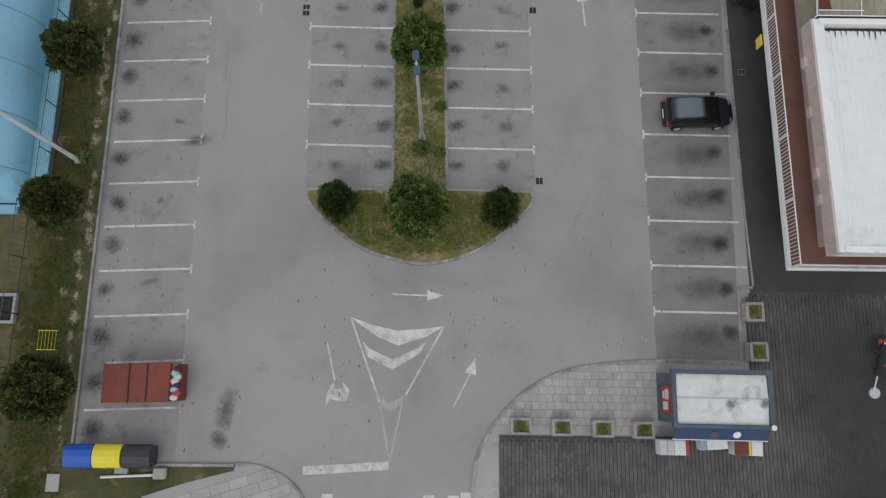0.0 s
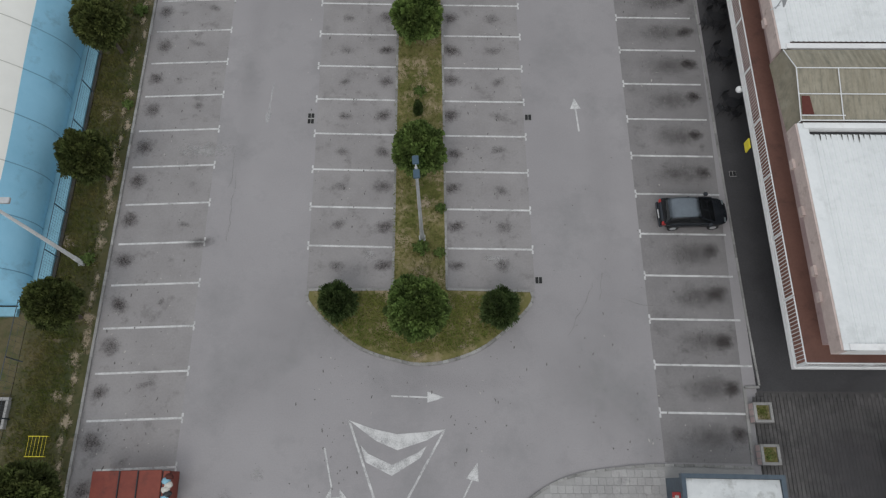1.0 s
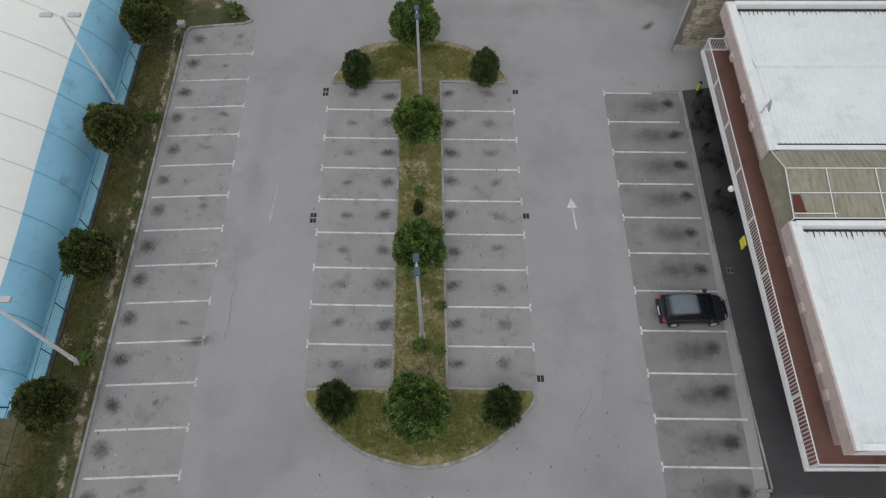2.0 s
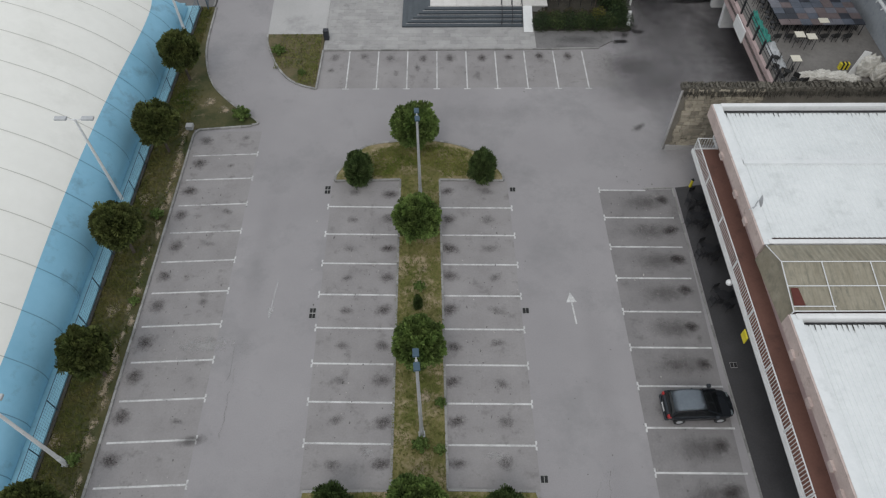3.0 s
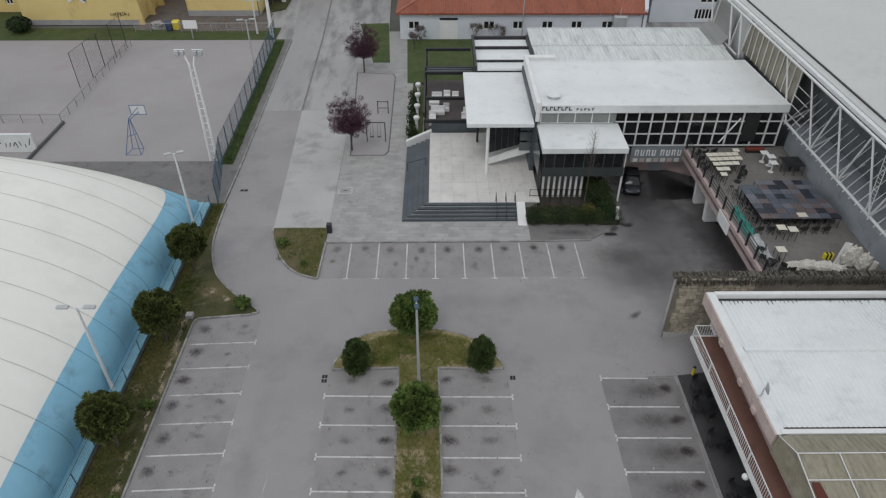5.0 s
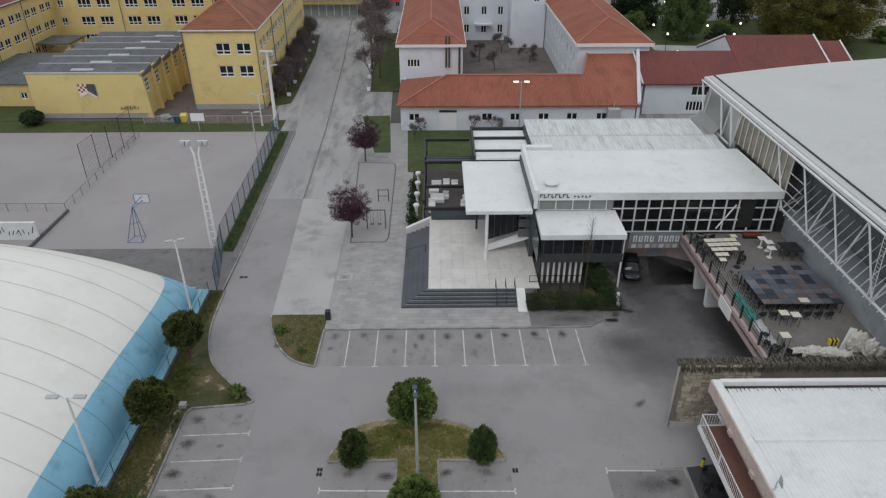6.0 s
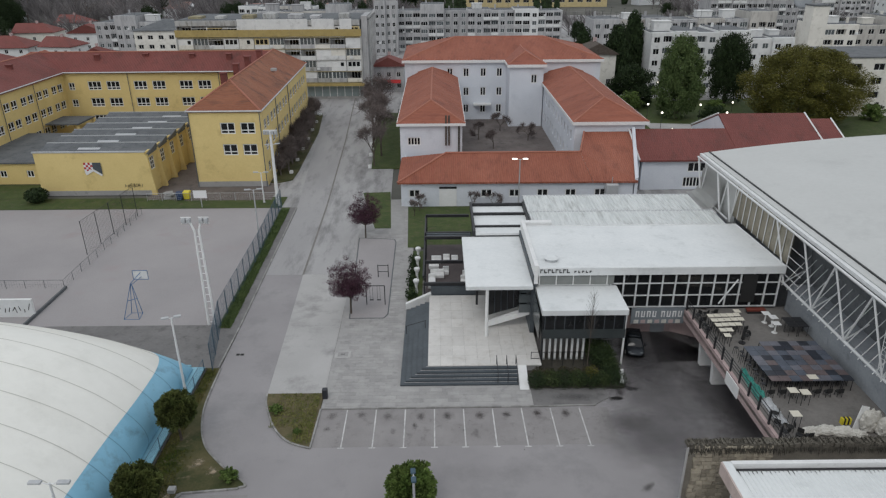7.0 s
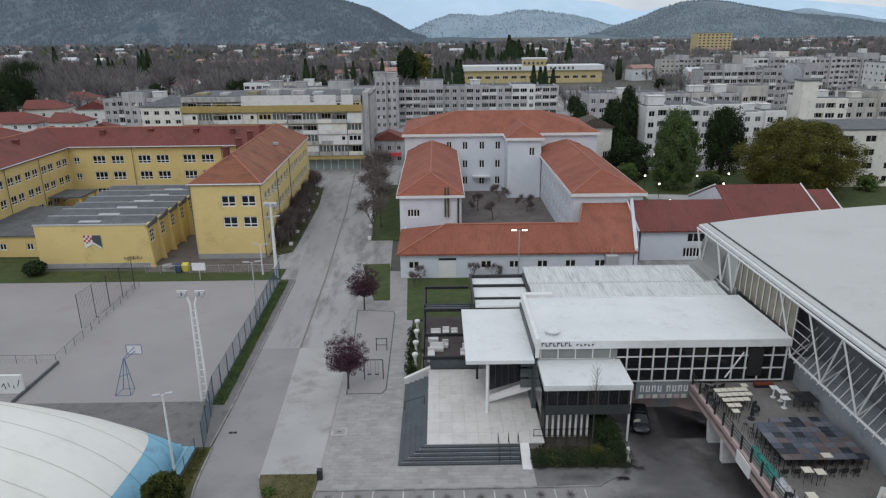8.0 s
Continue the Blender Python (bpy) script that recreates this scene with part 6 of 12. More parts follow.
for p, q in (((18.45, G0, 6.14), (18.45, GP, 6.6)), ((18.45, GP, 6.6), (18.28, G1, 6.05)), ((18.45, GP, 6.6), (37, GP, 6.6)), ((18.45, G0, 6.14), (37, G0, 6.14)), ((20.6, G0, 6.14), (20.6, GP, 6.6)), ((23.2, G0, 6.14), (23.2, GP, 6.6)), ((26, G0, 6.14), (26, GP, 6.6)), ((18.45, 24.0, 6.37), (37, 24.0, 6.37)), ((18.3, G0 - 0.1, 4.9), (18.45, G0, 6.14))):
    bar(bm, p, q, 0.048)
cpart("glazing_bar", bm, "white_metal")
bm = bmnew()
faces(bm, [(18.54, G0 + 0.3, 6.15), (19.15, G0 + 0.3, 6.15), (18.95, 23.85, 6.38), (18.54, 23.85, 6.38)], [(0, 1, 2, 3)])
bmesh.ops.translate(bm, verts=bm.verts, vec=(0, 0, 0.03))
cpart("open_vent", bm, "maroon", "open roof vent showing a red floor")
cpart("vent_rail", bar(bmnew(), (18.5, G0 + 0.25, 6.2), (20.7, G0 + 0.25, 6.2), 0.045), "white_metal")
# satellite dish on the roof edge
dsh = thing("satellite_dish", (18.35, 29.6, 5.95), "small grey satellite dish clamped to the roof edge", "satellite dish")
bm = bmnew()
bmesh.ops.create_cone(bm, cap_ends=True, segments=14, radius1=0.05, radius2=0.36, depth=0.14, matrix=pose(0.1, -0.05, 0.75, 84, 0, 78))
part("reflector", bm, M["galvanised"], dsh)
bm = bmnew()
rod(bm, (0, 0, 0), (0, 0, 0.75), 0.035, 0.035, 6)
rod(bm, (-0.35, -0.15, 0.1), (0.1, 0, 0.3), 0.03, 0.03, 6)
part("bracket", bm, M["galvanised"], dsh)

# terrace railing, panel by panel
rail = thing("terrace_railing", (WX(10.6) + 0.05, 10.6, TZ), "white painted metal railing with upright bars round the terrace", "railing")
bm = bmnew()
box(bm, -0.013, 0.013, -0.013, 0.013, 0.1, 1.02)
BAR = link("bar", bm, M["white_metal"])
ys = [10.62 + 26.4 * k / 8 for k in range(9)]
runs = [((WX(a) + 0.06, a + 0.05), (WX(b) + 0.06, b - 0.05)) for a, b in zip(ys, ys[1:])]
runs += [((17.5 + 3.2 * k + 0.05, 10.62), (17.5 + 3.2 * (k + 1) - 0.05, 10.62)) for k in range(4)]
runs += [((17.32, 37.02), (18.9, 37.02))]
for a, b in runs:
    A, B = Vector((*a, 0)) - Vector((WX(10.6) + 0.05, 10.6, 0)), Vector((*b, 0)) - Vector((WX(10.6) + 0.05, 10.6, 0))
    bm = bmnew()
    for z in (0.1, 1.02):
        bar(bm, A + Vector((0, 0, z)), B + Vector((0, 0, z)), 0.055)
    for P in (A, B):
        bar(bm, P, P + Vector((0, 0, 1.04)), 0.06)
    panel = part("panel_frame", bm, M["white_metal"], rail)
    n = 17 if (B - A).length > 2 else 9
    for i in range(1, n):
        q = part("bar", BAR, None, panel)
        q.location = A.lerp(B, i / n)
bm = bmnew()
bevelled(box(bm, WX(23) - 0.12, WX(23) - 0.04, 22.75, 23.35, 2.35, 2.95), 0.015)
solid("yellow_box_sign", bm, M["plastic_yellow"], "thin yellow box sign hung on the terrace edge", "sign")

# dim seating under the terrace
for i, (x, y) in enumerate(((17.6, 33.3), (17.7, 30.6), (17.75, 27.0), (18.0, 35.0))):
    t = thing("cafe_table", (x, y, 0.01), "dark round café table in the shade of the terrace", "table", "café tables")
    bm = bmnew()
    rod(bm, (0, 0, 0.72), (0, 0, 0.75), 0.38, 0.38, 14)
    part("tabletop", bm, M["dark_metal"], t)
    bm = bmnew()
    rod(bm, (0, 0, 0.0), (0, 0, 0.72), 0.035, 0.035, 6)
    part("leg", bm, M["dark_metal"], t)
    bm = bmnew()
    rod(bm, (0, 0, 0.0), (0, 0, 0.04), 0.22, 0.2, 10)
    part("foot", bm, M["dark_metal"], t)
    for a in (20, 110, 200, 290):
        c = thing("cafe_chair", (x + 0.62 * math.cos(radians(a)), y + 0.62 * math.sin(radians(a)), 0.01), "dark café chair drawn up to a round table", "chair", "café chairs", turn=a - 90)
        bm = bmnew()
        bevelled(box(bm, -0.22, 0.22, -0.22, 0.22, 0.42, 0.47), 0.015)
        part("seat", bm, M["dark_metal"], c)
        bm = bmnew()
        bevelled(box(bm, -0.22, 0.22, 0.18, 0.22, 0.5, 0.88), 0.015)
        part("backrest", bm, M["dark_metal"], c)
        for sx in (-0.19, 0.19):
            for sy in (-0.19, 0.19):
                bm = bmnew()
                rod(bm, (sx, sy, 0), (sx, sy, 0.47 if sy < 0 else 0.55), 0.016, 0.016, 5)
                part("leg", bm, M["dark_metal"], c)
wl = thing("wall_lantern", (17.28, 26.6, 2.75), "round white lamp under the terrace edge", "lamp")
bm = bmnew()
bmesh.ops.create_uvsphere(bm, u_segments=14, v_segments=8, radius=0.2)
part("globe", bm, M["white_paint"], wl)
bm = bmnew()
rod(bm, (0, 0, 0.15), (0.15, 0, 0.3), 0.03, 0.03, 6)
part("bracket", bm, M["dark_metal"], wl)
yb = thing("yellow_hydrant", (17.95, 36.6, 0.0), "small yellow bollard beside the café pavement", "bollard")
bm = bmnew()
rod(bm, (0, 0, 0), (0, 0, 0.7), 0.11, 0.09, 10)
part("post", bm, M["plastic_yellow"], yb)
bm = bmnew()
rod(bm, (0, 0, 0.7), (0, 0, 0.8), 0.12, 0.05, 10)
part("cap", bm, M["dark_metal"], yb)

# ---- stone retaining wall ----
sw = thing("stone_wall", (16.6, 40.3, 0), "old rough stone retaining wall with a mossy top", "wall", kind="structure")
bm = bmnew()
box(bm, 0.08, 1.5, 0.1, 0.15, 0, 5.7)
box(bm, 1.5, 20, 0.1, 0.5, 0, 5.75)
part("core", bm, M["mortar"], sw)
mr = random.Random(6)
bm = bmnew()
for i in range(150):
    x = i * 0.134
    box(bm, x - 0.02, x + 0.13, mr.uniform(-0.1, 0.04), 0.54 + mr.uniform(-0.05, 0.08), 5.55 + mr.uniform(-0.1, 0.05), 5.84 + mr.uniform(-0.09, 0.08))
part("coping", bm, M["coping"], sw, "dark mossy coping")
bm = bmnew()
for i in range(900):
    x, z = mr.uniform(0.1, 19.8), 5.62 - abs(mr.gauss(0, 0.16))
    s_, L = mr.uniform(0.02, 0.05), mr.uniform(0.1, 0.42)
    bm.faces.new([bm.verts.new(v) for v in ((x - s_, -0.12, z), (x + s_, -0.12, z), (x + mr.uniform(-0.08, 0.08), -0.13 - mr.uniform(0, 0.1), z - L))])
for i in range(900):
    x, y = mr.uniform(0.1, 19.8), mr.uniform(0.0, 0.52)
    s_, L = mr.uniform(0.02, 0.05), mr.uniform(0.06, 0.24)
    bm.faces.new([bm.verts.new(v) for v in ((x - s_, y, 5.82), (x + s_, y, 5.82), (x + mr.uniform(-0.1, 0.1), y + mr.uniform(-0.1, 0.1), 5.84 + L))])
part("dry_creeper", bm, M["moss"], sw, "withered creeper hanging over the wall top")
bm = bmnew()
box(bm, 0.0, 0.075, -0.06, 0.15, 0, 5.6)
part("edge_strip", bm, M["concrete_light"], sw, "thin pale rendered edge strip")
bm = bmnew()
box(bm, 0.15, 20, -0.12, 0.08, 0, 0.45)
part("plinth", bm, M["concrete_light"], sw)

# ---- parked cars ----


def car(x, y, turn, label, paint, roof_paint, L=4.0, W=1.74, H=1.47):
    c = thing("parked_car", (x, y, 0.01), label, "car", "parked cars", turn=turn)
    hl, hw = L / 2, W / 2
    # body sides as a loft of sections along x (front at +x)
    secs = [(-hl, 0.55, 0.82, 0.66), (-hl + 0.1, 0.42, 0.88, 0.82), (-hl + 0.38, 0.32, 0.94, 0.93), (-hl + 0.7, 0.28, 0.95, 1.0), (-0.4, 0.27, 0.93, 1.0), (0.75, 0.27, 0.93, 1.0), (hl - 1.0, 0.27, 0.90, 0.99), (hl - 0.45, 0.30, 0.80, 0.94), (hl - 0.18, 0.36, 0.70, 0.82), (hl - 0.04, 0.42, 0.62, 0.64), (hl, 0.46, 0.56, 0.45)]
    bm = bmnew()
    rings = []
    for sx, lo, hi, k in secs:
        w = hw * k
        rings.append([bm.verts.new(v) for v in ((sx, -w * 0.93, lo), (sx, -w, (lo + hi) / 2), (sx, -w * 0.97, hi - 0.06), (sx, -w * 0.86, hi), (sx, 0, hi + 0.03), (sx, w * 0.86, hi), (sx, w * 0.97, hi - 0.06), (sx, w, (lo + hi) / 2), (sx, w * 0.93, lo))])
    for a, b in zip(rings, rings[1:]):
        for i in range(8):
            bm.faces.new((a[i], a[i + 1], b[i + 1], b[i]))
        bm.faces.new((a[8], a[0], b[0], b[8]))
    bm.faces.new(rings[0])
    bm.faces.new(rings[-1][::-1])
    bmesh.ops.recalc_face_normals(bm, faces=bm.faces)
    body = part("body", bm, M[paint], c, smooth=True)
    # cabin as a loft of glass hoops with a bulged roof panel over it
    hoops = [(-hl + 0.14, 0.90, 0.86, 0.92), (-hl + 0.38, 0.92, 0.72, H - 0.16), (-hl + 0.72, 0.92, 0.70, H - 0.05), (-0.75, 0.92, 0.71, H), (-0.1, 0.92, 0.70, H - 0.04), (0.22, 0.92, 0.68, H - 0.13), (1.08, 0.91, 0.84, 0.92)]
    bm = bmnew()
    rings = []
    for sx, kb, kt, z in hoops:
        rings.append([bm.verts.new(v) for v in ((sx, -hw * kb, 0.9), (sx, -hw * (kt + 0.06), 0.9 + (z - 0.9) * 0.72), (sx, -hw * kt * 0.9, z - 0.015), (sx, 0, z), (sx, hw * kt * 0.9, z - 0.015), (sx, hw * (kt + 0.06), 0.9 + (z - 0.9) * 0.72), (sx, hw * kb, 0.9))])
    for a, b in zip(rings, rings[1:]):
        for i in range(6):
            bm.faces.new((a[i], b[i], b[i + 1], a[i + 1]))
    bm.faces.new(rings[0])
    bm.faces.new(rings[-1][::-1])
    bmesh.ops.recalc_face_normals(bm, faces=bm.faces)
    part("glasshouse", bm, M["glass"], c, "dark tinted car glazing", smooth=True)
    bm = bmnew()
    rows = []
    for sx, kb, kt, z in ((-hl + 0.36, 0.92, 0.72, H - 0.15),) + tuple(hoops[2:5]) + ((0.16, 0.92, 0.69, H - 0.1),):
        rows.append([bm.verts.new((sx, hw * kt * u, z + 0.04 - 0.04 * u * u)) for u in (-1.04, -0.85, -0.45, 0, 0.45, 0.85, 1.04)])
    for a, b in zip(rows, rows[1:]):
        for i in range(6):
            bm.faces.new((a[i], b[i], b[i + 1], a[i + 1]))
    bmesh.ops.solidify(bm, geom=bm.faces[:], thickness=0.03)
    bmesh.ops.recalc_face_normals(bm, faces=bm.faces)
    part("roof", bm, M[roof_paint], c, smooth=True)
    for s in (-1, 1):
        for x0_, x1_, z1_, k1_ in ((1.05, 0.18, H - 0.1, 0.72), (-hl + 0.2, -hl + 0.42, H - 0.16, 0.74), (-0.35, -0.42, H - 0.03, 0.74)):
            bm = bmnew()
            bar(bm, (x0_, s * hw * 0.9, 0.92), (x1_, s * hw * k1_, z1_), 0.08)
            part("pillar", bm, M[paint], c)
    for sx in (-hl + 0.78, hl - 0.82):
        for s in (-1, 1):
            bm = bmnew()
            rod(bm, (sx, s * (hw - 0.2), 0.31), (sx, s * (hw + 0.01), 0.31), 0.31, 0.31, 18)
            wheel = part("tyre", bm, M["rubber"], c)
            bm = bmnew()
            rod(bm, (sx, s * (hw + 0.0), 0.31), (sx, s * (hw + 0.02), 0.31), 0.2, 0.17, 12)
            part("rim", bm, M["galvanised"], wheel)
    for s in (-1, 1):
        bm = bmnew()
        bevelled(box(bm, -hl + 0.04, -hl + 0.28, s * hw * 0.8 - 0.1, s * hw * 0.8 + 0.1, 0.68, 0.9), 0.03)
        part("tail_light", bm, M["lamp_red"], c, "red tail light")
        bm = bmnew()
        bevelled(box(bm, hl - 0.42, hl - 0.16, s * hw * 0.62 - 0.15, s * hw * 0.62 + 0.15, 0.6, 0.74), 0.03)
        part("headlight", bm, M["glass_grey"], c)
        bm = bmnew()
        bevelled(box(bm, 0.62, 0.85, s * (hw + 0.1) - 0.1, s * (hw + 0.1) + 0.1, 0.95, 1.1), 0.03)
        part("mirror", bm, M[paint], c)
    bm = bmnew()
    box(bm, -hl - 0.025, -hl + 0.02, -0.26, 0.26, 0.5, 0.62)
    part("plate", bm, M["white_paint"], c, "blank white plate")
    bm = bmnew()
    bevelled(box(bm, -hl - 0.04, -hl + 0.2, -hw * 0.9, hw * 0.9, 0.36, 0.55), 0.05)
    part("bumper", bm, M[paint], c)
    return c


car(14.55, 19.85, 2, "dark grey hatchback with a lighter roof parked in a bay", "car_paint", "car_roof", L=3.88, W=1.68, H=1.43)
car(19.1, 61.0, -99, "dark hatchback parked under the club building", "car_paint", "car_paint")

# ---- kiosk, planters, ice chests ----
k = thing("kiosk", (13.95, 4.3, 0.06), "dark slate metal kiosk with a dirty white roof sheet", "kiosk", turn=-0.6)
bm = bmnew()
box(bm, -2.3, 2.3, -1.2, 1.2, 0, 2.55)
part("body", bm, M["kiosk_metal"], k)
bm = bmnew()
for x0, x1, y0, y1 in ((-2.42, 2.42, 1.18, 1.38), (-2.42, 2.42, -1.38, -1.22), (-2.42, -2.22, -1.22, 1.18), (2.22, 2.42, -1.22, 1.18)):
    box(bm, x0, x1, y0, y1, 2.5, 2.82)
part("roof_frame", bm, M["kiosk_metal"], k)
bm = bmnew()
n = 24
grid = [[bm.verts.new((-2.2 + 4.4 * i / n, -1.2 + 2.36 * j / 12, 2.66 + 0.1 * (1 - abs(j - 6) / 6) + 0.02 * noise.noise(Vector((i * 0.6, j * 0.6, 3))))) for i in range(n + 1)] for j in range(13)]
for j in range(12):
    for i in range(n):
        bm.faces.new((grid[j][i], grid[j][i + 1], grid[j + 1][i + 1], grid[j + 1][i]))
part("roof_sheet", bm, M["kiosk_roof"], k, "dirty white roof sheet with a puddle stain", smooth=True)
bm = bmnew()
rod(bm, (-2.2, 0.02, 2.79), (2.2, 0.02, 2.79), 0.02, 0.02, 6)
part("roof_seam", bm, M["galvanised"], k)
bm = bmnew()
faces(bm, [(-2.3, -1.39, 2.55), (2.3, -1.39, 2.55), (2.3, -1.95, 2.2), (-2.3, -1.95, 2.2), (-2.3, -1.39, 2.5), (2.3, -1.39, 2.5), (2.3, -1.95, 2.15), (-2.3, -1.95, 2.15)], [(3, 2, 1, 0), (4, 5, 6, 7), (2, 3, 7, 6), (0, 3, 7, 4), (1, 5, 6, 2)])
bmesh.ops.recalc_face_normals(bm, faces=bm.faces)
aw = part("awning", bm, M["navy"], k, "dark blue awning")
bm = bmnew()
box(bm, -2.3, 2.3, -1.99, -1.93, 2.08, 2.2)
part("awning_rail", bm, M["white_metal"], aw)
for sx, r in ((-0.35, 0.2), (0.75, 0.19)):
    bm = bmnew()
    rod(bm, (sx, -1.68, 2.36), (sx, -1.70, 2.385), r, r, 16)
    part("disc_badge", bm, M["white_paint"] if sx > 0 else M["slate_metal"], aw)
bm = bmnew()
box(bm, -2.36, -2.31, -0.75, 0.55, 1.05, 2.2)
part("poster", bm, M["red"], k, "red and white poster panel")
bm = bmnew()
for y0, z0, y1, z1 in ((-0.6, 1.2, -0.2, 1.9), (-0.1, 1.5, 0.4, 2.05), (-0.05, 1.15, 0.3, 1.4)):
    box(bm, -2.375, -2.362, y0, y1, z0, z1)
part("poster_shape", bm, M["cloth_white"], k)
bm = bmnew()
box(bm, -1.9, 1.9, -1.24, -1.2, 0.95, 2.1)
part("hatch_glass", bm, M["glass"], k)
bm = bmnew()
rod(bm, (2.35, -1.3, 2.6), (2.35, -1.3, 2.85), 0.13, 0.13, 12)
part("vent", bm, M["white_metal"], k)
disc = bmnew()
bmesh.ops.create_circle(disc, cap_ends=True, segments=18, radius=1.9)
rs_mesh = link("roof_stain", disc, soft_patch("roof_dirt", (0.17, 0.16, 0.13), 0.8, 3.0))
for x, y, rx, ry in ((14.4, 4.0, 0.4, 0.28), (15.95, 4.1, 0.3, 0.25)):
    q = new("roof_stain", rs_mesh)
    q.matrix_basis = pose(x, y, 2.89) @ Matrix.Diagonal((rx, ry, 1, 1))
    tagged(q, "brown puddle stain on the kiosk roof", "stain", "roof stains")


def freezer(x, y, w, d, turn, parts_list, label):
    f = thing("ice_chest", (x, y, 0.06), label, "freezer", "chest freezers by the kiosk", turn=turn)
    bm = bmnew()
    bevelled(box(bm, -w / 2, w / 2, -d / 2, d / 2, 0.04, 0.82), 0.03)
    part("body", bm, M["white_paint"], f)
    for x0, x1, mt in parts_list:
        bm = bmnew()
        bevelled(box(bm, x0 * w - w / 2, x1 * w - w / 2, -d / 2 + 0.01, d / 2 - 0.01, 0.822, 0.9), 0.015)
        part("lid", bm, M[mt], f)
    return f


freezer(12.15, 1.85, 1.45, 0.75, 0, ((0.0, 0.25, "galvanised"), (0.26, 0.48, "galvanised"), (0.49, 0.88, "white_metal"), (0.89, 1.0, "red")), "white chest freezer with sliding lids and a red end")
freezer(14.15, 2.12, 1.3, 0.7, 4, ((0.0, 0.18, "pale_blue"), (0.2, 1.0, "white_paint")), "white chest freezer with a pale blue end")
freezer(15.85, 1.85, 1.4, 0.7, -2, ((0.0, 0.5, "rust"), (0.5, 0.58, "plastic_yellow"), (0.6, 1.0, "white_metal")), "chest freezer with a dark red lid half")


def planter(x, y, w, d, label, plant):
    p = thing("planter", (x, y, 0.06), label, "planter", "concrete planters")
    bm = bmnew()
    for x0, x1, y0, y1 in ((-w / 2, w / 2, -d / 2, -d / 2 + 0.13), (-w / 2, w / 2, d / 2 - 0.13, d / 2), (-w / 2, -w / 2 + 0.13, -d / 2 + 0.13, d / 2 - 0.13), (w / 2 - 0.13, w / 2, -d / 2 + 0.13, d / 2 - 0.13)):
        box(bm, x0, x1, y0, y1, 0, 0.62)
    part("tub", bm, M["kerb"], p)
    bm = bmnew()
    box(bm, -w / 2 + 0.12, w / 2 - 0.12, -d / 2 + 0.12, d / 2 - 0.12, 0.2, 0.5)
    part("soil", bm, M["soil_grass"], p)
    bm = bmnew()
    leaves(bm, (0, 0, 0.52), min(w, d) * 0.36, 220, 0.05, random.Random(int(x * 10)), 0.3)
    part("plants", bm, M[plant], p)
    for i in range(3):
        bm = bmnew()
        box(bm, -w / 2 - 0.02, -w / 2, -d / 2 + 0.03 + i * d / 3, -d / 2 + (i + 1) * d / 3 - 0.03, 0.06, 0.5)
        part("brick_facing", bm, M["rose_wall"], p)


for x, y, pl in ((4.5, 2.78, "leaf"), (6.6, 2.75, "grass_blade"), (8.68, 2.7, "leaf"), (10.75, 2.66, "grass_blade")):
    planter(x, y, 1.05, 0.85, "square concrete planter with low green plants", pl)
planter(16.85, 8.75, 0.95, 1.0, "square concrete planter with brick facing and dry plants", "grass_blade")
planter(16.9, 6.68, 0.95, 1.0, "square concrete planter with brick facing and green plants", "leaf")
# folded parasol and furniture by the side street
ps = thing("folded_parasol", (22.35, 6.9, 0.057), "tall folded black parasol leaning on its white foot", "parasol")
bm = bmnew()
rod(bm, (0.6, -2.2, 0.05), (-0.05, 0.2, 2.4), 0.035, 0.035, 8)
part("pole", bm, M["white_metal"], ps)
bm = bmnew()
for i in range(9):
    t0 = 0.35 + 0.06 * i
    a, b = Vector((0.6, -2.2, 0.05)).lerp(Vector((-0.1, 0.4, 2.6)), t0), Vector((0.6, -2.2, 0.05)).lerp(Vector((-0.1, 0.4, 2.6)), t0 + 0.065)
    rod(bm, a, b, 0.2 + 0.05 * math.sin(i * 1.9), 0.2 + 0.05 * math.sin((i + 1) * 1.9), 9)
part("canopy", bm, M["rubber"], ps, "furled black canopy")
bm = bmnew()
rod(bm, (0.62, -2.25, 0), (0.62, -2.25, 0.12), 0.3, 0.28, 14)
part("foot", bm, M["galvanised"], ps)
for x, y in ((23.6, 7.1), (23.75, 5.9)):
    b = thing("garden_bench", (x, y, 0.057), "dark slatted bench with red cushions", "bench", "benches by the side street")
    for i in range(4):
        bm = bmnew()
        bevelled(box(bm, -0.4, 0.4, -0.36 + i * 0.19, -0.2 + i * 0.19, 0.4, 0.44), 0.01)
        part("slat", bm, M["dark_metal"], b)
    for i in range(3):
        bm = bmnew()
        bevelled(box(bm, -0.4 + 0.27 * i, -0.18 + 0.27 * i, 0.1, 0.3, 0.44, 0.55), 0.03)
        part("cushion", bm, M["red"], b)
    for sx in (-0.36, 0.36):
        for sy in (-0.32, 0.32):
            bm = bmnew()
            rod(bm, (sx, sy, 0), (sx, sy, 0.4), 0.025, 0.025, 5)
            part("leg", bm, M["dark_metal"], b)

# ---- buildings: walls with openings, windows, roofs ----
WIN = {}


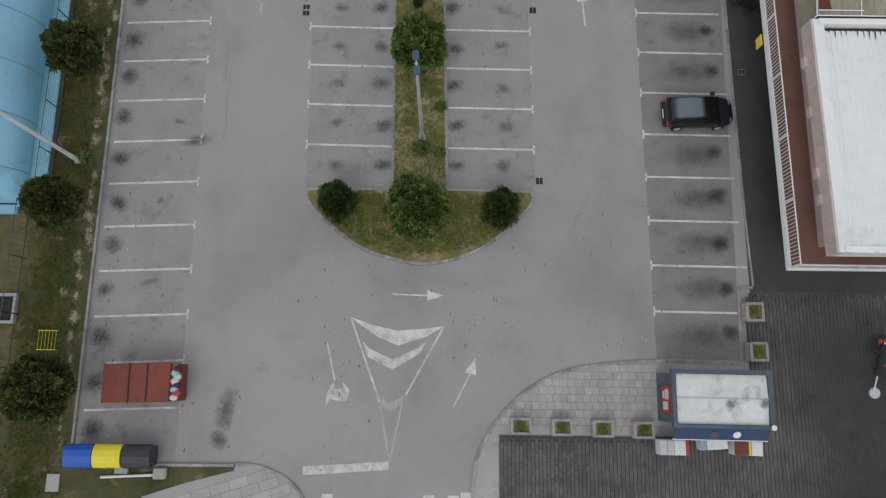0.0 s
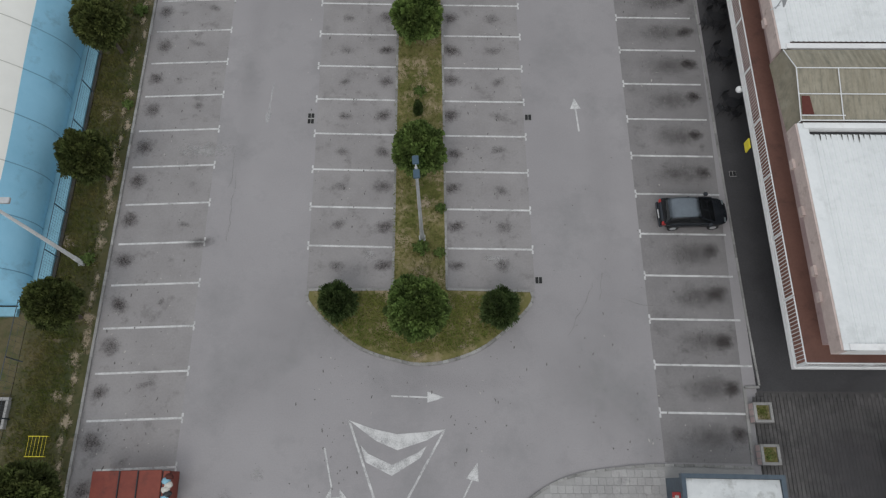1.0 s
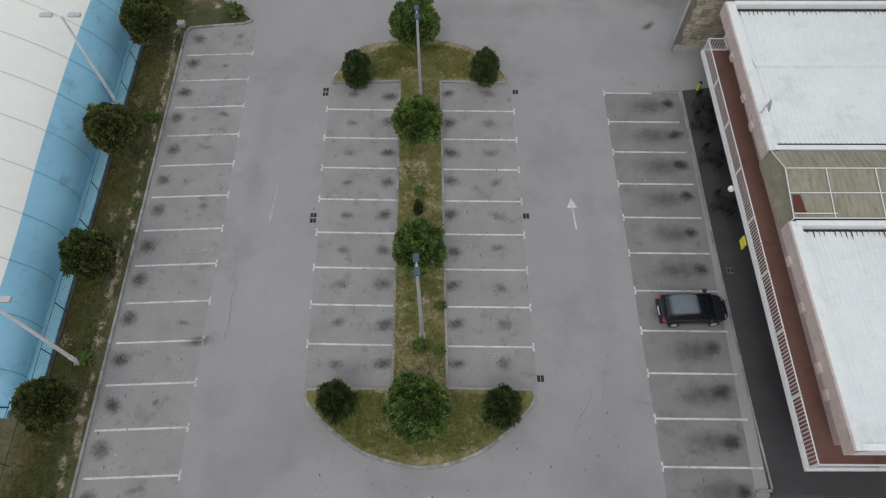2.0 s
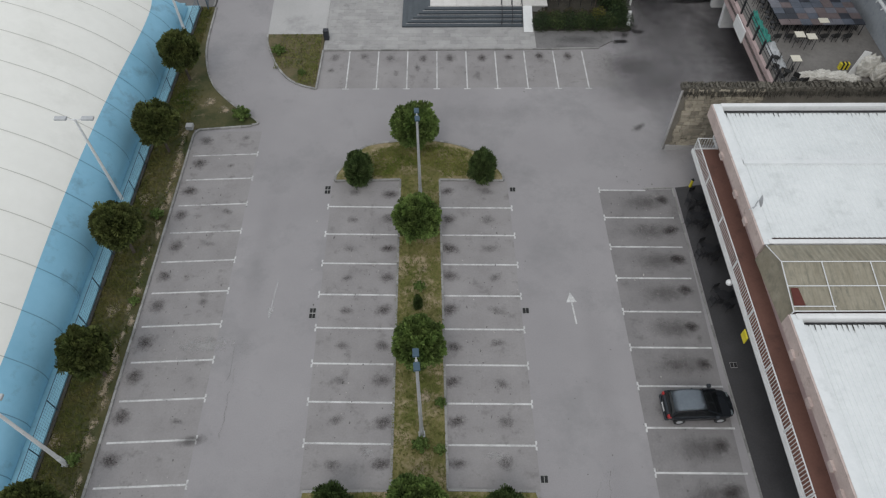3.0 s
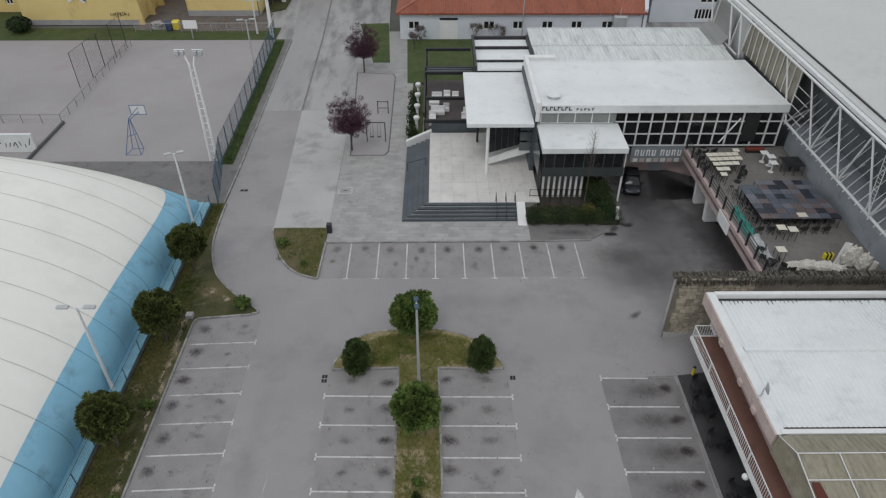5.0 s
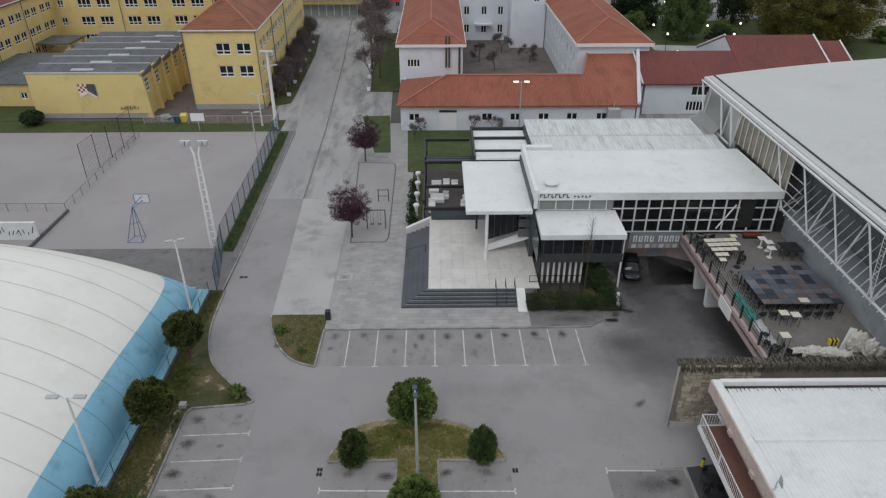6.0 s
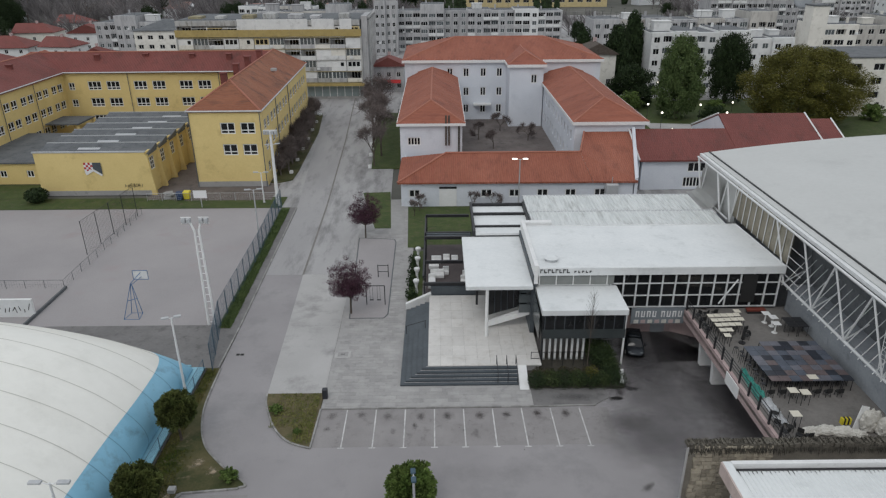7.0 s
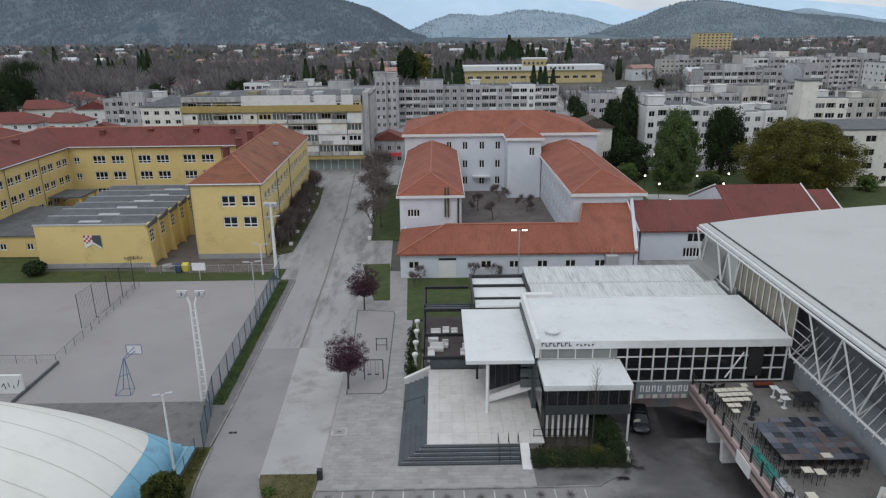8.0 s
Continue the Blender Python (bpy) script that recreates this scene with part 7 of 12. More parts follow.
def cells(bm, us, zs, solid_cell, thick, m=None):
    """One connected slab over a grid of cells, open where solid_cell says so: front at y 0, back at y thick."""
    front, back = {}, {}

    def v(store, i, j, y):
        if (i, j) not in store:
            p = Vector((us[i], y, zs[j]))
            store[i, j] = bm.verts.new(m @ p if m is not None else p)
        return store[i, j]
    full = {(i, j) for i in range(len(us) - 1) for j in range(len(zs) - 1) if solid_cell(i, j)}
    for i, j in full:
        q = ((i, j), (i + 1, j), (i + 1, j + 1), (i, j + 1))
        bm.faces.new([v(front, *c, 0.0) for c in q])
        bm.faces.new([v(back, *c, thick) for c in q[::-1]])
        for (a, b), nb in (((q[0], q[1]), (i, j - 1)), ((q[1], q[2]), (i + 1, j)), ((q[2], q[3]), (i, j + 1)), ((q[3], q[0]), (i - 1, j))):
            if nb not in full:
                bm.faces.new((v(front, *b, 0.0), v(front, *a, 0.0), v(back, *a, thick), v(back, *b, thick)))
    return bm


def lattice(w, h, nx, ny, bar_w, thick):
    us, zs = [], []
    for i in range(nx + 1):
        x = -w / 2 + (w - bar_w) * i / nx
        us += [x, x + bar_w]
    for j in range(ny + 1):
        z = (h - bar_w) * (0.3 * j if ny == 2 and j < 2 else j / ny)
        zs += [z, z + bar_w]
    return cells(bmnew(), us, zs, lambda i, j: i % 2 == 0 or j % 2 == 0, thick)


def window_meshes(w, h, nx, ny, frame_mat, glass_mat, bar_w=0.16):
    key = (round(w, 2), round(h, 2), nx, ny, frame_mat, glass_mat)
    if key not in WIN:
        fm = link("window_frame", lattice(w, h, nx, ny, bar_w, 0.07), M[frame_mat])
        bm = bmnew()
        box(bm, -w / 2 + 0.02, w / 2 - 0.02, 0.035, 0.05, 0.02, h - 0.02)
        WIN[key] = fm, link("pane", bm, M[glass_mat])
    return WIN[key]


def far_window(w, h, nx, ny, frame_mat, glass_mat, bar_w=0.08):
    """Frame and glass in one light mesh, for distant buildings."""
    key = (round(w, 2), round(h, 2), nx, ny, frame_mat, glass_mat, "far")
    if key not in WIN:
        bm = lattice(w, h, nx, ny, bar_w, 0.07)
        glass = [f for f in box(bm, -w / 2 + 0.02, w / 2 - 0.02, 0.03, 0.05, 0.02, h - 0.02).faces][-6:]
        for f in glass:
            f.material_index = 1
        me = link("window", bm, M[frame_mat])
        me.materials.append(M[glass_mat])
        WIN[key] = me
    return WIN[key]


def facade(owner, p0, p1, z0, z1, openings, wall_mat, thick=0.3, nx=2, ny=2, frame_mat="frame_white", glass_mat="glass", recess=0.12, sill=False, name="wall", glaze=True, far=False):
    """A wall from p0 to p1 seen from outside with p0 on the left, openings (u, z, w, h) cut through, each with a window. Coordinates are the owner's."""
    a, b = Vector((*p0, 0)), Vector((*p1, 0))
    L = (b - a).length
    ang = math.degrees(math.atan2(b.y - a.y, b.x - a.x))
    m = pose(a.x, a.y, 0, 0, 0, ang)
    e = 0.003
    us = sorted({e, L - e, *(round(max(e, u - w / 2), 4) for u, z, w, h, *_ in openings), *(round(min(L - e, u + w / 2), 4) for u, z, w, h, *_ in openings)})
    zs = sorted({z0, z1, *(round(o[1], 4) for o in openings), *(round(o[1] + o[3], 4) for o in openings)})

    def filled(i, j):
        um, zm = (us[i] + us[i + 1]) / 2, (zs[j] + zs[j + 1]) / 2
        return not any(u - w / 2 < um < u + w / 2 and z < zm < z + h for u, z, w, h, *_ in openings)
    bm = cells(bmnew(), us, zs, filled, thick, m)
    wl = part(name, bm, M[wall_mat], owner)
    if glaze:
        for o in openings:
            u, z, w, h = o[:4]
            gx, gy = o[4:6] if len(o) >= 6 else (nx, ny)
            fm, pm = window_meshes(w, h, gx, gy, frame_mat, glass_mat)
            if far:
                f = part("window", far_window(w, h, gx, gy, frame_mat, glass_mat), None, wl)
                f.matrix_basis = m @ pose(u, recess, z)
                continue
            f = part("window", fm, None, wl)
            f.matrix_basis = m @ pose(u, recess, z)
            g = part("pane", pm, None, f)
    return wl


def hip_roof(bm, x0, x1, y0, y1, z, rise, axis='x', hip0=True, hip1=True, over=0.4, t=0.22):
    """A hipped or gabled roof over a rectangle, with a closed underside."""
    x0, x1, y0, y1 = x0 - over, x1 + over, y0 - over, y1 + over
    if axis == 'x':
        r = (y1 - y0) / 2
        a, b = (x0 + (r if hip0 else 0), (y0 + y1) / 2, z + rise), (x1 - (r if hip1 else 0), (y0 + y1) / 2, z + rise)
    else:
        r = (x1 - x0) / 2
        a, b = ((x0 + x1) / 2, y0 + (r if hip0 else 0), z + rise), ((x0 + x1) / 2, y1 - (r if hip1 else 0), z + rise)
    c = [(x0, y0, z), (x1, y0, z), (x1, y1, z), (x0, y1, z)]
    d = [(x, y, z - t) for x, y, _ in c]
    vs = c + [a, b] + d
    if axis == 'x':
        fs = [(0, 1, 5, 4), (1, 2, 5), (2, 3, 4, 5), (3, 0, 4)]
    else:
        fs = [(0, 1, 4), (1, 2, 5, 4), (2, 3, 5), (3, 0, 4, 5)]
    fs += [(6, 7, 1, 0), (7, 8, 2, 1), (8, 9, 3, 2), (9, 6, 0, 3), (9, 8, 7, 6)]
    faces(bm, vs, fs)
    if axis == 'x':
        lines = [(a, b), (c[0], a), (c[3], a), (c[1], b), (c[2], b)]
    else:
        lines = [(a, b), (c[0], a), (c[1], a), (c[2], b), (c[3], b)]
    ROOF_LINES.append(lines)
    return bm


ROOF_LINES = []


def ridge_caps(owner, pts_pairs, mat):
    for p, q in pts_pairs:
        part("ridge_tile", rod(bmnew(), p, q, 0.15, 0.15, 6), M[mat], owner)


# ---- club house with podium ----
club = thing("club_building", (9, 62, 0), "modern white-roofed club building with dark glass bands", "building")
CO = Vector((9, 62, 0))


def kpart(name, bm, mat, label="", smooth=False):
    bmesh.ops.translate(bm, verts=bm.verts, vec=-CO)
    return part(name, bm, M[mat], club, label, smooth)


# main block on the first floor
MX0, MX1, MY0, MY1, MZ = 9.75, 33.0, 62.75, 73.0, 8.0
bm = bmnew()
prism(bm, [(MX0, MY0 - 0.25), (33.2, MY0 - 0.25), (32.75, MY1 + 0.3), (MX0, MY1 + 0.3)], MZ - 0.75, MZ - 0.02)
kpart("roof", bm, "white_roof", "thick white flat roof")
for a, b in (((MX0, MY0 - 0.2), (33.15, MY0 - 0.2)), ((33.12, MY0 - 0.1), (32.7, MY1 + 0.25)), ((32.68, MY1 + 0.22), (MX0, MY1 + 0.22)), ((MX0 + 0.05, MY1 + 0.1), (MX0 + 0.05, MY0 - 0.1))):
    kpart("roof_edge", bar(bmnew(), (*a, MZ + 0.0), (*b, MZ + 0.0), 0.1), "white_metal")
bm = bmnew()
box(bm, MX0 + 0.1, 16.6, MY0, MY0 + 0.25, 6.1, 7.24)
kpart("parapet_band", bm, "white_paint")
for i in range(5):
    bm = bmnew()
    box(bm, 9.95 + i * 1.62, 11.45 + i * 1.62 - (0.9 if i == 4 else 0), MY0 - 0.05, MY0, 6.2, 7.15)
    kpart("clerestory_pane", bm, "pane_dim")
# dark window band: mullioned bays
kpart("window_band", box(bmnew(), 16.6, MX1 - 0.05, MY0 + 0.12, MY0 + 0.2, 3.6, 7.45), "glass", "dark glass window band")
xs = [16.7 + 1.245 * i for i in range(14)]
for i, x in enumerate(xs):
    bm = bmnew()
    box(bm, x, x + 0.13, MY0 - 0.02, MY0 + 0.12, 3.6, 7.45)
    kpart("mullion", bm, "white_metal")
for z in (3.6, 4.85, 6.15, 7.35):
    bm = bmnew()
    box(bm, 16.7, 32.95, MY0 + 0.0, MY0 + 0.1, z, z + 0.1)
    kpart("transom", bm, "white_metal")
bm = bmnew()
bar(bm, (27.4, MY0 - 0.1, 4.0), (28.9, MY0 - 0.1, 6.6), 0.12)
kpart("leaning_mullion", bm, "white_metal", "broken leaning white mullion")
# Black panel puts in the shade of an open bay; nothing is cut.
bm = bmnew()
box(bm, 29.4, 30.8, MY0 - 0.06, MY0 - 0.03, 4.1, 7.1)
kpart("open_bay", bm, "rubber", "near-black panel standing in for a shaded open bay")
bm = bmnew()
box(bm, MX0 + 0.1, MX1, MY0 + 0.25, MY1, 3.4, MZ - 0.55)
kpart("upper_storey", bm, "grey_wall")
bm = bmnew()
box(bm, 17.0, MX1, MY0 + 0.3, MY1, 3.2, 3.6)
kpart("floor_edge", bm, "dark_metal")
# ground storey back wall in faded pink, sign board
bm = bmnew()
prism(bm, [(17.2, 64.2), (23.6, 64.2), (26.4, 62.6), (26.4, 63.1), (23.7, 64.6), (17.2, 64.6)], 0, 3.3)
kpart("rear_wall", bm, "rose_wall")
bm = bmnew()
box(bm, 21.6, 23.0, 64.12, 64.19, 0.0, 2.3)
kpart("rear_door", bm, "grey_wall")
sg = thing("sign_board", (19.0, 62.45, 2.4), "grey sign board with pale block lettering shapes over the passage", "sign")
bm = bmnew()
box(bm, 0, 5.2, 0, 0.12, -0.45, 1.25)
part("board", bm, M["sign_grey"], sg)
for i in range(8):
    bm = bmnew()
    x = 0.4 + i * 0.55 + (0.3 if i > 3 else 0)
    box(bm, x, x + 0.12, -0.03, -0.002, 0.3, 0.95)
    box(bm, x + 0.26, x + 0.36, -0.03, -0.002, 0.3, 0.95)
    box(bm, x + 0.12, x + 0.26, -0.03, -0.002, 0.3 if i % 2 else 0.84, 0.41 if i % 2 else 0.95)
    part("letter_bar", bm, M["white_paint"], sg)
for i in range(7):
    bm = bmnew()
    x = 0.3 + i * 0.68
    box(bm, x, x + 0.45, -0.03, -0.002, -0.38, 0.0)
    part("picture_bar", bm, M["rose_wall"] if i % 2 else M["cloth_white"], sg)
sg2 = thing("roof_sign", (9.9, 62.48, 7.52), "dark raised bars of a club name on the roof edge", "sign")
for i in range(13):
    bm = bmnew()
    x = i * 0.36 + (0.35 if i > 7 else 0)
    s = 0.36 if i < 8 else 0.2
    box(bm, x, x + 0.07, -0.06, 0.0, 0.04, 0.04 + s)
    box(bm, x + 0.07, x + (0.26 if i < 8 else 0.18), -0.06, 0.0, 0.04 if i % 2 else s - 0.03, 0.11 if i % 2 else s + 0.04)
    part("letter_bar", bm, M["dark_metal"], sg2)
# round roof vent
vt = thing("roof_vent", (11.2, 64.4, MZ - 0.02), "flat round metal roof vent", "vent")
bm = bmnew()
rod(bm, (0, 0, 0), (0, 0, 0.3), 0.6, 0.55, 18)
part("drum", bm, M["galvanised"], vt)
bm = bmnew()
rod(bm, (0, 0, 0.3), (0, 0, 0.42), 0.72, 0.4, 18)
part("cap", bm, M["white_roof"], vt)
kpart("side_parapet", prism(bmnew(), [(MX0 - 0.4, MY0 - 0.3), (MX0 - 0.02, MY0 - 0.3), (MX0 - 0.02, MY1 + 1.2), (MX0 - 0.4, MY1 + 1.2)], 6.4, MZ + 0.32), "white_paint", "white parapet up the side of the roof")
kpart("side_parapet", box(bmnew(), MX0 + 0.0, MX0 + 2.9, MY1 + 0.5, MY1 + 1.2, 6.9, MZ + 0.3), "white_paint", "white parapet at the roof corner")
# north roofs with ribs
for y0, y1, z in ((73.32, 78.62, 7.45), (78.7, 84.6, 7.32)):
    bm = bmnew()
    ribbed_roof(bm, 10.8, 32.3 - (y0 - 73) * 0.1, y0, y1, z, 0.12, 0.42, 0.07)
    kpart("rear_roof", bm, "rib_roof", "dirty white ribbed metal roof")
    kpart("roof_edge", bar(bmnew(), (10.7, y1 + 0.02, z + 0.14), (32.3 - (y0 - 73) * 0.1, y1 + 0.02, z + 0.14), 0.12), "galvanised")
    streak = bmnew()
    rk = random.Random(int(y0))
    for i in range(90):
        x, L = 11.0 + i * 0.235, rk.uniform(0.2, 1.6)
        faces(streak, [(x, y0 + 0.05, z + 0.085), (x + rk.uniform(0.05, 0.14), y0 + 0.05, z + 0.085), (x + 0.05, y0 + L, z + 0.085 + L * 0.023)], [(0, 1, 2)])
    tagged(kpart("dirt_streak", streak, "dirt_wash"), "grey dirt streaks", kind="stuff")
bm = bmnew()
box(bm, 10.8, 31, 73.1, 84.4, 0, 7.12)
kpart("rear_block", bm, "grey_wall")
# west roofs between black beams
for y0, y1, z in ((73.9, 75.6, 6.9), (75.9, 79.6, 6.8), (79.9, 82.8, 6.75)):
    bm = bmnew()
    box(bm, 4.4, 10.5, y0, y1, z - 0.25, z)
    kpart("west_roof", bm, "white_roof")
for y in (75.75, 79.75, 83.0):
    bm = bmnew()
    box(bm, 4.2, 10.6, y - 0.12, y + 0.12, 6.5, 7.1)
    kpart("roof_beam", bm, "dark_metal")
for x in (4.25, 10.65):
    bm = bmnew()
    box(bm, x - 0.13, x + 0.13, 73.8, 83.2, 6.4, 7.2)
    kpart("roof_beam", bm, "dark_metal")
bm = bmnew()
box(bm, 4.4, 10.6, 73.9, 83, 0, 6.45)
kpart("west_block", bm, "slate_metal")
# entrance canopy
bm = bmnew()
bevelled(box(bm, 2.85, 9.2, 61.75, 73.8, 6.15, 6.55), 0.05, 2)
kpart("canopy", bm, "white_roof", "flat white entrance canopy")
bm = bmnew()
rod(bm, (4.9, 62.1, 0.9), (4.9, 62.1, 6.2), 0.16, 0.16, 14)
kpart("column", bm, "white_paint")
bm = bmnew()
rod(bm, (4.3, 68.5, 0.9), (4.3, 68.5, 6.2), 0.12, 0.12, 10)
kpart("column", bm, "dark_metal")
bm = bmnew()
faces(bm, [(5.2, 64.0, 2.2), (9.0, 64.0, 3.4), (9.0, 64.4, 6.15), (5.2, 64.4, 6.15)], [(0, 1, 2, 3)])
kpart("entrance_glass", bm, "glass", "dark inclined entrance glazing")
for i in range(7):
    bm = bmnew()
    x = 5.2 + i * 0.62
    bar(bm, (x, 63.95, 2.25 + i * 0.2), (x, 64.32, 6.1), 0.045)
    kpart("glazing_bar", bm, "slate_metal")
bm = bmnew()
faces(bm, [(4.9, 63.7, 0.95), (9.3, 63.4, 2.6), (9.3, 63.4, 3.2), (4.9, 63.7, 1.45), (4.9, 64.1, 0.95), (9.3, 64.0, 2.6), (9.3, 64.0, 3.2), (4.9, 64.1, 1.45)], [(0, 1, 2, 3), (7, 6, 5, 4), (3, 2, 6, 7), (0, 3, 7, 4), (1, 5, 6, 2)])
kpart("ramp_wall", bm, "white_paint", "sloping white stair wall")
for i in range(3):
    bm = bmnew()
    box(bm, 8.1 + i * 0.0, 9.2, 63.2, 63.3, 2.9 + i * 1.1, 3.8 + i * 1.1)
    kpart("side_pane", bm, "glass_grey")
bm = bmnew()
box(bm, 9.2, 9.6, 62.6, 74, 0.9, 7.2)
kpart("side_wall", bm, "slate_metal")
# box pavilion in front
BX0, BX1, BY0, BY1 = 9.55, 17.35, 58.0, 64.4
bm = bmnew()
bevelled(box(bm, BX0, BX1, BY0, BY1, 5.45, 6.0), 0.05, 2)
kpart("pavilion_roof", bm, "white_roof", "thick white roof of the glazed pavilion")
bm = bmnew()
box(bm, BX0 + 0.25, BX1 - 0.15, BY0 + 0.25, BY1, 3.9, 5.45)
kpart("pavilion_glass", bm, "glass", "black glass band of the pavilion")
for i in range(9):
    bm = bmnew()
    box(bm, BX0 + 0.3 + i * 0.9, BX0 + 0.36 + i * 0.9, BY0 + 0.18, BY0 + 0.25, 3.9, 5.45)
    kpart("mullion", bm, "slate_metal")
bm = bmnew()
box(bm, BX0 + 0.15, BX1 - 0.1, BY0 + 0.15, BY1, 3.0, 3.9)
kpart("pavilion_floor", bm, "band_metal", "dark green-grey floor band")
bm = bmnew()
box(bm, BX0 + 0.4, 14.2, 60.3, 60.6, 0, 3.0)
kpart("pavilion_rear", bm, "deck_concrete")
for i in range(8):
    bm = bmnew()
    box(bm, 10.0 + i * 0.52, 10.18 + i * 0.52, 58.95, 59.15, 0.2, 3.0)
    kpart("slat", bm, "white_paint", "white upright slat")
for x in (BX0 + 0.2, BX1 - 0.1):
    bm = bmnew()
    rod(bm, (x, BY0 + 0.4, 0), (x, BY0 + 0.4, 5.5), 0.1, 0.1, 10)
    kpart("column", bm, "white_paint" if x > 12 else "dark_metal")
bm = bmnew()
faces(bm, [(9.35, 62.3, 3.0), (9.35, 58.1, 3.0), (9.35, 58.1, 5.5), (9.35, 62.3, 6.2)], [(0, 1, 2, 3)])
kpart("side_pane", bm, "glass_grey")

# podium and its steps
pod = thing("podium_steps", (0, 57, 0), "pale stone podium with dark grey granite steps on two sides", "steps", kind="structure")


def ppart(name, bm, mat, label=""):
    bmesh.ops.translate(bm, verts=bm.verts, vec=(0, -57, 0))
    return part(name, bm, M[mat], pod, label)


for i in range(5):
    o = 2.45 * (5 - i) / 5
    z = 0.1 + 0.16 * (i + 1)
    bm = bmnew()
    prism(bm, [(-0.75 - o, 57.05 - o * 0.8), (7.35, 57.05 - o * 0.8), (7.35, 57.2), (-0.6, 57.2), (-0.6, 69.3 - o * 0.2), (-0.75 - o, 69.3 - o * 0.2)], 0.05, z)
    ppart("step", bm, "slate_metal")
    bm = bmnew()
    prism(bm, [(-0.75 - o + 0.3, 57.05 - o * 0.8 + 0.3), (7.35, 57.05 - o * 0.8 + 0.3), (7.35, 57.05 - o * 0.8 + 0.36), (-0.75 - o + 0.36, 57.05 - o * 0.8 + 0.36), ], z, z + 0.004)
    ppart("nosing", bm, "concrete_light")
for i in range(9):
    for j in range(8):
        x0, y0 = -0.75 + i * 1.15, 57.0 + j * 1.7
        if x0 > 9.2 or (x0 < 0.2 and y0 > 70.2):
            continue
        bm = bmnew()
        box(bm, x0, x0 + 1.138, y0, y0 + 1.688, 0.86, 0.965)
        ppart("slab", bm, "terrace_slab")
bm = bmnew()
prism(bm, [(-0.6, 57.15), (9.4, 57.15), (9.4, 70.6), (-0.6, 70.6)], 0.0, 0.9)
ppart("core", bm, "concrete")
bm = bmnew()
faces(bm, [(7.4, 54.4, 0.12), (8.2, 54.4, 0.12), (8.2, 57.1, 0.97), (7.4, 57.1, 0.97), (7.4, 54.4, 0), (8.2, 54.4, 0), (8.2, 57.1, 0), (7.4, 57.1, 0)], [(0, 1, 2, 3), (1, 5, 6, 2), (0, 3, 7, 4), (0, 4, 5, 1)])
ppart("ramp", bm, "white_paint", "narrow white ramp")
bm = bmnew()
faces(bm, [(-3.3, 69.0, 0.1), (-3.3, 69.45, 0.1), (-0.3, 71.4, 0.1), (-0.3, 70.9, 0.1), (-3.3, 69.0, 0.75), (-3.3, 69.45, 0.75), (-0.3, 71.4, 1.2), (-0.3, 70.9, 1.2)], [(4, 7, 6, 5), (0, 3, 7, 4), (3, 2, 6, 7), (2, 1, 5, 6), (1, 0, 4, 5)])
ppart("cheek_wall", bm, "white_paint", "sloping white cheek wall")
for x in (5.5, 6.4, 7.25):
    h = thing("handrail", (x, 55.3, 0.15), "black metal handrail on the granite steps", "handrail", "handrails")
    bm = bmnew()
    for y in (0, 1.8):
        rod(bm, (0, y, 0 if y == 0 else 0.6), (0, y, 1.0 if y == 0 else 1.7), 0.03, 0.03, 6)
    part("post", bm, M["dark_metal"], h)
    bm = bmnew()
    rod(bm, (0, -0.1, 0.95), (0, 1.9, 1.72), 0.03, 0.03, 6)
    part("rail", bm, M["dark_metal"], h)
h = thing("handrail", (-3.0, 63.8, 0.2), "black metal handrail on the west steps", "handrail", "handrails")
bm = bmnew()
for x in (0, 1.9):
    rod(bm, (x, 0, 0 if x == 0 else 0.6), (x, 0, 0.95 if x == 0 else 1.55), 0.03, 0.03, 6)
part("post", bm, M["dark_metal"], h)
bm = bmnew()
rod(bm, (-0.1, 0, 0.92), (2.0, 0, 1.57), 0.03, 0.03, 6)
part("rail", bm, M["dark_metal"], h)

# hedge before the pavilion
hd = thing("hedge", (12.3, 57.0, 0), "dense dark hedge bed in front of the pavilion", "hedge")
hr = random.Random(31)
for i in range(7):
    bm = bmnew()
    leaves(bm, (-3.25 + i * 1.13 + hr.uniform(-0.1, 0.1), -1.95 + hr.uniform(-0.12, 0.12), 0.72), 0.9 + hr.uniform(-0.05, 0.08), 1500, 0.07, hr, 0.95)
    part("bush", bm, M["leaf_tall"] if i in (1, 3, 5) else M["leaf_dark"], hd)
for i in range(5):
    bm = bmnew()
    leaves(bm, (-3.1 + i * 1.15 + hr.uniform(-0.15, 0.15), -0.35 + hr.uniform(-0.2, 0.2), 0.35), 0.6, 420, 0.08, hr, 0.75)
    part("bush", bm, M["moss_bush"], hd)
for i in range(4):
    bm = bmnew()
    leaves(bm, (3.3 + 0.3 * (i % 2), -1.0 + i * 0.8, 0.8), 0.95, 900, 0.085, hr, 1.0)
    part("bush", bm, M["leaf_tall"] if i % 2 else M["leaf_dark"], hd)
for i in range(6):
    bm = bmnew()
    leaves(bm, (3.1 + hr.uniform(-0.8, 0.8), 1.0 + i * 0.42, 1.15), 1.0, 900, 0.085, hr, 1.05)
    part("bush", bm, M["leaf_tall"] if i % 3 else M["leaf_dark"], hd)
bm = bmnew()
box(bm, -4.0, 4.3, -2.4, 3.4, -0.05, 0.24)
part("soil", bm, M["moss"], hd)
bm = bmnew()
leaves(bm, (1.5, -1.7, 1.3), 0.6, 520, 0.07, hr, 1.1)
part("bush", bm, M["leaf_olive"], hd)
bm = bmnew()
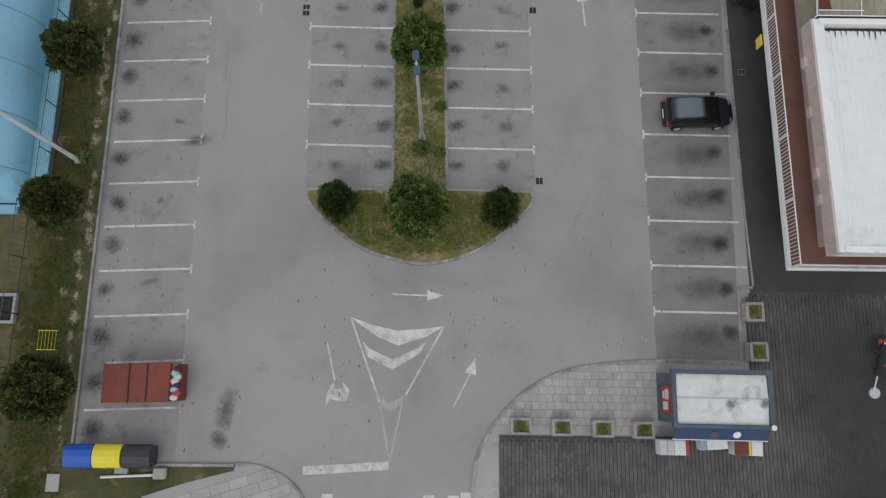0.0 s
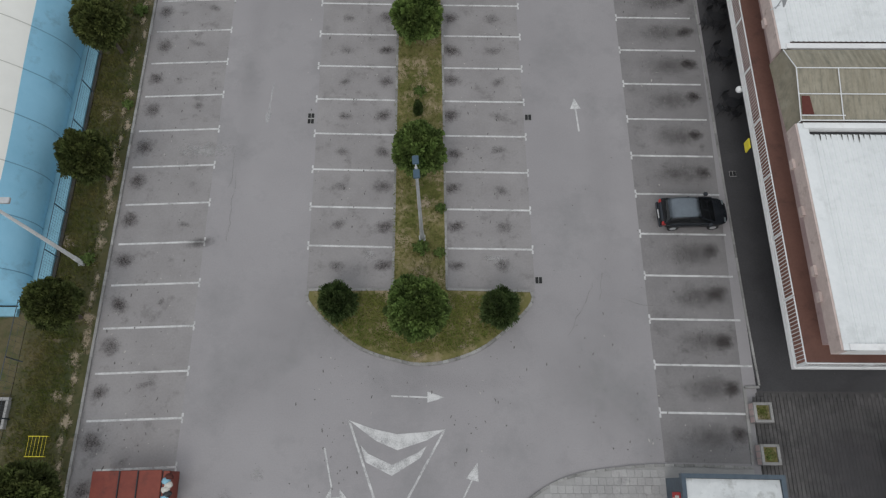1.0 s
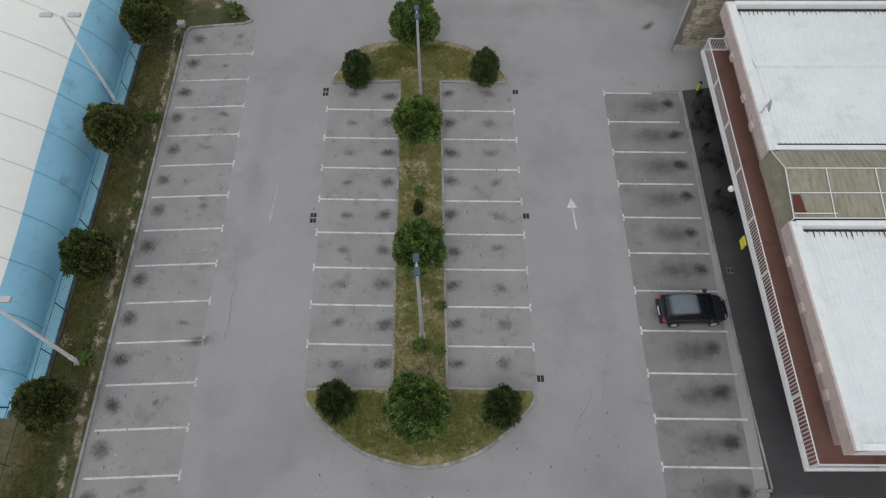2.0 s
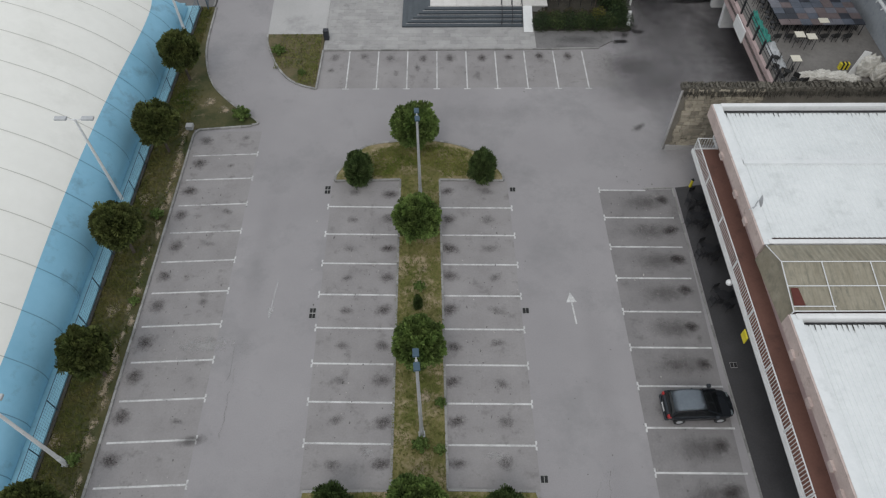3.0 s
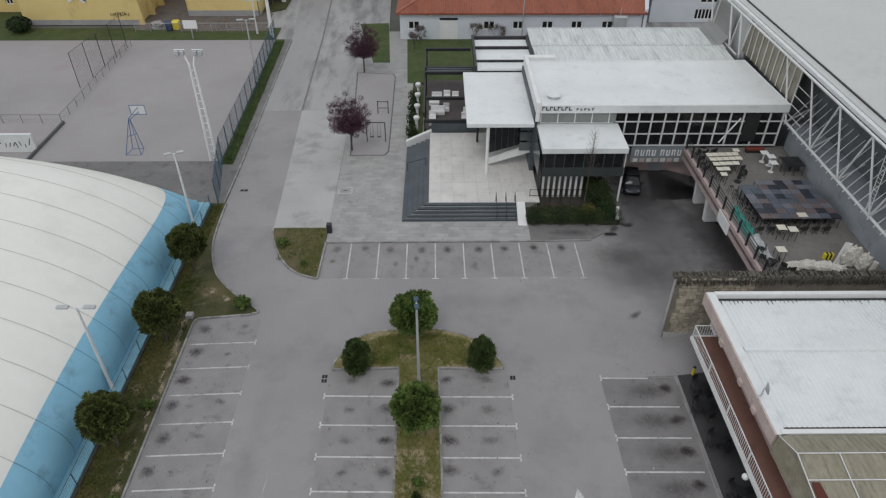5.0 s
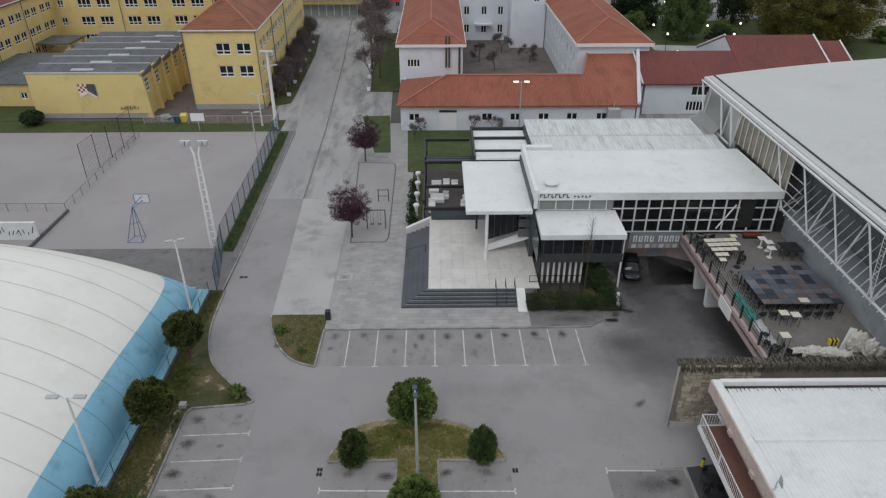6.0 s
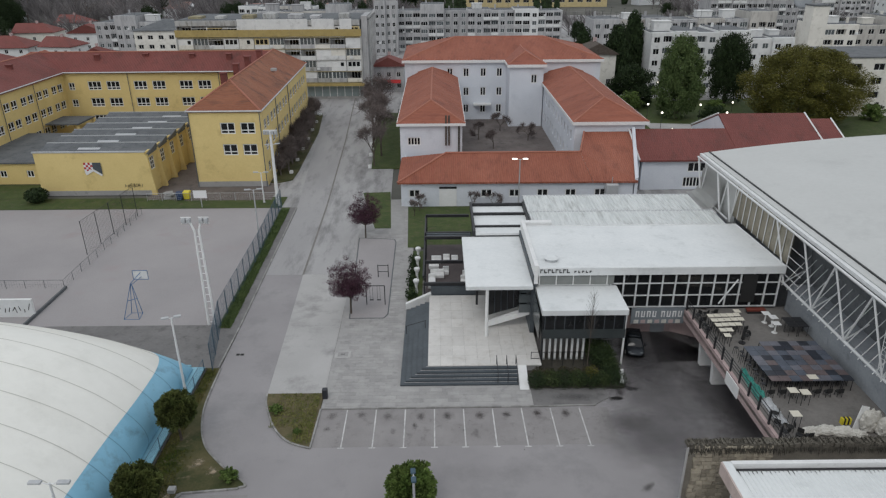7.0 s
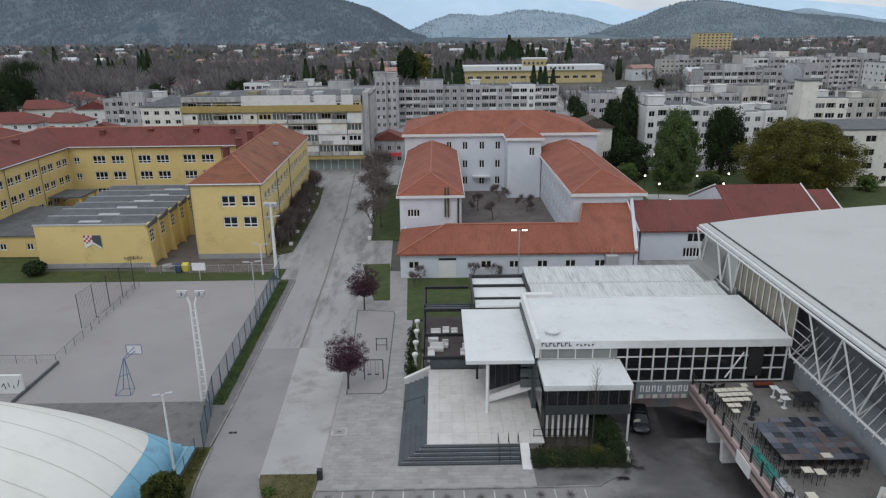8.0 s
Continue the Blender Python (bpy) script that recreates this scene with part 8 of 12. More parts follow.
faces(bm, [(4.3, -2.2, 0), (4.75, -0.2, 0), (4.75, -0.2, 0.55), (4.3, -2.2, 0.4), (4.0, -2.2, 0), (4.45, -0.2, 0), (4.45, -0.2, 0.55), (4.0, -2.2, 0.4)], [(0, 1, 2, 3), (7, 6, 5, 4), (3, 2, 6, 7)])
part("stone_edge", bm, M["white_paint"], hd)
gr_ = thing("garden_railing", (8.75, 57.9, 0.2), "low black metal railing between the hedge and the slatted wall", "railing")
for i in range(6):
    part("post", rod(bmnew(), (i * 0.98, 0, 0), (i * 0.98, 0, 1.55), 0.03, 0.03, 6), M["dark_metal"], gr_)
for z in (0.85, 1.5):
    part("rail", rod(bmnew(), (0, 0, z), (4.9, 0, z), 0.028, 0.028, 6), M["dark_metal"], gr_)
bt = thing("bare_sapling", (13.75, 57.0, 0.2), "thin bare young tree in the hedge bed", "tree")
bm = bmnew()
rod(bm, (0, 0, 0), (0.1, 0, 8.0), 0.055, 0.012, 6)
part("trunk", bm, M["bark"], bt)
bm = bmnew()
for i in range(54):
    z = 3.4 + 4.4 * i / 54
    a = i * 2.4
    L = 0.8 * (1.4 - z / 8.5)
    rod(bm, (0.05, 0, z), (math.cos(a) * L, math.sin(a) * L, z + L * 1.8), 0.011, 0.005, 4)
tagged(part("crown", bm, M["bark"], bt), kind="stuff")

# ---- upper deck, ramp walls ----
dk = thing("upper_deck", (24.3, 44, 0), "raised concrete deck with a faded pink edge wall", "deck", kind="structure")
DO = Vector((24.3, 44, 0))


def dpart(name, bm, mat, label="", owner=None):
    bmesh.ops.translate(bm, verts=bm.verts, vec=-DO)
    return part(name, bm, M[mat], owner or dk, label)


bm = bmnew()
prism(bm, [(24.3, 41.4), (35.4, 41.4), (35.4, 63.2), (25.0, 63.2), (24.0, 62.2)], 3.0, 3.3)
dpart("slab", bm, "deck_concrete")
bm = bmnew()
prism(bm, [(24.3, 41.4), (24.55, 41.4), (24.3, 62.1), (24.0, 62.2)], 2.55, 3.65)
dpart("edge_wall", bm, "rose_wall", "faded pink edge wall")
bm = bmnew()
box(bm, 26.4, 26.8, 41.4, 68, 0, 3.0)
dpart("lower_wall", bm, "rose_wall")
for y in (58.0, 55.0):
    bm = bmnew()
    m_ = [(24.3, y, 2.55), (24.5, y, 0.0), (26.4, y, 0.0), (26.4, y, 2.55)]
    faces(bm, m_ + [(p[0], y + 0.5, p[2]) for p in m_], [(0, 1, 2, 3), (7, 6, 5, 4), (0, 4, 5, 1), (3, 2, 6, 7), (0, 3, 7, 4)])
    bmesh.ops.recalc_face_normals(bm, faces=bm.faces)
    dpart("buttress", bm, "white_paint", "pale sloping buttress")
bm = bmnew()
box(bm, 24.08, 24.16, 49.6, 52.0, 2.45, 3.5)
dpart("notice_panel", bm, "white_paint", "white notice panel")
rl = thing("deck_railing", (24.3, 44, 3.3), "black metal railing round the raised deck", "railing")
bm = bmnew()
bevelled(box(bm, -0.06, 0.06, -0.09, 0.09, 0, 1.3), 0.015)
pm = link("post", bm, M["dark_metal"])
for i in range(13):
    q = part("post", pm, None, rl)
    q.location = (0.12 - 0.024 * i, -2.4 + i * 1.7, 0.3)
bm = bmnew()
for z in (0.9, 1.2, 1.5):
    bar(bm, (0.16, -2.5, z), (-0.18, 18.2, z), 0.055)
part("rail", bm, M["dark_metal"], rl)
nt = thing("windbreak_net", (25.5, 48.2, 3.3), "crumpled teal windbreak sheet lying behind the railing", "net")


def crumpled(w, d, h, seed, nx=14, ny=26, taper=0.0):
    """A crumpled sheet lying in folds."""
    bm = bmnew()
    g = [[bm.verts.new(((i / nx - 0.5) * w * (1 - taper * j / ny) + 0.12 * noise.noise(Vector((i * 0.4, j * 0.3, seed))), j / ny * d, max(0.01, h * (0.55 + 0.9 * noise.noise(Vector((i * 0.45, j * 0.33, seed + 7.0)))) * math.sin(math.pi * (i + 0.3) / (nx + 0.6))))) for i in range(nx + 1)] for j in range(ny + 1)]
    for j in range(ny):
        for i in range(nx):
            bm.faces.new((g[j][i], g[j][i + 1], g[j + 1][i + 1], g[j + 1][i]))
    return bm


part("sheet", crumpled(0.85, 4.0, 0.6, 3.0, taper=0.3), M["teal_green"], nt, smooth=True)
cs = thing("plastic_sheet", (25.7, 45.2, 3.3), "crumpled clear plastic sheet beside the railing", "sheet")
part("sheet", crumpled(0.9, 3.2, 0.5, 9.0), M["galvanised"], cs, smooth=True)


def bar_table(x, y, label, top="table_cream", w=0.7, hgt=1.05, group="bar tables", turn=0):
    t = thing("bar_table", (x, y, 3.3), label, "table", group, turn=turn)
    bm = bmnew()
    bevelled(box(bm, -w / 2, w / 2, -w / 2, w / 2, hgt - 0.05, hgt), 0.01)
    part("tabletop", bm, M[top], t)
    for sx in (-1, 1):
        for sy in (-1, 1):
            bm = bmnew()
            bar(bm, (sx * (w / 2 - 0.05), sy * (w / 2 - 0.05), 0), (sx * (w / 2 - 0.05), sy * (w / 2 - 0.05), hgt - 0.05), 0.035)
            part("leg", bm, M["dark_metal"], t)
    return t


CREAM = "cream-topped bar table stored in close rows on the deck"
for y, n in ((59.75, 5), (58.95, 5), (58.1, 4), (57.2, 2), (56.3, 1)):
    for c in range(n):
        bar_table(25.55 + c * 0.62 + 0.06 * (59.2 - y), y + c * 0.04, CREAM, w=0.58, turn=-3)
bar_table(28.3, 60.6, CREAM, w=0.58)
dark_tops = random.Random(17)
for r in range(8):
    for c in range(8):
        x, y = 26.75 + c * 0.82 + 0.02 * r, 54.85 - r * 0.73
        if r == 0 and c < 2:
            continue
        t = thing("dark_table", (x, y, 3.3), "square dark table in a tight block on the deck", "table", "dark tables on the deck", turn=dark_tops.uniform(-2, 2))
        bm = bmnew()
        box(bm, -0.4, 0.4, -0.355, 0.355, 0.98 + dark_tops.uniform(-0.02, 0.01), 1.03)
        pick = ("top_rose", "top_blue", "top_lilac", "top_black") if c + r < 8 else ("top_rose", "top_rose", "top_black", "top_blue", "top_lilac")
        part("tabletop", bm, M[pick[dark_tops.randrange(len(pick))]], t)
        if r in (0, 7) or c in (0, 7):
            for sx in (-0.34, 0.34):
                for sy in (-0.3, 0.3):
                    bm = bmnew()
                    bar(bm, (sx, sy, 0), (sx, sy, 0.98), 0.05)
                    part("leg", bm, M["dark_metal"], t)
        else:
            bm = bmnew()
            rod(bm, (0, 0, 0), (0, 0, 0.98), 0.05, 0.05, 6)
            part("leg", bm, M["dark_metal"], t)
for x, y in ((27.58, 48.15), (28.4, 47.9), (26.4, 45.3)):
    bar_table(x, y, "cream-topped bar table on the raised deck", group="loose bar tables")
tb = thing("loose_tabletop", (29.95, 49.85, 4.335), "pale square tabletop lying on the dark tables", "tabletop")
bm = bmnew()
bevelled(box(bm, -0.38, 0.38, -0.3, 0.3, 0, 0.04), 0.01)
part("board", bm, M["table_cream"], tb)
for x, y in ((30.9, 60.2), (31.25, 59.5), (31.0, 58.35)):
    t = thing("pedestal_table", (x, y, 3.3), "white square pedestal table on the deck", "table", "pedestal tables")
    bm = bmnew()
    bevelled(box(bm, -0.36, 0.36, -0.36, 0.36, 0.96, 1.0), 0.02)
    part("tabletop", bm, M["white_paint"], t)
    part("column", rod(bmnew(), (0, 0, 0.04), (0, 0, 0.96), 0.09, 0.06, 8), M["white_paint"], t)
    part("foot", rod(bmnew(), (0, 0, 0), (0, 0, 0.05), 0.27, 0.22, 12), M["white_paint"], t)
for cx_, cy_, ct_ in [(26.2 + 0.9 * k, 48.75, 0) for k in range(7)] + [(25.2, 44.1, 30), (25.8, 44.6, 80), (25.1, 45.1, -40), (26.0, 43.7, 140), (26.6, 43.6, 10), (25.4, 46.2, 60), (24.85, 58.3, 20), (24.9, 59.2, 75), (25.0, 60.1, 10), (24.9, 61.0, 120), (25.7, 61.3, 40), (26.6, 61.5, 15), (28.3, 57.9, 200), (27.9, 57.2, 90)]:
    st = thing("black_chair", (cx_, cy_, 3.3), "black rounded chair on the raised deck", "chair", "black chairs on the deck", turn=ct_)
    bm = bmnew()
    rod(bm, (0, 0, 0.4), (0, 0, 0.46), 0.24, 0.24, 12)
    part("seat", bm, M["rubber"], st)
    part("backrest", bevelled(box(bmnew(), -0.23, 0.23, -0.27, -0.22, 0.46, 0.85), 0.03), M["rubber"], st)
    for sx in (-0.18, 0.18):
        for sy in (-0.18, 0.18):
            part("leg", rod(bmnew(), (sx, sy, 0), (sx, sy, 0.42), 0.02, 0.02, 5), M["dark_metal"], st)
for i in range(4):
    bar_table(32.3 + (i % 2) * 0.9, 58.9 - (i // 2) * 0.9, "dark square bar table by the hall wall", "dark_metal", 0.85, group="dark bar tables")
for i in range(9):
    st = thing("bar_stool", (25.9 + (i % 2) * 0.2, 49.4 + i * 0.66, 3.3), "black metal bar stool beside the dark tables", "stool", "bar stools")
    bm = bmnew()
    rod(bm, (0, 0, 0.76), (0, 0, 0.8), 0.18, 0.18, 10)
    part("seat", bm, M["dark_metal"], st)
    for sx in (-0.14, 0.14):
        for sy in (-0.14, 0.14):
            bm = bmnew()
            rod(bm, (sx * 1.3, sy * 1.3, 0), (sx, sy, 0.77), 0.015, 0.015, 5)
            part("leg", bm, M["dark_metal"], st)
# folded parasol standing by the tables, wrapped furniture
fp = thing("folded_parasol", (27.3, 56.6, 3.3), "furled black parasol standing on the deck", "parasol")
bm = bmnew()
rod(bm, (0, 0, 0.4), (0, 0, 1.7), 0.16, 0.1, 8)
part("canopy", bm, M["rubber"], fp)
bm = bmnew()
rod(bm, (0, 0, 0), (0, 0, 0.4), 0.03, 0.03, 6)
part("pole", bm, M["dark_metal"], fp)
bm = bmnew()
rod(bm, (0, 0, 0), (0, 0, 0.1), 0.3, 0.3, 10)
part("foot", bm, M["dark_metal"], fp)
wr = random.Random(41)
for x, y, w, d, h in ((28.2, 44.3, 1.3, 0.7, 0.6), (29.3, 44.1, 1.4, 0.7, 0.62), (30.3, 43.9, 1.1, 0.6, 0.5), (27.1, 44.2, 1.1, 0.7, 0.55), (31.5, 44.6, 1.1, 0.7, 1.7), (32.2, 44.1, 0.8, 0.7, 1.4)):
    wp = thing("wrapped_furniture", (x, y, 3.3), "stacked furniture wrapped in crumpled pale sheeting", "furniture", "wrapped furniture")
    bm = bmnew()
    bmesh.ops.create_icosphere(bm, subdivisions=5, radius=1)
    for v in bm.verts:
        q = v.co.copy()
        k = 1 + 0.24 * noise.noise(q * 2.1 + Vector((x, y, 0))) + 0.2 * abs(noise.noise(q * 4 + Vector((y, x, 0)))) + 0.09 * noise.noise(q * 11 + Vector((y, x, 3)))
        v.co = Vector((q.x * w * 0.6 * k, q.y * d * 0.6 * k, max(0.0, (q.z * 0.55 + 0.45)) * h * k))
    part("sheeting", bm, M["cloth_white"], wp, smooth=True)
wb_ = thing("white_board", (30.75, 44.75, 3.3), "white panel leaning on the wrapped furniture", "panel")
bm = bmnew()
bevelled(box(bm, -0.3, 0.3, -0.04, 0.04, 0, 1.9), 0.01)
q = part("board", bm, M["white_paint"], wb_)
q.matrix_basis = pose(0, 0, 0, -8, 14, 0)
cy_ = thing("wrapped_roll", (32.75, 43.7, 3.3), "pale wrapped roll standing on the deck", "roll")
part("roll", rod(bmnew(), (0, 0, 0), (0.12, 0, 1.0), 0.22, 0.2, 12), M["cloth_white"], cy_)
wb_ = thing("hazard_barrier", (30.3, 45.4, 3.3), "yellow and black striped barrier on the deck", "barrier")
for k in range(5):
    bm = bmnew()
    box(bm, -0.35 + k * 0.14, -0.21 + k * 0.14, -0.15, 0.15, 0, 0.5 + 0.02 * (k % 2))
    part("stripe", bm, M["plastic_yellow"] if k % 2 == 0 else M["rubber"], wb_)
bl = thing("red_bench", (30.8, 62.0, 3.3), "low dark red bench by the club wall", "bench")
bm = bmnew()
bevelled(box(bm, -0.9, 0.9, -0.25, 0.25, 0.25, 0.5), 0.05)
part("seat", bm, M["rust"], bl)
bm = bmnew()
box(bm, -0.8, 0.8, -0.2, 0.2, 0, 0.25)
part("base", bm, M["dark_metal"], bl)

# ---- large hall with a white space truss along its side ----
hall = thing("sports_hall", (34, 60, 0), "large hall with a pale grey roof and white side truss", "sports hall")
HO = Vector((34, 60, 0))


def hpart(name, bm, mat, label="", smooth=False):
    bmesh.ops.translate(bm, verts=bm.verts, vec=-HO)
    return part(name, bm, M[mat], hall, label, smooth)


def roof_h(x):
    return 12.2 + 2.6 * (1 - ((x - 72) / 38.6) ** 2)


bm = bmnew()
cols = [33.4 + 77 * i / 40 for i in range(41)]
lo, hi = [[bm.verts.new((x, y, roof_h(x))) for x in cols] for y in (30, 86.6)]
und = [[bm.verts.new((x, y, roof_h(x) - 0.45)) for x in cols] for y in (30, 86.6)]
for i in range(40):
    bm.faces.new((lo[i], lo[i + 1], hi[i + 1], hi[i]))
    bm.faces.new((und[0][i], und[1][i], und[1][i + 1], und[0][i + 1]))
    bm.faces.new((lo[i], und[0][i], und[0][i + 1], lo[i + 1]))
    bm.faces.new((hi[i], hi[i + 1], und[1][i + 1], und[1][i]))
bm.faces.new((lo[0], hi[0], und[1][0], und[0][0]))
bm.faces.new((lo[40], und[0][40], und[1][40], hi[40]))
hpart("roof", bm, "grey_roof", "broad pale grey roof")
bm = bmnew()
box(bm, 34.0, 34.14, 30, 86.62, 12.2, 12.4)
hpart("gutter", bm, "dark_metal", "black gutter line")
bm = bmnew()
box(bm, 33.0, 33.38, 30, 86.7, 11.8, 12.12)
hpart("eave_beam", bm, "white_metal")
bm = bmnew()
box(bm, 33.95, 36.0, 41, 62.7, 0, 6.0)
hpart("side_wall", bm, "grey_wall", "grey concrete side wall")
bm = bmnew()
box(bm, 36.0, 109, 31, 86, 0, 11.6)
hpart("hall_wall", bm, "grey_wall")
# Shade of the void behind the truss, put in as a dark sheet.
bm = bmnew()
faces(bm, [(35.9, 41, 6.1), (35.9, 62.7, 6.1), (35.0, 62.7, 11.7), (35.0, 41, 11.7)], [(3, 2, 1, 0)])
hpart("shadowed_wall", bm, "roof_felt", "dark sheet standing in for the shaded void behind the truss")
bm = bmnew()
prof = [(32.95, 11.72), (33.35, 11.2), (33.9, 10.7), (34.6, 10.4)]
pa, pb = [[bm.verts.new((x, y, z)) for x, z in prof] for y in (41, 62.7)]
for i in range(3):
    bm.faces.new((pa[i], pa[i + 1], pb[i + 1], pb[i]))
bmesh.ops.solidify(bm, geom=bm.faces[:], thickness=0.06)
hpart("soffit_panel", bm, "grey_roof", "pale curved soffit under the roof edge")
bm = bmnew()
box(bm, 33.7, 33.95, 76.0, 86.3, 6.5, 11.7)
hpart("cladding", bm, "grey_roof", "pale cladding behind the truss")
bm = bmnew()
faces(bm, [(33.4, 62.8, 8.0), (33.4, 76, 8.0), (33.5, 76, 11.75), (33.5, 62.8, 11.75)], [(3, 2, 1, 0)])
hpart("glazing", bm, "poly_sheet", "dull greenish glazing strip")
for i in range(11):
    y = 62.9 + i * 1.3
    bm = bmnew()
    bar(bm, (33.35, y, 8.0), (33.4, y, 11.75), 0.09)
    hpart("mullion", bm, "white_metal")
# truss
UP, LOW = 11.75, 6.25
bm = bmnew()
rod(bm, (32.75, 41, UP), (32.75, 86.5, UP), 0.11, 0.11, 8)
hpart("upper_chord", bm, "white_metal")
bm = bmnew()
rod(bm, (33.2, 41, LOW), (33.2, 62.9, LOW), 0.12, 0.12, 8)
hpart("lower_chord", bm, "white_metal")
ys_t = [62.5 - 5.2 * i for i in range(5)]
for i, y in enumerate(ys_t):
    bm = bmnew()
    rod(bm, (33.2, y, LOW), (32.75, y + 2.6, UP), 0.085, 0.085, 8)
    hpart("diagonal", bm, "white_metal")
    if i:
        bm = bmnew()
        rod(bm, (33.2, y, LOW), (32.75, y - 2.6, UP), 0.085, 0.085, 8)
        hpart("diagonal", bm, "white_metal")
    bm = bmnew()
    rod(bm, (33.2, y, LOW), (36.0, y + 1.2, 7.2), 0.07, 0.07, 6)
    hpart("strut", bm, "white_metal")
for k in range(4):
    bm = bmnew()
    rod(bm, (33.2, 62.75, 7.1 + k * 0.95), (33.2, 59.9, 7.1 + k * 0.95), 0.035, 0.035, 6)
    hpart("brace", bm, "white_metal")
for i in range(22):
    y = 62.4 - i * 0.98
    bm = bmnew()
    rod(bm, (33.0, y, LOW - 0.2), (35.5, y + 0.4, 9.0), 0.038, 0.038, 6)
    hpart("tie_rod", bm, "white_metal")
for i, y in enumerate((86.2, 80.0, 77.0)):
    bm = bmnew()
    rod(bm, (33.0, y - 1.5, 7.4), (32.75, y, UP), 0.12, 0.12, 8)
    rod(bm, (33.0, y - 1.5, 7.4), (32.75, y - 3.0, UP), 0.08, 0.08, 8)
    hpart("diagonal", bm, "white_metal")
bm = bmnew()
rod(bm, (33.0, 76.2, 7.4), (33.0, 86, 7.4), 0.12, 0.12, 8)
hpart("lower_chord", bm, "white_metal")
bm = bmnew()
prof = [(31.5, 7.5), (32.1, 7.52), (32.6, 7.75), (32.95, 8.3), (33.15, 9.2), (33.25, 10.6)]
pa, pb = [[bm.verts.new((x, y, z)) for x, z in prof] for y in (79.2, 85.6)]
for i in range(len(prof) - 1):
    bm.faces.new((pa[i], pa[i + 1], pb[i + 1], pb[i]))
bmesh.ops.solidify(bm, geom=bm.faces[:], thickness=0.06)
hpart("curved_panel", bm, "grey_roof", "curved pale sheet behind the truss")
ld = thing("roof_ladder", (32.6, 47.0, 6.2), "white caged ladder up the hall side", "ladder")
bm = bmnew()
for s in (-0.25, 0.25):
    rod(bm, (0.4, s, 0), (0, s, 5.6), 0.03, 0.03, 6)
part("stile", bm, M["white_metal"], ld)
for i in range(16):
    bm = bmnew()
    rod(bm, (0.38 - i * 0.024, -0.25, 0.3 + i * 0.34), (0.38 - i * 0.024, 0.25, 0.3 + i * 0.34), 0.018, 0.018, 5)
    part("rung", bm, M["white_metal"], ld)

# ---- west terrace of the club with covered furniture ----
wt_ = thing("club_terrace", (0, 71, 0), "dark decked club terrace framed by black beams", "terrace", kind="structure")


def tpart(name, bm, mat, label=""):
    bmesh.ops.translate(bm, verts=bm.verts, vec=(0, -71, 0))
    return part(name, bm, M[mat], wt_, label)


bm = bmnew()
box(bm, -1.2, 4.3, 71.2, 84.5, 0.2, 0.95)
tpart("deck", bm, "deck_brown")
bm = bmnew()
box(bm, -1.2, 4.3, 84.6, 92, 0.1, 0.5)
tpart("lawn_bed", bm, "green_grass")
for y, h in ((71.2, 1.9), (75.4, 2.6), (80.6, 3.4), (82.0, 3.4), (88.5, 3.2)):
    bm = bmnew()
    box(bm, -1.4, 4.3, y - 0.15, y + 0.15, h, h + 0.35)
    tpart("beam", bm, "dark_metal")
    for x in (-1.3,):
        bm = bmnew()
        box(bm, x - 0.1, x + 0.1, y - 0.1, y + 0.1, 0.2, h)
        tpart("post", bm, "dark_metal")
for y0 in (80.9, 81.5):
    bm = bmnew()
    box(bm, -1.2, 4.2, y0, y0 + 0.3, 3.4, 3.7)
    tpart("louvre", bm, "slate_metal")
bm = bmnew()
box(bm, -1.5, -1.3, 71, 89, 2.9, 3.2)
tpart("beam", bm, "dark_metal")
bm = bmnew()
box(bm, -0.6, 4.3, 70.75, 71.1, 0.9, 1.9)
tpart("front_wall", bm, "slate_metal")
for x, y, w, d_ in ((-0.5, 73.3, 0.8, 2.2), (0.1, 75.2, 1.6, 0.9), (1.1, 76.0, 0.7, 0.7), (3.2, 73.6, 0.9, 0.8), (3.4, 74.8, 0.8, 1.0), (-0.3, 77.5, 1.2, 0.6), (0.0, 79.0, 1.2, 0.7), (1.2, 79.4, 0.8, 0.8), (2.2, 79.1, 0.8, 0.7)):
    sf = thing("covered_sofa", (x, y, 0.95), "lounge sofa under a white dust cover", "sofa", "covered lounge furniture")
    bm = bmnew()
    bevelled(box(bm, -w / 2, w / 2, -d_ / 2, d_ / 2, 0.0, 0.45), 0.08, 2)
    part("seat", bm, M["white_paint"], sf)
    bm = bmnew()
    bevelled(box(bm, -w / 2, w / 2, d_ / 2 - 0.22, d_ / 2, 0.4, 0.85), 0.06, 2)
    part("backrest", bm, M["white_paint"], sf)
for i, y in enumerate((72.6, 75.6, 78.6, 81.4)):
    v = thing("tall_vase", (-2.25, y, 0.1), "tall white flared garden vase", "vase", "white vases")
    bm = bmnew()
    prof = [(0.24, 0), (0.17, 0.4), (0.14, 0.9), (0.18, 1.3), (0.32, 1.55), (0.36, 1.75), (0.3, 1.85)]
    for (r0, z0), (r1, z1) in zip(prof, prof[1:]):
        rod(bm, (0, 0, z0), (0, 0, z1), r0, r1, 14, caps=False)
    rod(bm, (0, 0, 1.76), (0, 0, 1.84), 0.29, 0.29, 14)
    part("body", bm, M["white_paint"], v)
    b = thing("round_bush", (-2.75, y - 1.2, 0.1), "dark clipped ball bush in the planting strip", "bush", "clipped bushes")
    bm = bmnew()
    leaves(bm, (0, 0, 0.7), 0.75, 500, 0.12, random.Random(i), 1.1)
    part("crown", bm, M["leaf_dark"], b)
bm = bmnew()
prism(bm, [(-3.2, 70.2), (-1.6, 71.0), (-1.6, 84), (-3.0, 84)], 0.0, 0.3)
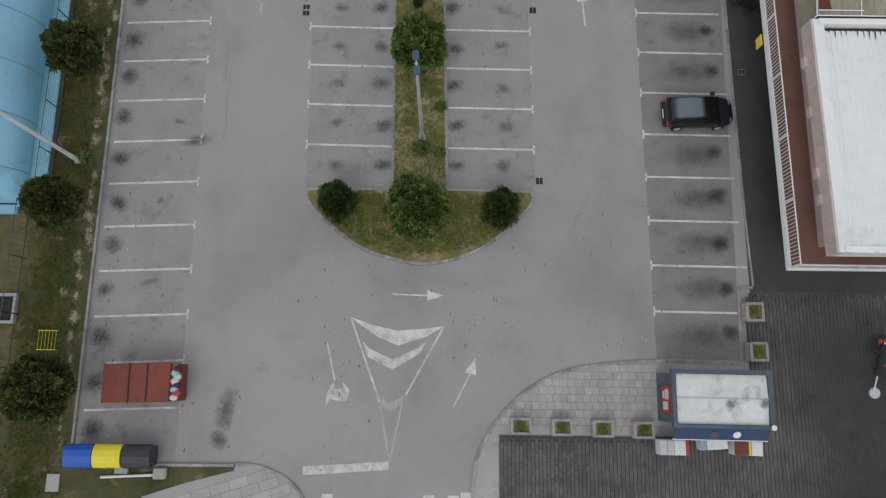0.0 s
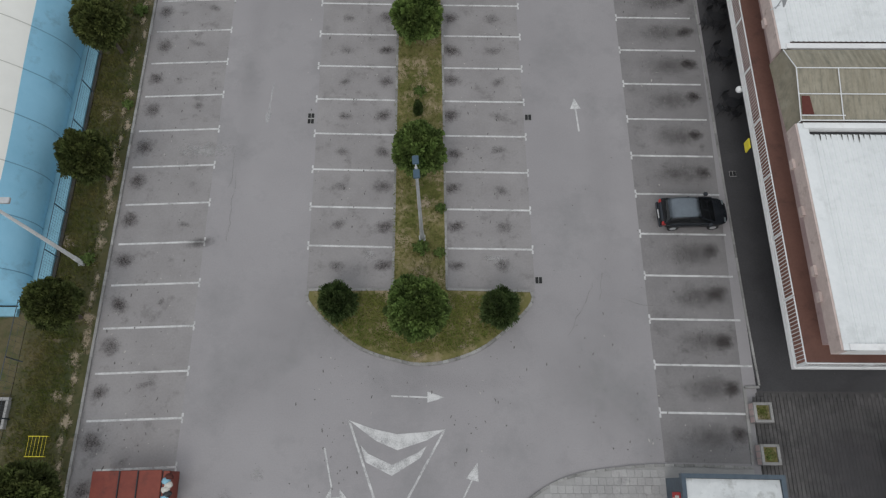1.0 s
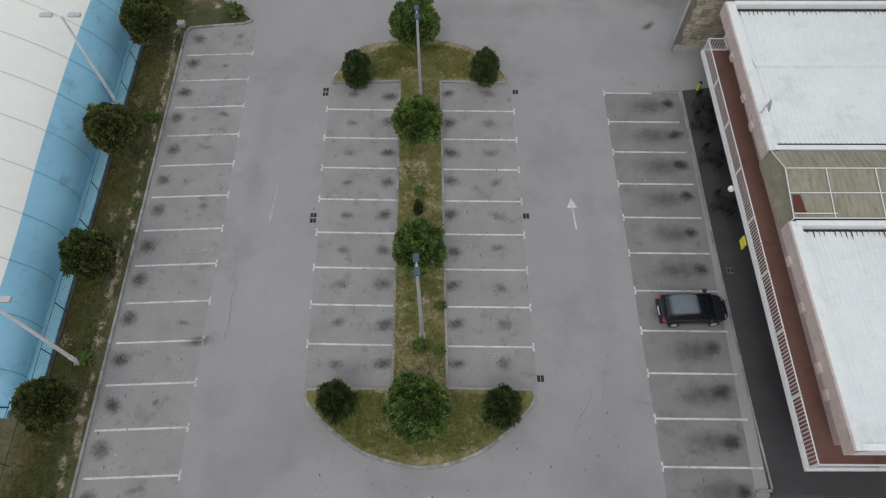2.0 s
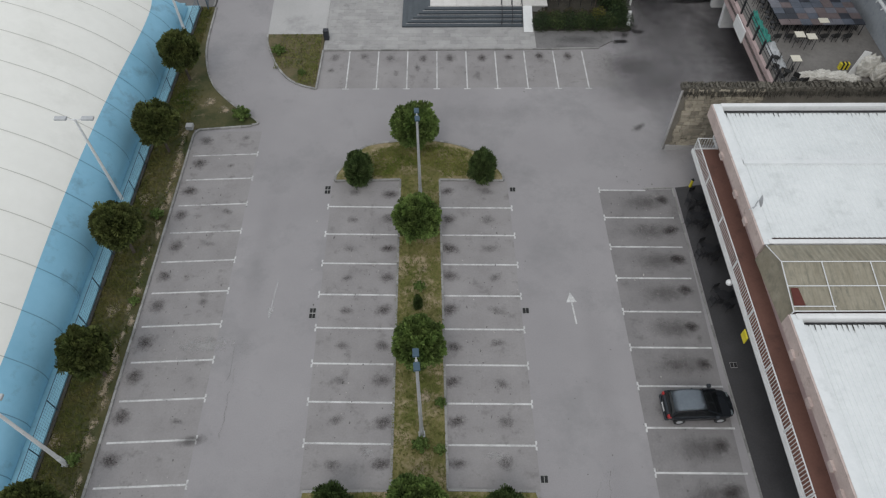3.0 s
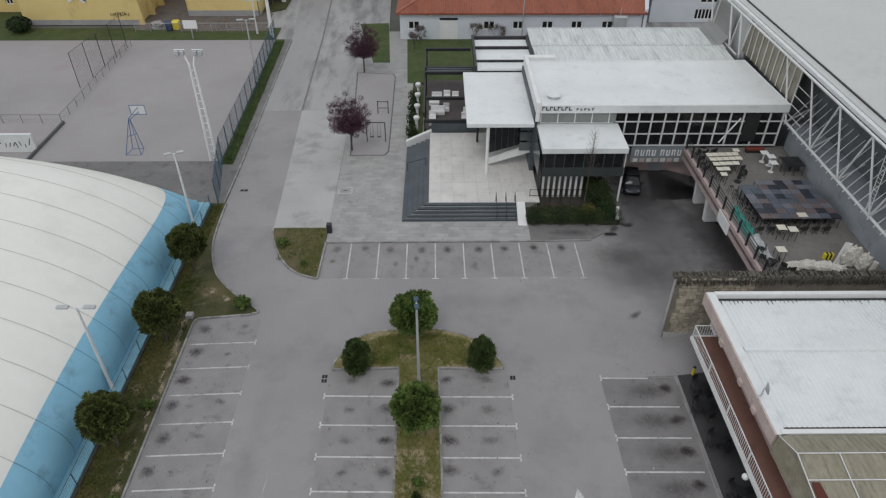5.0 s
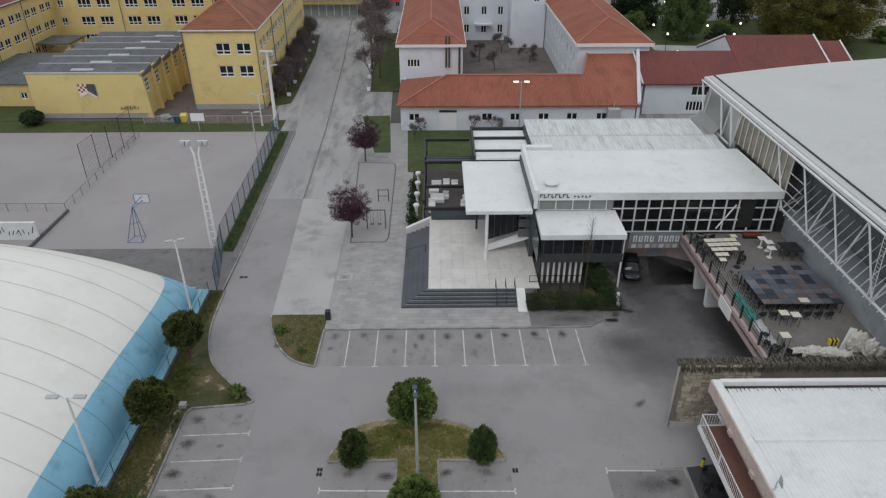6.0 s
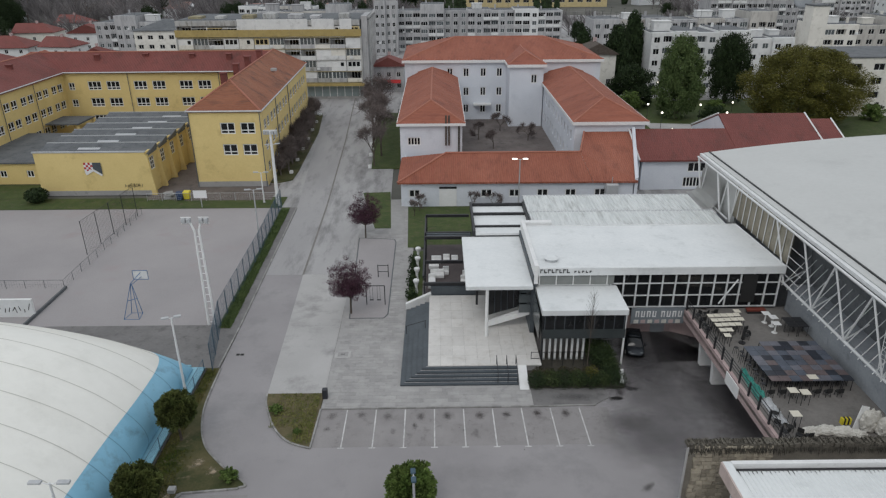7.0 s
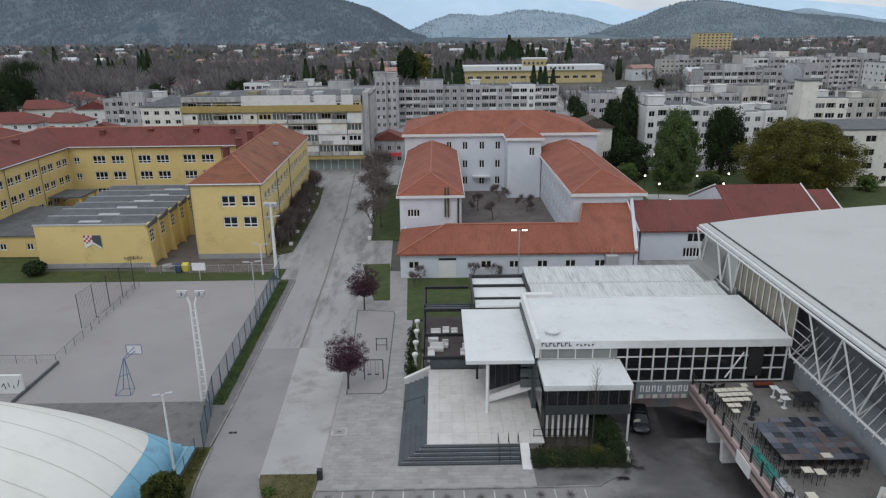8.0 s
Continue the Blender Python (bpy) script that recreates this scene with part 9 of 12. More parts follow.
solid("planting_strip", bm, M["green_grass"], "grass planting strip along the club terrace", "planting", kind="structure")

# ---- yellow school ----
RIDGES = []
sch = thing("yellow_school", (-34, 111.4, 0), "three-storey yellow school with red tiled hip roofs", "school building")
YO = Vector((-34, 111.4, 0))


def rel(p, o):
    return (p[0] - o.x, p[1] - o.y)


def spart(name, bm, mat, label="", owner=None, o=YO):
    bmesh.ops.translate(bm, verts=bm.verts, vec=-o)
    return part(name, bm, M[mat], owner or sch, label)


EV = 12.5
# near block: south, east, west walls
win = [(u, z, 2.35, 1.85, 2, 2) for u in (6.0, 9.2) for z in (5.3, 8.8)]
facade(sch, rel((-39.2, 111.4), YO), rel((-27.85, 111.4), YO), 0, EV, win, "yellow_wall")
win = [(u, z, 2.0, 1.75, 2, 2) for k in range(9) for u in (3.2 + k * 5.6, 5.7 + k * 5.6) if u < 47 for z in (1.7, 5.3, 8.8)]
facade(sch, rel((-27.85, 111.4), YO), rel((-29.3, 159.6), YO), 0, EV, win, "yellow_wall")
facade(sch, rel((-39.2, 150.4), YO), rel((-39.2, 111.4), YO), 0, EV, [], "yellow_wall")
facade(sch, rel((-29.3, 159.6), YO), rel((-92, 160.2), YO), 0, EV, [], "yellow_wall")
# long back wing
win = []
for k in range(4):
    for z in (1.7, 5.3, 8.8):
        win += [(6.2 + k * 9.6, z, 2.8, 1.85, 3, 2), (10.1 + k * 9.6, z, 2.8, 1.85, 3, 2)]
win = [w for w in win if w[0] < 38.5]
win += [(1.4, z, 1.3, 1.6, 2, 2) for z in (1.7, 5.3, 8.8)]
facade(sch, rel((-78.4, 149.8), YO), rel((-39.2, 150.4), YO), 0, EV, win, "yellow_wall")
# west wing facing the yard
win = [(u, z, 1.9, 1.7, 2, 2) for k in range(8) for u in (2.2 + k * 5.6, 4.6 + k * 5.6) if u < 44 for z in (1.7, 5.3, 8.8)]
facade(sch, rel((-78.2, 104), YO), rel((-78.4, 149.8), YO), 0, EV, win, "yellow_wall")
facade(sch, rel((-92, 104), YO), rel((-78.2, 104), YO), 0, EV, [], "yellow_wall")
facade(sch, rel((-92, 160.2), YO), rel((-92, 104), YO), 0, EV, [], "yellow_wall")
for p in ((-39.15, 111.3), (-27.9, 111.25), (-28.15, 124), (-28.5, 136), (-64.9, 149.75), (-45.9, 150.1), (-78.1, 138), (-78.1, 127)):
    bm = bmnew()
    rod(bm, (p[0], p[1] - 0.05, 0), (p[0], p[1] - 0.05, EV), 0.07, 0.07, 6)
    spart("downpipe", bm, "roof_felt")
bm = bmnew()
hip_roof(bm, -39.1, -27.75, 111.4, 159.6, EV, 3.9, 'y', True, True, 0.22)
for v in bm.verts:
    v.co.x -= 0.03 * (v.co.y - 111.4)
ROOF_LINES[-1] = [tuple((q[0] - 0.03 * (q[1] - 111.4), q[1], q[2]) for q in ln) for ln in ROOF_LINES[-1]]
spart("roof", bm, "tile_orange_y", "faded orange tile roof of the near block, dark with moss at its foot")
RIDGES.append((sch, ROOF_LINES[-1]))
bm = bmnew()
hip_roof(bm, -92, -34.6, 149.9, 160.2, EV, 3.45, 'x', True, False, 0.4)
spart("roof", bm, "tile_brown_x", "dark red tile roof of the long wing")
RIDGES.append((sch, ROOF_LINES[-1]))
bm = bmnew()
hip_roof(bm, -92, -78.3, 104, 157, EV, 3.5, 'y', True, False, 0.5)
spart("roof", bm, "tile_brown_y", "dark red tile roof of the west wing")
RIDGES.append((sch, ROOF_LINES[-1]))
for x, y in ((-34.4, 116.9), (-35.0, 126.4), (-35.3, 135.2), (-35.1, 143.6), (-72, 153), (-62, 154), (-52, 153.5), (-44, 153), (-83, 140), (-84, 128)):
    bm = bmnew()
    zt = 17.6 if x > -40 else 15.7
    box(bm, x - 0.5, x + 0.5, y - 0.4, y + 0.4, 13.0, zt - 0.2)
    box(bm, x - 0.6, x + 0.6, y - 0.5, y + 0.5, zt - 0.2, zt)
    spart("chimney", bm, "tile_brown")
for x, y, z in ((-31.0, 137, 14.9), (-70, 152.2, 13.5), (-48, 152.2, 13.5)):
    bm = bmnew()
    box(bm, x - 0.5, x + 0.5, y - 0.45, y + 0.45, z - 0.3, z + 0.15)
    spart("roof_light", bm, "concrete_light")
bm = bmnew()
box(bm, -39.3, -27.75, 111.32, 111.4, 0, 0.9)
spart("plinth", bm, "concrete")
bm = bmnew()
box(bm, -78.2, -71.6, 139.0, 146.0, 3.9, 4.2)
spart("porch_roof", bm, "roof_felt")
for y in (139.4, 145.6):
    bm = bmnew()
    box(bm, -72.2, -71.8, y - 0.2, y + 0.2, 0, 3.9)
    spart("porch_post", bm, "yellow_wall")
bm = bmnew()
sheet(bm, [(-45.4, 105.2), (-39.3, 105.2), (-39.3, 150), (-78, 149.6), (-78, 134), (-45.4, 134)], 0.034)
sheet(bm, [(-39.29, 104.6), (-25.8, 104.6), (-26.0, 112.6), (-27.8, 112.6), (-27.8, 111.4), (-39.29, 111.4)], 0.034)
solid("school_yard", bm, M["brown_yard"], "brown paved yard between the school blocks", "yard", kind="structure")
for a, b in (((-39.45, 111.1), (-27.5, 111.1)), ((-27.5, 111.1), (-29.0, 159.6)), ((-39.5, 111.1), (-40.6, 149.4)), ((-78.0, 149.3), (-40.6, 149.45)), ((-77.75, 104), (-77.95, 149.3))):
    spart("gutter", bar(bmnew(), (*a, EV + 0.0), (*b, EV + 0.0), 0.2), "galvanised", "pale grey eaves gutter")
# gymnasium with its stepped roof
gym = thing("school_gym", (-54, 107.5, 0), "yellow school gymnasium with a stepped grey felt roof", "gymnasium")
GO = Vector((-54, 107.5, 0))
facade(gym, rel((-62.8, 107.5), GO), rel((-45.5, 107.5), GO), 0, 7.1, [], "yellow_wall")
facade(gym, rel((-62.8, 135), GO), rel((-62.8, 107.5), GO), 0, 6.2, [], "yellow_wall")
facade(gym, rel((-45.5, 135), GO), rel((-62.8, 135), GO), 0, 6.2, [], "yellow_wall")
win = [(2.2 + k * 4.5, 3.6, 2.2, 2.2, 3, 3) for k in range(6)]
facade(gym, rel((-45.5, 107.5), GO), rel((-45.5, 135), GO), 0, 6.9, win, "yellow_wall")
for k in range(7):
    y = 107.7 + k * 4.5
    bm = bmnew()
    faces(bm, [(-45.5, y - 0.25, 0), (-44.6, y - 0.25, 0), (-45.2, y - 0.25, 6.6), (-45.5, y - 0.25, 6.6), (-45.5, y + 0.25, 0), (-44.6, y + 0.25, 0), (-45.2, y + 0.25, 6.6), (-45.5, y + 0.25, 6.6)], [(0, 1, 2, 3), (7, 6, 5, 4), (1, 5, 6, 2)])
    spart("buttress", bm, "yellow_wall", "", gym, GO)
for k in range(6):
    y = 107.8 + k * 4.5
    bm = bmnew()
    faces(bm, [(-62.9, y, 6.5), (-45.3, y, 6.5), (-45.3, y + 4.45, 7.35), (-62.9, y + 4.45, 7.35), (-62.9, y + 4.45, 6.3), (-45.3, y + 4.45, 6.3), (-62.9, y, 6.2), (-45.3, y, 6.2)], [(0, 1, 2, 3), (3, 2, 5, 4), (1, 7, 5, 2), (6, 0, 3, 4), (6, 7, 1, 0)])
    spart("roof_step", bm, "roof_felt", "", gym, GO)
    bm = bmnew()
    box(bm, -62.95, -45.25, y + 4.35, y + 4.5, 7.3, 7.45)
    spart("roof_edge", bm, "galvanised", "", gym, GO)
    bm = bmnew()
    x = -57 + (k * 37 % 9)
    faces(bm, [(x, y + 2.0, 6.9), (x + 3.5, y + 2.0, 6.9), (x + 3.5, y + 2.7, 7.04), (x, y + 2.7, 7.04)], [(0, 1, 2, 3)])
    spart("roof_light", bm, "galvanised", "", gym, GO)
bm = bmnew()
box(bm, -62.95, -45.35, 107.42, 107.75, 7.0, 7.2)
spart("coping", bm, "galvanised", "", gym, GO)
bm = bmnew()
box(bm, -62.85, -45.4, 107.42, 107.5, 0, 0.8)
spart("plinth", bm, "concrete", "", gym, GO)
# painted shield on the gable wall: plain checks and fields
em = thing("wall_emblem", (-53.9, 107.38, 5.0), "painted shield with red checks on the gym wall", "emblem")
for i in range(4):
    for j in range(4):
        bm = bmnew()
        x, z = -1.35 + i * 0.34, 0.45 - j * 0.36
        box(bm, x, x + 0.34, 0.0, 0.04, z - 0.36, z)
        part("check", bm, M["red"] if (i + j) % 2 == 0 else M["white_paint"], em)
bm = bmnew()
faces(bm, [(0.02, 0.0, 0.45), (1.35, 0.0, 0.45), (1.35, 0.0, -1.5), (0.02, 0.0, -0.55)], [(3, 2, 1, 0)])
part("blue_field", bm, M["slate_metal"], em)
bm = bmnew()
faces(bm, [(-1.35, -0.01, -1.05), (0.0, -0.01, -0.6), (1.35, -0.01, -1.5), (1.2, -0.01, -1.75), (0.0, -0.01, -0.95), (-1.2, -0.01, -1.6)], [(0, 5, 4, 1), (1, 4, 3, 2)])
part("white_band", bm, M["white_paint"], em)
wr_ = thing("wall_scrawl", (-48, 107.40, 1.6), "dark spray-painted scrawl low on the gym wall", "graffiti")
bm = bmnew()
gr = random.Random(3)
for i in range(14):
    x = -1.4 + i * 0.2
    bar(bm, (x, 0, gr.uniform(-0.3, 0)), (x + gr.uniform(-0.1, 0.2), 0, gr.uniform(0.1, 0.45)), 0.05)
part("stroke", bm, M["moss"], wr_)
# low linking block
lk = thing("school_annex", (-70, 113, 0), "low yellow link block with a flat felt roof", "annex")
LO = Vector((-70, 113, 0))
facade(lk, rel((-78.2, 113.5), LO), rel((-62.8, 113.5), LO), 0, 3.6, [(u, 1.2, 1.2, 1.2, 2, 1) for u in (2, 6, 10.5, 13.5)], "yellow_wall")
bm = bmnew()
box(bm, -78.4, -62.7, 113.2, 133, 3.6, 3.85)
spart("roof", bm, "roof_felt", "", lk, LO)
bm = bmnew()
box(bm, -78, -62.9, 120, 132.5, 0, 3.6)
spart("core", bm, "yellow_wall", "", lk, LO)

# ---- white school ----
ws = thing("white_school", (0, 101, 0), "bluish white school with bright red hip roofs round a courtyard", "school building")
WO = Vector((0, 101, 0))


def wpart(name, bm, mat, label=""):
    return spart(name, bm, mat, label, ws, WO)


LE = 4.0
win = [(u, 1.5, 1.7, 1.25, 2, 1) for u in (2.0, 12.8, 17.0, 21.2, 25.4, 29.8)]
facade(ws, rel((-5.3, 101.0), WO), rel((29.4, 100.8), WO), 0, LE, win, "bluewhite_wall")
bm = bmnew()
box(bm, 0.4, 3.0, 100.85, 100.98, 0, 2.9)
wpart("garage_door", bm, "white_paint", "white garage door")
bm = bmnew()
box(bm, 0.4, 3.0, 100.8, 100.97, 2.9, 3.2)
wpart("door_lintel", bm, "dark_metal")
facade(ws, rel((-5.3, 116), WO), rel((-5.3, 101.0), WO), 0, LE, [], "bluewhite_wall")
bm = bmnew()
box(bm, -5.0, 29, 113.2, 113.5, 0, LE)
wpart("wall", bm, "bluewhite_wall")
bm = bmnew()
faces(bm, [(-5.8, 100.5, LE), (23.2, 100.4, LE), (22.4, 107.2, 6.6), (1.5, 107.2, 6.6), (-5.8, 113.9, LE), (22.4, 113.9, LE), (-5.8, 100.5, LE - 0.25), (23.2, 100.4, LE - 0.25)], [(0, 1, 2, 3), (3, 2, 5, 4), (4, 0, 3), (6, 7, 1, 0)])
wpart("roof", bm, "tile_red_x", "bright red tile roof of the low front wing")
bm = bmnew()
faces(bm, [(23.25, 100.4, LE), (29.9, 100.3, LE), (32.6, 115.0, 7.8), (24.5, 115.0, 7.8), (22.45, 107.2, 6.55), (23.25, 100.4, LE - 0.25), (29.9, 100.3, LE - 0.25)], [(0, 1, 2, 3, 4), (5, 6, 1, 0)])
wpart("roof", bm, "tile_red_x", "bright red tile roof sloping up to the east wing")
bm = bmnew()
faces(bm, [(29.5, 100.6, 0), (32.4, 115.1, 0), (32.4, 115.1, 8.5), (29.5, 100.6, 4.3), (29.95, 100.5, 0), (32.85, 115.0, 0), (32.85, 115.0, 8.7), (29.95, 100.5, 4.6)], [(0, 3, 2, 1), (4, 5, 6, 7), (3, 7, 6, 2), (0, 4, 7, 3)])
wpart("fire_wall", bm, "bluewhite_wall")
# west wing
WE = 9.2
facade(ws, rel((-6.0, 115), WO), rel((4.3, 115), WO), 0, WE, [(2.3, 5.7, 2.2, 1.4, 4, 1)], "bluewhite_wall")
facade(ws, rel((4.3, 115), WO), rel((4.3, 158), WO), 0, WE, [(4 + 4 * k, z, 1.1, 1.6, 2, 1) for k in range(9) for z in (2.0, 5.6)], "bluewhite_wall")
facade(ws, rel((-6.0, 158), WO), rel((-6.0, 115), WO), 0, WE, [(4 + 4 * k, z, 1.1, 1.6, 2, 1) for k in range(9) for z in (2.0, 5.6)], "bluewhite_wall")
bm = bmnew()
hip_roof(bm, -6.0, 4.3, 115, 160, WE + 0.3, 2.7, 'y', True, True, 0.45)
wpart("roof", bm, "tile_red_y", "bright red hip roof of the west wing")
RIDGES.append((ws, ROOF_LINES[-1]))
bm = bmnew()
for x0, x1, y0, y1 in ((-6.55, 4.85, 114.45, 114.7), (-6.55, -6.3, 114.7, 160), (4.6, 4.85, 114.7, 160)):
    box(bm, x0, x1, y0, y1, WE - 0.15, WE + 0.28)
wpart("eave", bm, "white_paint")
for x in (1.6, 2.1):
    bm = bmnew()
    rod(bm, (x, 114.6, 5.8), (x, 114.6, 10.8), 0.15, 0.15, 8)
    wpart("flue", bm, "bark", "rusty brown flue pipe")
bm = bmnew()
box(bm, 3.6, 3.9, 114.6, 114.9, 4, 9.2)
wpart("flue", bm, "moss")
# east wing
facade(ws, rel((23.0, 158), WO), rel((23.0, 115.2), WO), 0, WE, [(5.5 + 3.1 * k, z, 1.0, 1.7, 2, 1) for k in range(12) for z in (2.0, 5.6)], "bluewhite_wall")
facade(ws, rel((23.0, 115.2), WO), rel((34.6, 115.2), WO), 0, WE, [], "bluewhite_wall")
facade(ws, rel((34.6, 115.2), WO), rel((34.6, 158), WO), 0, WE, [(4 + 4 * k, 5.6, 1.1, 1.6, 2, 1) for k in range(9)], "bluewhite_wall")
bm = bmnew()
hip_roof(bm, 23.0, 34.6, 115.2, 160, WE + 0.3, 2.8, 'y', True, True, 0.45)
wpart("roof", bm, "tile_red_y", "bright red hip roof of the east wing")
RIDGES.append((ws, ROOF_LINES[-1]))
bm = bmnew()
for x0, x1, y0, y1 in ((22.45, 35.15, 114.65, 114.9), (22.45, 22.7, 114.9, 160), (34.9, 35.15, 114.9, 160)):
    box(bm, x0, x1, y0, y1, WE - 0.25, WE + 0.28)
wpart("eave", bm, "white_paint")
# main back block
BE = 13.0
win = [(u, z, 1.3, 1.9, 2, 1) for u in (13.6, 17.4, 21.0) for z in (1.6, 5.4, 9.6)] + [(10.0, 9.6, 1.3, 1.9, 2, 1)]
facade(ws, rel((-7.0, 158), WO), rel((15.6, 158), WO), 0, BE, win, "bluewhite_wall")
facade(ws, rel((15.6, 158), WO), rel((15.6, 151), WO), 0, BE, [], "bluewhite_wall")
facade(ws, rel((15.6, 151), WO), rel((22.8, 151), WO), 0, BE, [(5.2, 9.3, 1.3, 1.9, 2, 1)], "bluewhite_wall")
facade(ws, rel((22.8, 151), WO), rel((22.8, 158), WO), 0, BE, [], "bluewhite_wall")
facade(ws, rel((22.8, 158), WO), rel((36.4, 158), WO), 0, BE, [], "bluewhite_wall")
facade(ws, rel((36.4, 158), WO), rel((36.4, 181), WO), 0, BE, [], "bluewhite_wall")
facade(ws, rel((-7.0, 181), WO), rel((-7.0, 158), WO), 0, BE, [(4 + 4 * k, z, 1.2, 1.8, 2, 1) for k in range(5) for z in (1.6, 5.4, 9.6)], "bluewhite_wall")
facade(ws, rel((36.4, 181), WO), rel((-7.0, 181), WO), 0, BE, [], "bluewhite_wall")
bm = bmnew()
hip_roof(bm, -7.0, 36.4, 158, 181, BE + 0.3, 3.6, 'x', True, True, 0.5)
wpart("roof", bm, "tile_red_x", "bright red hip roof of the main block")
RIDGES.append((ws, ROOF_LINES[-1]))
bm = bmnew()
hip_roof(bm, 15.6, 22.8, 151, 168, BE + 0.3, 2.2, 'y', True, False, 0.5)
wpart("roof", bm, "tile_red", "small red hip roof of the stair tower")
RIDGES.append((ws, ROOF_LINES[-1]))
bm = bmnew()
for x0, x1, y0, y1 in ((-7.6, 15.0, 157.4, 157.65), (23.4, 37.0, 157.4, 157.65), (15.0, 23.4, 150.4, 150.65), (15.0, 15.25, 150.65, 157.65), (23.15, 23.4, 150.65, 157.65)):
    box(bm, x0, x1, y0, y1, BE - 0.3, BE + 0.28)
wpart("eave", bm, "white_paint")
bm = bmnew()
box(bm, 8.3, 12.2, 156.4, 158, 3.5, 3.8)
wpart("door_canopy", bm, "white_paint")
bm = bmnew()
sheet(bm, [(4.4, 113.6), (22.9, 113.6), (22.9, 158), (4.4, 158)], 0.03)
solid("courtyard", bm, M["brown_yard"], "brown earthen school courtyard", "courtyard", kind="structure")

for owner, lines in RIDGES:
    o = owner.matrix_basis.translation
    ridge_caps(owner, [(Vector(a) - o, Vector(b) - o) for a, b in lines], "ridge_tile")
ridge_caps(ws, [(Vector(a) - WO, Vector(b) - WO) for a, b in (((1.5, 107.2, 6.65), (22.4, 107.2, 6.65)), ((-5.8, 100.5, 4.05), (1.5, 107.2, 6.65)), ((22.45, 107.2, 6.6), (24.5, 115.0, 7.85)))], "ridge_tile")

# ---- low red-roofed hall east of the white school ----
rh = thing("red_roof_hall", (45, 108, 0), "long low hall with a dark red tile roof", "building")
RO = Vector((45, 108, 0))


def rpart(name, bm, mat, label=""):
    return spart(name, bm, mat, label, rh, RO)


facade(rh, rel((32.6, 108), RO), rel((66, 108), RO), 0, 5.0, [(8.5, 0.4, 3.4, 1.7, 6, 1), (8.8, 2.9, 3.0, 1.6, 3, 1), (14, 0.4, 3.4, 1.7, 6, 1)], "bluewhite_wall")
facade(rh, rel((32.6, 122), RO), rel((32.6, 108), RO), 0, 5.0, [], "bluewhite_wall")
for x0, x1, yr, zr, yb in ((31.95, 48.0, 115.2, 8.15, 123.0), (48.02, 62.7, 119.0, 9.75, 130.5), (62.72, 66.4, 117.3, 9.15, 127.0)):
    bm = bmnew()
    t_ = 0.25
    faces(bm, [(x0, 107.4, 5.05), (x1, 107.4, 5.05), (x1, yr, zr), (x0, yr, zr), (x1, yb, 5.05), (x0, yb, 5.05), (x0, 107.4, 5.05 - t_), (x1, 107.4, 5.05 - t_), (x1, yr, zr - t_), (x0, yr, zr - t_), (x1, yb, 5.05 - t_), (x0, yb, 5.05 - t_)], [(0, 1, 2, 3), (3, 2, 4, 5), (0, 6, 7, 1), (1, 7, 8, 2), (2, 8, 10, 4), (4, 10, 11, 5), (5, 11, 9, 3), (3, 9, 6, 0), (7, 6, 9, 8), (8, 9, 11, 10)])
    rpart("roof", bm, "tile_brown_x", "dark red tile roof")
    for x in (x0 + 0.12, x1 - 0.12):
        bm = bmnew()
        faces(bm, [(x - 0.1, 107.9, 0), (x + 0.1, 107.9, 0), (x + 0.1, yb - 0.4, 0), (x - 0.1, yb - 0.4, 0), (x - 0.1, 107.9, 4.95), (x + 0.1, 107.9, 4.95), (x + 0.1, yb - 0.4, 4.95), (x - 0.1, yb - 0.4, 4.95), (x - 0.1, yr, zr - 0.3), (x + 0.1, yr, zr - 0.3)], [(0, 1, 5, 4), (2, 3, 7, 6), (4, 5, 9, 8), (8, 9, 6, 7), (0, 4, 8, 7, 3), (1, 2, 6, 9, 5)])
        rpart("gable_wall", bm, "bluewhite_wall")
    for x in ((x0,) if x0 < 40 else (x1,)):
        bm = bmnew()
        bar(bm, (x, 107.4, 5.12), (x, yr, zr + 0.07), 0.22)
        rpart("verge_cap", bm, "white_paint")
bm = bmnew()
bar(bm, (48.0, 119.0, 9.82), (48.0, 130.5, 5.12), 0.22)
rpart("verge_cap", bm, "white_paint")
bm = bmnew()
box(bm, 33, 66, 120, 122.5, 0, 5)
rpart("wall", bm, "bluewhite_wall")
street_lamp(12.2, 99.8, 7.6, "double-headed street lamp with glowing heads behind the club", 0.9, mat="galvanised", head_mat="lamp_lit")

# bicycle shelter clutter behind the club
cl = thing("roof_unit", (26.0, 100.2, 2.2), "grey air-conditioning unit on the school wall", "air conditioner")
bm = bmnew()
bevelled(box(bm, -0.9, 0.9, -0.7, 0.5, 0, 1.5), 0.05)
part("casing", bm, M["galvanised"], cl)
bm = bmnew()
rod(bm, (0, -0.1, 1.5), (0, -0.1, 2.6), 0.06, 0.04, 6)
part("mast", bm, M["galvanised"], cl)

# ---- plum trees, playground plot ----


def branching(bm, p, d, L, r, depth, rnd, spread=0.55, up=0.15):
    q = p + d * L
    rod(bm, p, q, r, r * 0.66, 5 if depth > 1 else 3, caps=False)
    if depth == 0:
        return [q]
    tips = []
    for i in range(3 if depth > 1 else 4):
        e = (d + Vector((rnd.gauss(0, 1), rnd.gauss(0, 1), rnd.gauss(0, 1) + up)) * spread).normalized()
        tips += branching(bm, q, e, L * rnd.uniform(0.6, 0.82), r * 0.6, depth - 1, rnd, spread, up)
    return tips


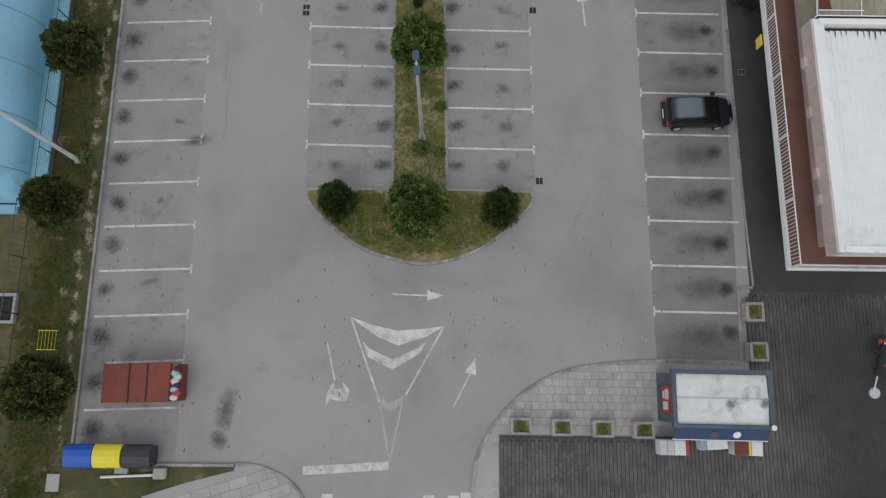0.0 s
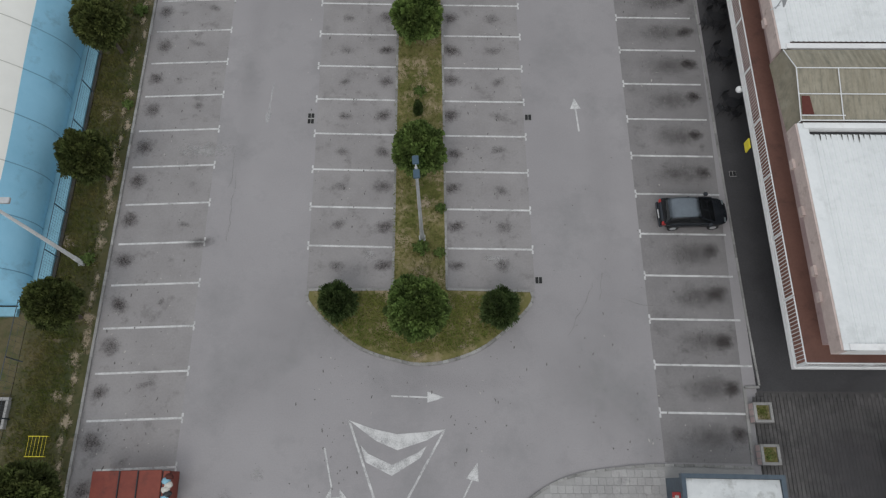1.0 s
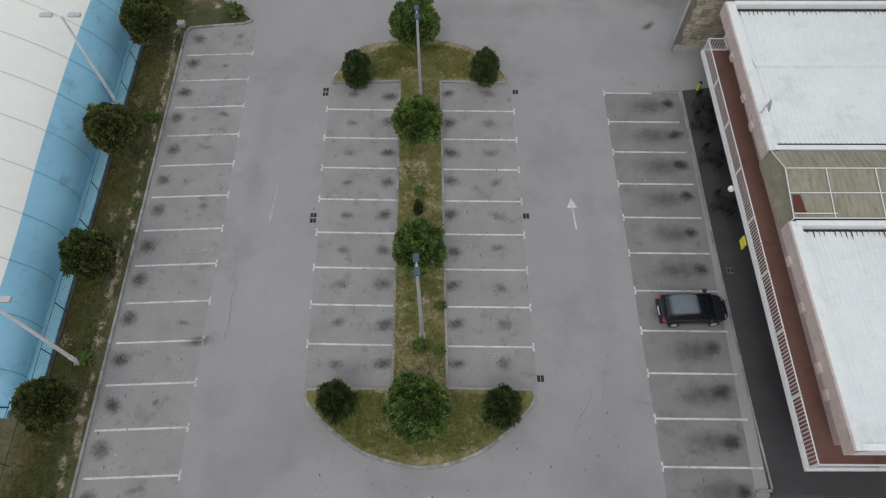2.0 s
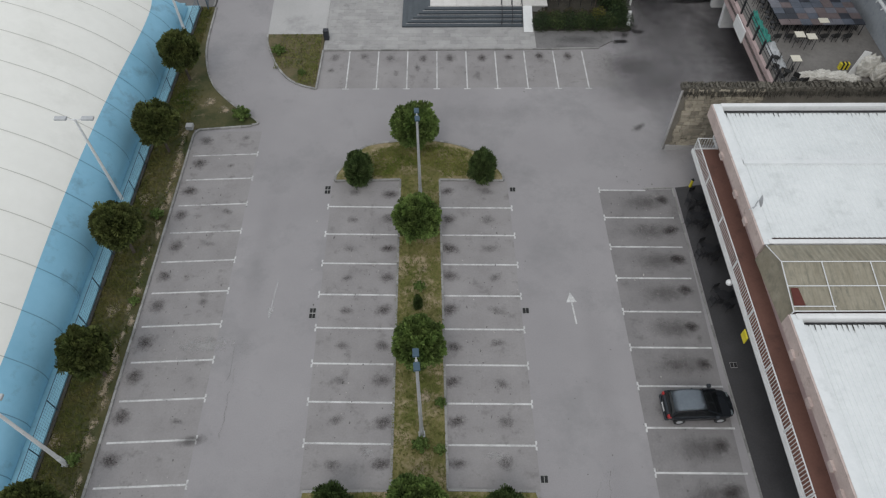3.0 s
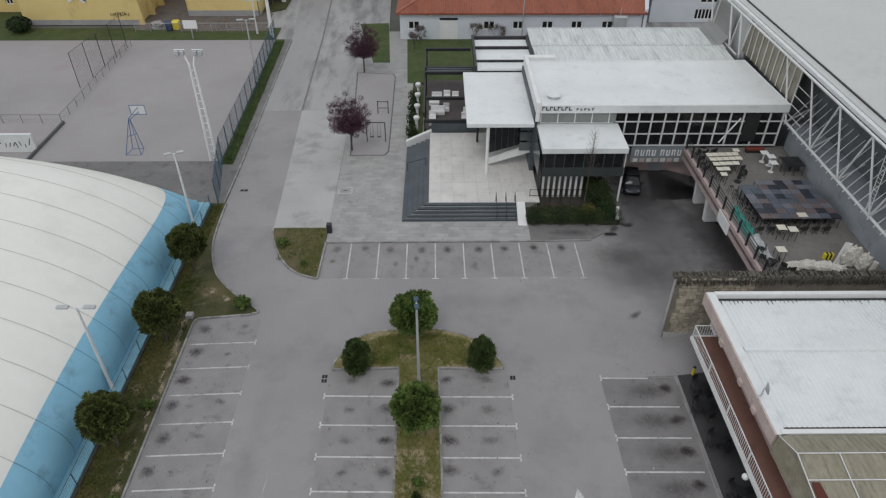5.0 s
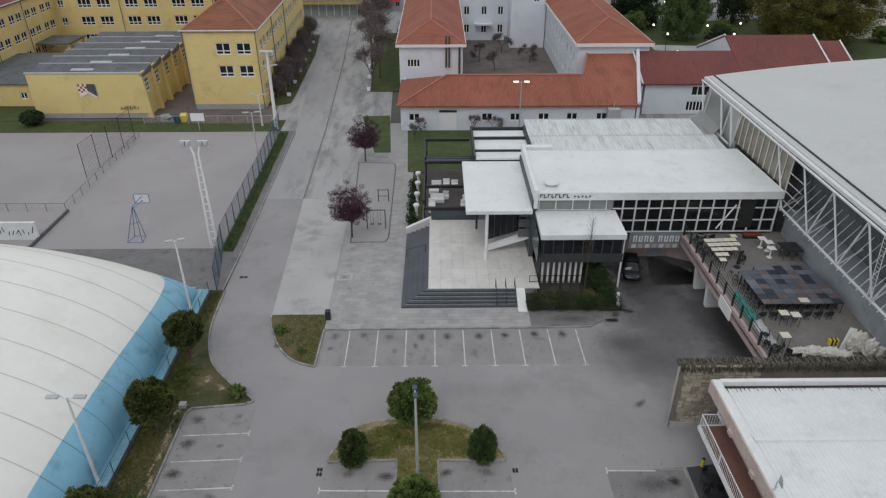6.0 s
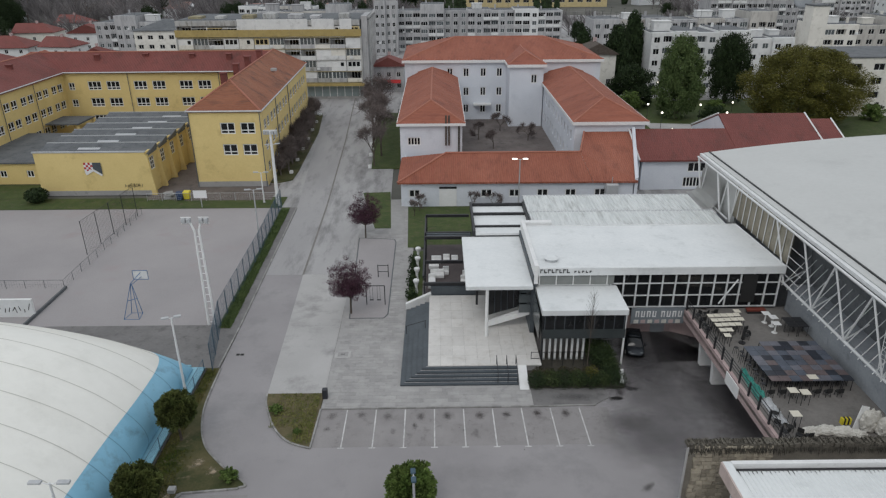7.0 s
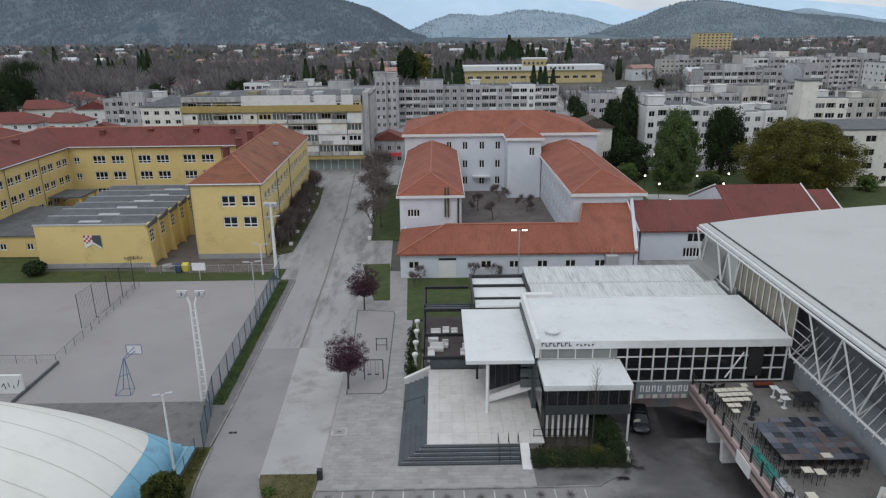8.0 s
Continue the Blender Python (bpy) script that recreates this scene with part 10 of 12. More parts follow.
def plum(x, y, h, seed):
    t = thing("plum_tree", (x, y, 0.1), "purple-leaved plum tree with a round twiggy crown", "tree", "plum trees")
    rnd = random.Random(seed)
    bm = bmnew()
    rod(bm, (0, 0, -0.1), (0.05, 0, h * 0.3), 0.11, 0.09, 8)
    fork = Vector((0.05, 0, h * 0.3))
    tips = []
    for i in range(70):
        z = 1 - 1.55 * (i + 0.5) / 70
        a = i * 2.39996
        ring = math.sqrt(max(0.05, 1 - z * z))
        q = Vector((math.cos(a) * ring * h * 0.34, math.sin(a) * ring * h * 0.34, h * 0.64 + z * h * 0.36)) * rnd.uniform(0.84, 1.06)
        mid = fork.lerp(q, 0.45) + Vector((rnd.uniform(-0.2, 0.2), rnd.uniform(-0.2, 0.2), 0.25))
        rod(bm, fork, mid, 0.035, 0.02, 4, caps=False)
        rod(bm, mid, q, 0.02, 0.006, 4, caps=False)
        tips += [q, mid.lerp(q, 0.5), mid]
    part("trunk", bm, M["bark"], t)
    bm = bmnew()
    for q in tips:
        leaves(bm, q, 0.36, 95, 0.06, rnd, 1.0)
    part("crown", bm, M["leaf_plum"], t)


plum(-9.1, 68.3, 6.2, 1)
plum(-9.55, 89.0, 6.0, 5)
bm = bmnew()
sheet(bm, [(-9.15, 67.2), (-5.15, 67.25), (-5.4, 88.3), (-10.4, 88.9)], 0.122)
solid("play_plot", bm, M["court"], "grey rubber-surfaced play plot", "ground", kind="structure")
pl_ = [(-9.15, 67.2), (-5.15, 67.25), (-5.4, 88.3), (-10.4, 88.9), (-9.15, 67.2)]
kerb_line("kerb", pl_, "dark raised kerb round the play plot", h=0.14, w=0.13, stone=1.2, material=M["roof_felt"])
sw_ = thing("swing_frame", (-6.6, 70.2, 0.12), "dark metal swing frame on the play plot", "swing")
bm = bmnew()
for x in (-1.0, 1.0):
    rod(bm, (x, 0, 0), (x, 0, 2.3), 0.05, 0.05, 8)
rod(bm, (-1.0, 0, 2.3), (1.0, 0, 2.3), 0.05, 0.05, 8)
part("frame", bm, M["dark_metal"], sw_)
for x in (-0.45, 0.35):
    bm = bmnew()
    rod(bm, (x - 0.15, 0, 0.6), (x - 0.15, 0, 2.3), 0.012, 0.012, 4)
    rod(bm, (x + 0.15, 0, 0.6), (x + 0.15, 0, 2.3), 0.012, 0.012, 4)
    box(bm, x - 0.2, x + 0.2, -0.1, 0.1, 0.57, 0.62)
    part("swing_seat", bm, M["dark_metal"], sw_)
bn = thing("climbing_bars", (-6.3, 77.0, 0.12), "small dark climbing bars on the play plot", "play equipment")
bm = bmnew()
for x in (-0.6, 0.6):
    rod(bm, (x, 0, 0), (x, 0, 1.6), 0.05, 0.05, 8)
for z in (0.7, 1.5):
    rod(bm, (-0.6, 0, z), (0.6, 0, z), 0.04, 0.04, 8)
part("frame", bm, M["dark_metal"], bn)
lb = thing("litter_bin", (-9.6, 53.5, 0.1), "black metal litter bin at the plaza corner", "litter bin")
bm = bmnew()
bevelled(box(bm, -0.22, 0.22, -0.22, 0.22, 0, 0.95), 0.03)
part("body", bm, M["plastic_black"], lb)
for i in range(7):
    for x, y, nm in ((-11.9 - i * 0.55, 121 + i * 7.5, 0), (-25.3 - i * 0.35, 118 + i * 7.5, 1)):
        b = thing("stone_bollard", (x, y, 0.02), "low white stone block along the road", "bollard", "road blocks")
        bm = bmnew()
        bevelled(box(bm, -0.3, 0.3, -0.3, 0.3, 0, 0.6), 0.05)
        part("block", bm, M["white_paint"], b)


def bare_tree(x, y, h, seed, label="leafless tree with fine brown twigs", group="bare trees", depth=4, name="bare_tree", z=0.0, dark=True, twigs=5, stem=0.3):
    t = thing(name, (x, y, z), label, "tree", group)
    rnd = random.Random(seed)
    bm = bmnew()
    tips = branching(bm, Vector((0, 0, -0.1)), Vector((0, 0, 1)), h * stem, h * 0.022, depth, rnd, 0.42, 0.45)
    part("bough", bm, M["bark"] if dark else M["twig"], t)
    verts, polys = [], []
    for q in tips:
        for _ in range(twigs):
            d = Vector((rnd.gauss(0, 1), rnd.gauss(0, 1), rnd.gauss(0.3, 1))).normalized()
            e = q + d * h * rnd.uniform(0.06, 0.17)
            w = d.cross(Vector((rnd.gauss(0, 1), rnd.gauss(0, 1), rnd.gauss(0, 1)))).normalized() * 0.022
            i = len(verts)
            verts += [q - w, q + w, e + w * 0.5, e - w * 0.5]
            polys.append((i, i + 1, i + 2, i + 3))
    if twigs:
        me = bpy.data.meshes.new("twigs")
        me.from_pydata([v.to_tuple() for v in verts], [], polys)
        me.materials.append(M["twig_brown"])
        tagged(part("crown", me, None, t), kind="stuff")


for i in range(22):
    bare_tree(-26.9 - 0.12 * i + (i % 2) * 1.1, 117 + i * 2.2, 6.5 + (i % 3), 50 + i, "tall bare brown hedge bush beside the school wall", "bare hedge along the school", depth=5, name="bare_bush", stem=0.16, dark=False)
    bare_tree(-27.3 - 0.12 * i, 118 + i * 2.2, 4.5, 150 + i, "tall bare brown hedge bush beside the school wall", "bare hedge along the school", depth=4, name="bare_bush", stem=0.14, dark=False)
for i in range(7):
    bare_tree(-11.2 - i * 0.6 + (i % 2) * 1.4, 122 + i * 6.4, 8.0 + (i % 3) * 1.5, 70 + i, group="trees along the road", depth=5)
for i, (x, y) in enumerate(((8.5, 140), (13.5, 147), (18.5, 139), (11, 133))):
    bare_tree(x, y, 5.2, 80 + i, "small leafless tree in the school courtyard", "courtyard trees", twigs=12, stem=0.24)
for i, (x, y) in enumerate(((-2.5, 99.0), (5.5, 99.5), (8.5, 99.6), (-3.2, 97))):
    bare_tree(x, y, 3.0, 90 + i, "bare shrub by the school wall", "bare shrubs", name="bare_shrub")

# planting bed under the bare hedge, bins in the school yard
bm = bmnew()
prism(bm, [(-26.3, 113.0), (-24.4, 114.5), (-24.3, 119), (-25.2, 147), (-26.9, 163.5), (-29.1, 163.5), (-27.75, 113.0)], -0.05, 0.16)
solid("planting_bed", bm, M["verge_soil"], "dark soil bed with a raised edge beside the school", "planting bed", kind="structure")
for x, y, mt, lb_ in ((-40.1, 105.0, "navy", "dark blue plastic wheelie bin in the school yard"), (-39.1, 105.4, "plastic_yellow", "yellow plastic wheelie bin in the school yard")):
    wb = thing("wheelie_bin", (x, y, 0.034), lb_, "waste bin", "bins in the school yard")
    bm = bmnew()
    faces(bm, [(-0.42, -0.36, 0.08), (0.42, -0.36, 0.08), (0.42, 0.36, 0.08), (-0.42, 0.36, 0.08), (-0.5, -0.46, 1.15), (0.5, -0.46, 1.15), (0.5, 0.46, 1.15), (-0.5, 0.46, 1.15)], [(3, 2, 1, 0), (0, 1, 5, 4), (1, 2, 6, 5), (2, 3, 7, 6), (3, 0, 4, 7)])
    part("body", bm, M[mt], wb)
    bm = bmnew()
    faces(bm, [(-0.54, -0.5, 1.15), (0.54, -0.5, 1.15), (0.54, 0.5, 1.15), (-0.54, 0.5, 1.15), (-0.46, -0.4, 1.26), (0.46, -0.4, 1.26), (0.46, 0.44, 1.32), (-0.46, 0.44, 1.32)], [(3, 2, 1, 0), (0, 1, 5, 4), (1, 2, 6, 5), (2, 3, 7, 6), (3, 0, 4, 7), (4, 5, 6, 7)])
    part("lid", bm, M[mt], wb)
    for wx in (-0.36, 0.36):
        bm = bmnew()
        rod(bm, (wx - 0.05, 0.34, 0.1), (wx + 0.05, 0.34, 0.1), 0.1, 0.1, 8)
        part("wheel", bm, M["plastic_black"], wb)
hp = thing("board_stack", (-42.0, 105.9, 0.034), "heap of grey boards and crates in the school yard", "board stack")
rn = random.Random(5)
for k in range(7):
    w_, d_, z_ = rn.uniform(0.5, 1.1), rn.uniform(0.3, 0.6), 0.14 * k
    q = part("board", box(bmnew(), -w_, w_, -d_, d_, z_, z_ + 0.14), M[rn.choice(("concrete", "concrete_light"))], hp)
    q.rotation_euler = (0, 0, rn.uniform(-0.5, 0.5))

# ---- town behind the schools ----
M["apt_grey"] = surf("apt_grey", (0.36, 0.36, 0.368), (0.52, 0.515, 0.515), fine=1.5, coarse=0.25, stain=(0.24, 0.238, 0.242), stain_at=(0.5, 0.7), bump=0.15, stretch=(1.6, 1.6, 0.3), random_by='object', amount=0.14)
M["apt_white"] = surf("apt_white", (0.64, 0.645, 0.64), (0.75, 0.75, 0.735), fine=1.5, coarse=0.25, stain=(0.50, 0.50, 0.49), stain_at=(0.54, 0.74), bump=0.15)
M["apt_cream"] = surf("apt_cream", (0.66, 0.635, 0.575), (0.76, 0.735, 0.67), fine=1.5, coarse=0.25, stain=(0.46, 0.44, 0.38), stain_at=(0.54, 0.74), bump=0.15)
M["apt_ochre"] = surf("apt_ochre", (0.36, 0.27, 0.10), (0.44, 0.34, 0.14), fine=1.5, coarse=0.4, stain=(0.28, 0.22, 0.11), stain_at=(0.52, 0.72), bump=0.15)
M["apt_sand"] = surf("apt_sand", (0.52, 0.42, 0.22), (0.62, 0.51, 0.28), fine=1.5, coarse=0.4, stain=(0.42, 0.35, 0.2), stain_at=(0.52, 0.72), bump=0.15)
M["apt_warm"] = surf("apt_warm", (0.42, 0.40, 0.37), (0.56, 0.54, 0.50), fine=1.5, coarse=0.25, stain=(0.28, 0.26, 0.245), stain_at=(0.5, 0.7), bump=0.15, stretch=(1.6, 1.6, 0.3))
M["apt_pink"] = surf("apt_pink", (0.34, 0.17, 0.18), (0.42, 0.22, 0.23), fine=1.5, coarse=0.4, bump=0.1)
# Far houses carry the air haze in their wall and roof colours.
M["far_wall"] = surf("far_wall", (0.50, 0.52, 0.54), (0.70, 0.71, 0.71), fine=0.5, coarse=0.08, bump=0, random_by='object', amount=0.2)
M["far_roof"] = surf("far_roof", (0.27, 0.165, 0.145), (0.36, 0.22, 0.19), fine=0.5, coarse=0.1, bump=0, random_by='object', amount=0.3)
cr = random.Random(2024)
SLAB, PARAPET = {}, {}


def apartment(x0, x1, y0, y1, floors, fh, wall, label, balcony=0.5, bay=3.2, roof_mat="roof_felt", parapets=("apt_white", "apt_grey"), ground_mat=None, band=None, side_windows=True, group="apartment blocks", z0=0.0, roof_rooms=True, seed=1, turn=0.0, par=0.88):
    rnd = random.Random(seed)
    cx, cy = (x0 + x1) / 2, y0
    b = thing("apartment_building", (cx, cy, z0), label, "apartment building", group, turn=turn)
    W, D, H = x1 - x0, y1 - y0, floors * fh + 0.6
    n = max(2, round(W / bay))
    bw = W / n
    kinds = ['b' if rnd.random() < balcony else 'w' for _ in range(n)]
    ops = []
    for i, kd in enumerate(kinds):
        for f in range(floors):
            z = f * fh
            if kd == 'b':
                ops.append((bw * (i + 0.5), z + 0.35, bw * 0.72, fh - 0.6, 3, 1))
            else:
                ops.append((bw * (i + 0.5), z + 1.0, bw * 0.48, fh - 1.6, 2, 1))
    facade(b, (-W / 2, 0), (W / 2, 0), 0, H, ops, wall, 0.35, recess=0.18, far=True)
    so = [(D * (j + 0.5) / 4, f * fh + 1.0, 1.1, 1.3, 1, 1) for j in range(4) for f in range(floors)] if side_windows else []
    facade(b, (W / 2, 0), (W / 2, D), 0, H, so, wall, 0.35, recess=0.18, far=True)
    facade(b, (-W / 2, D), (-W / 2, 0), 0, H, so, wall, 0.35, recess=0.18, far=True)
    facade(b, (W / 2, D), (-W / 2, D), 0, H, [], wall, 0.35)
    bm = bmnew()
    box(bm, -W / 2 - 0.2, W / 2 + 0.2, -0.2, D + 0.2, H, H + 0.3)
    part("roof", bm, M[roof_mat], b)
    for i, kd in enumerate(kinds):
        if kd != 'b':
            continue
        key = (round(bw, 2), wall)
        for f in range(1 if ground_mat else 0, floors):
            if rnd.random() < 0.08:
                continue
            pm = parapets[rnd.randrange(len(parapets))]
            kk = (round(bw, 2), pm, par)
            if kk not in PARAPET:
                bm = bmnew()
                w = bw * par
                box(bm, -w / 2, w / 2, -1.2, 0, 0, 0.16)
                box(bm, -w / 2, w / 2, -1.2, -1.1, 0.16, 1.05)
                box(bm, -w / 2, -w / 2 + 0.1, -1.1, 0, 0.16, 1.05)
                box(bm, w / 2 - 0.1, w / 2, -1.1, 0, 0.16, 1.05)
                PARAPET[kk] = link("balcony", bm, M[pm])
            q = part("balcony", PARAPET[kk], None, b)
            q.location = (-W / 2 + bw * (i + 0.5), -0.004, f * fh + 0.1)
    if band:
        bm = bmnew()
        box(bm, -W / 2 - 0.1, W / 2 + 0.1, -1.25, -0.05, band[0], band[1])
        part("parapet_band", bm, M[band[2]], b)
    if roof_rooms:
        for k in range(max(1, int(W / 14))):
            bm = bmnew()
            x = -W / 2 + W * (k + rnd.uniform(0.25, 0.75)) / max(1, int(W / 14))
            box(bm, x - 2.2, x + 2.2, D * 0.3, D * 0.3 + 4, H + 0.3, H + 0.3 + rnd.uniform(1.8, 2.8))
            part("roof_room", bm, M[wall], b)
        for k in range(int(W / 6)):
            bm = bmnew()
            x = rnd.uniform(-W / 2 + 1, W / 2 - 1)
            rod(bm, (x, D * rnd.random(), H + 0.3), (x, D * 0.5, H + rnd.uniform(1.2, 2.6)), 0.05, 0.03, 5)
            part("aerial", bm, M["galvanised"], b)
    return b


AC_UNIT = link("air_conditioner", box(bmnew(), -0.4, 0.4, -0.35, 0, 0, 0.55), M["white_metal"])


def tenement(x0, x1, y0, y1, floors, fh, wall, label, loggia=0.5, seed=1, turn=0.0, section=8.5, pale=("apt_white", "apt_grey", "apt_white"), step=1.2, glazing=("glass", "glass_grey", "glass"), group="apartment blocks", alt="apt_warm"):
    """A weathered block of stepped sections, each with its own setback and roof height, loggias, glazed-in loggias and windows."""
    rnd = random.Random(seed)
    b = thing("apartment_building", ((x0 + x1) / 2, y0, 0), label, "apartment building", group, turn=turn)
    W, D = x1 - x0, y1 - y0
    n = max(2, round(W / section))
    sw_ = W / n
    for k in range(n):
        u0 = -W / 2 + k * sw_
        off = (0.0, -step, 0.5, -step * 0.6)[(k + seed) % 4]
        H = floors * fh + (0.6, 1.0, 0.6, 2.9)[(k * 3 + seed) % 4] * (1 if rnd.random() < 0.8 else 0.4)
        bays = max(2, round(sw_ / 2.9))
        bw = sw_ / bays
        kinds = ['l' if rnd.random() < loggia else 'w' for _ in range(bays)]
        ops, fit_ = [], []
        for i, kd in enumerate(kinds):
            for f in range(floors):
                u, z = bw * (i + 0.5), f * fh
                if kd == 'l':
                    o = (u, z + 1.05, bw * 0.86, fh - 1.35)
                    ops.append(o)
                    fit_.append((o, 3, 1, 0.08 if rnd.random() < 0.4 else 0.95, rnd.choice(glazing)))
                else:
                    o = (u, z + 0.95, min(1.7, bw * 0.55), 1.45)
                    ops.append(o)
                    fit_.append((o, 2, 1, 0.14, rnd.choice(glazing)))
        face = rnd.choice((wall, wall, alt))
        wl = facade(b, (u0, off), (u0 + sw_, off), 0, H, ops, face, 1.15, glaze=False)
        for o, gx, gy, rec, gl in fit_:
            q = part("window", far_window(o[2], o[3], gx, gy, "frame_white", gl), None, wl)
            q.location = (u0 + o[0], off + rec, o[1])
            if gx == 3 and rnd.random() < 0.5:
                pm = rnd.choice(pale)
                kk = (round(bw, 2), pm, "panel")
                if kk not in PARAPET:
                    PARAPET[kk] = link("parapet", box(bmnew(), -bw * 0.47, bw * 0.47, -0.3, -0.02, 0, 1.0), M[pm])
                q = part("parapet", PARAPET[kk], None, wl)
                q.location = (u0 + o[0], off, o[1] - 1.0)
            if rnd.random() < 0.05:
                q = part("air_conditioner", AC_UNIT, None, wl)
                q.location = (u0 + o[0] + bw * 0.36, off - 0.01, o[1] + 0.2)
        bm = bmnew()
        box(bm, u0 + 0.004, u0 + sw_ - 0.004, off + 1.16, D, 0, H - 0.25)
        part("core", bm, M[face], b)
        bm = bmnew()
        box(bm, u0 + 0.3, u0 + sw_ - 0.3, off + 1.2, D - 0.3, H - 0.25, H - 0.1)
        part("roof", bm, M["roof_felt"], b)
        if rnd.random() < 0.5:
            bm = bmnew()
            x = u0 + sw_ * rnd.uniform(0.3, 0.7)
            w_, h_ = rnd.uniform(1.2, 2.4), rnd.uniform(1.0, 2.4)
            box(bm, x - w_, x + w_, D * 0.35, D * 0.35 + 3, H - 0.1, H + h_)
            box(bm, x - w_ - 0.2, x + w_ + 0.2, D * 0.35 - 0.2, D * 0.35 + 3.2, H + h_, H + h_ + 0.18)
            part("roof_room", bm, M[rnd.choice((wall, "apt_white"))], b)
        for _ in range(2):
            x, y, h_ = u0 + rnd.uniform(1, sw_ - 1), D * rnd.uniform(0.2, 0.8), rnd.uniform(1.5, 3.2)
            bm = rod(bmnew(), (x, y, H - 0.1), (x, y, H + h_), 0.05, 0.03, 5)
            bar(bm, (x - 0.7, y, H + h_ - 0.1), (x + 0.7, y, H + h_ - 0.1), 0.05)
            part("aerial", bm, M["dark_metal"], b)
        bm = box(bmnew(), u0 + sw_ * 0.2, u0 + sw_ * 0.2 + 0.6, D * 0.6, D * 0.6 + 0.6, H - 0.1, H + rnd.uniform(0.8, 1.6))
        part("chimney", bm, M[wall], b)
    # plain end wall on the east side with a few windows
    so = [(D * (j + 0.5) / 3, f * fh + 1.0, 1.1, 1.3, 1, 1) for j in range(3) for f in range(floors)]
    facade(b, (W / 2 + 0.35, 0.1), (W / 2 + 0.35, D), 0, floors * fh + 0.4, so, wall, 0.34, recess=0.1, far=True)
    return b


# weathered block with an ochre parapet band: open, glazed and walled-in loggias over a shop floor
M["apt_stain"] = surf("apt_stain", (0.36, 0.36, 0.355), (0.50, 0.495, 0.48), fine=1.5, coarse=0.5, stain=(0.22, 0.215, 0.19), stain_at=(0.48, 0.66), bump=0.15, stretch=(1.4, 1.4, 0.3), random_by='object', amount=0.15)
M["apt_moss"] = surf("apt_moss", (0.27, 0.235, 0.14), (0.37, 0.33, 0.22), fine=1.5, coarse=0.6, stain=(0.16, 0.14, 0.09), stain_at=(0.48, 0.66), bump=0.15)
ob_ = thing("apartment_building", (-42.2, 183.5, 0), "weathered apartment block with an ochre band and mixed loggias", "apartment building", "apartment blocks")
HW, RZ, LEV = 23.0, 19.6, [4.4, 7.2, 10.0, 12.8, 15.6]
rn = random.Random(77)
BAYS = 12
bw_ = 2 * HW / BAYS
ops = [(bw_ * (k + 0.5) + 0.2, z + (0.15 if (k + n) % 3 else 1.0), bw_ * 0.62, 2.2 if (k + n) % 3 else 1.35, 3, 1) for k in range(BAYS) for n, z in enumerate(LEV)]
facade(ob_, (-HW, 0.2), (HW, 0.2), 0, RZ, ops, "apt_stain", 0.35, recess=0.18, far=True)
so = [(3.0 + 4.4 * j, z + 1.0, 1.1, 1.3, 1, 1) for j in range(4) for z in LEV]
facade(ob_, (HW + 2.2, 1.0), (HW + 2.2, 19), 0, RZ + 0.6, so, "apt_stain", 0.35, recess=0.18, far=True)
facade(ob_, (-HW, 19), (-HW, 0.2), 0, RZ, so, "apt_stain", 0.35, recess=0.18, far=True)
facade(ob_, (HW + 2.2, 19), (-HW, 19), 0, RZ, [], "apt_stain", 0.35)
part("stair_tower", box(bmnew(), HW + 0.36, HW + 1.8, -0.9, 12, 0, RZ + 0.9), M["apt_grey"], ob_, "grey rendered stair tower")
part("end_wall", box(bmnew(), HW + 0.01, HW + 0.35, -1.35, 0.19, 0, 17.4), M["apt_stain"], ob_)
part("end_wall", box(bmnew(), -HW - 0.35, -HW - 0.01, -1.35, 0.19, 0, 17.4), M["apt_stain"], ob_)
part("roof", box(bmnew(), -HW - 0.1, HW + 2.2, 0.6, 18.8, RZ - 0.1, RZ + 0.12), M["roof_felt"], ob_)
part("parapet_band", box(bmnew(), -HW - 0.4, HW + 0.3, -1.5, -1.3, 15.75, 17.45), M["apt_ochre"], ob_, "stained ochre parapet band")
part("canopy", box(bmnew(), -HW, HW + 0.6, -2.0, -0.2, 3.45, 4.1), M["apt_ochre"], ob_, "ochre canopy over the shops")
MIX = "oogpwpgowppg"
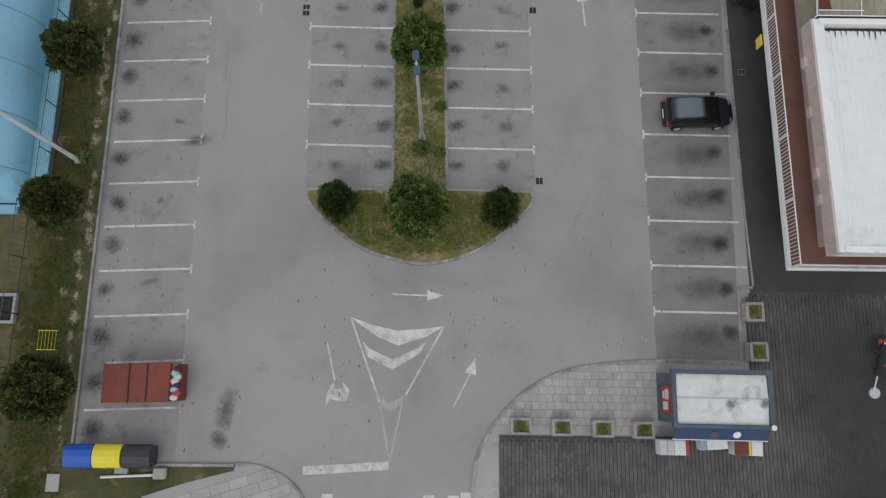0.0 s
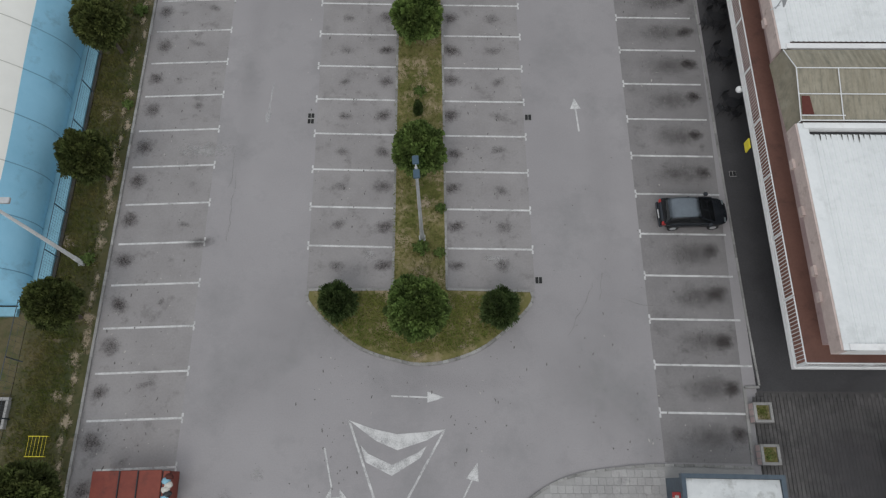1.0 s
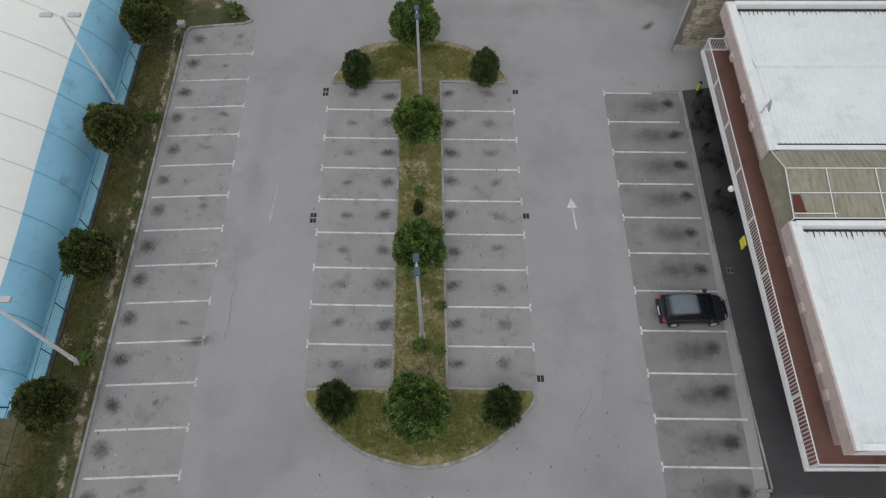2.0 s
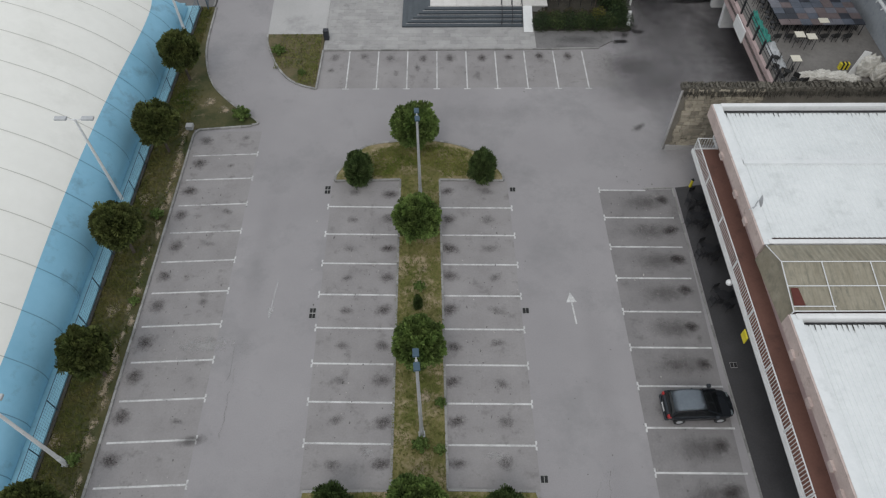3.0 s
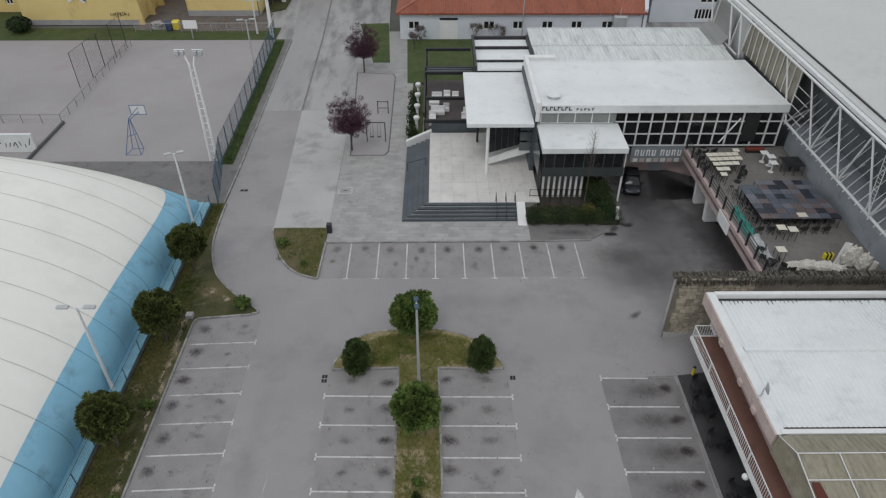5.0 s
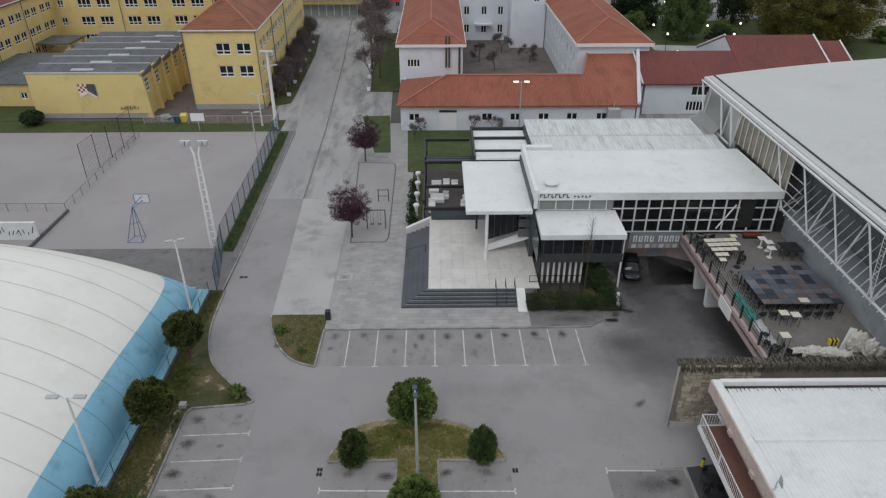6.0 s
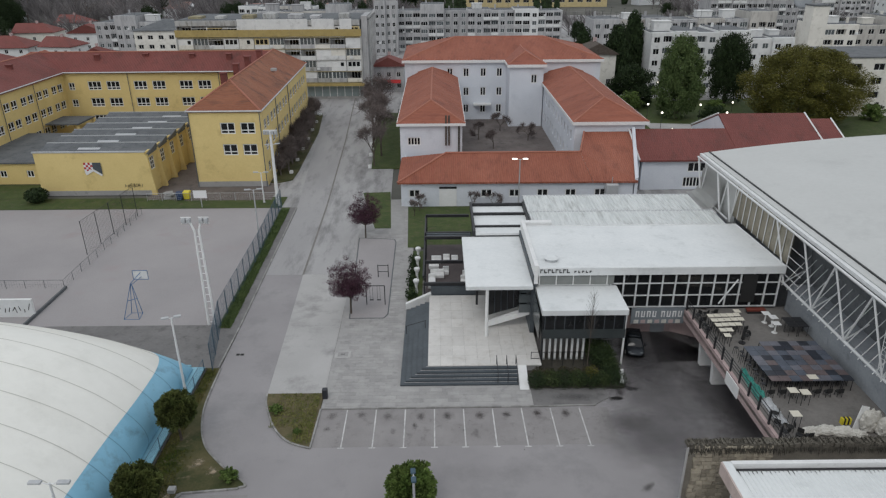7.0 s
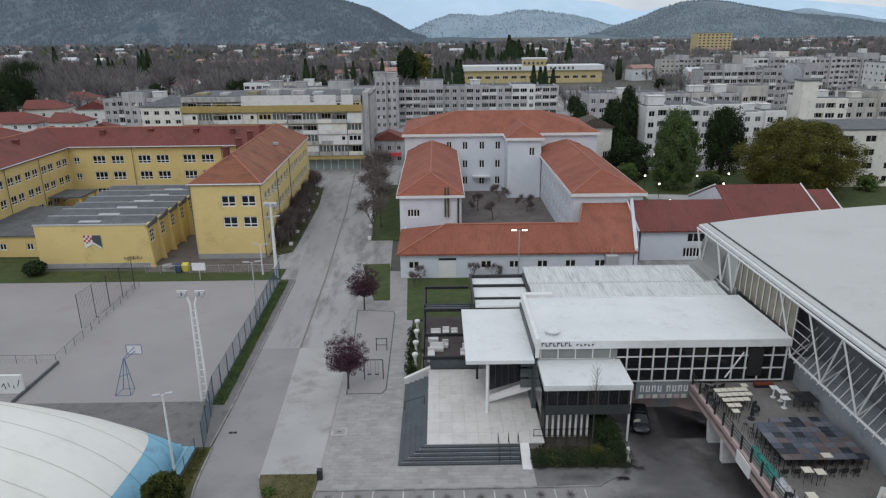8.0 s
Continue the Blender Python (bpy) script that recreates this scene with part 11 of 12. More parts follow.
for n, z in enumerate(LEV):
    part("slab", box(bmnew(), -HW, HW, -1.3, 0.19, z - 0.22, z), M["apt_moss" if n != 2 else "apt_stain"], ob_)
    for k in range(BAYS + 1):
        x = -HW + bw_ * k
        if k % 2 == 0 or rn.random() < 0.5:
            part("dividing_wall", box(bmnew(), max(x - 0.09, -HW + 0.004), min(x + 0.09, HW - 0.004), -1.22, 0.19, z + 0.004, z + 2.56), M["apt_white" if rn.random() < 0.5 else "apt_stain"], ob_)
    for k in range(BAYS):
        xa, xb = -HW + bw_ * k + 0.1, -HW + bw_ * (k + 1) - 0.1
        kd = MIX[(k + 5 * n + rn.randrange(3)) % len(MIX)]
        if n == 4:
            kd = 'o' if k < 4 else rn.choice("ppwp")
        if n < 4:
            part("parapet", box(bmnew(), xa, xb, -1.3, -1.18, z, z + 1.0), M[rn.choice(("apt_stain", "apt_white", "apt_white", "apt_grey", "apt_cream"))], ob_)
        if kd == 'p':
            part("infill_panel", box(bmnew(), xa, xb, -1.12, -1.02, z, z + 2.56), M[rn.choice(("apt_white", "apt_white", "white_paint", "apt_cream"))], ob_)
            if rn.random() < 0.6:
                wx = rn.uniform(xa + 0.6, xb - 0.6)
                part("window", box(bmnew(), wx - 0.4, wx + 0.4, -1.16, -1.125, z + 1.2, z + 2.1), M["glass"], ob_)
        elif kd == 'w':
            part("infill_panel", box(bmnew(), xa, xb, -1.12, -1.02, z, z + 2.56), M[rn.choice(("apt_white", "apt_sand", "apt_white"))], ob_)
            for q_ in range(3):
                wx = xa + 0.25 + (xb - xa - 0.5) * (q_ + 0.5) / 3
                part("window", box(bmnew(), wx - 0.4, wx + 0.4, -1.16, -1.125, z + 1.15, z + 2.25), M["glass"], ob_)
        elif kd == 'g':
            part("glazing", box(bmnew(), xa, xb, -1.1, -1.05, z, z + 2.56), M["glass_grey"], ob_)
            for q_ in range(5):
                wx = xa + (xb - xa) * q_ / 4
                part("mullion", box(bmnew(), max(xa, wx - 0.06), min(xb, wx + 0.06), -1.16, -1.104, z + 1.0, z + 2.5), M["frame_white"], ob_)
        elif rn.random() < 0.5:
            part("awning", box(bmnew(), xa, xb, -1.25, -0.4, z + 2.15, z + 2.28), M[rn.choice(("apt_stain", "apt_sand", "apt_white"))], ob_)
part("top_slab", box(bmnew(), -HW - 0.1, HW, -1.15, 0.59, 18.4, RZ), M["apt_stain"], ob_)
for xa, xb in ((-HW + 15.4, -HW + 33), (HW - 12, HW - 6.4), (HW - 5, HW - 2)):
    part("top_fascia", box(bmnew(), xa, xb, -1.3, -1.16, 17.3, RZ + 0.35), M["apt_white"], ob_, "white sheet cladding on the top floor")
for k in range(7):
    x = -21 + k * 6.2 + rn.uniform(-1.5, 1.5)
    part("roof_shed", box(bmnew(), x, x + rn.uniform(1.5, 4.0), 3.0, 7.0, RZ + 0.12, RZ + 0.5 + rn.uniform(0.1, 0.9)), M[rn.choice(("apt_stain", "apt_grey", "apt_moss"))], ob_)
for k in range(14):
    q = part("air_conditioner", AC_UNIT, None, ob_)
    q.location = (rn.uniform(-22, 22), -1.305, LEV[rn.randint(0, 3)] + 0.35)
part("shop_front", box(bmnew(), -HW, HW, -0.12, 0.19, 0.5, 3.3), M["shop_glass"], ob_)
part("shop_plinth", box(bmnew(), -HW, HW, -0.16, 0.19, 0.0, 0.49), M["concrete"], ob_)
for k in range(24):
    part("mullion", box(bmnew(), -22.9 + k * 1.95, -22.75 + k * 1.95, -0.2, -0.122, 0.5, 3.3), M["frame_white"], ob_)
tenement(-15, 47, 272, 285, 5, 2.8, "apt_grey", "long grey concrete apartment block with stepped loggias", 0.55, 4, alt="apt_white")
tenement(49, 106, 226, 238, 5, 2.9, "apt_grey", "grey concrete apartment block with loggias", 0.5, 5)
tenement(56.5, 79.5, 188, 203, 5, 2.95, "apt_white", "white apartment block with stacked balconies", 0.65, 6, section=6.5, pale=("apt_white",), alt="apt_white")
tenement(80.5, 98, 197, 212, 4, 3.0, "apt_white", "lower white apartment block with rooftop rooms", 0.35, 7, section=6.0, pale=("apt_white",), alt="apt_white")
apartment(91, 122, 158, 175, 4, 3.1, "apt_cream", "cream four-storey institute with tall windows", balcony=0.0, bay=5.0, seed=8, roof_rooms=False)
tenement(111, 150, 207, 222, 5, 2.85, "apt_cream", "cream and grey tenement with a flat roof", 0.6, 9, section=10, pale=("apt_cream", "apt_grey"))
tw = thing("stair_tower", (108.6, 205, 0), "plain cream stair tower beside the tenement", "tower")
part("shaft", bevelled(box(bmnew(), -2.3, 2.3, 0, 5, 0, 20.3), 0.05), M["apt_cream"], tw)
part("cap", box(bmnew(), -2.5, 2.5, -0.2, 5.2, 20.3, 20.7), M["roof_felt"], tw)
sd = thing("rooftop_aerial", (113, 226, 0), "tall lattice aerial with a round grey dish", "aerial")
for k in (-1.6, 0.2, 1.9):
    part("mast", rod(bmnew(), (k, 0, 0), (k, 0, 24 + k), 0.16, 0.09, 6), M["galvanised"], sd)
bm = bmnew()
bmesh.ops.create_uvsphere(bm, u_segments=18, v_segments=10, radius=3.0, matrix=pose(0, -0.8, 21, 80) @ Matrix.Diagonal((1, 1, 0.22, 1)))
part("dish", bm, M["grey_wall"], sd, smooth=True)
apartment(-97, -80, 231, 246, 4, 2.9, "apt_cream", "cream four-storey house under a dark roof", balcony=0.0, bay=3.2, seed=10, roof_rooms=False)
tenement(-122, -99, 258, 272, 4, 3.0, "apt_grey", "grey narrow apartment block", 0.35, 12, pale=("apt_white",))
tenement(-22.5, -14.6, 262, 271, 6, 3.0, "apt_grey", "grey weathered stair head of the long block", 0.5, 13, section=4)
tenement(-66, -24, 268, 279, 5, 2.9, "apt_grey", "grey weathered apartment block behind the trees", 0.6, 14)
tenement(-90, -56, 330, 342, 4, 2.9, "apt_white", "far pale apartment block", 0.4, 15)
tenement(112, 162, 296, 310, 6, 2.95, "apt_grey", "far grey apartment block with a stepped roofline", 0.6, 16, alt="apt_white")
tenement(187, 214, 430, 446, 6, 3.0, "apt_cream", "far cream apartment tower", 0.4, 17)
tenement(176, 262, 392, 406, 6, 3.0, "apt_grey", "far grey and white apartment row", 0.5, 18, alt="apt_white")
apartment(205, 250, 322, 338, 6, 3.1, "apt_white", "far white block with rose window bands", balcony=0.9, bay=4.0, parapets=("apt_pink",), seed=18)
tenement(150, 185, 470, 484, 5, 3.0, "apt_grey", "far grey apartment block", 0.4, 20)
apartment(325, 367, 880, 905, 8, 3.4, "apt_sand", "far yellow office building above the trees", balcony=0.0, bay=5.0, seed=20, roof_rooms=False)
# dark pitched roof of the cream house
hr_ = thing("hipped_roof", (-88.5, 231, 12.5), "dark grey hipped roof of the cream house", "roof")
bm = bmnew()
hip_roof(bm, -8.8, 8.8, 0, 15, 0, 2.6, 'x', True, True, 0.4)
part("tiles", bm, M["roof_felt"], hr_)

# long sports pavilion with a white roof and blank lettering bars
sp = thing("sports_pavilion", (66, 480, 0), "long low cream pavilion with a white roof and letter shapes", "pavilion")
facade(sp, (-47, 0), (47, 0), 0, 8.4, [(4 + 6 * k, 3.0, 3.6, 1.8, 3, 1) for k in range(15)], "apt_sand", recess=0.2, far=True)
bm = bmnew()
box(bm, -48, 48, -1.5, 18, 8.4, 11.6)
part("roof", bm, M["white_roof"], sp)
bm = bmnew()
box(bm, -7, 9, -1.0, 8, 11.6, 15.7)
part("raised_hall", bm, M["apt_sand"], sp)
bm = bmnew()
box(bm, -7.5, 9.5, -1.4, 8.4, 15.7, 16.6)
part("roof", bm, M["white_roof"], sp)
for i in range(18):
    x = -25 + i * 3.0
    bm = bmnew()
    z = 12.6 if -8 < x < 9 else 9.2
    box(bm, x, x + 1.3, -1.75, -1.55 if z < 10 else -1.02, z, z + 1.5)
    part("letter_bar", bm, M["slate_metal"], sp)

# ---- houses with red roofs ----


def house(x, y, w, d, h, label, wall="apt_white", roof="tile_brown", axis='x', group="red-roofed houses", turn=0.0):
    b = thing("house", (x, y, 0), label, "house", group, turn=turn)
    facade(b, (-w / 2, -d / 2), (w / 2, -d / 2), 0, h, [(w * (i + 0.5) / 3, z, 1.1, 1.3, 2, 1) for i in range(3) for z in ([1.0, 4.0] if h > 5 else [1.0])], wall, far=True)
    facade(b, (w / 2, -d / 2), (w / 2, d / 2), 0, h, [(d * 0.5, z, 1.1, 1.3, 2, 1) for z in ([1.0, 4.0] if h > 5 else [1.0])], wall, far=True)
    facade(b, (-w / 2, d / 2), (-w / 2, -d / 2), 0, h, [], wall)
    facade(b, (w / 2, d / 2), (-w / 2, d / 2), 0, h, [], wall)
    bm = bmnew()
    hip_roof(bm, -w / 2, w / 2, -d / 2, d / 2, h, min(w, d) * 0.28, axis, False, True, 0.5)
    part("roof", bm, M[roof], b)
    bm = bmnew()
    box(bm, -0.4, 0.4, -0.4, 0.4, h + 0.5, h + min(w, d) * 0.28 + 0.8)
    part("chimney", bm, M["rose_wall"], b)


for x, y, w, d, h, wl, ax, tn in ((-147, 249, 14, 12, 6.0, "apt_white", 'x', 5), (-128, 246, 11, 10, 6.5, "apt_white", 'x', -8), (-136, 284, 14, 11, 7, "apt_white", 'y', 4), (-129, 208, 12, 12, 6, "apt_cream", 'x', 0), (-158, 286, 15, 11, 7, "apt_cream", 'x', 6), (-165, 330, 13, 11, 6.5, "apt_white", 'x', -6), (-108, 222, 9, 8, 3.6, "apt_grey", 'x', 0), (-112, 236, 8, 8, 5, "apt_white", 'y', 8)):
    house(x, y, w, d, h, "pale rendered house with a red tiled roof", wl, "tile_brown", ax, turn=tn)
house(40.5, 184, 9, 11, 11.5, "tall cream house under a brown hipped roof", "apt_cream", "bark", 'y')
house(-13.0, 196, 8, 9, 7.0, "small old house beside the apartment block", "apt_grey", "tile_brown", 'y')
aw_ = thing("shop_awning", (-13.0, 191.48, 2.6), "red shop awning on the old house", "awning")
bm = bmnew()
faces(bm, [(-3.2, 0, 0.7), (3.2, 0, 0.7), (3.2, -1.6, 0), (-3.2, -1.6, 0), (-3.2, 0, 0.5), (3.2, 0, 0.5)], [(3, 2, 1, 0), (0, 1, 5, 4), (3, 4, 5, 2)])
part("cloth", bm, M["red"], aw_)
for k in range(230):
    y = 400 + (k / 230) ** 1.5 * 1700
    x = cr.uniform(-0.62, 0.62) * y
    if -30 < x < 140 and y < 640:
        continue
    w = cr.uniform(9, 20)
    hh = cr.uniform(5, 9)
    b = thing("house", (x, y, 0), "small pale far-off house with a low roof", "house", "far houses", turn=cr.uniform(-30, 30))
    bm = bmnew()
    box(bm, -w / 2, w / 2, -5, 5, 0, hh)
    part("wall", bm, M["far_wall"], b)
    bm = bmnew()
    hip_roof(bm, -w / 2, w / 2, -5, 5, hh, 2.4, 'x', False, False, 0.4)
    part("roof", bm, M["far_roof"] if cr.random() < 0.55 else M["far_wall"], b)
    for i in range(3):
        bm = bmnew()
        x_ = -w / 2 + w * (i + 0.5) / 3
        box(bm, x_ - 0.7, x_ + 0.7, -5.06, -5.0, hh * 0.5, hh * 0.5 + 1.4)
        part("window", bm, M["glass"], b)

# ---- big trees ----


def big_tree(x, y, h, r, leaf, seed, label, name="broadleaf_tree", clumps=70, per=150, size=0.34, cone=0.0, low=-0.55, group="park trees", clump_r=0.26):
    t = thing(name, (x, y, 0), label, "tree", group)
    bm = bmnew()
    limbs(bm, (0, 0, -0.1), (0, 0, h * 0.6), 0.03 * h, 7, r * 0.5, random.Random(seed))
    part("trunk", bm, M["bark"], t)
    me = crown_mesh("crown", 1.0, 1.0, clumps, per, size / r, M[leaf], seed, low=low, clump_r=clump_r, cone=cone)
    c = part("crown", me, None, t)
    c.matrix_basis = pose(0, 0, h * 0.49) @ Matrix.Diagonal((r, r, h * 0.53, 1))


big_tree(79.3, 152, 16.3, 11.2, "leaf_olive", 1, "very broad olive-green evergreen tree", clumps=170, per=560, size=0.2, low=-0.8, clump_r=0.19)
big_tree(54.5, 158, 18.0, 6.2, "leaf_shrub", 2, "tall green tree with a loose crown", clumps=110, per=210, size=0.2, cone=0.45, low=-0.9, clump_r=0.21)
big_tree(72, 174, 16.5, 4.6, "leaf_dark", 3, "narrow dark green tree", clumps=90, per=180, size=0.2, low=-0.8)
big_tree(48, 190, 17, 4.5, "leaf_dark", 4, "dark cedar tree between the buildings", clumps=70, per=120, size=0.3, cone=0.6)
big_tree(54, 198, 19, 4.2, "leaf_dark", 5, "dark cedar tree between the buildings", clumps=70, per=120, size=0.3, cone=0.6)
big_tree(49, 176, 9, 5, "leaf_dark", 6, "low dark bushy tree", clumps=50, per=120, size=0.3)
big_tree(41, 200, 15, 4, "leaf_dark", 7, "dark conifer behind the school", clumps=60, per=100, size=0.3, cone=0.6)
big_tree(-140, 196, 15, 8, "leaf_dark", 8, "dark evergreen tree at the town edge", clumps=60, per=120, size=0.4)
big_tree(-172, 270, 17, 9, "leaf_dark", 9, "dark evergreen tree at the town edge", clumps=60, per=120, size=0.4)



def cypress_mesh(seed, wide, tip):
    bm = bmnew()
    r_ = random.Random(seed)
    for i in range(46):
        z = (i + 0.5) / 46
        rad = wide * min(1.0, 0.55 + z * 2.2) * (1.0 if z < tip else max(0.04, ((1 - z) / (1 - tip)) ** 0.8)) * r_.uniform(0.8, 1.12)
        for _ in range(26):
            a = r_.random() * math.tau
            p = Vector((math.cos(a) * rad, math.sin(a) * rad, z + r_.uniform(-0.02, 0.02)))
            s = 0.024
            n = Vector((math.cos(a), math.sin(a), 0.4)).normalized()
            u = n.orthogonal().normalized()
            v = n.cross(u)
            bm.faces.new([bm.verts.new(p + q) for q in (u * s, v * s * 1.6, -u * s, -v * s * 1.6)])
    return link("crown", bm, M["leaf_dark"])


CYP = [cypress_mesh(5, 0.085, 0.5), cypress_mesh(6, 0.1, 0.3), cypress_mesh(7, 0.075, 0.6), cypress_mesh(8, 0.19, 0.06)]
GROVE = [(25.5, 600, 23), (28, 602, 20), (31.5, 605, 23), (34, 600, 19), (37, 600, 15), (45, 610, 24), (47.5, 600, 21), (52, 600, 16), (55, 598, 17), (57, 595, 18), (60, 600, 20), (63, 615, 30), (65, 606, 26), (66.5, 600, 25), (69, 606, 20), (72, 620, 26), (74, 612, 20), (78, 605, 22), (81.4, 600, 23), (89.6, 610, 22), (92, 606, 17), (98, 600, 15), (104, 600, 13), (107, 604, 12)]
WESTERN = [(-238, 500, 21), (-233, 503, 19), (-231, 505, 17), (-220, 500, 17.5), (-209, 498, 20.5), (-207, 500, 23.5), (-205.5, 505, 24), (-203, 503, 18), (-301, 560, 25), (-223, 500, 12), (-226, 502, 13)]
TOWN = [(-70, 380, 21), (-66, 380, 17), (-54, 420, 17), (-50, 425, 17.5), (-39, 420, 17), (-33, 430, 19), (-0.5, 330, 18.5), (2, 335, 19), (5.5, 330, 20.5), (10, 345, 21.5), (12, 350, 21), (42.7, 310, 20), (46.4, 315, 19), (49, 318, 19), (53, 320, 18), (129, 500, 16), (132, 505, 14)]
for i, (x, y, h) in enumerate(GROVE + WESTERN + TOWN):
    t = thing("cypress_tree", (x, y, 0), "dark slender cypress tree on the plain", "tree", "cypresses")
    c = part("crown", CYP[i % 3], None, t)
    k = 1.6 if i < len(GROVE) else 1.25
    c.matrix_basis = Matrix.Diagonal((h * k, h * k, h, 1))
    part("trunk", rod(bmnew(), (0, 0, -0.2), (0, 0, h * 0.3), 0.3, 0.15, 6), M["bark"], t)
t = thing("conifer_tree", (116, 620, 0), "tall dark pointed conifer above the pavilion", "tree")
c = part("crown", CYP[3], None, t)
c.matrix_basis = Matrix.Diagonal((30, 30, 27, 1))
part("trunk", rod(bmnew(), (0, 0, -0.2), (0, 0, 8), 0.4, 0.2, 6), M["bark"], t)
big_tree(-17.5, 420, 25, 6.0, "leaf_dark", 21, "large dark pine above the grey blocks", clumps=60, per=110, size=0.5, low=-0.3)
big_tree(-10, 430, 22, 6, "leaf_olive", 22, "olive-green tree above the grey blocks", clumps=50, per=90, size=0.5)

# ---- winter woods, far off ----


def woods(name, label, material, n, where, h0, h1, fan, blade):
    verts, polys = [], []
    rnd = random.Random(len(name) * 7 + n)
    for _ in range(n):
        x, y = where(rnd)
        h = rnd.uniform(h0, h1)
        for k in range(fan):
            a, e = rnd.random() * math.tau, rnd.uniform(0.65, 1.5)
            b = h * rnd.uniform(0.15, 0.45)
            L = h - b
            dx, dy, dz = math.cos(a) * math.cos(e) * L * 0.8, math.sin(a) * math.cos(e) * L * 0.8, math.sin(e) * L * rnd.uniform(0.55, 1.0)
            w = blade * rnd.uniform(0.6, 1.4) * h
            i = len(verts)
            verts += [(x - w, y, b), (x + w, y, b), (x + dx + w * 0.5, y + dy, b + dz), (x + dx - w * 0.8, y + dy, b + dz * 0.93)]
            polys.append((i, i + 1, i + 2, i + 3))
        i = len(verts)
        verts += [(x - 0.02 * h, y, 0), (x + 0.02 * h, y, 0), (x + 0.012 * h, y, h * 0.6), (x - 0.012 * h, y, h * 0.6)]
        polys.append((i, i + 1, i + 2, i + 3))
    me = bpy.data.meshes.new(name)
    me.from_pydata(verts, [], polys)
    me.materials.append(material)
    tagged(new(name, me), label, "woods", "", "stuff")


def band(y0, y1, spread=0.75, power=1.3):
    def f(r):
        y = y0 + (y1 - y0) * r.random() ** power
        return r.uniform(-spread, spread) * y, y
    return f


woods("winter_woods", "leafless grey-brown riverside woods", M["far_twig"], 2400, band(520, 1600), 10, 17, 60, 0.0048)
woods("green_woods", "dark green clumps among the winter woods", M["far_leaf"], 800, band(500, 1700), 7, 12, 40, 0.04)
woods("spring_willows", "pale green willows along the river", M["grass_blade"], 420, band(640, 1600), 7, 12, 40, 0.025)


def town_gap(r):
    while True:
        x, y = r.uniform(-190, 190), r.uniform(290, 470)
        if not (10 < x < 125 and y > 330):
            return x, y


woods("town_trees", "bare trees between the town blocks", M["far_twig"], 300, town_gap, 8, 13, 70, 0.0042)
EVER = [crown_mesh("crown", 1.0, 1.0, 46, 260, 0.036, M["leaf_dark"], 301 + i, low=-0.7, clump_r=0.3) for i in range(3)]
er = random.Random(88)


def evergreen(x, y, h, r, label, group):
    t = thing("evergreen_tree", (x, y, 0), label, "tree", group, turn=er.uniform(0, 360))
    c = part("crown", EVER[er.randrange(3)], None, t)
    c.matrix_basis = pose(0, 0, h * 0.54) @ Matrix.Diagonal((r, r, h * 0.5, 1))
    part("trunk", rod(bmnew(), (0, 0, -0.2), (0, 0, h * 0.5), 0.3, 0.15, 6), M["bark"], t)


for i in range(16):
    y = er.uniform(330, 440)
    evergreen(-y * er.uniform(0.57, 0.68), y, er.uniform(11, 20), er.uniform(4, 8), "dark evergreen tree at the west edge of the town", "western evergreens")
for i in range(34):
    x, y = town_gap(er)
    evergreen(x, y, er.uniform(7, 14), er.uniform(2.2, 4.5), "dark evergreen tree between the town blocks", "town evergreens")
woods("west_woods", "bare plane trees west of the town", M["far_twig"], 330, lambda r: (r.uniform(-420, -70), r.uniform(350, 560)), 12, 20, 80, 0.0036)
for i in range(14):
    bare_tree(-215 + i * 14 + cr.uniform(-4, 4), cr.uniform(350, 430), cr.uniform(16, 22), 200 + i, "large pale leafless plane tree", "plane trees", depth=4, twigs=0, dark=False)

for i, (x, y, r) in enumerate(((46, 166, 3), (50, 170, 3.5), (62, 176, 2.5), (66, 180, 3), (84, 172, 2.5), (60, 150, 3), (64, 160, 2.5), (44, 176, 3), (92, 166, 3), (97, 154, 2.5), (100, 160, 3))):
    big_tree(x, y, r * 1.5, r, "leaf_dark" if i % 3 else "leaf", 40 + i, "dark evergreen park bush", "park_bush", 24, 110, 0.22, low=-0.9, group="park bushes")

# ---- park lamps ----
glow = bpy.data.materials.new("lamp_glow")
glow.use_nodes = True
gp = glow.node_tree.nodes["Principled BSDF"]
gp.inputs["Base Color"].default_value = (0.9, 0.88, 0.8, 1)
gp.inputs["Emission Color"].default_value, gp.inputs["Emission Strength"].default_value = (1.0, 0.93, 0.78, 1), 2.0
for x, y in ((45.6, 150.3), (46.1, 142.0), (56.6, 149.3), (64.3, 151.3), (59.2, 141.5), (43.7, 128.0), (55.5, 176), (84, 178)):
    l_ = thing("park_lamp", (x, y, 0), "lit white globe park lamp on a short post", "lamp", "park lamps")
    bm = bmnew()
    rod(bm, (0, 0, 0), (0, 0, 4.6), 0.06, 0.05, 6)
    part("post", bm, M["dark_metal"], l_)
    bm = bmnew()
    bmesh.ops.create_uvsphere(bm, u_segments=10, v_segments=6, radius=0.22, matrix=pose(0, 0, 4.8))
    part("globe", bm, glow, l_)
bm = bmnew()
sheet(bm, [(58, 176), (92, 180), (92, 186), (58, 184)], 0.05)
sheet(bm, [(46, 148), (70, 146), (70, 150), (46, 153)], 0.05)
solid("park_path", bm, M["concrete_light"], "pale park path", "path", kind="structure")

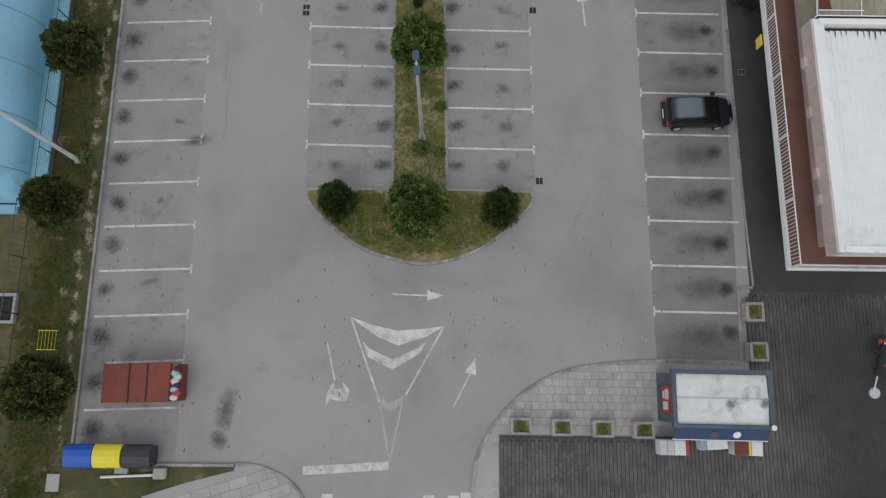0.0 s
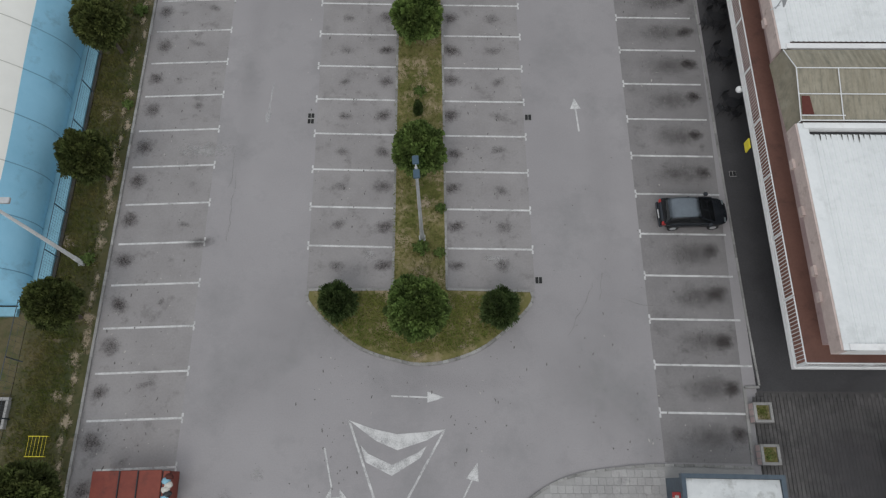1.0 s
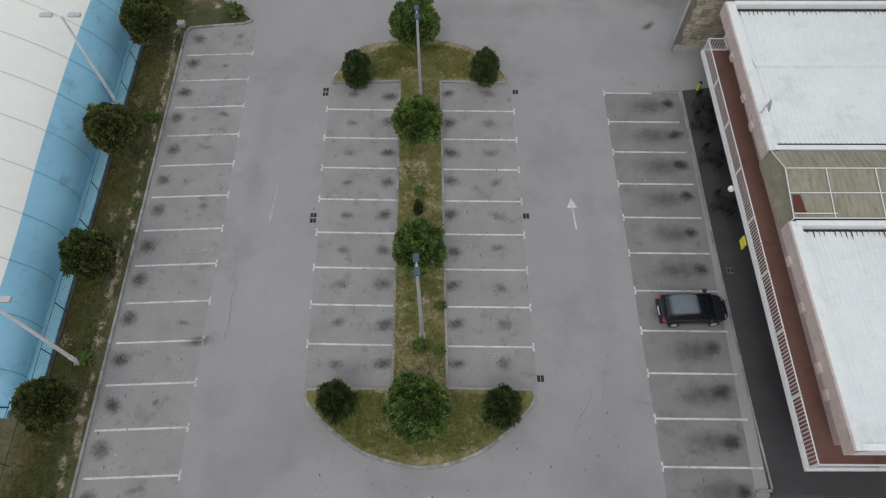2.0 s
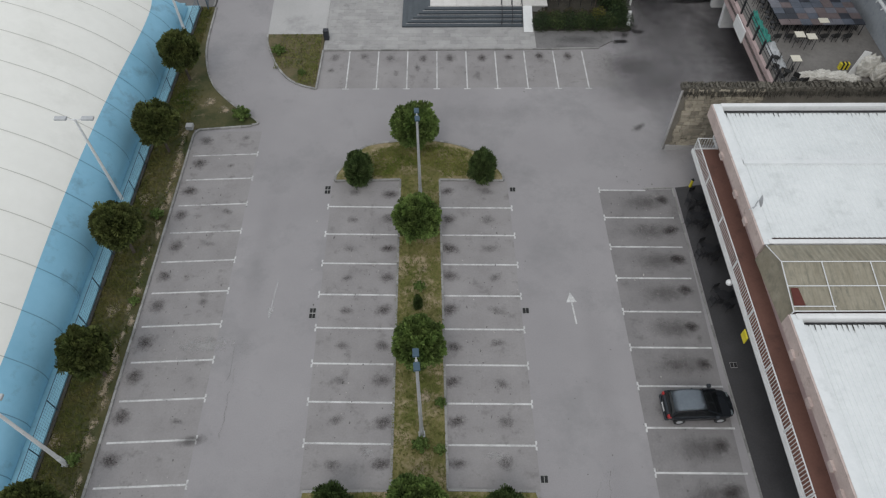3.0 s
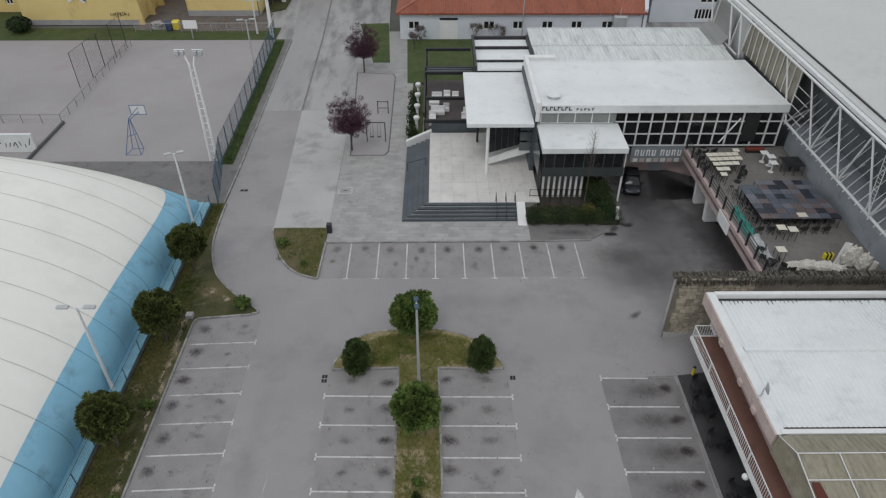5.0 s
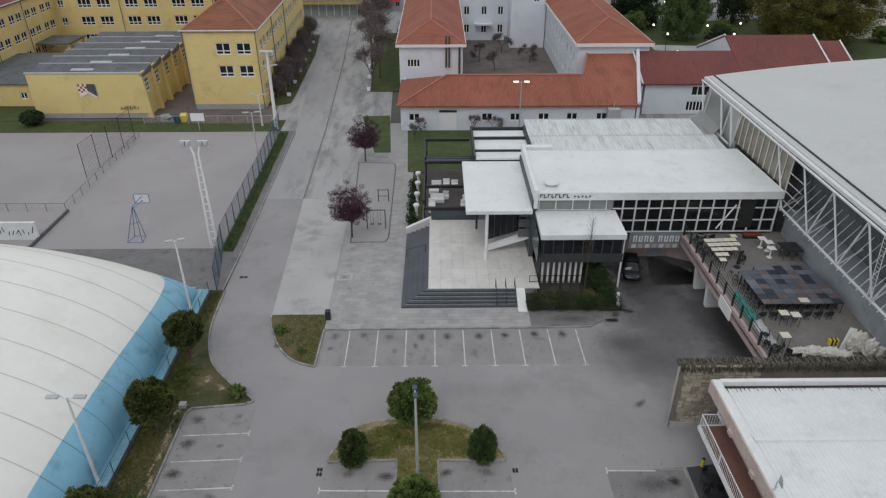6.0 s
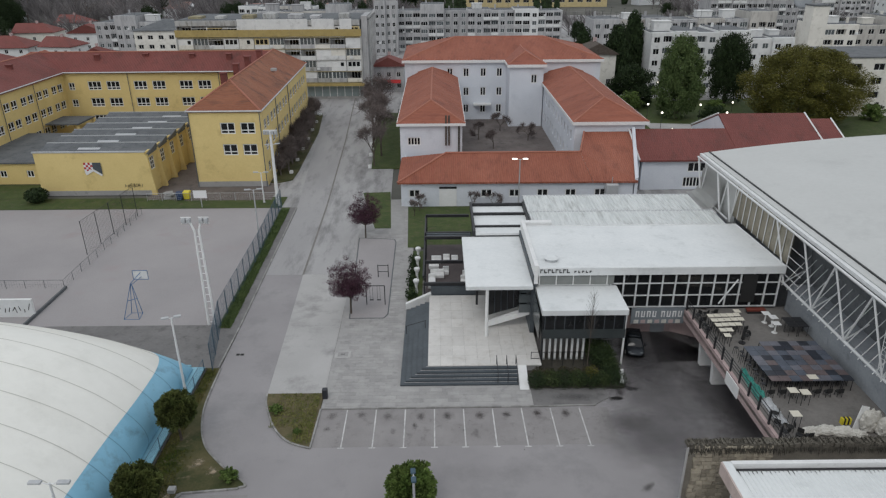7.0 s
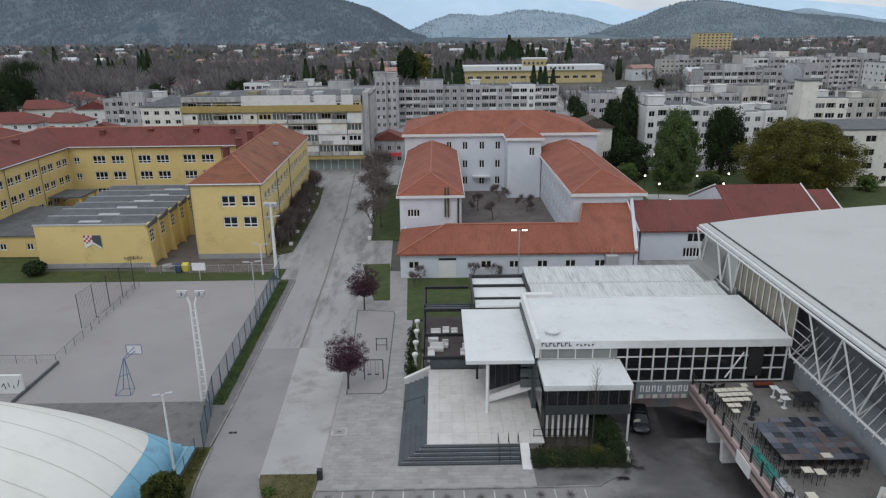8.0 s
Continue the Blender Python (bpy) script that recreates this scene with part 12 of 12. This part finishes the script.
# ---- hills ----


def hill(name, material, label, y0, y1, x0, x1, profile, rough, nx=160, ny=30, seed=0, trees=0, span=None, size=(5, 10), tree_mat="hill_tree"):
    """A hillside rising to its crest line; trees: how many dark specks of woodland stand on it."""
    def height(x, v):
        top = profile(x)
        z = top * math.sin(math.pi / 2 * min(1, v * 1.25)) ** 1.2 if v < 0.8 else top * (1 - (v - 0.8) * 1.2)
        z += rough * top * noise.fractal(Vector((x * 0.004 + seed, v * 3.0, seed)), 1.0, 2.0, 5) * min(1, v * 3)
        return max(-2, z - 0.5)
    bm = bmnew()
    grid = [[bm.verts.new((x0 + (x1 - x0) * i / nx, y0 + (y1 - y0) * j / ny, height(x0 + (x1 - x0) * i / nx, j / ny))) for i in range(nx + 1)] for j in range(ny + 1)]
    for j in range(ny):
        for i in range(nx):
            bm.faces.new((grid[j][i], grid[j][i + 1], grid[j + 1][i + 1], grid[j + 1][i]))
    ob = solid(name, bm, M[material], label, "hill", "hills", "structure", smooth=True)
    if trees:
        r_ = random.Random(seed)
        verts, polys = [], []
        lo, hi = span or (x0, x1)
        while len(polys) < trees:
            x, v = r_.uniform(lo, hi), r_.random() * 0.84
            if noise.noise(Vector((x * 0.006, v * 5.0, seed))) + noise.noise(Vector((x * 0.03, v * 22.0, seed))) * 0.6 + r_.uniform(-0.35, 0.5) < 0:
                continue
            y, z, h = y0 + (y1 - y0) * v, height(x, v) - 1.5, r_.uniform(*size)
            w = h * r_.uniform(0.22, 0.5)
            i = len(verts)
            verts += [(x - w * 0.5, y, z), (x + w * 0.5, y, z), (x + w * 0.8, y, z + h * 0.5), (x + w * r_.uniform(-0.3, 0.3), y, z + h), (x - w * 0.8, y, z + h * 0.55)]
            polys.append((i, i + 1, i + 2, i + 3, i + 4))
        me = bpy.data.meshes.new("hill_woods")
        me.from_pydata(verts, [], polys)
        me.materials.append(M[tree_mat])
        tagged(new("hill_woods", me), "dark scattered trees on the hillside", "woods", "", "stuff")
    return ob


def ridge(*pts):
    xs, zs = [p[0] for p in pts], [p[1] for p in pts]
    return lambda x: float(np.interp(x, xs, zs)) + 3 * math.sin(x * 0.02)


def step(x, a, b):
    t = max(0.0, min(1.0, (x - a) / (b - a)))
    return t * t * (3 - 2 * t)


WEST_CREST = ridge((-3600, 330), (-1582, 300), (-973, 246), (-564, 197), (-421, 168), (-358, 143), (-245, 107), (-141, 52), (-91, 25), (-30, 6), (200, 3))
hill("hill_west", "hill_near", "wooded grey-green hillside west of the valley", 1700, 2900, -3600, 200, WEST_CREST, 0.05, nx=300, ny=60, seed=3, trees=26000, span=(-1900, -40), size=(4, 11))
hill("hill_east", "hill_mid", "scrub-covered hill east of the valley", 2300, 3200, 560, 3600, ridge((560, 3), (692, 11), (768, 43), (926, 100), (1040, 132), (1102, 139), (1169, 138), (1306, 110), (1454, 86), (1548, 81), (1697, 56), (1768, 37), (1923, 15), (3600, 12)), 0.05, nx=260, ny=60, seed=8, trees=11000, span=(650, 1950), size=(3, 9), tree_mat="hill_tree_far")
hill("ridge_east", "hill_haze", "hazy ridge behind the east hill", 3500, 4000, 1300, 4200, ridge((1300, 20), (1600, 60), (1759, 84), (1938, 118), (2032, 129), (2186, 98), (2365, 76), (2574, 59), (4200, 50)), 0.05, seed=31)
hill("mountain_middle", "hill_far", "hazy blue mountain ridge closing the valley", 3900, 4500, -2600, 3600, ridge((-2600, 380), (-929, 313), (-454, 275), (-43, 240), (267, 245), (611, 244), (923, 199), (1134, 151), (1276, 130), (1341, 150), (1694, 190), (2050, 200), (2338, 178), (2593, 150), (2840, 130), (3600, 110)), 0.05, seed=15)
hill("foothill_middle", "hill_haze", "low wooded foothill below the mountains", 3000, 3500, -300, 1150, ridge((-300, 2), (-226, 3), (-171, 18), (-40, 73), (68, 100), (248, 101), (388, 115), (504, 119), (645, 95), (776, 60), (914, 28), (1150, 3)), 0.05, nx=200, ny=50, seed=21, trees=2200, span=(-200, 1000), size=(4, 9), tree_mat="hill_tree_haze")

# ---- paving pieces ----


def piece_mesh(name, w, d, z0, z1, mat):
    bm = bmnew()
    c = 0.012
    lo = [(-w / 2, -d / 2), (w / 2, -d / 2), (w / 2, d / 2), (-w / 2, d / 2)]
    hi = [(x - math.copysign(c, x), y - math.copysign(c, y)) for x, y in lo]
    faces(bm, [(x, y, z0) for x, y in lo] + [(x, y, z1 - c) for x, y in lo] + [(x, y, z1) for x, y in hi],
          [(0, 1, 5, 4), (1, 2, 6, 5), (2, 3, 7, 6), (3, 0, 4, 7), (4, 5, 9, 8), (5, 6, 10, 9), (6, 7, 11, 10), (7, 4, 8, 11), (8, 9, 10, 11)])
    return link(name, bm, M[mat])


def inside(x, y, poly):
    hit = False
    for (x0, y0), (x1, y1) in zip(poly, poly[1:] + poly[:1]):
        if (y0 > y) != (y1 > y) and x < (x1 - x0) * (y - y0) / (y1 - y0) + x0:
            hit = not hit
    return hit


pave = bpy.data.objects["corner_pavement"]
pr = random.Random(55)
SLABM = piece_mesh("slab", 0.385, 0.385, 0.0, 0.085, "slab")
region = SE_ARC + [(3.4, -6), (3.4, 2.35), (11.6, 2.35), (16.2, 2.35)]
n_pieces = 0
for i in range(34):
    for j in range(24):
        x, y = 2.1 + i * 0.392 + 0.1 * (j % 2), -1.3 + j * 0.392
        if x > 11.8 or (x < 3.6 and y < 2.35) or not all(inside(x + a, y + b, region) for a in (-0.17, 0.17) for b in (-0.17, 0.17)):
            continue
        q = part("slab", SLABM, None, pave)
        q.matrix_basis = pose(x, y, pr.uniform(-0.004, 0.004), pr.uniform(-0.4, 0.4), pr.uniform(-0.4, 0.4))
        n_pieces += 1
foot = bpy.data.objects["footway"]
SLABF = piece_mesh("slab", 0.96, 0.48, 0.0, 0.085, "slab")
region = SW_ARC + [(-14.9, -6), (-14.72, -0.95), (-12.5, -0.23), (-10.1, 0.38)]
for i in range(-12, 14):
    for j in range(-8, 16):
        u, w = (i + 0.5 * (j % 2)) * 0.975, j * 0.495
        x, y = -10.5 + u * 0.956 - w * 0.292, -3.0 + u * 0.292 + w * 0.956
        if -4.2 < y and all(inside(x + a, y + b, region) for a in (-0.42, 0.42) for b in (-0.3, 0.3)):
            q = part("slab", SLABF, None, foot)
            q.matrix_basis = pose(x, y, 0, pr.uniform(-0.3, 0.3), pr.uniform(-0.3, 0.3), 17)
# plaza slabs: the nearest rows singly, the rest joined
plaza = bpy.data.objects["plaza_bed"]
PL = piece_mesh("slab", 0.97, 0.48, 0.05, 0.118, "slab")
region = [(-9.7, 52.2), (8.25, 52.3), (8.25, 54.0), (7.3, 55.0), (-3.35, 55.0), (-3.35, 70), (-3.05, 101), (-10.9, 101), (-10.15, 78), (-9.85, 66)]
bm = bmnew()
count = 0
j = 0
y = 52.5
while y < 100.6:
    x = -11.0 + (0.5 if j % 2 else 0.0)
    while x < 15:
        if all(inside(x + a, y + b, region) for a in (-0.47, 0.47) for b in (-0.23, 0.23)):
            if count < 290:
                q = part("slab", PL, None, plaza)
                q.matrix_basis = pose(x, y, pr.uniform(-0.003, 0.003), pr.uniform(-0.3, 0.3), pr.uniform(-0.2, 0.2))
                count += 1
            else:
                d = pr.uniform(-0.003, 0.003)
                faces(bm, [(x - 0.48, y - 0.235, 0.118 + d), (x + 0.48, y - 0.235, 0.118 + d), (x + 0.48, y + 0.235, 0.118 - d), (x - 0.48, y + 0.235, 0.118 - d)], [(0, 1, 2, 3)])
        x += 1.0
    y += 0.5
    j += 1
tagged(part("slab_field", bm, M["slab_far"], plaza), kind="stuff")
# block paving of the side street: the blocks beside the planters singly, the rest joined
street = bpy.data.objects["side_street_paving"]
BLOCK = piece_mesh("block", 0.184, 0.397, 0.0, 0.052, "block_paving")
verts, polys = [], []
for i in range(128):
    for j in range(36):
        x, y = 3.56 + i * 0.2, -4.6 + (j + 0.5 * (i % 2)) * 0.4
        if y > 9.7 or (y > 2.15 and x < 16.75) or (x > 17.3 and y > 9.7):
            continue
        if 3.5 < x < 7.6 and 0.6 < y < 2.1:
            q = part("block", BLOCK, None, street)
            q.matrix_basis = pose(x, y, pr.uniform(-0.004, 0.003), pr.uniform(-0.5, 0.5), pr.uniform(-0.5, 0.5))
            continue
        d, k = pr.uniform(-0.004, 0.003), len(verts)
        verts += [(x + a, y + b, z) for z, s in ((0.0, 0.092), (0.052 + d, 0.086)) for a, b in ((-s, -s - 0.11), (s, -s - 0.11), (s, s + 0.11), (-s, s + 0.11))]
        polys += [(k + 4, k + 5, k + 6, k + 7)] + [(k + a, k + (a + 1) % 4, k + 4 + (a + 1) % 4, k + 4 + a) for a in range(4)]
me = bpy.data.meshes.new("block_field")
me.from_pydata(verts, [], polys)
me.materials.append(M["block_paving_far"])
tagged(part("block_field", me, None, street), kind="stuff")
# stones of the retaining wall
STONES = [piece_mesh("stone", w, h, 0.0, 0.16, "stone") for w, h in ((0.52, 0.30), (0.40, 0.27), (0.63, 0.32), (0.34, 0.24))]
z = 0.6
n_st = 0
while z < 5.6:
    x = 0.42 + pr.uniform(0, 0.2)
    while x < 5.6 and n_st < 300:
        k = pr.randrange(4)
        w = (0.52, 0.40, 0.63, 0.34)[k]
        q = part("stone", STONES[k], None, sw)
        q.matrix_basis = pose(x + w / 2, 0.1, z, 90 + pr.uniform(-4, 4), pr.uniform(-4, 4), 0) @ Matrix.Diagonal((1, 1, pr.uniform(0.7, 1.2), 1))
        x += w + 0.035
        n_st += 1
    z += 0.33
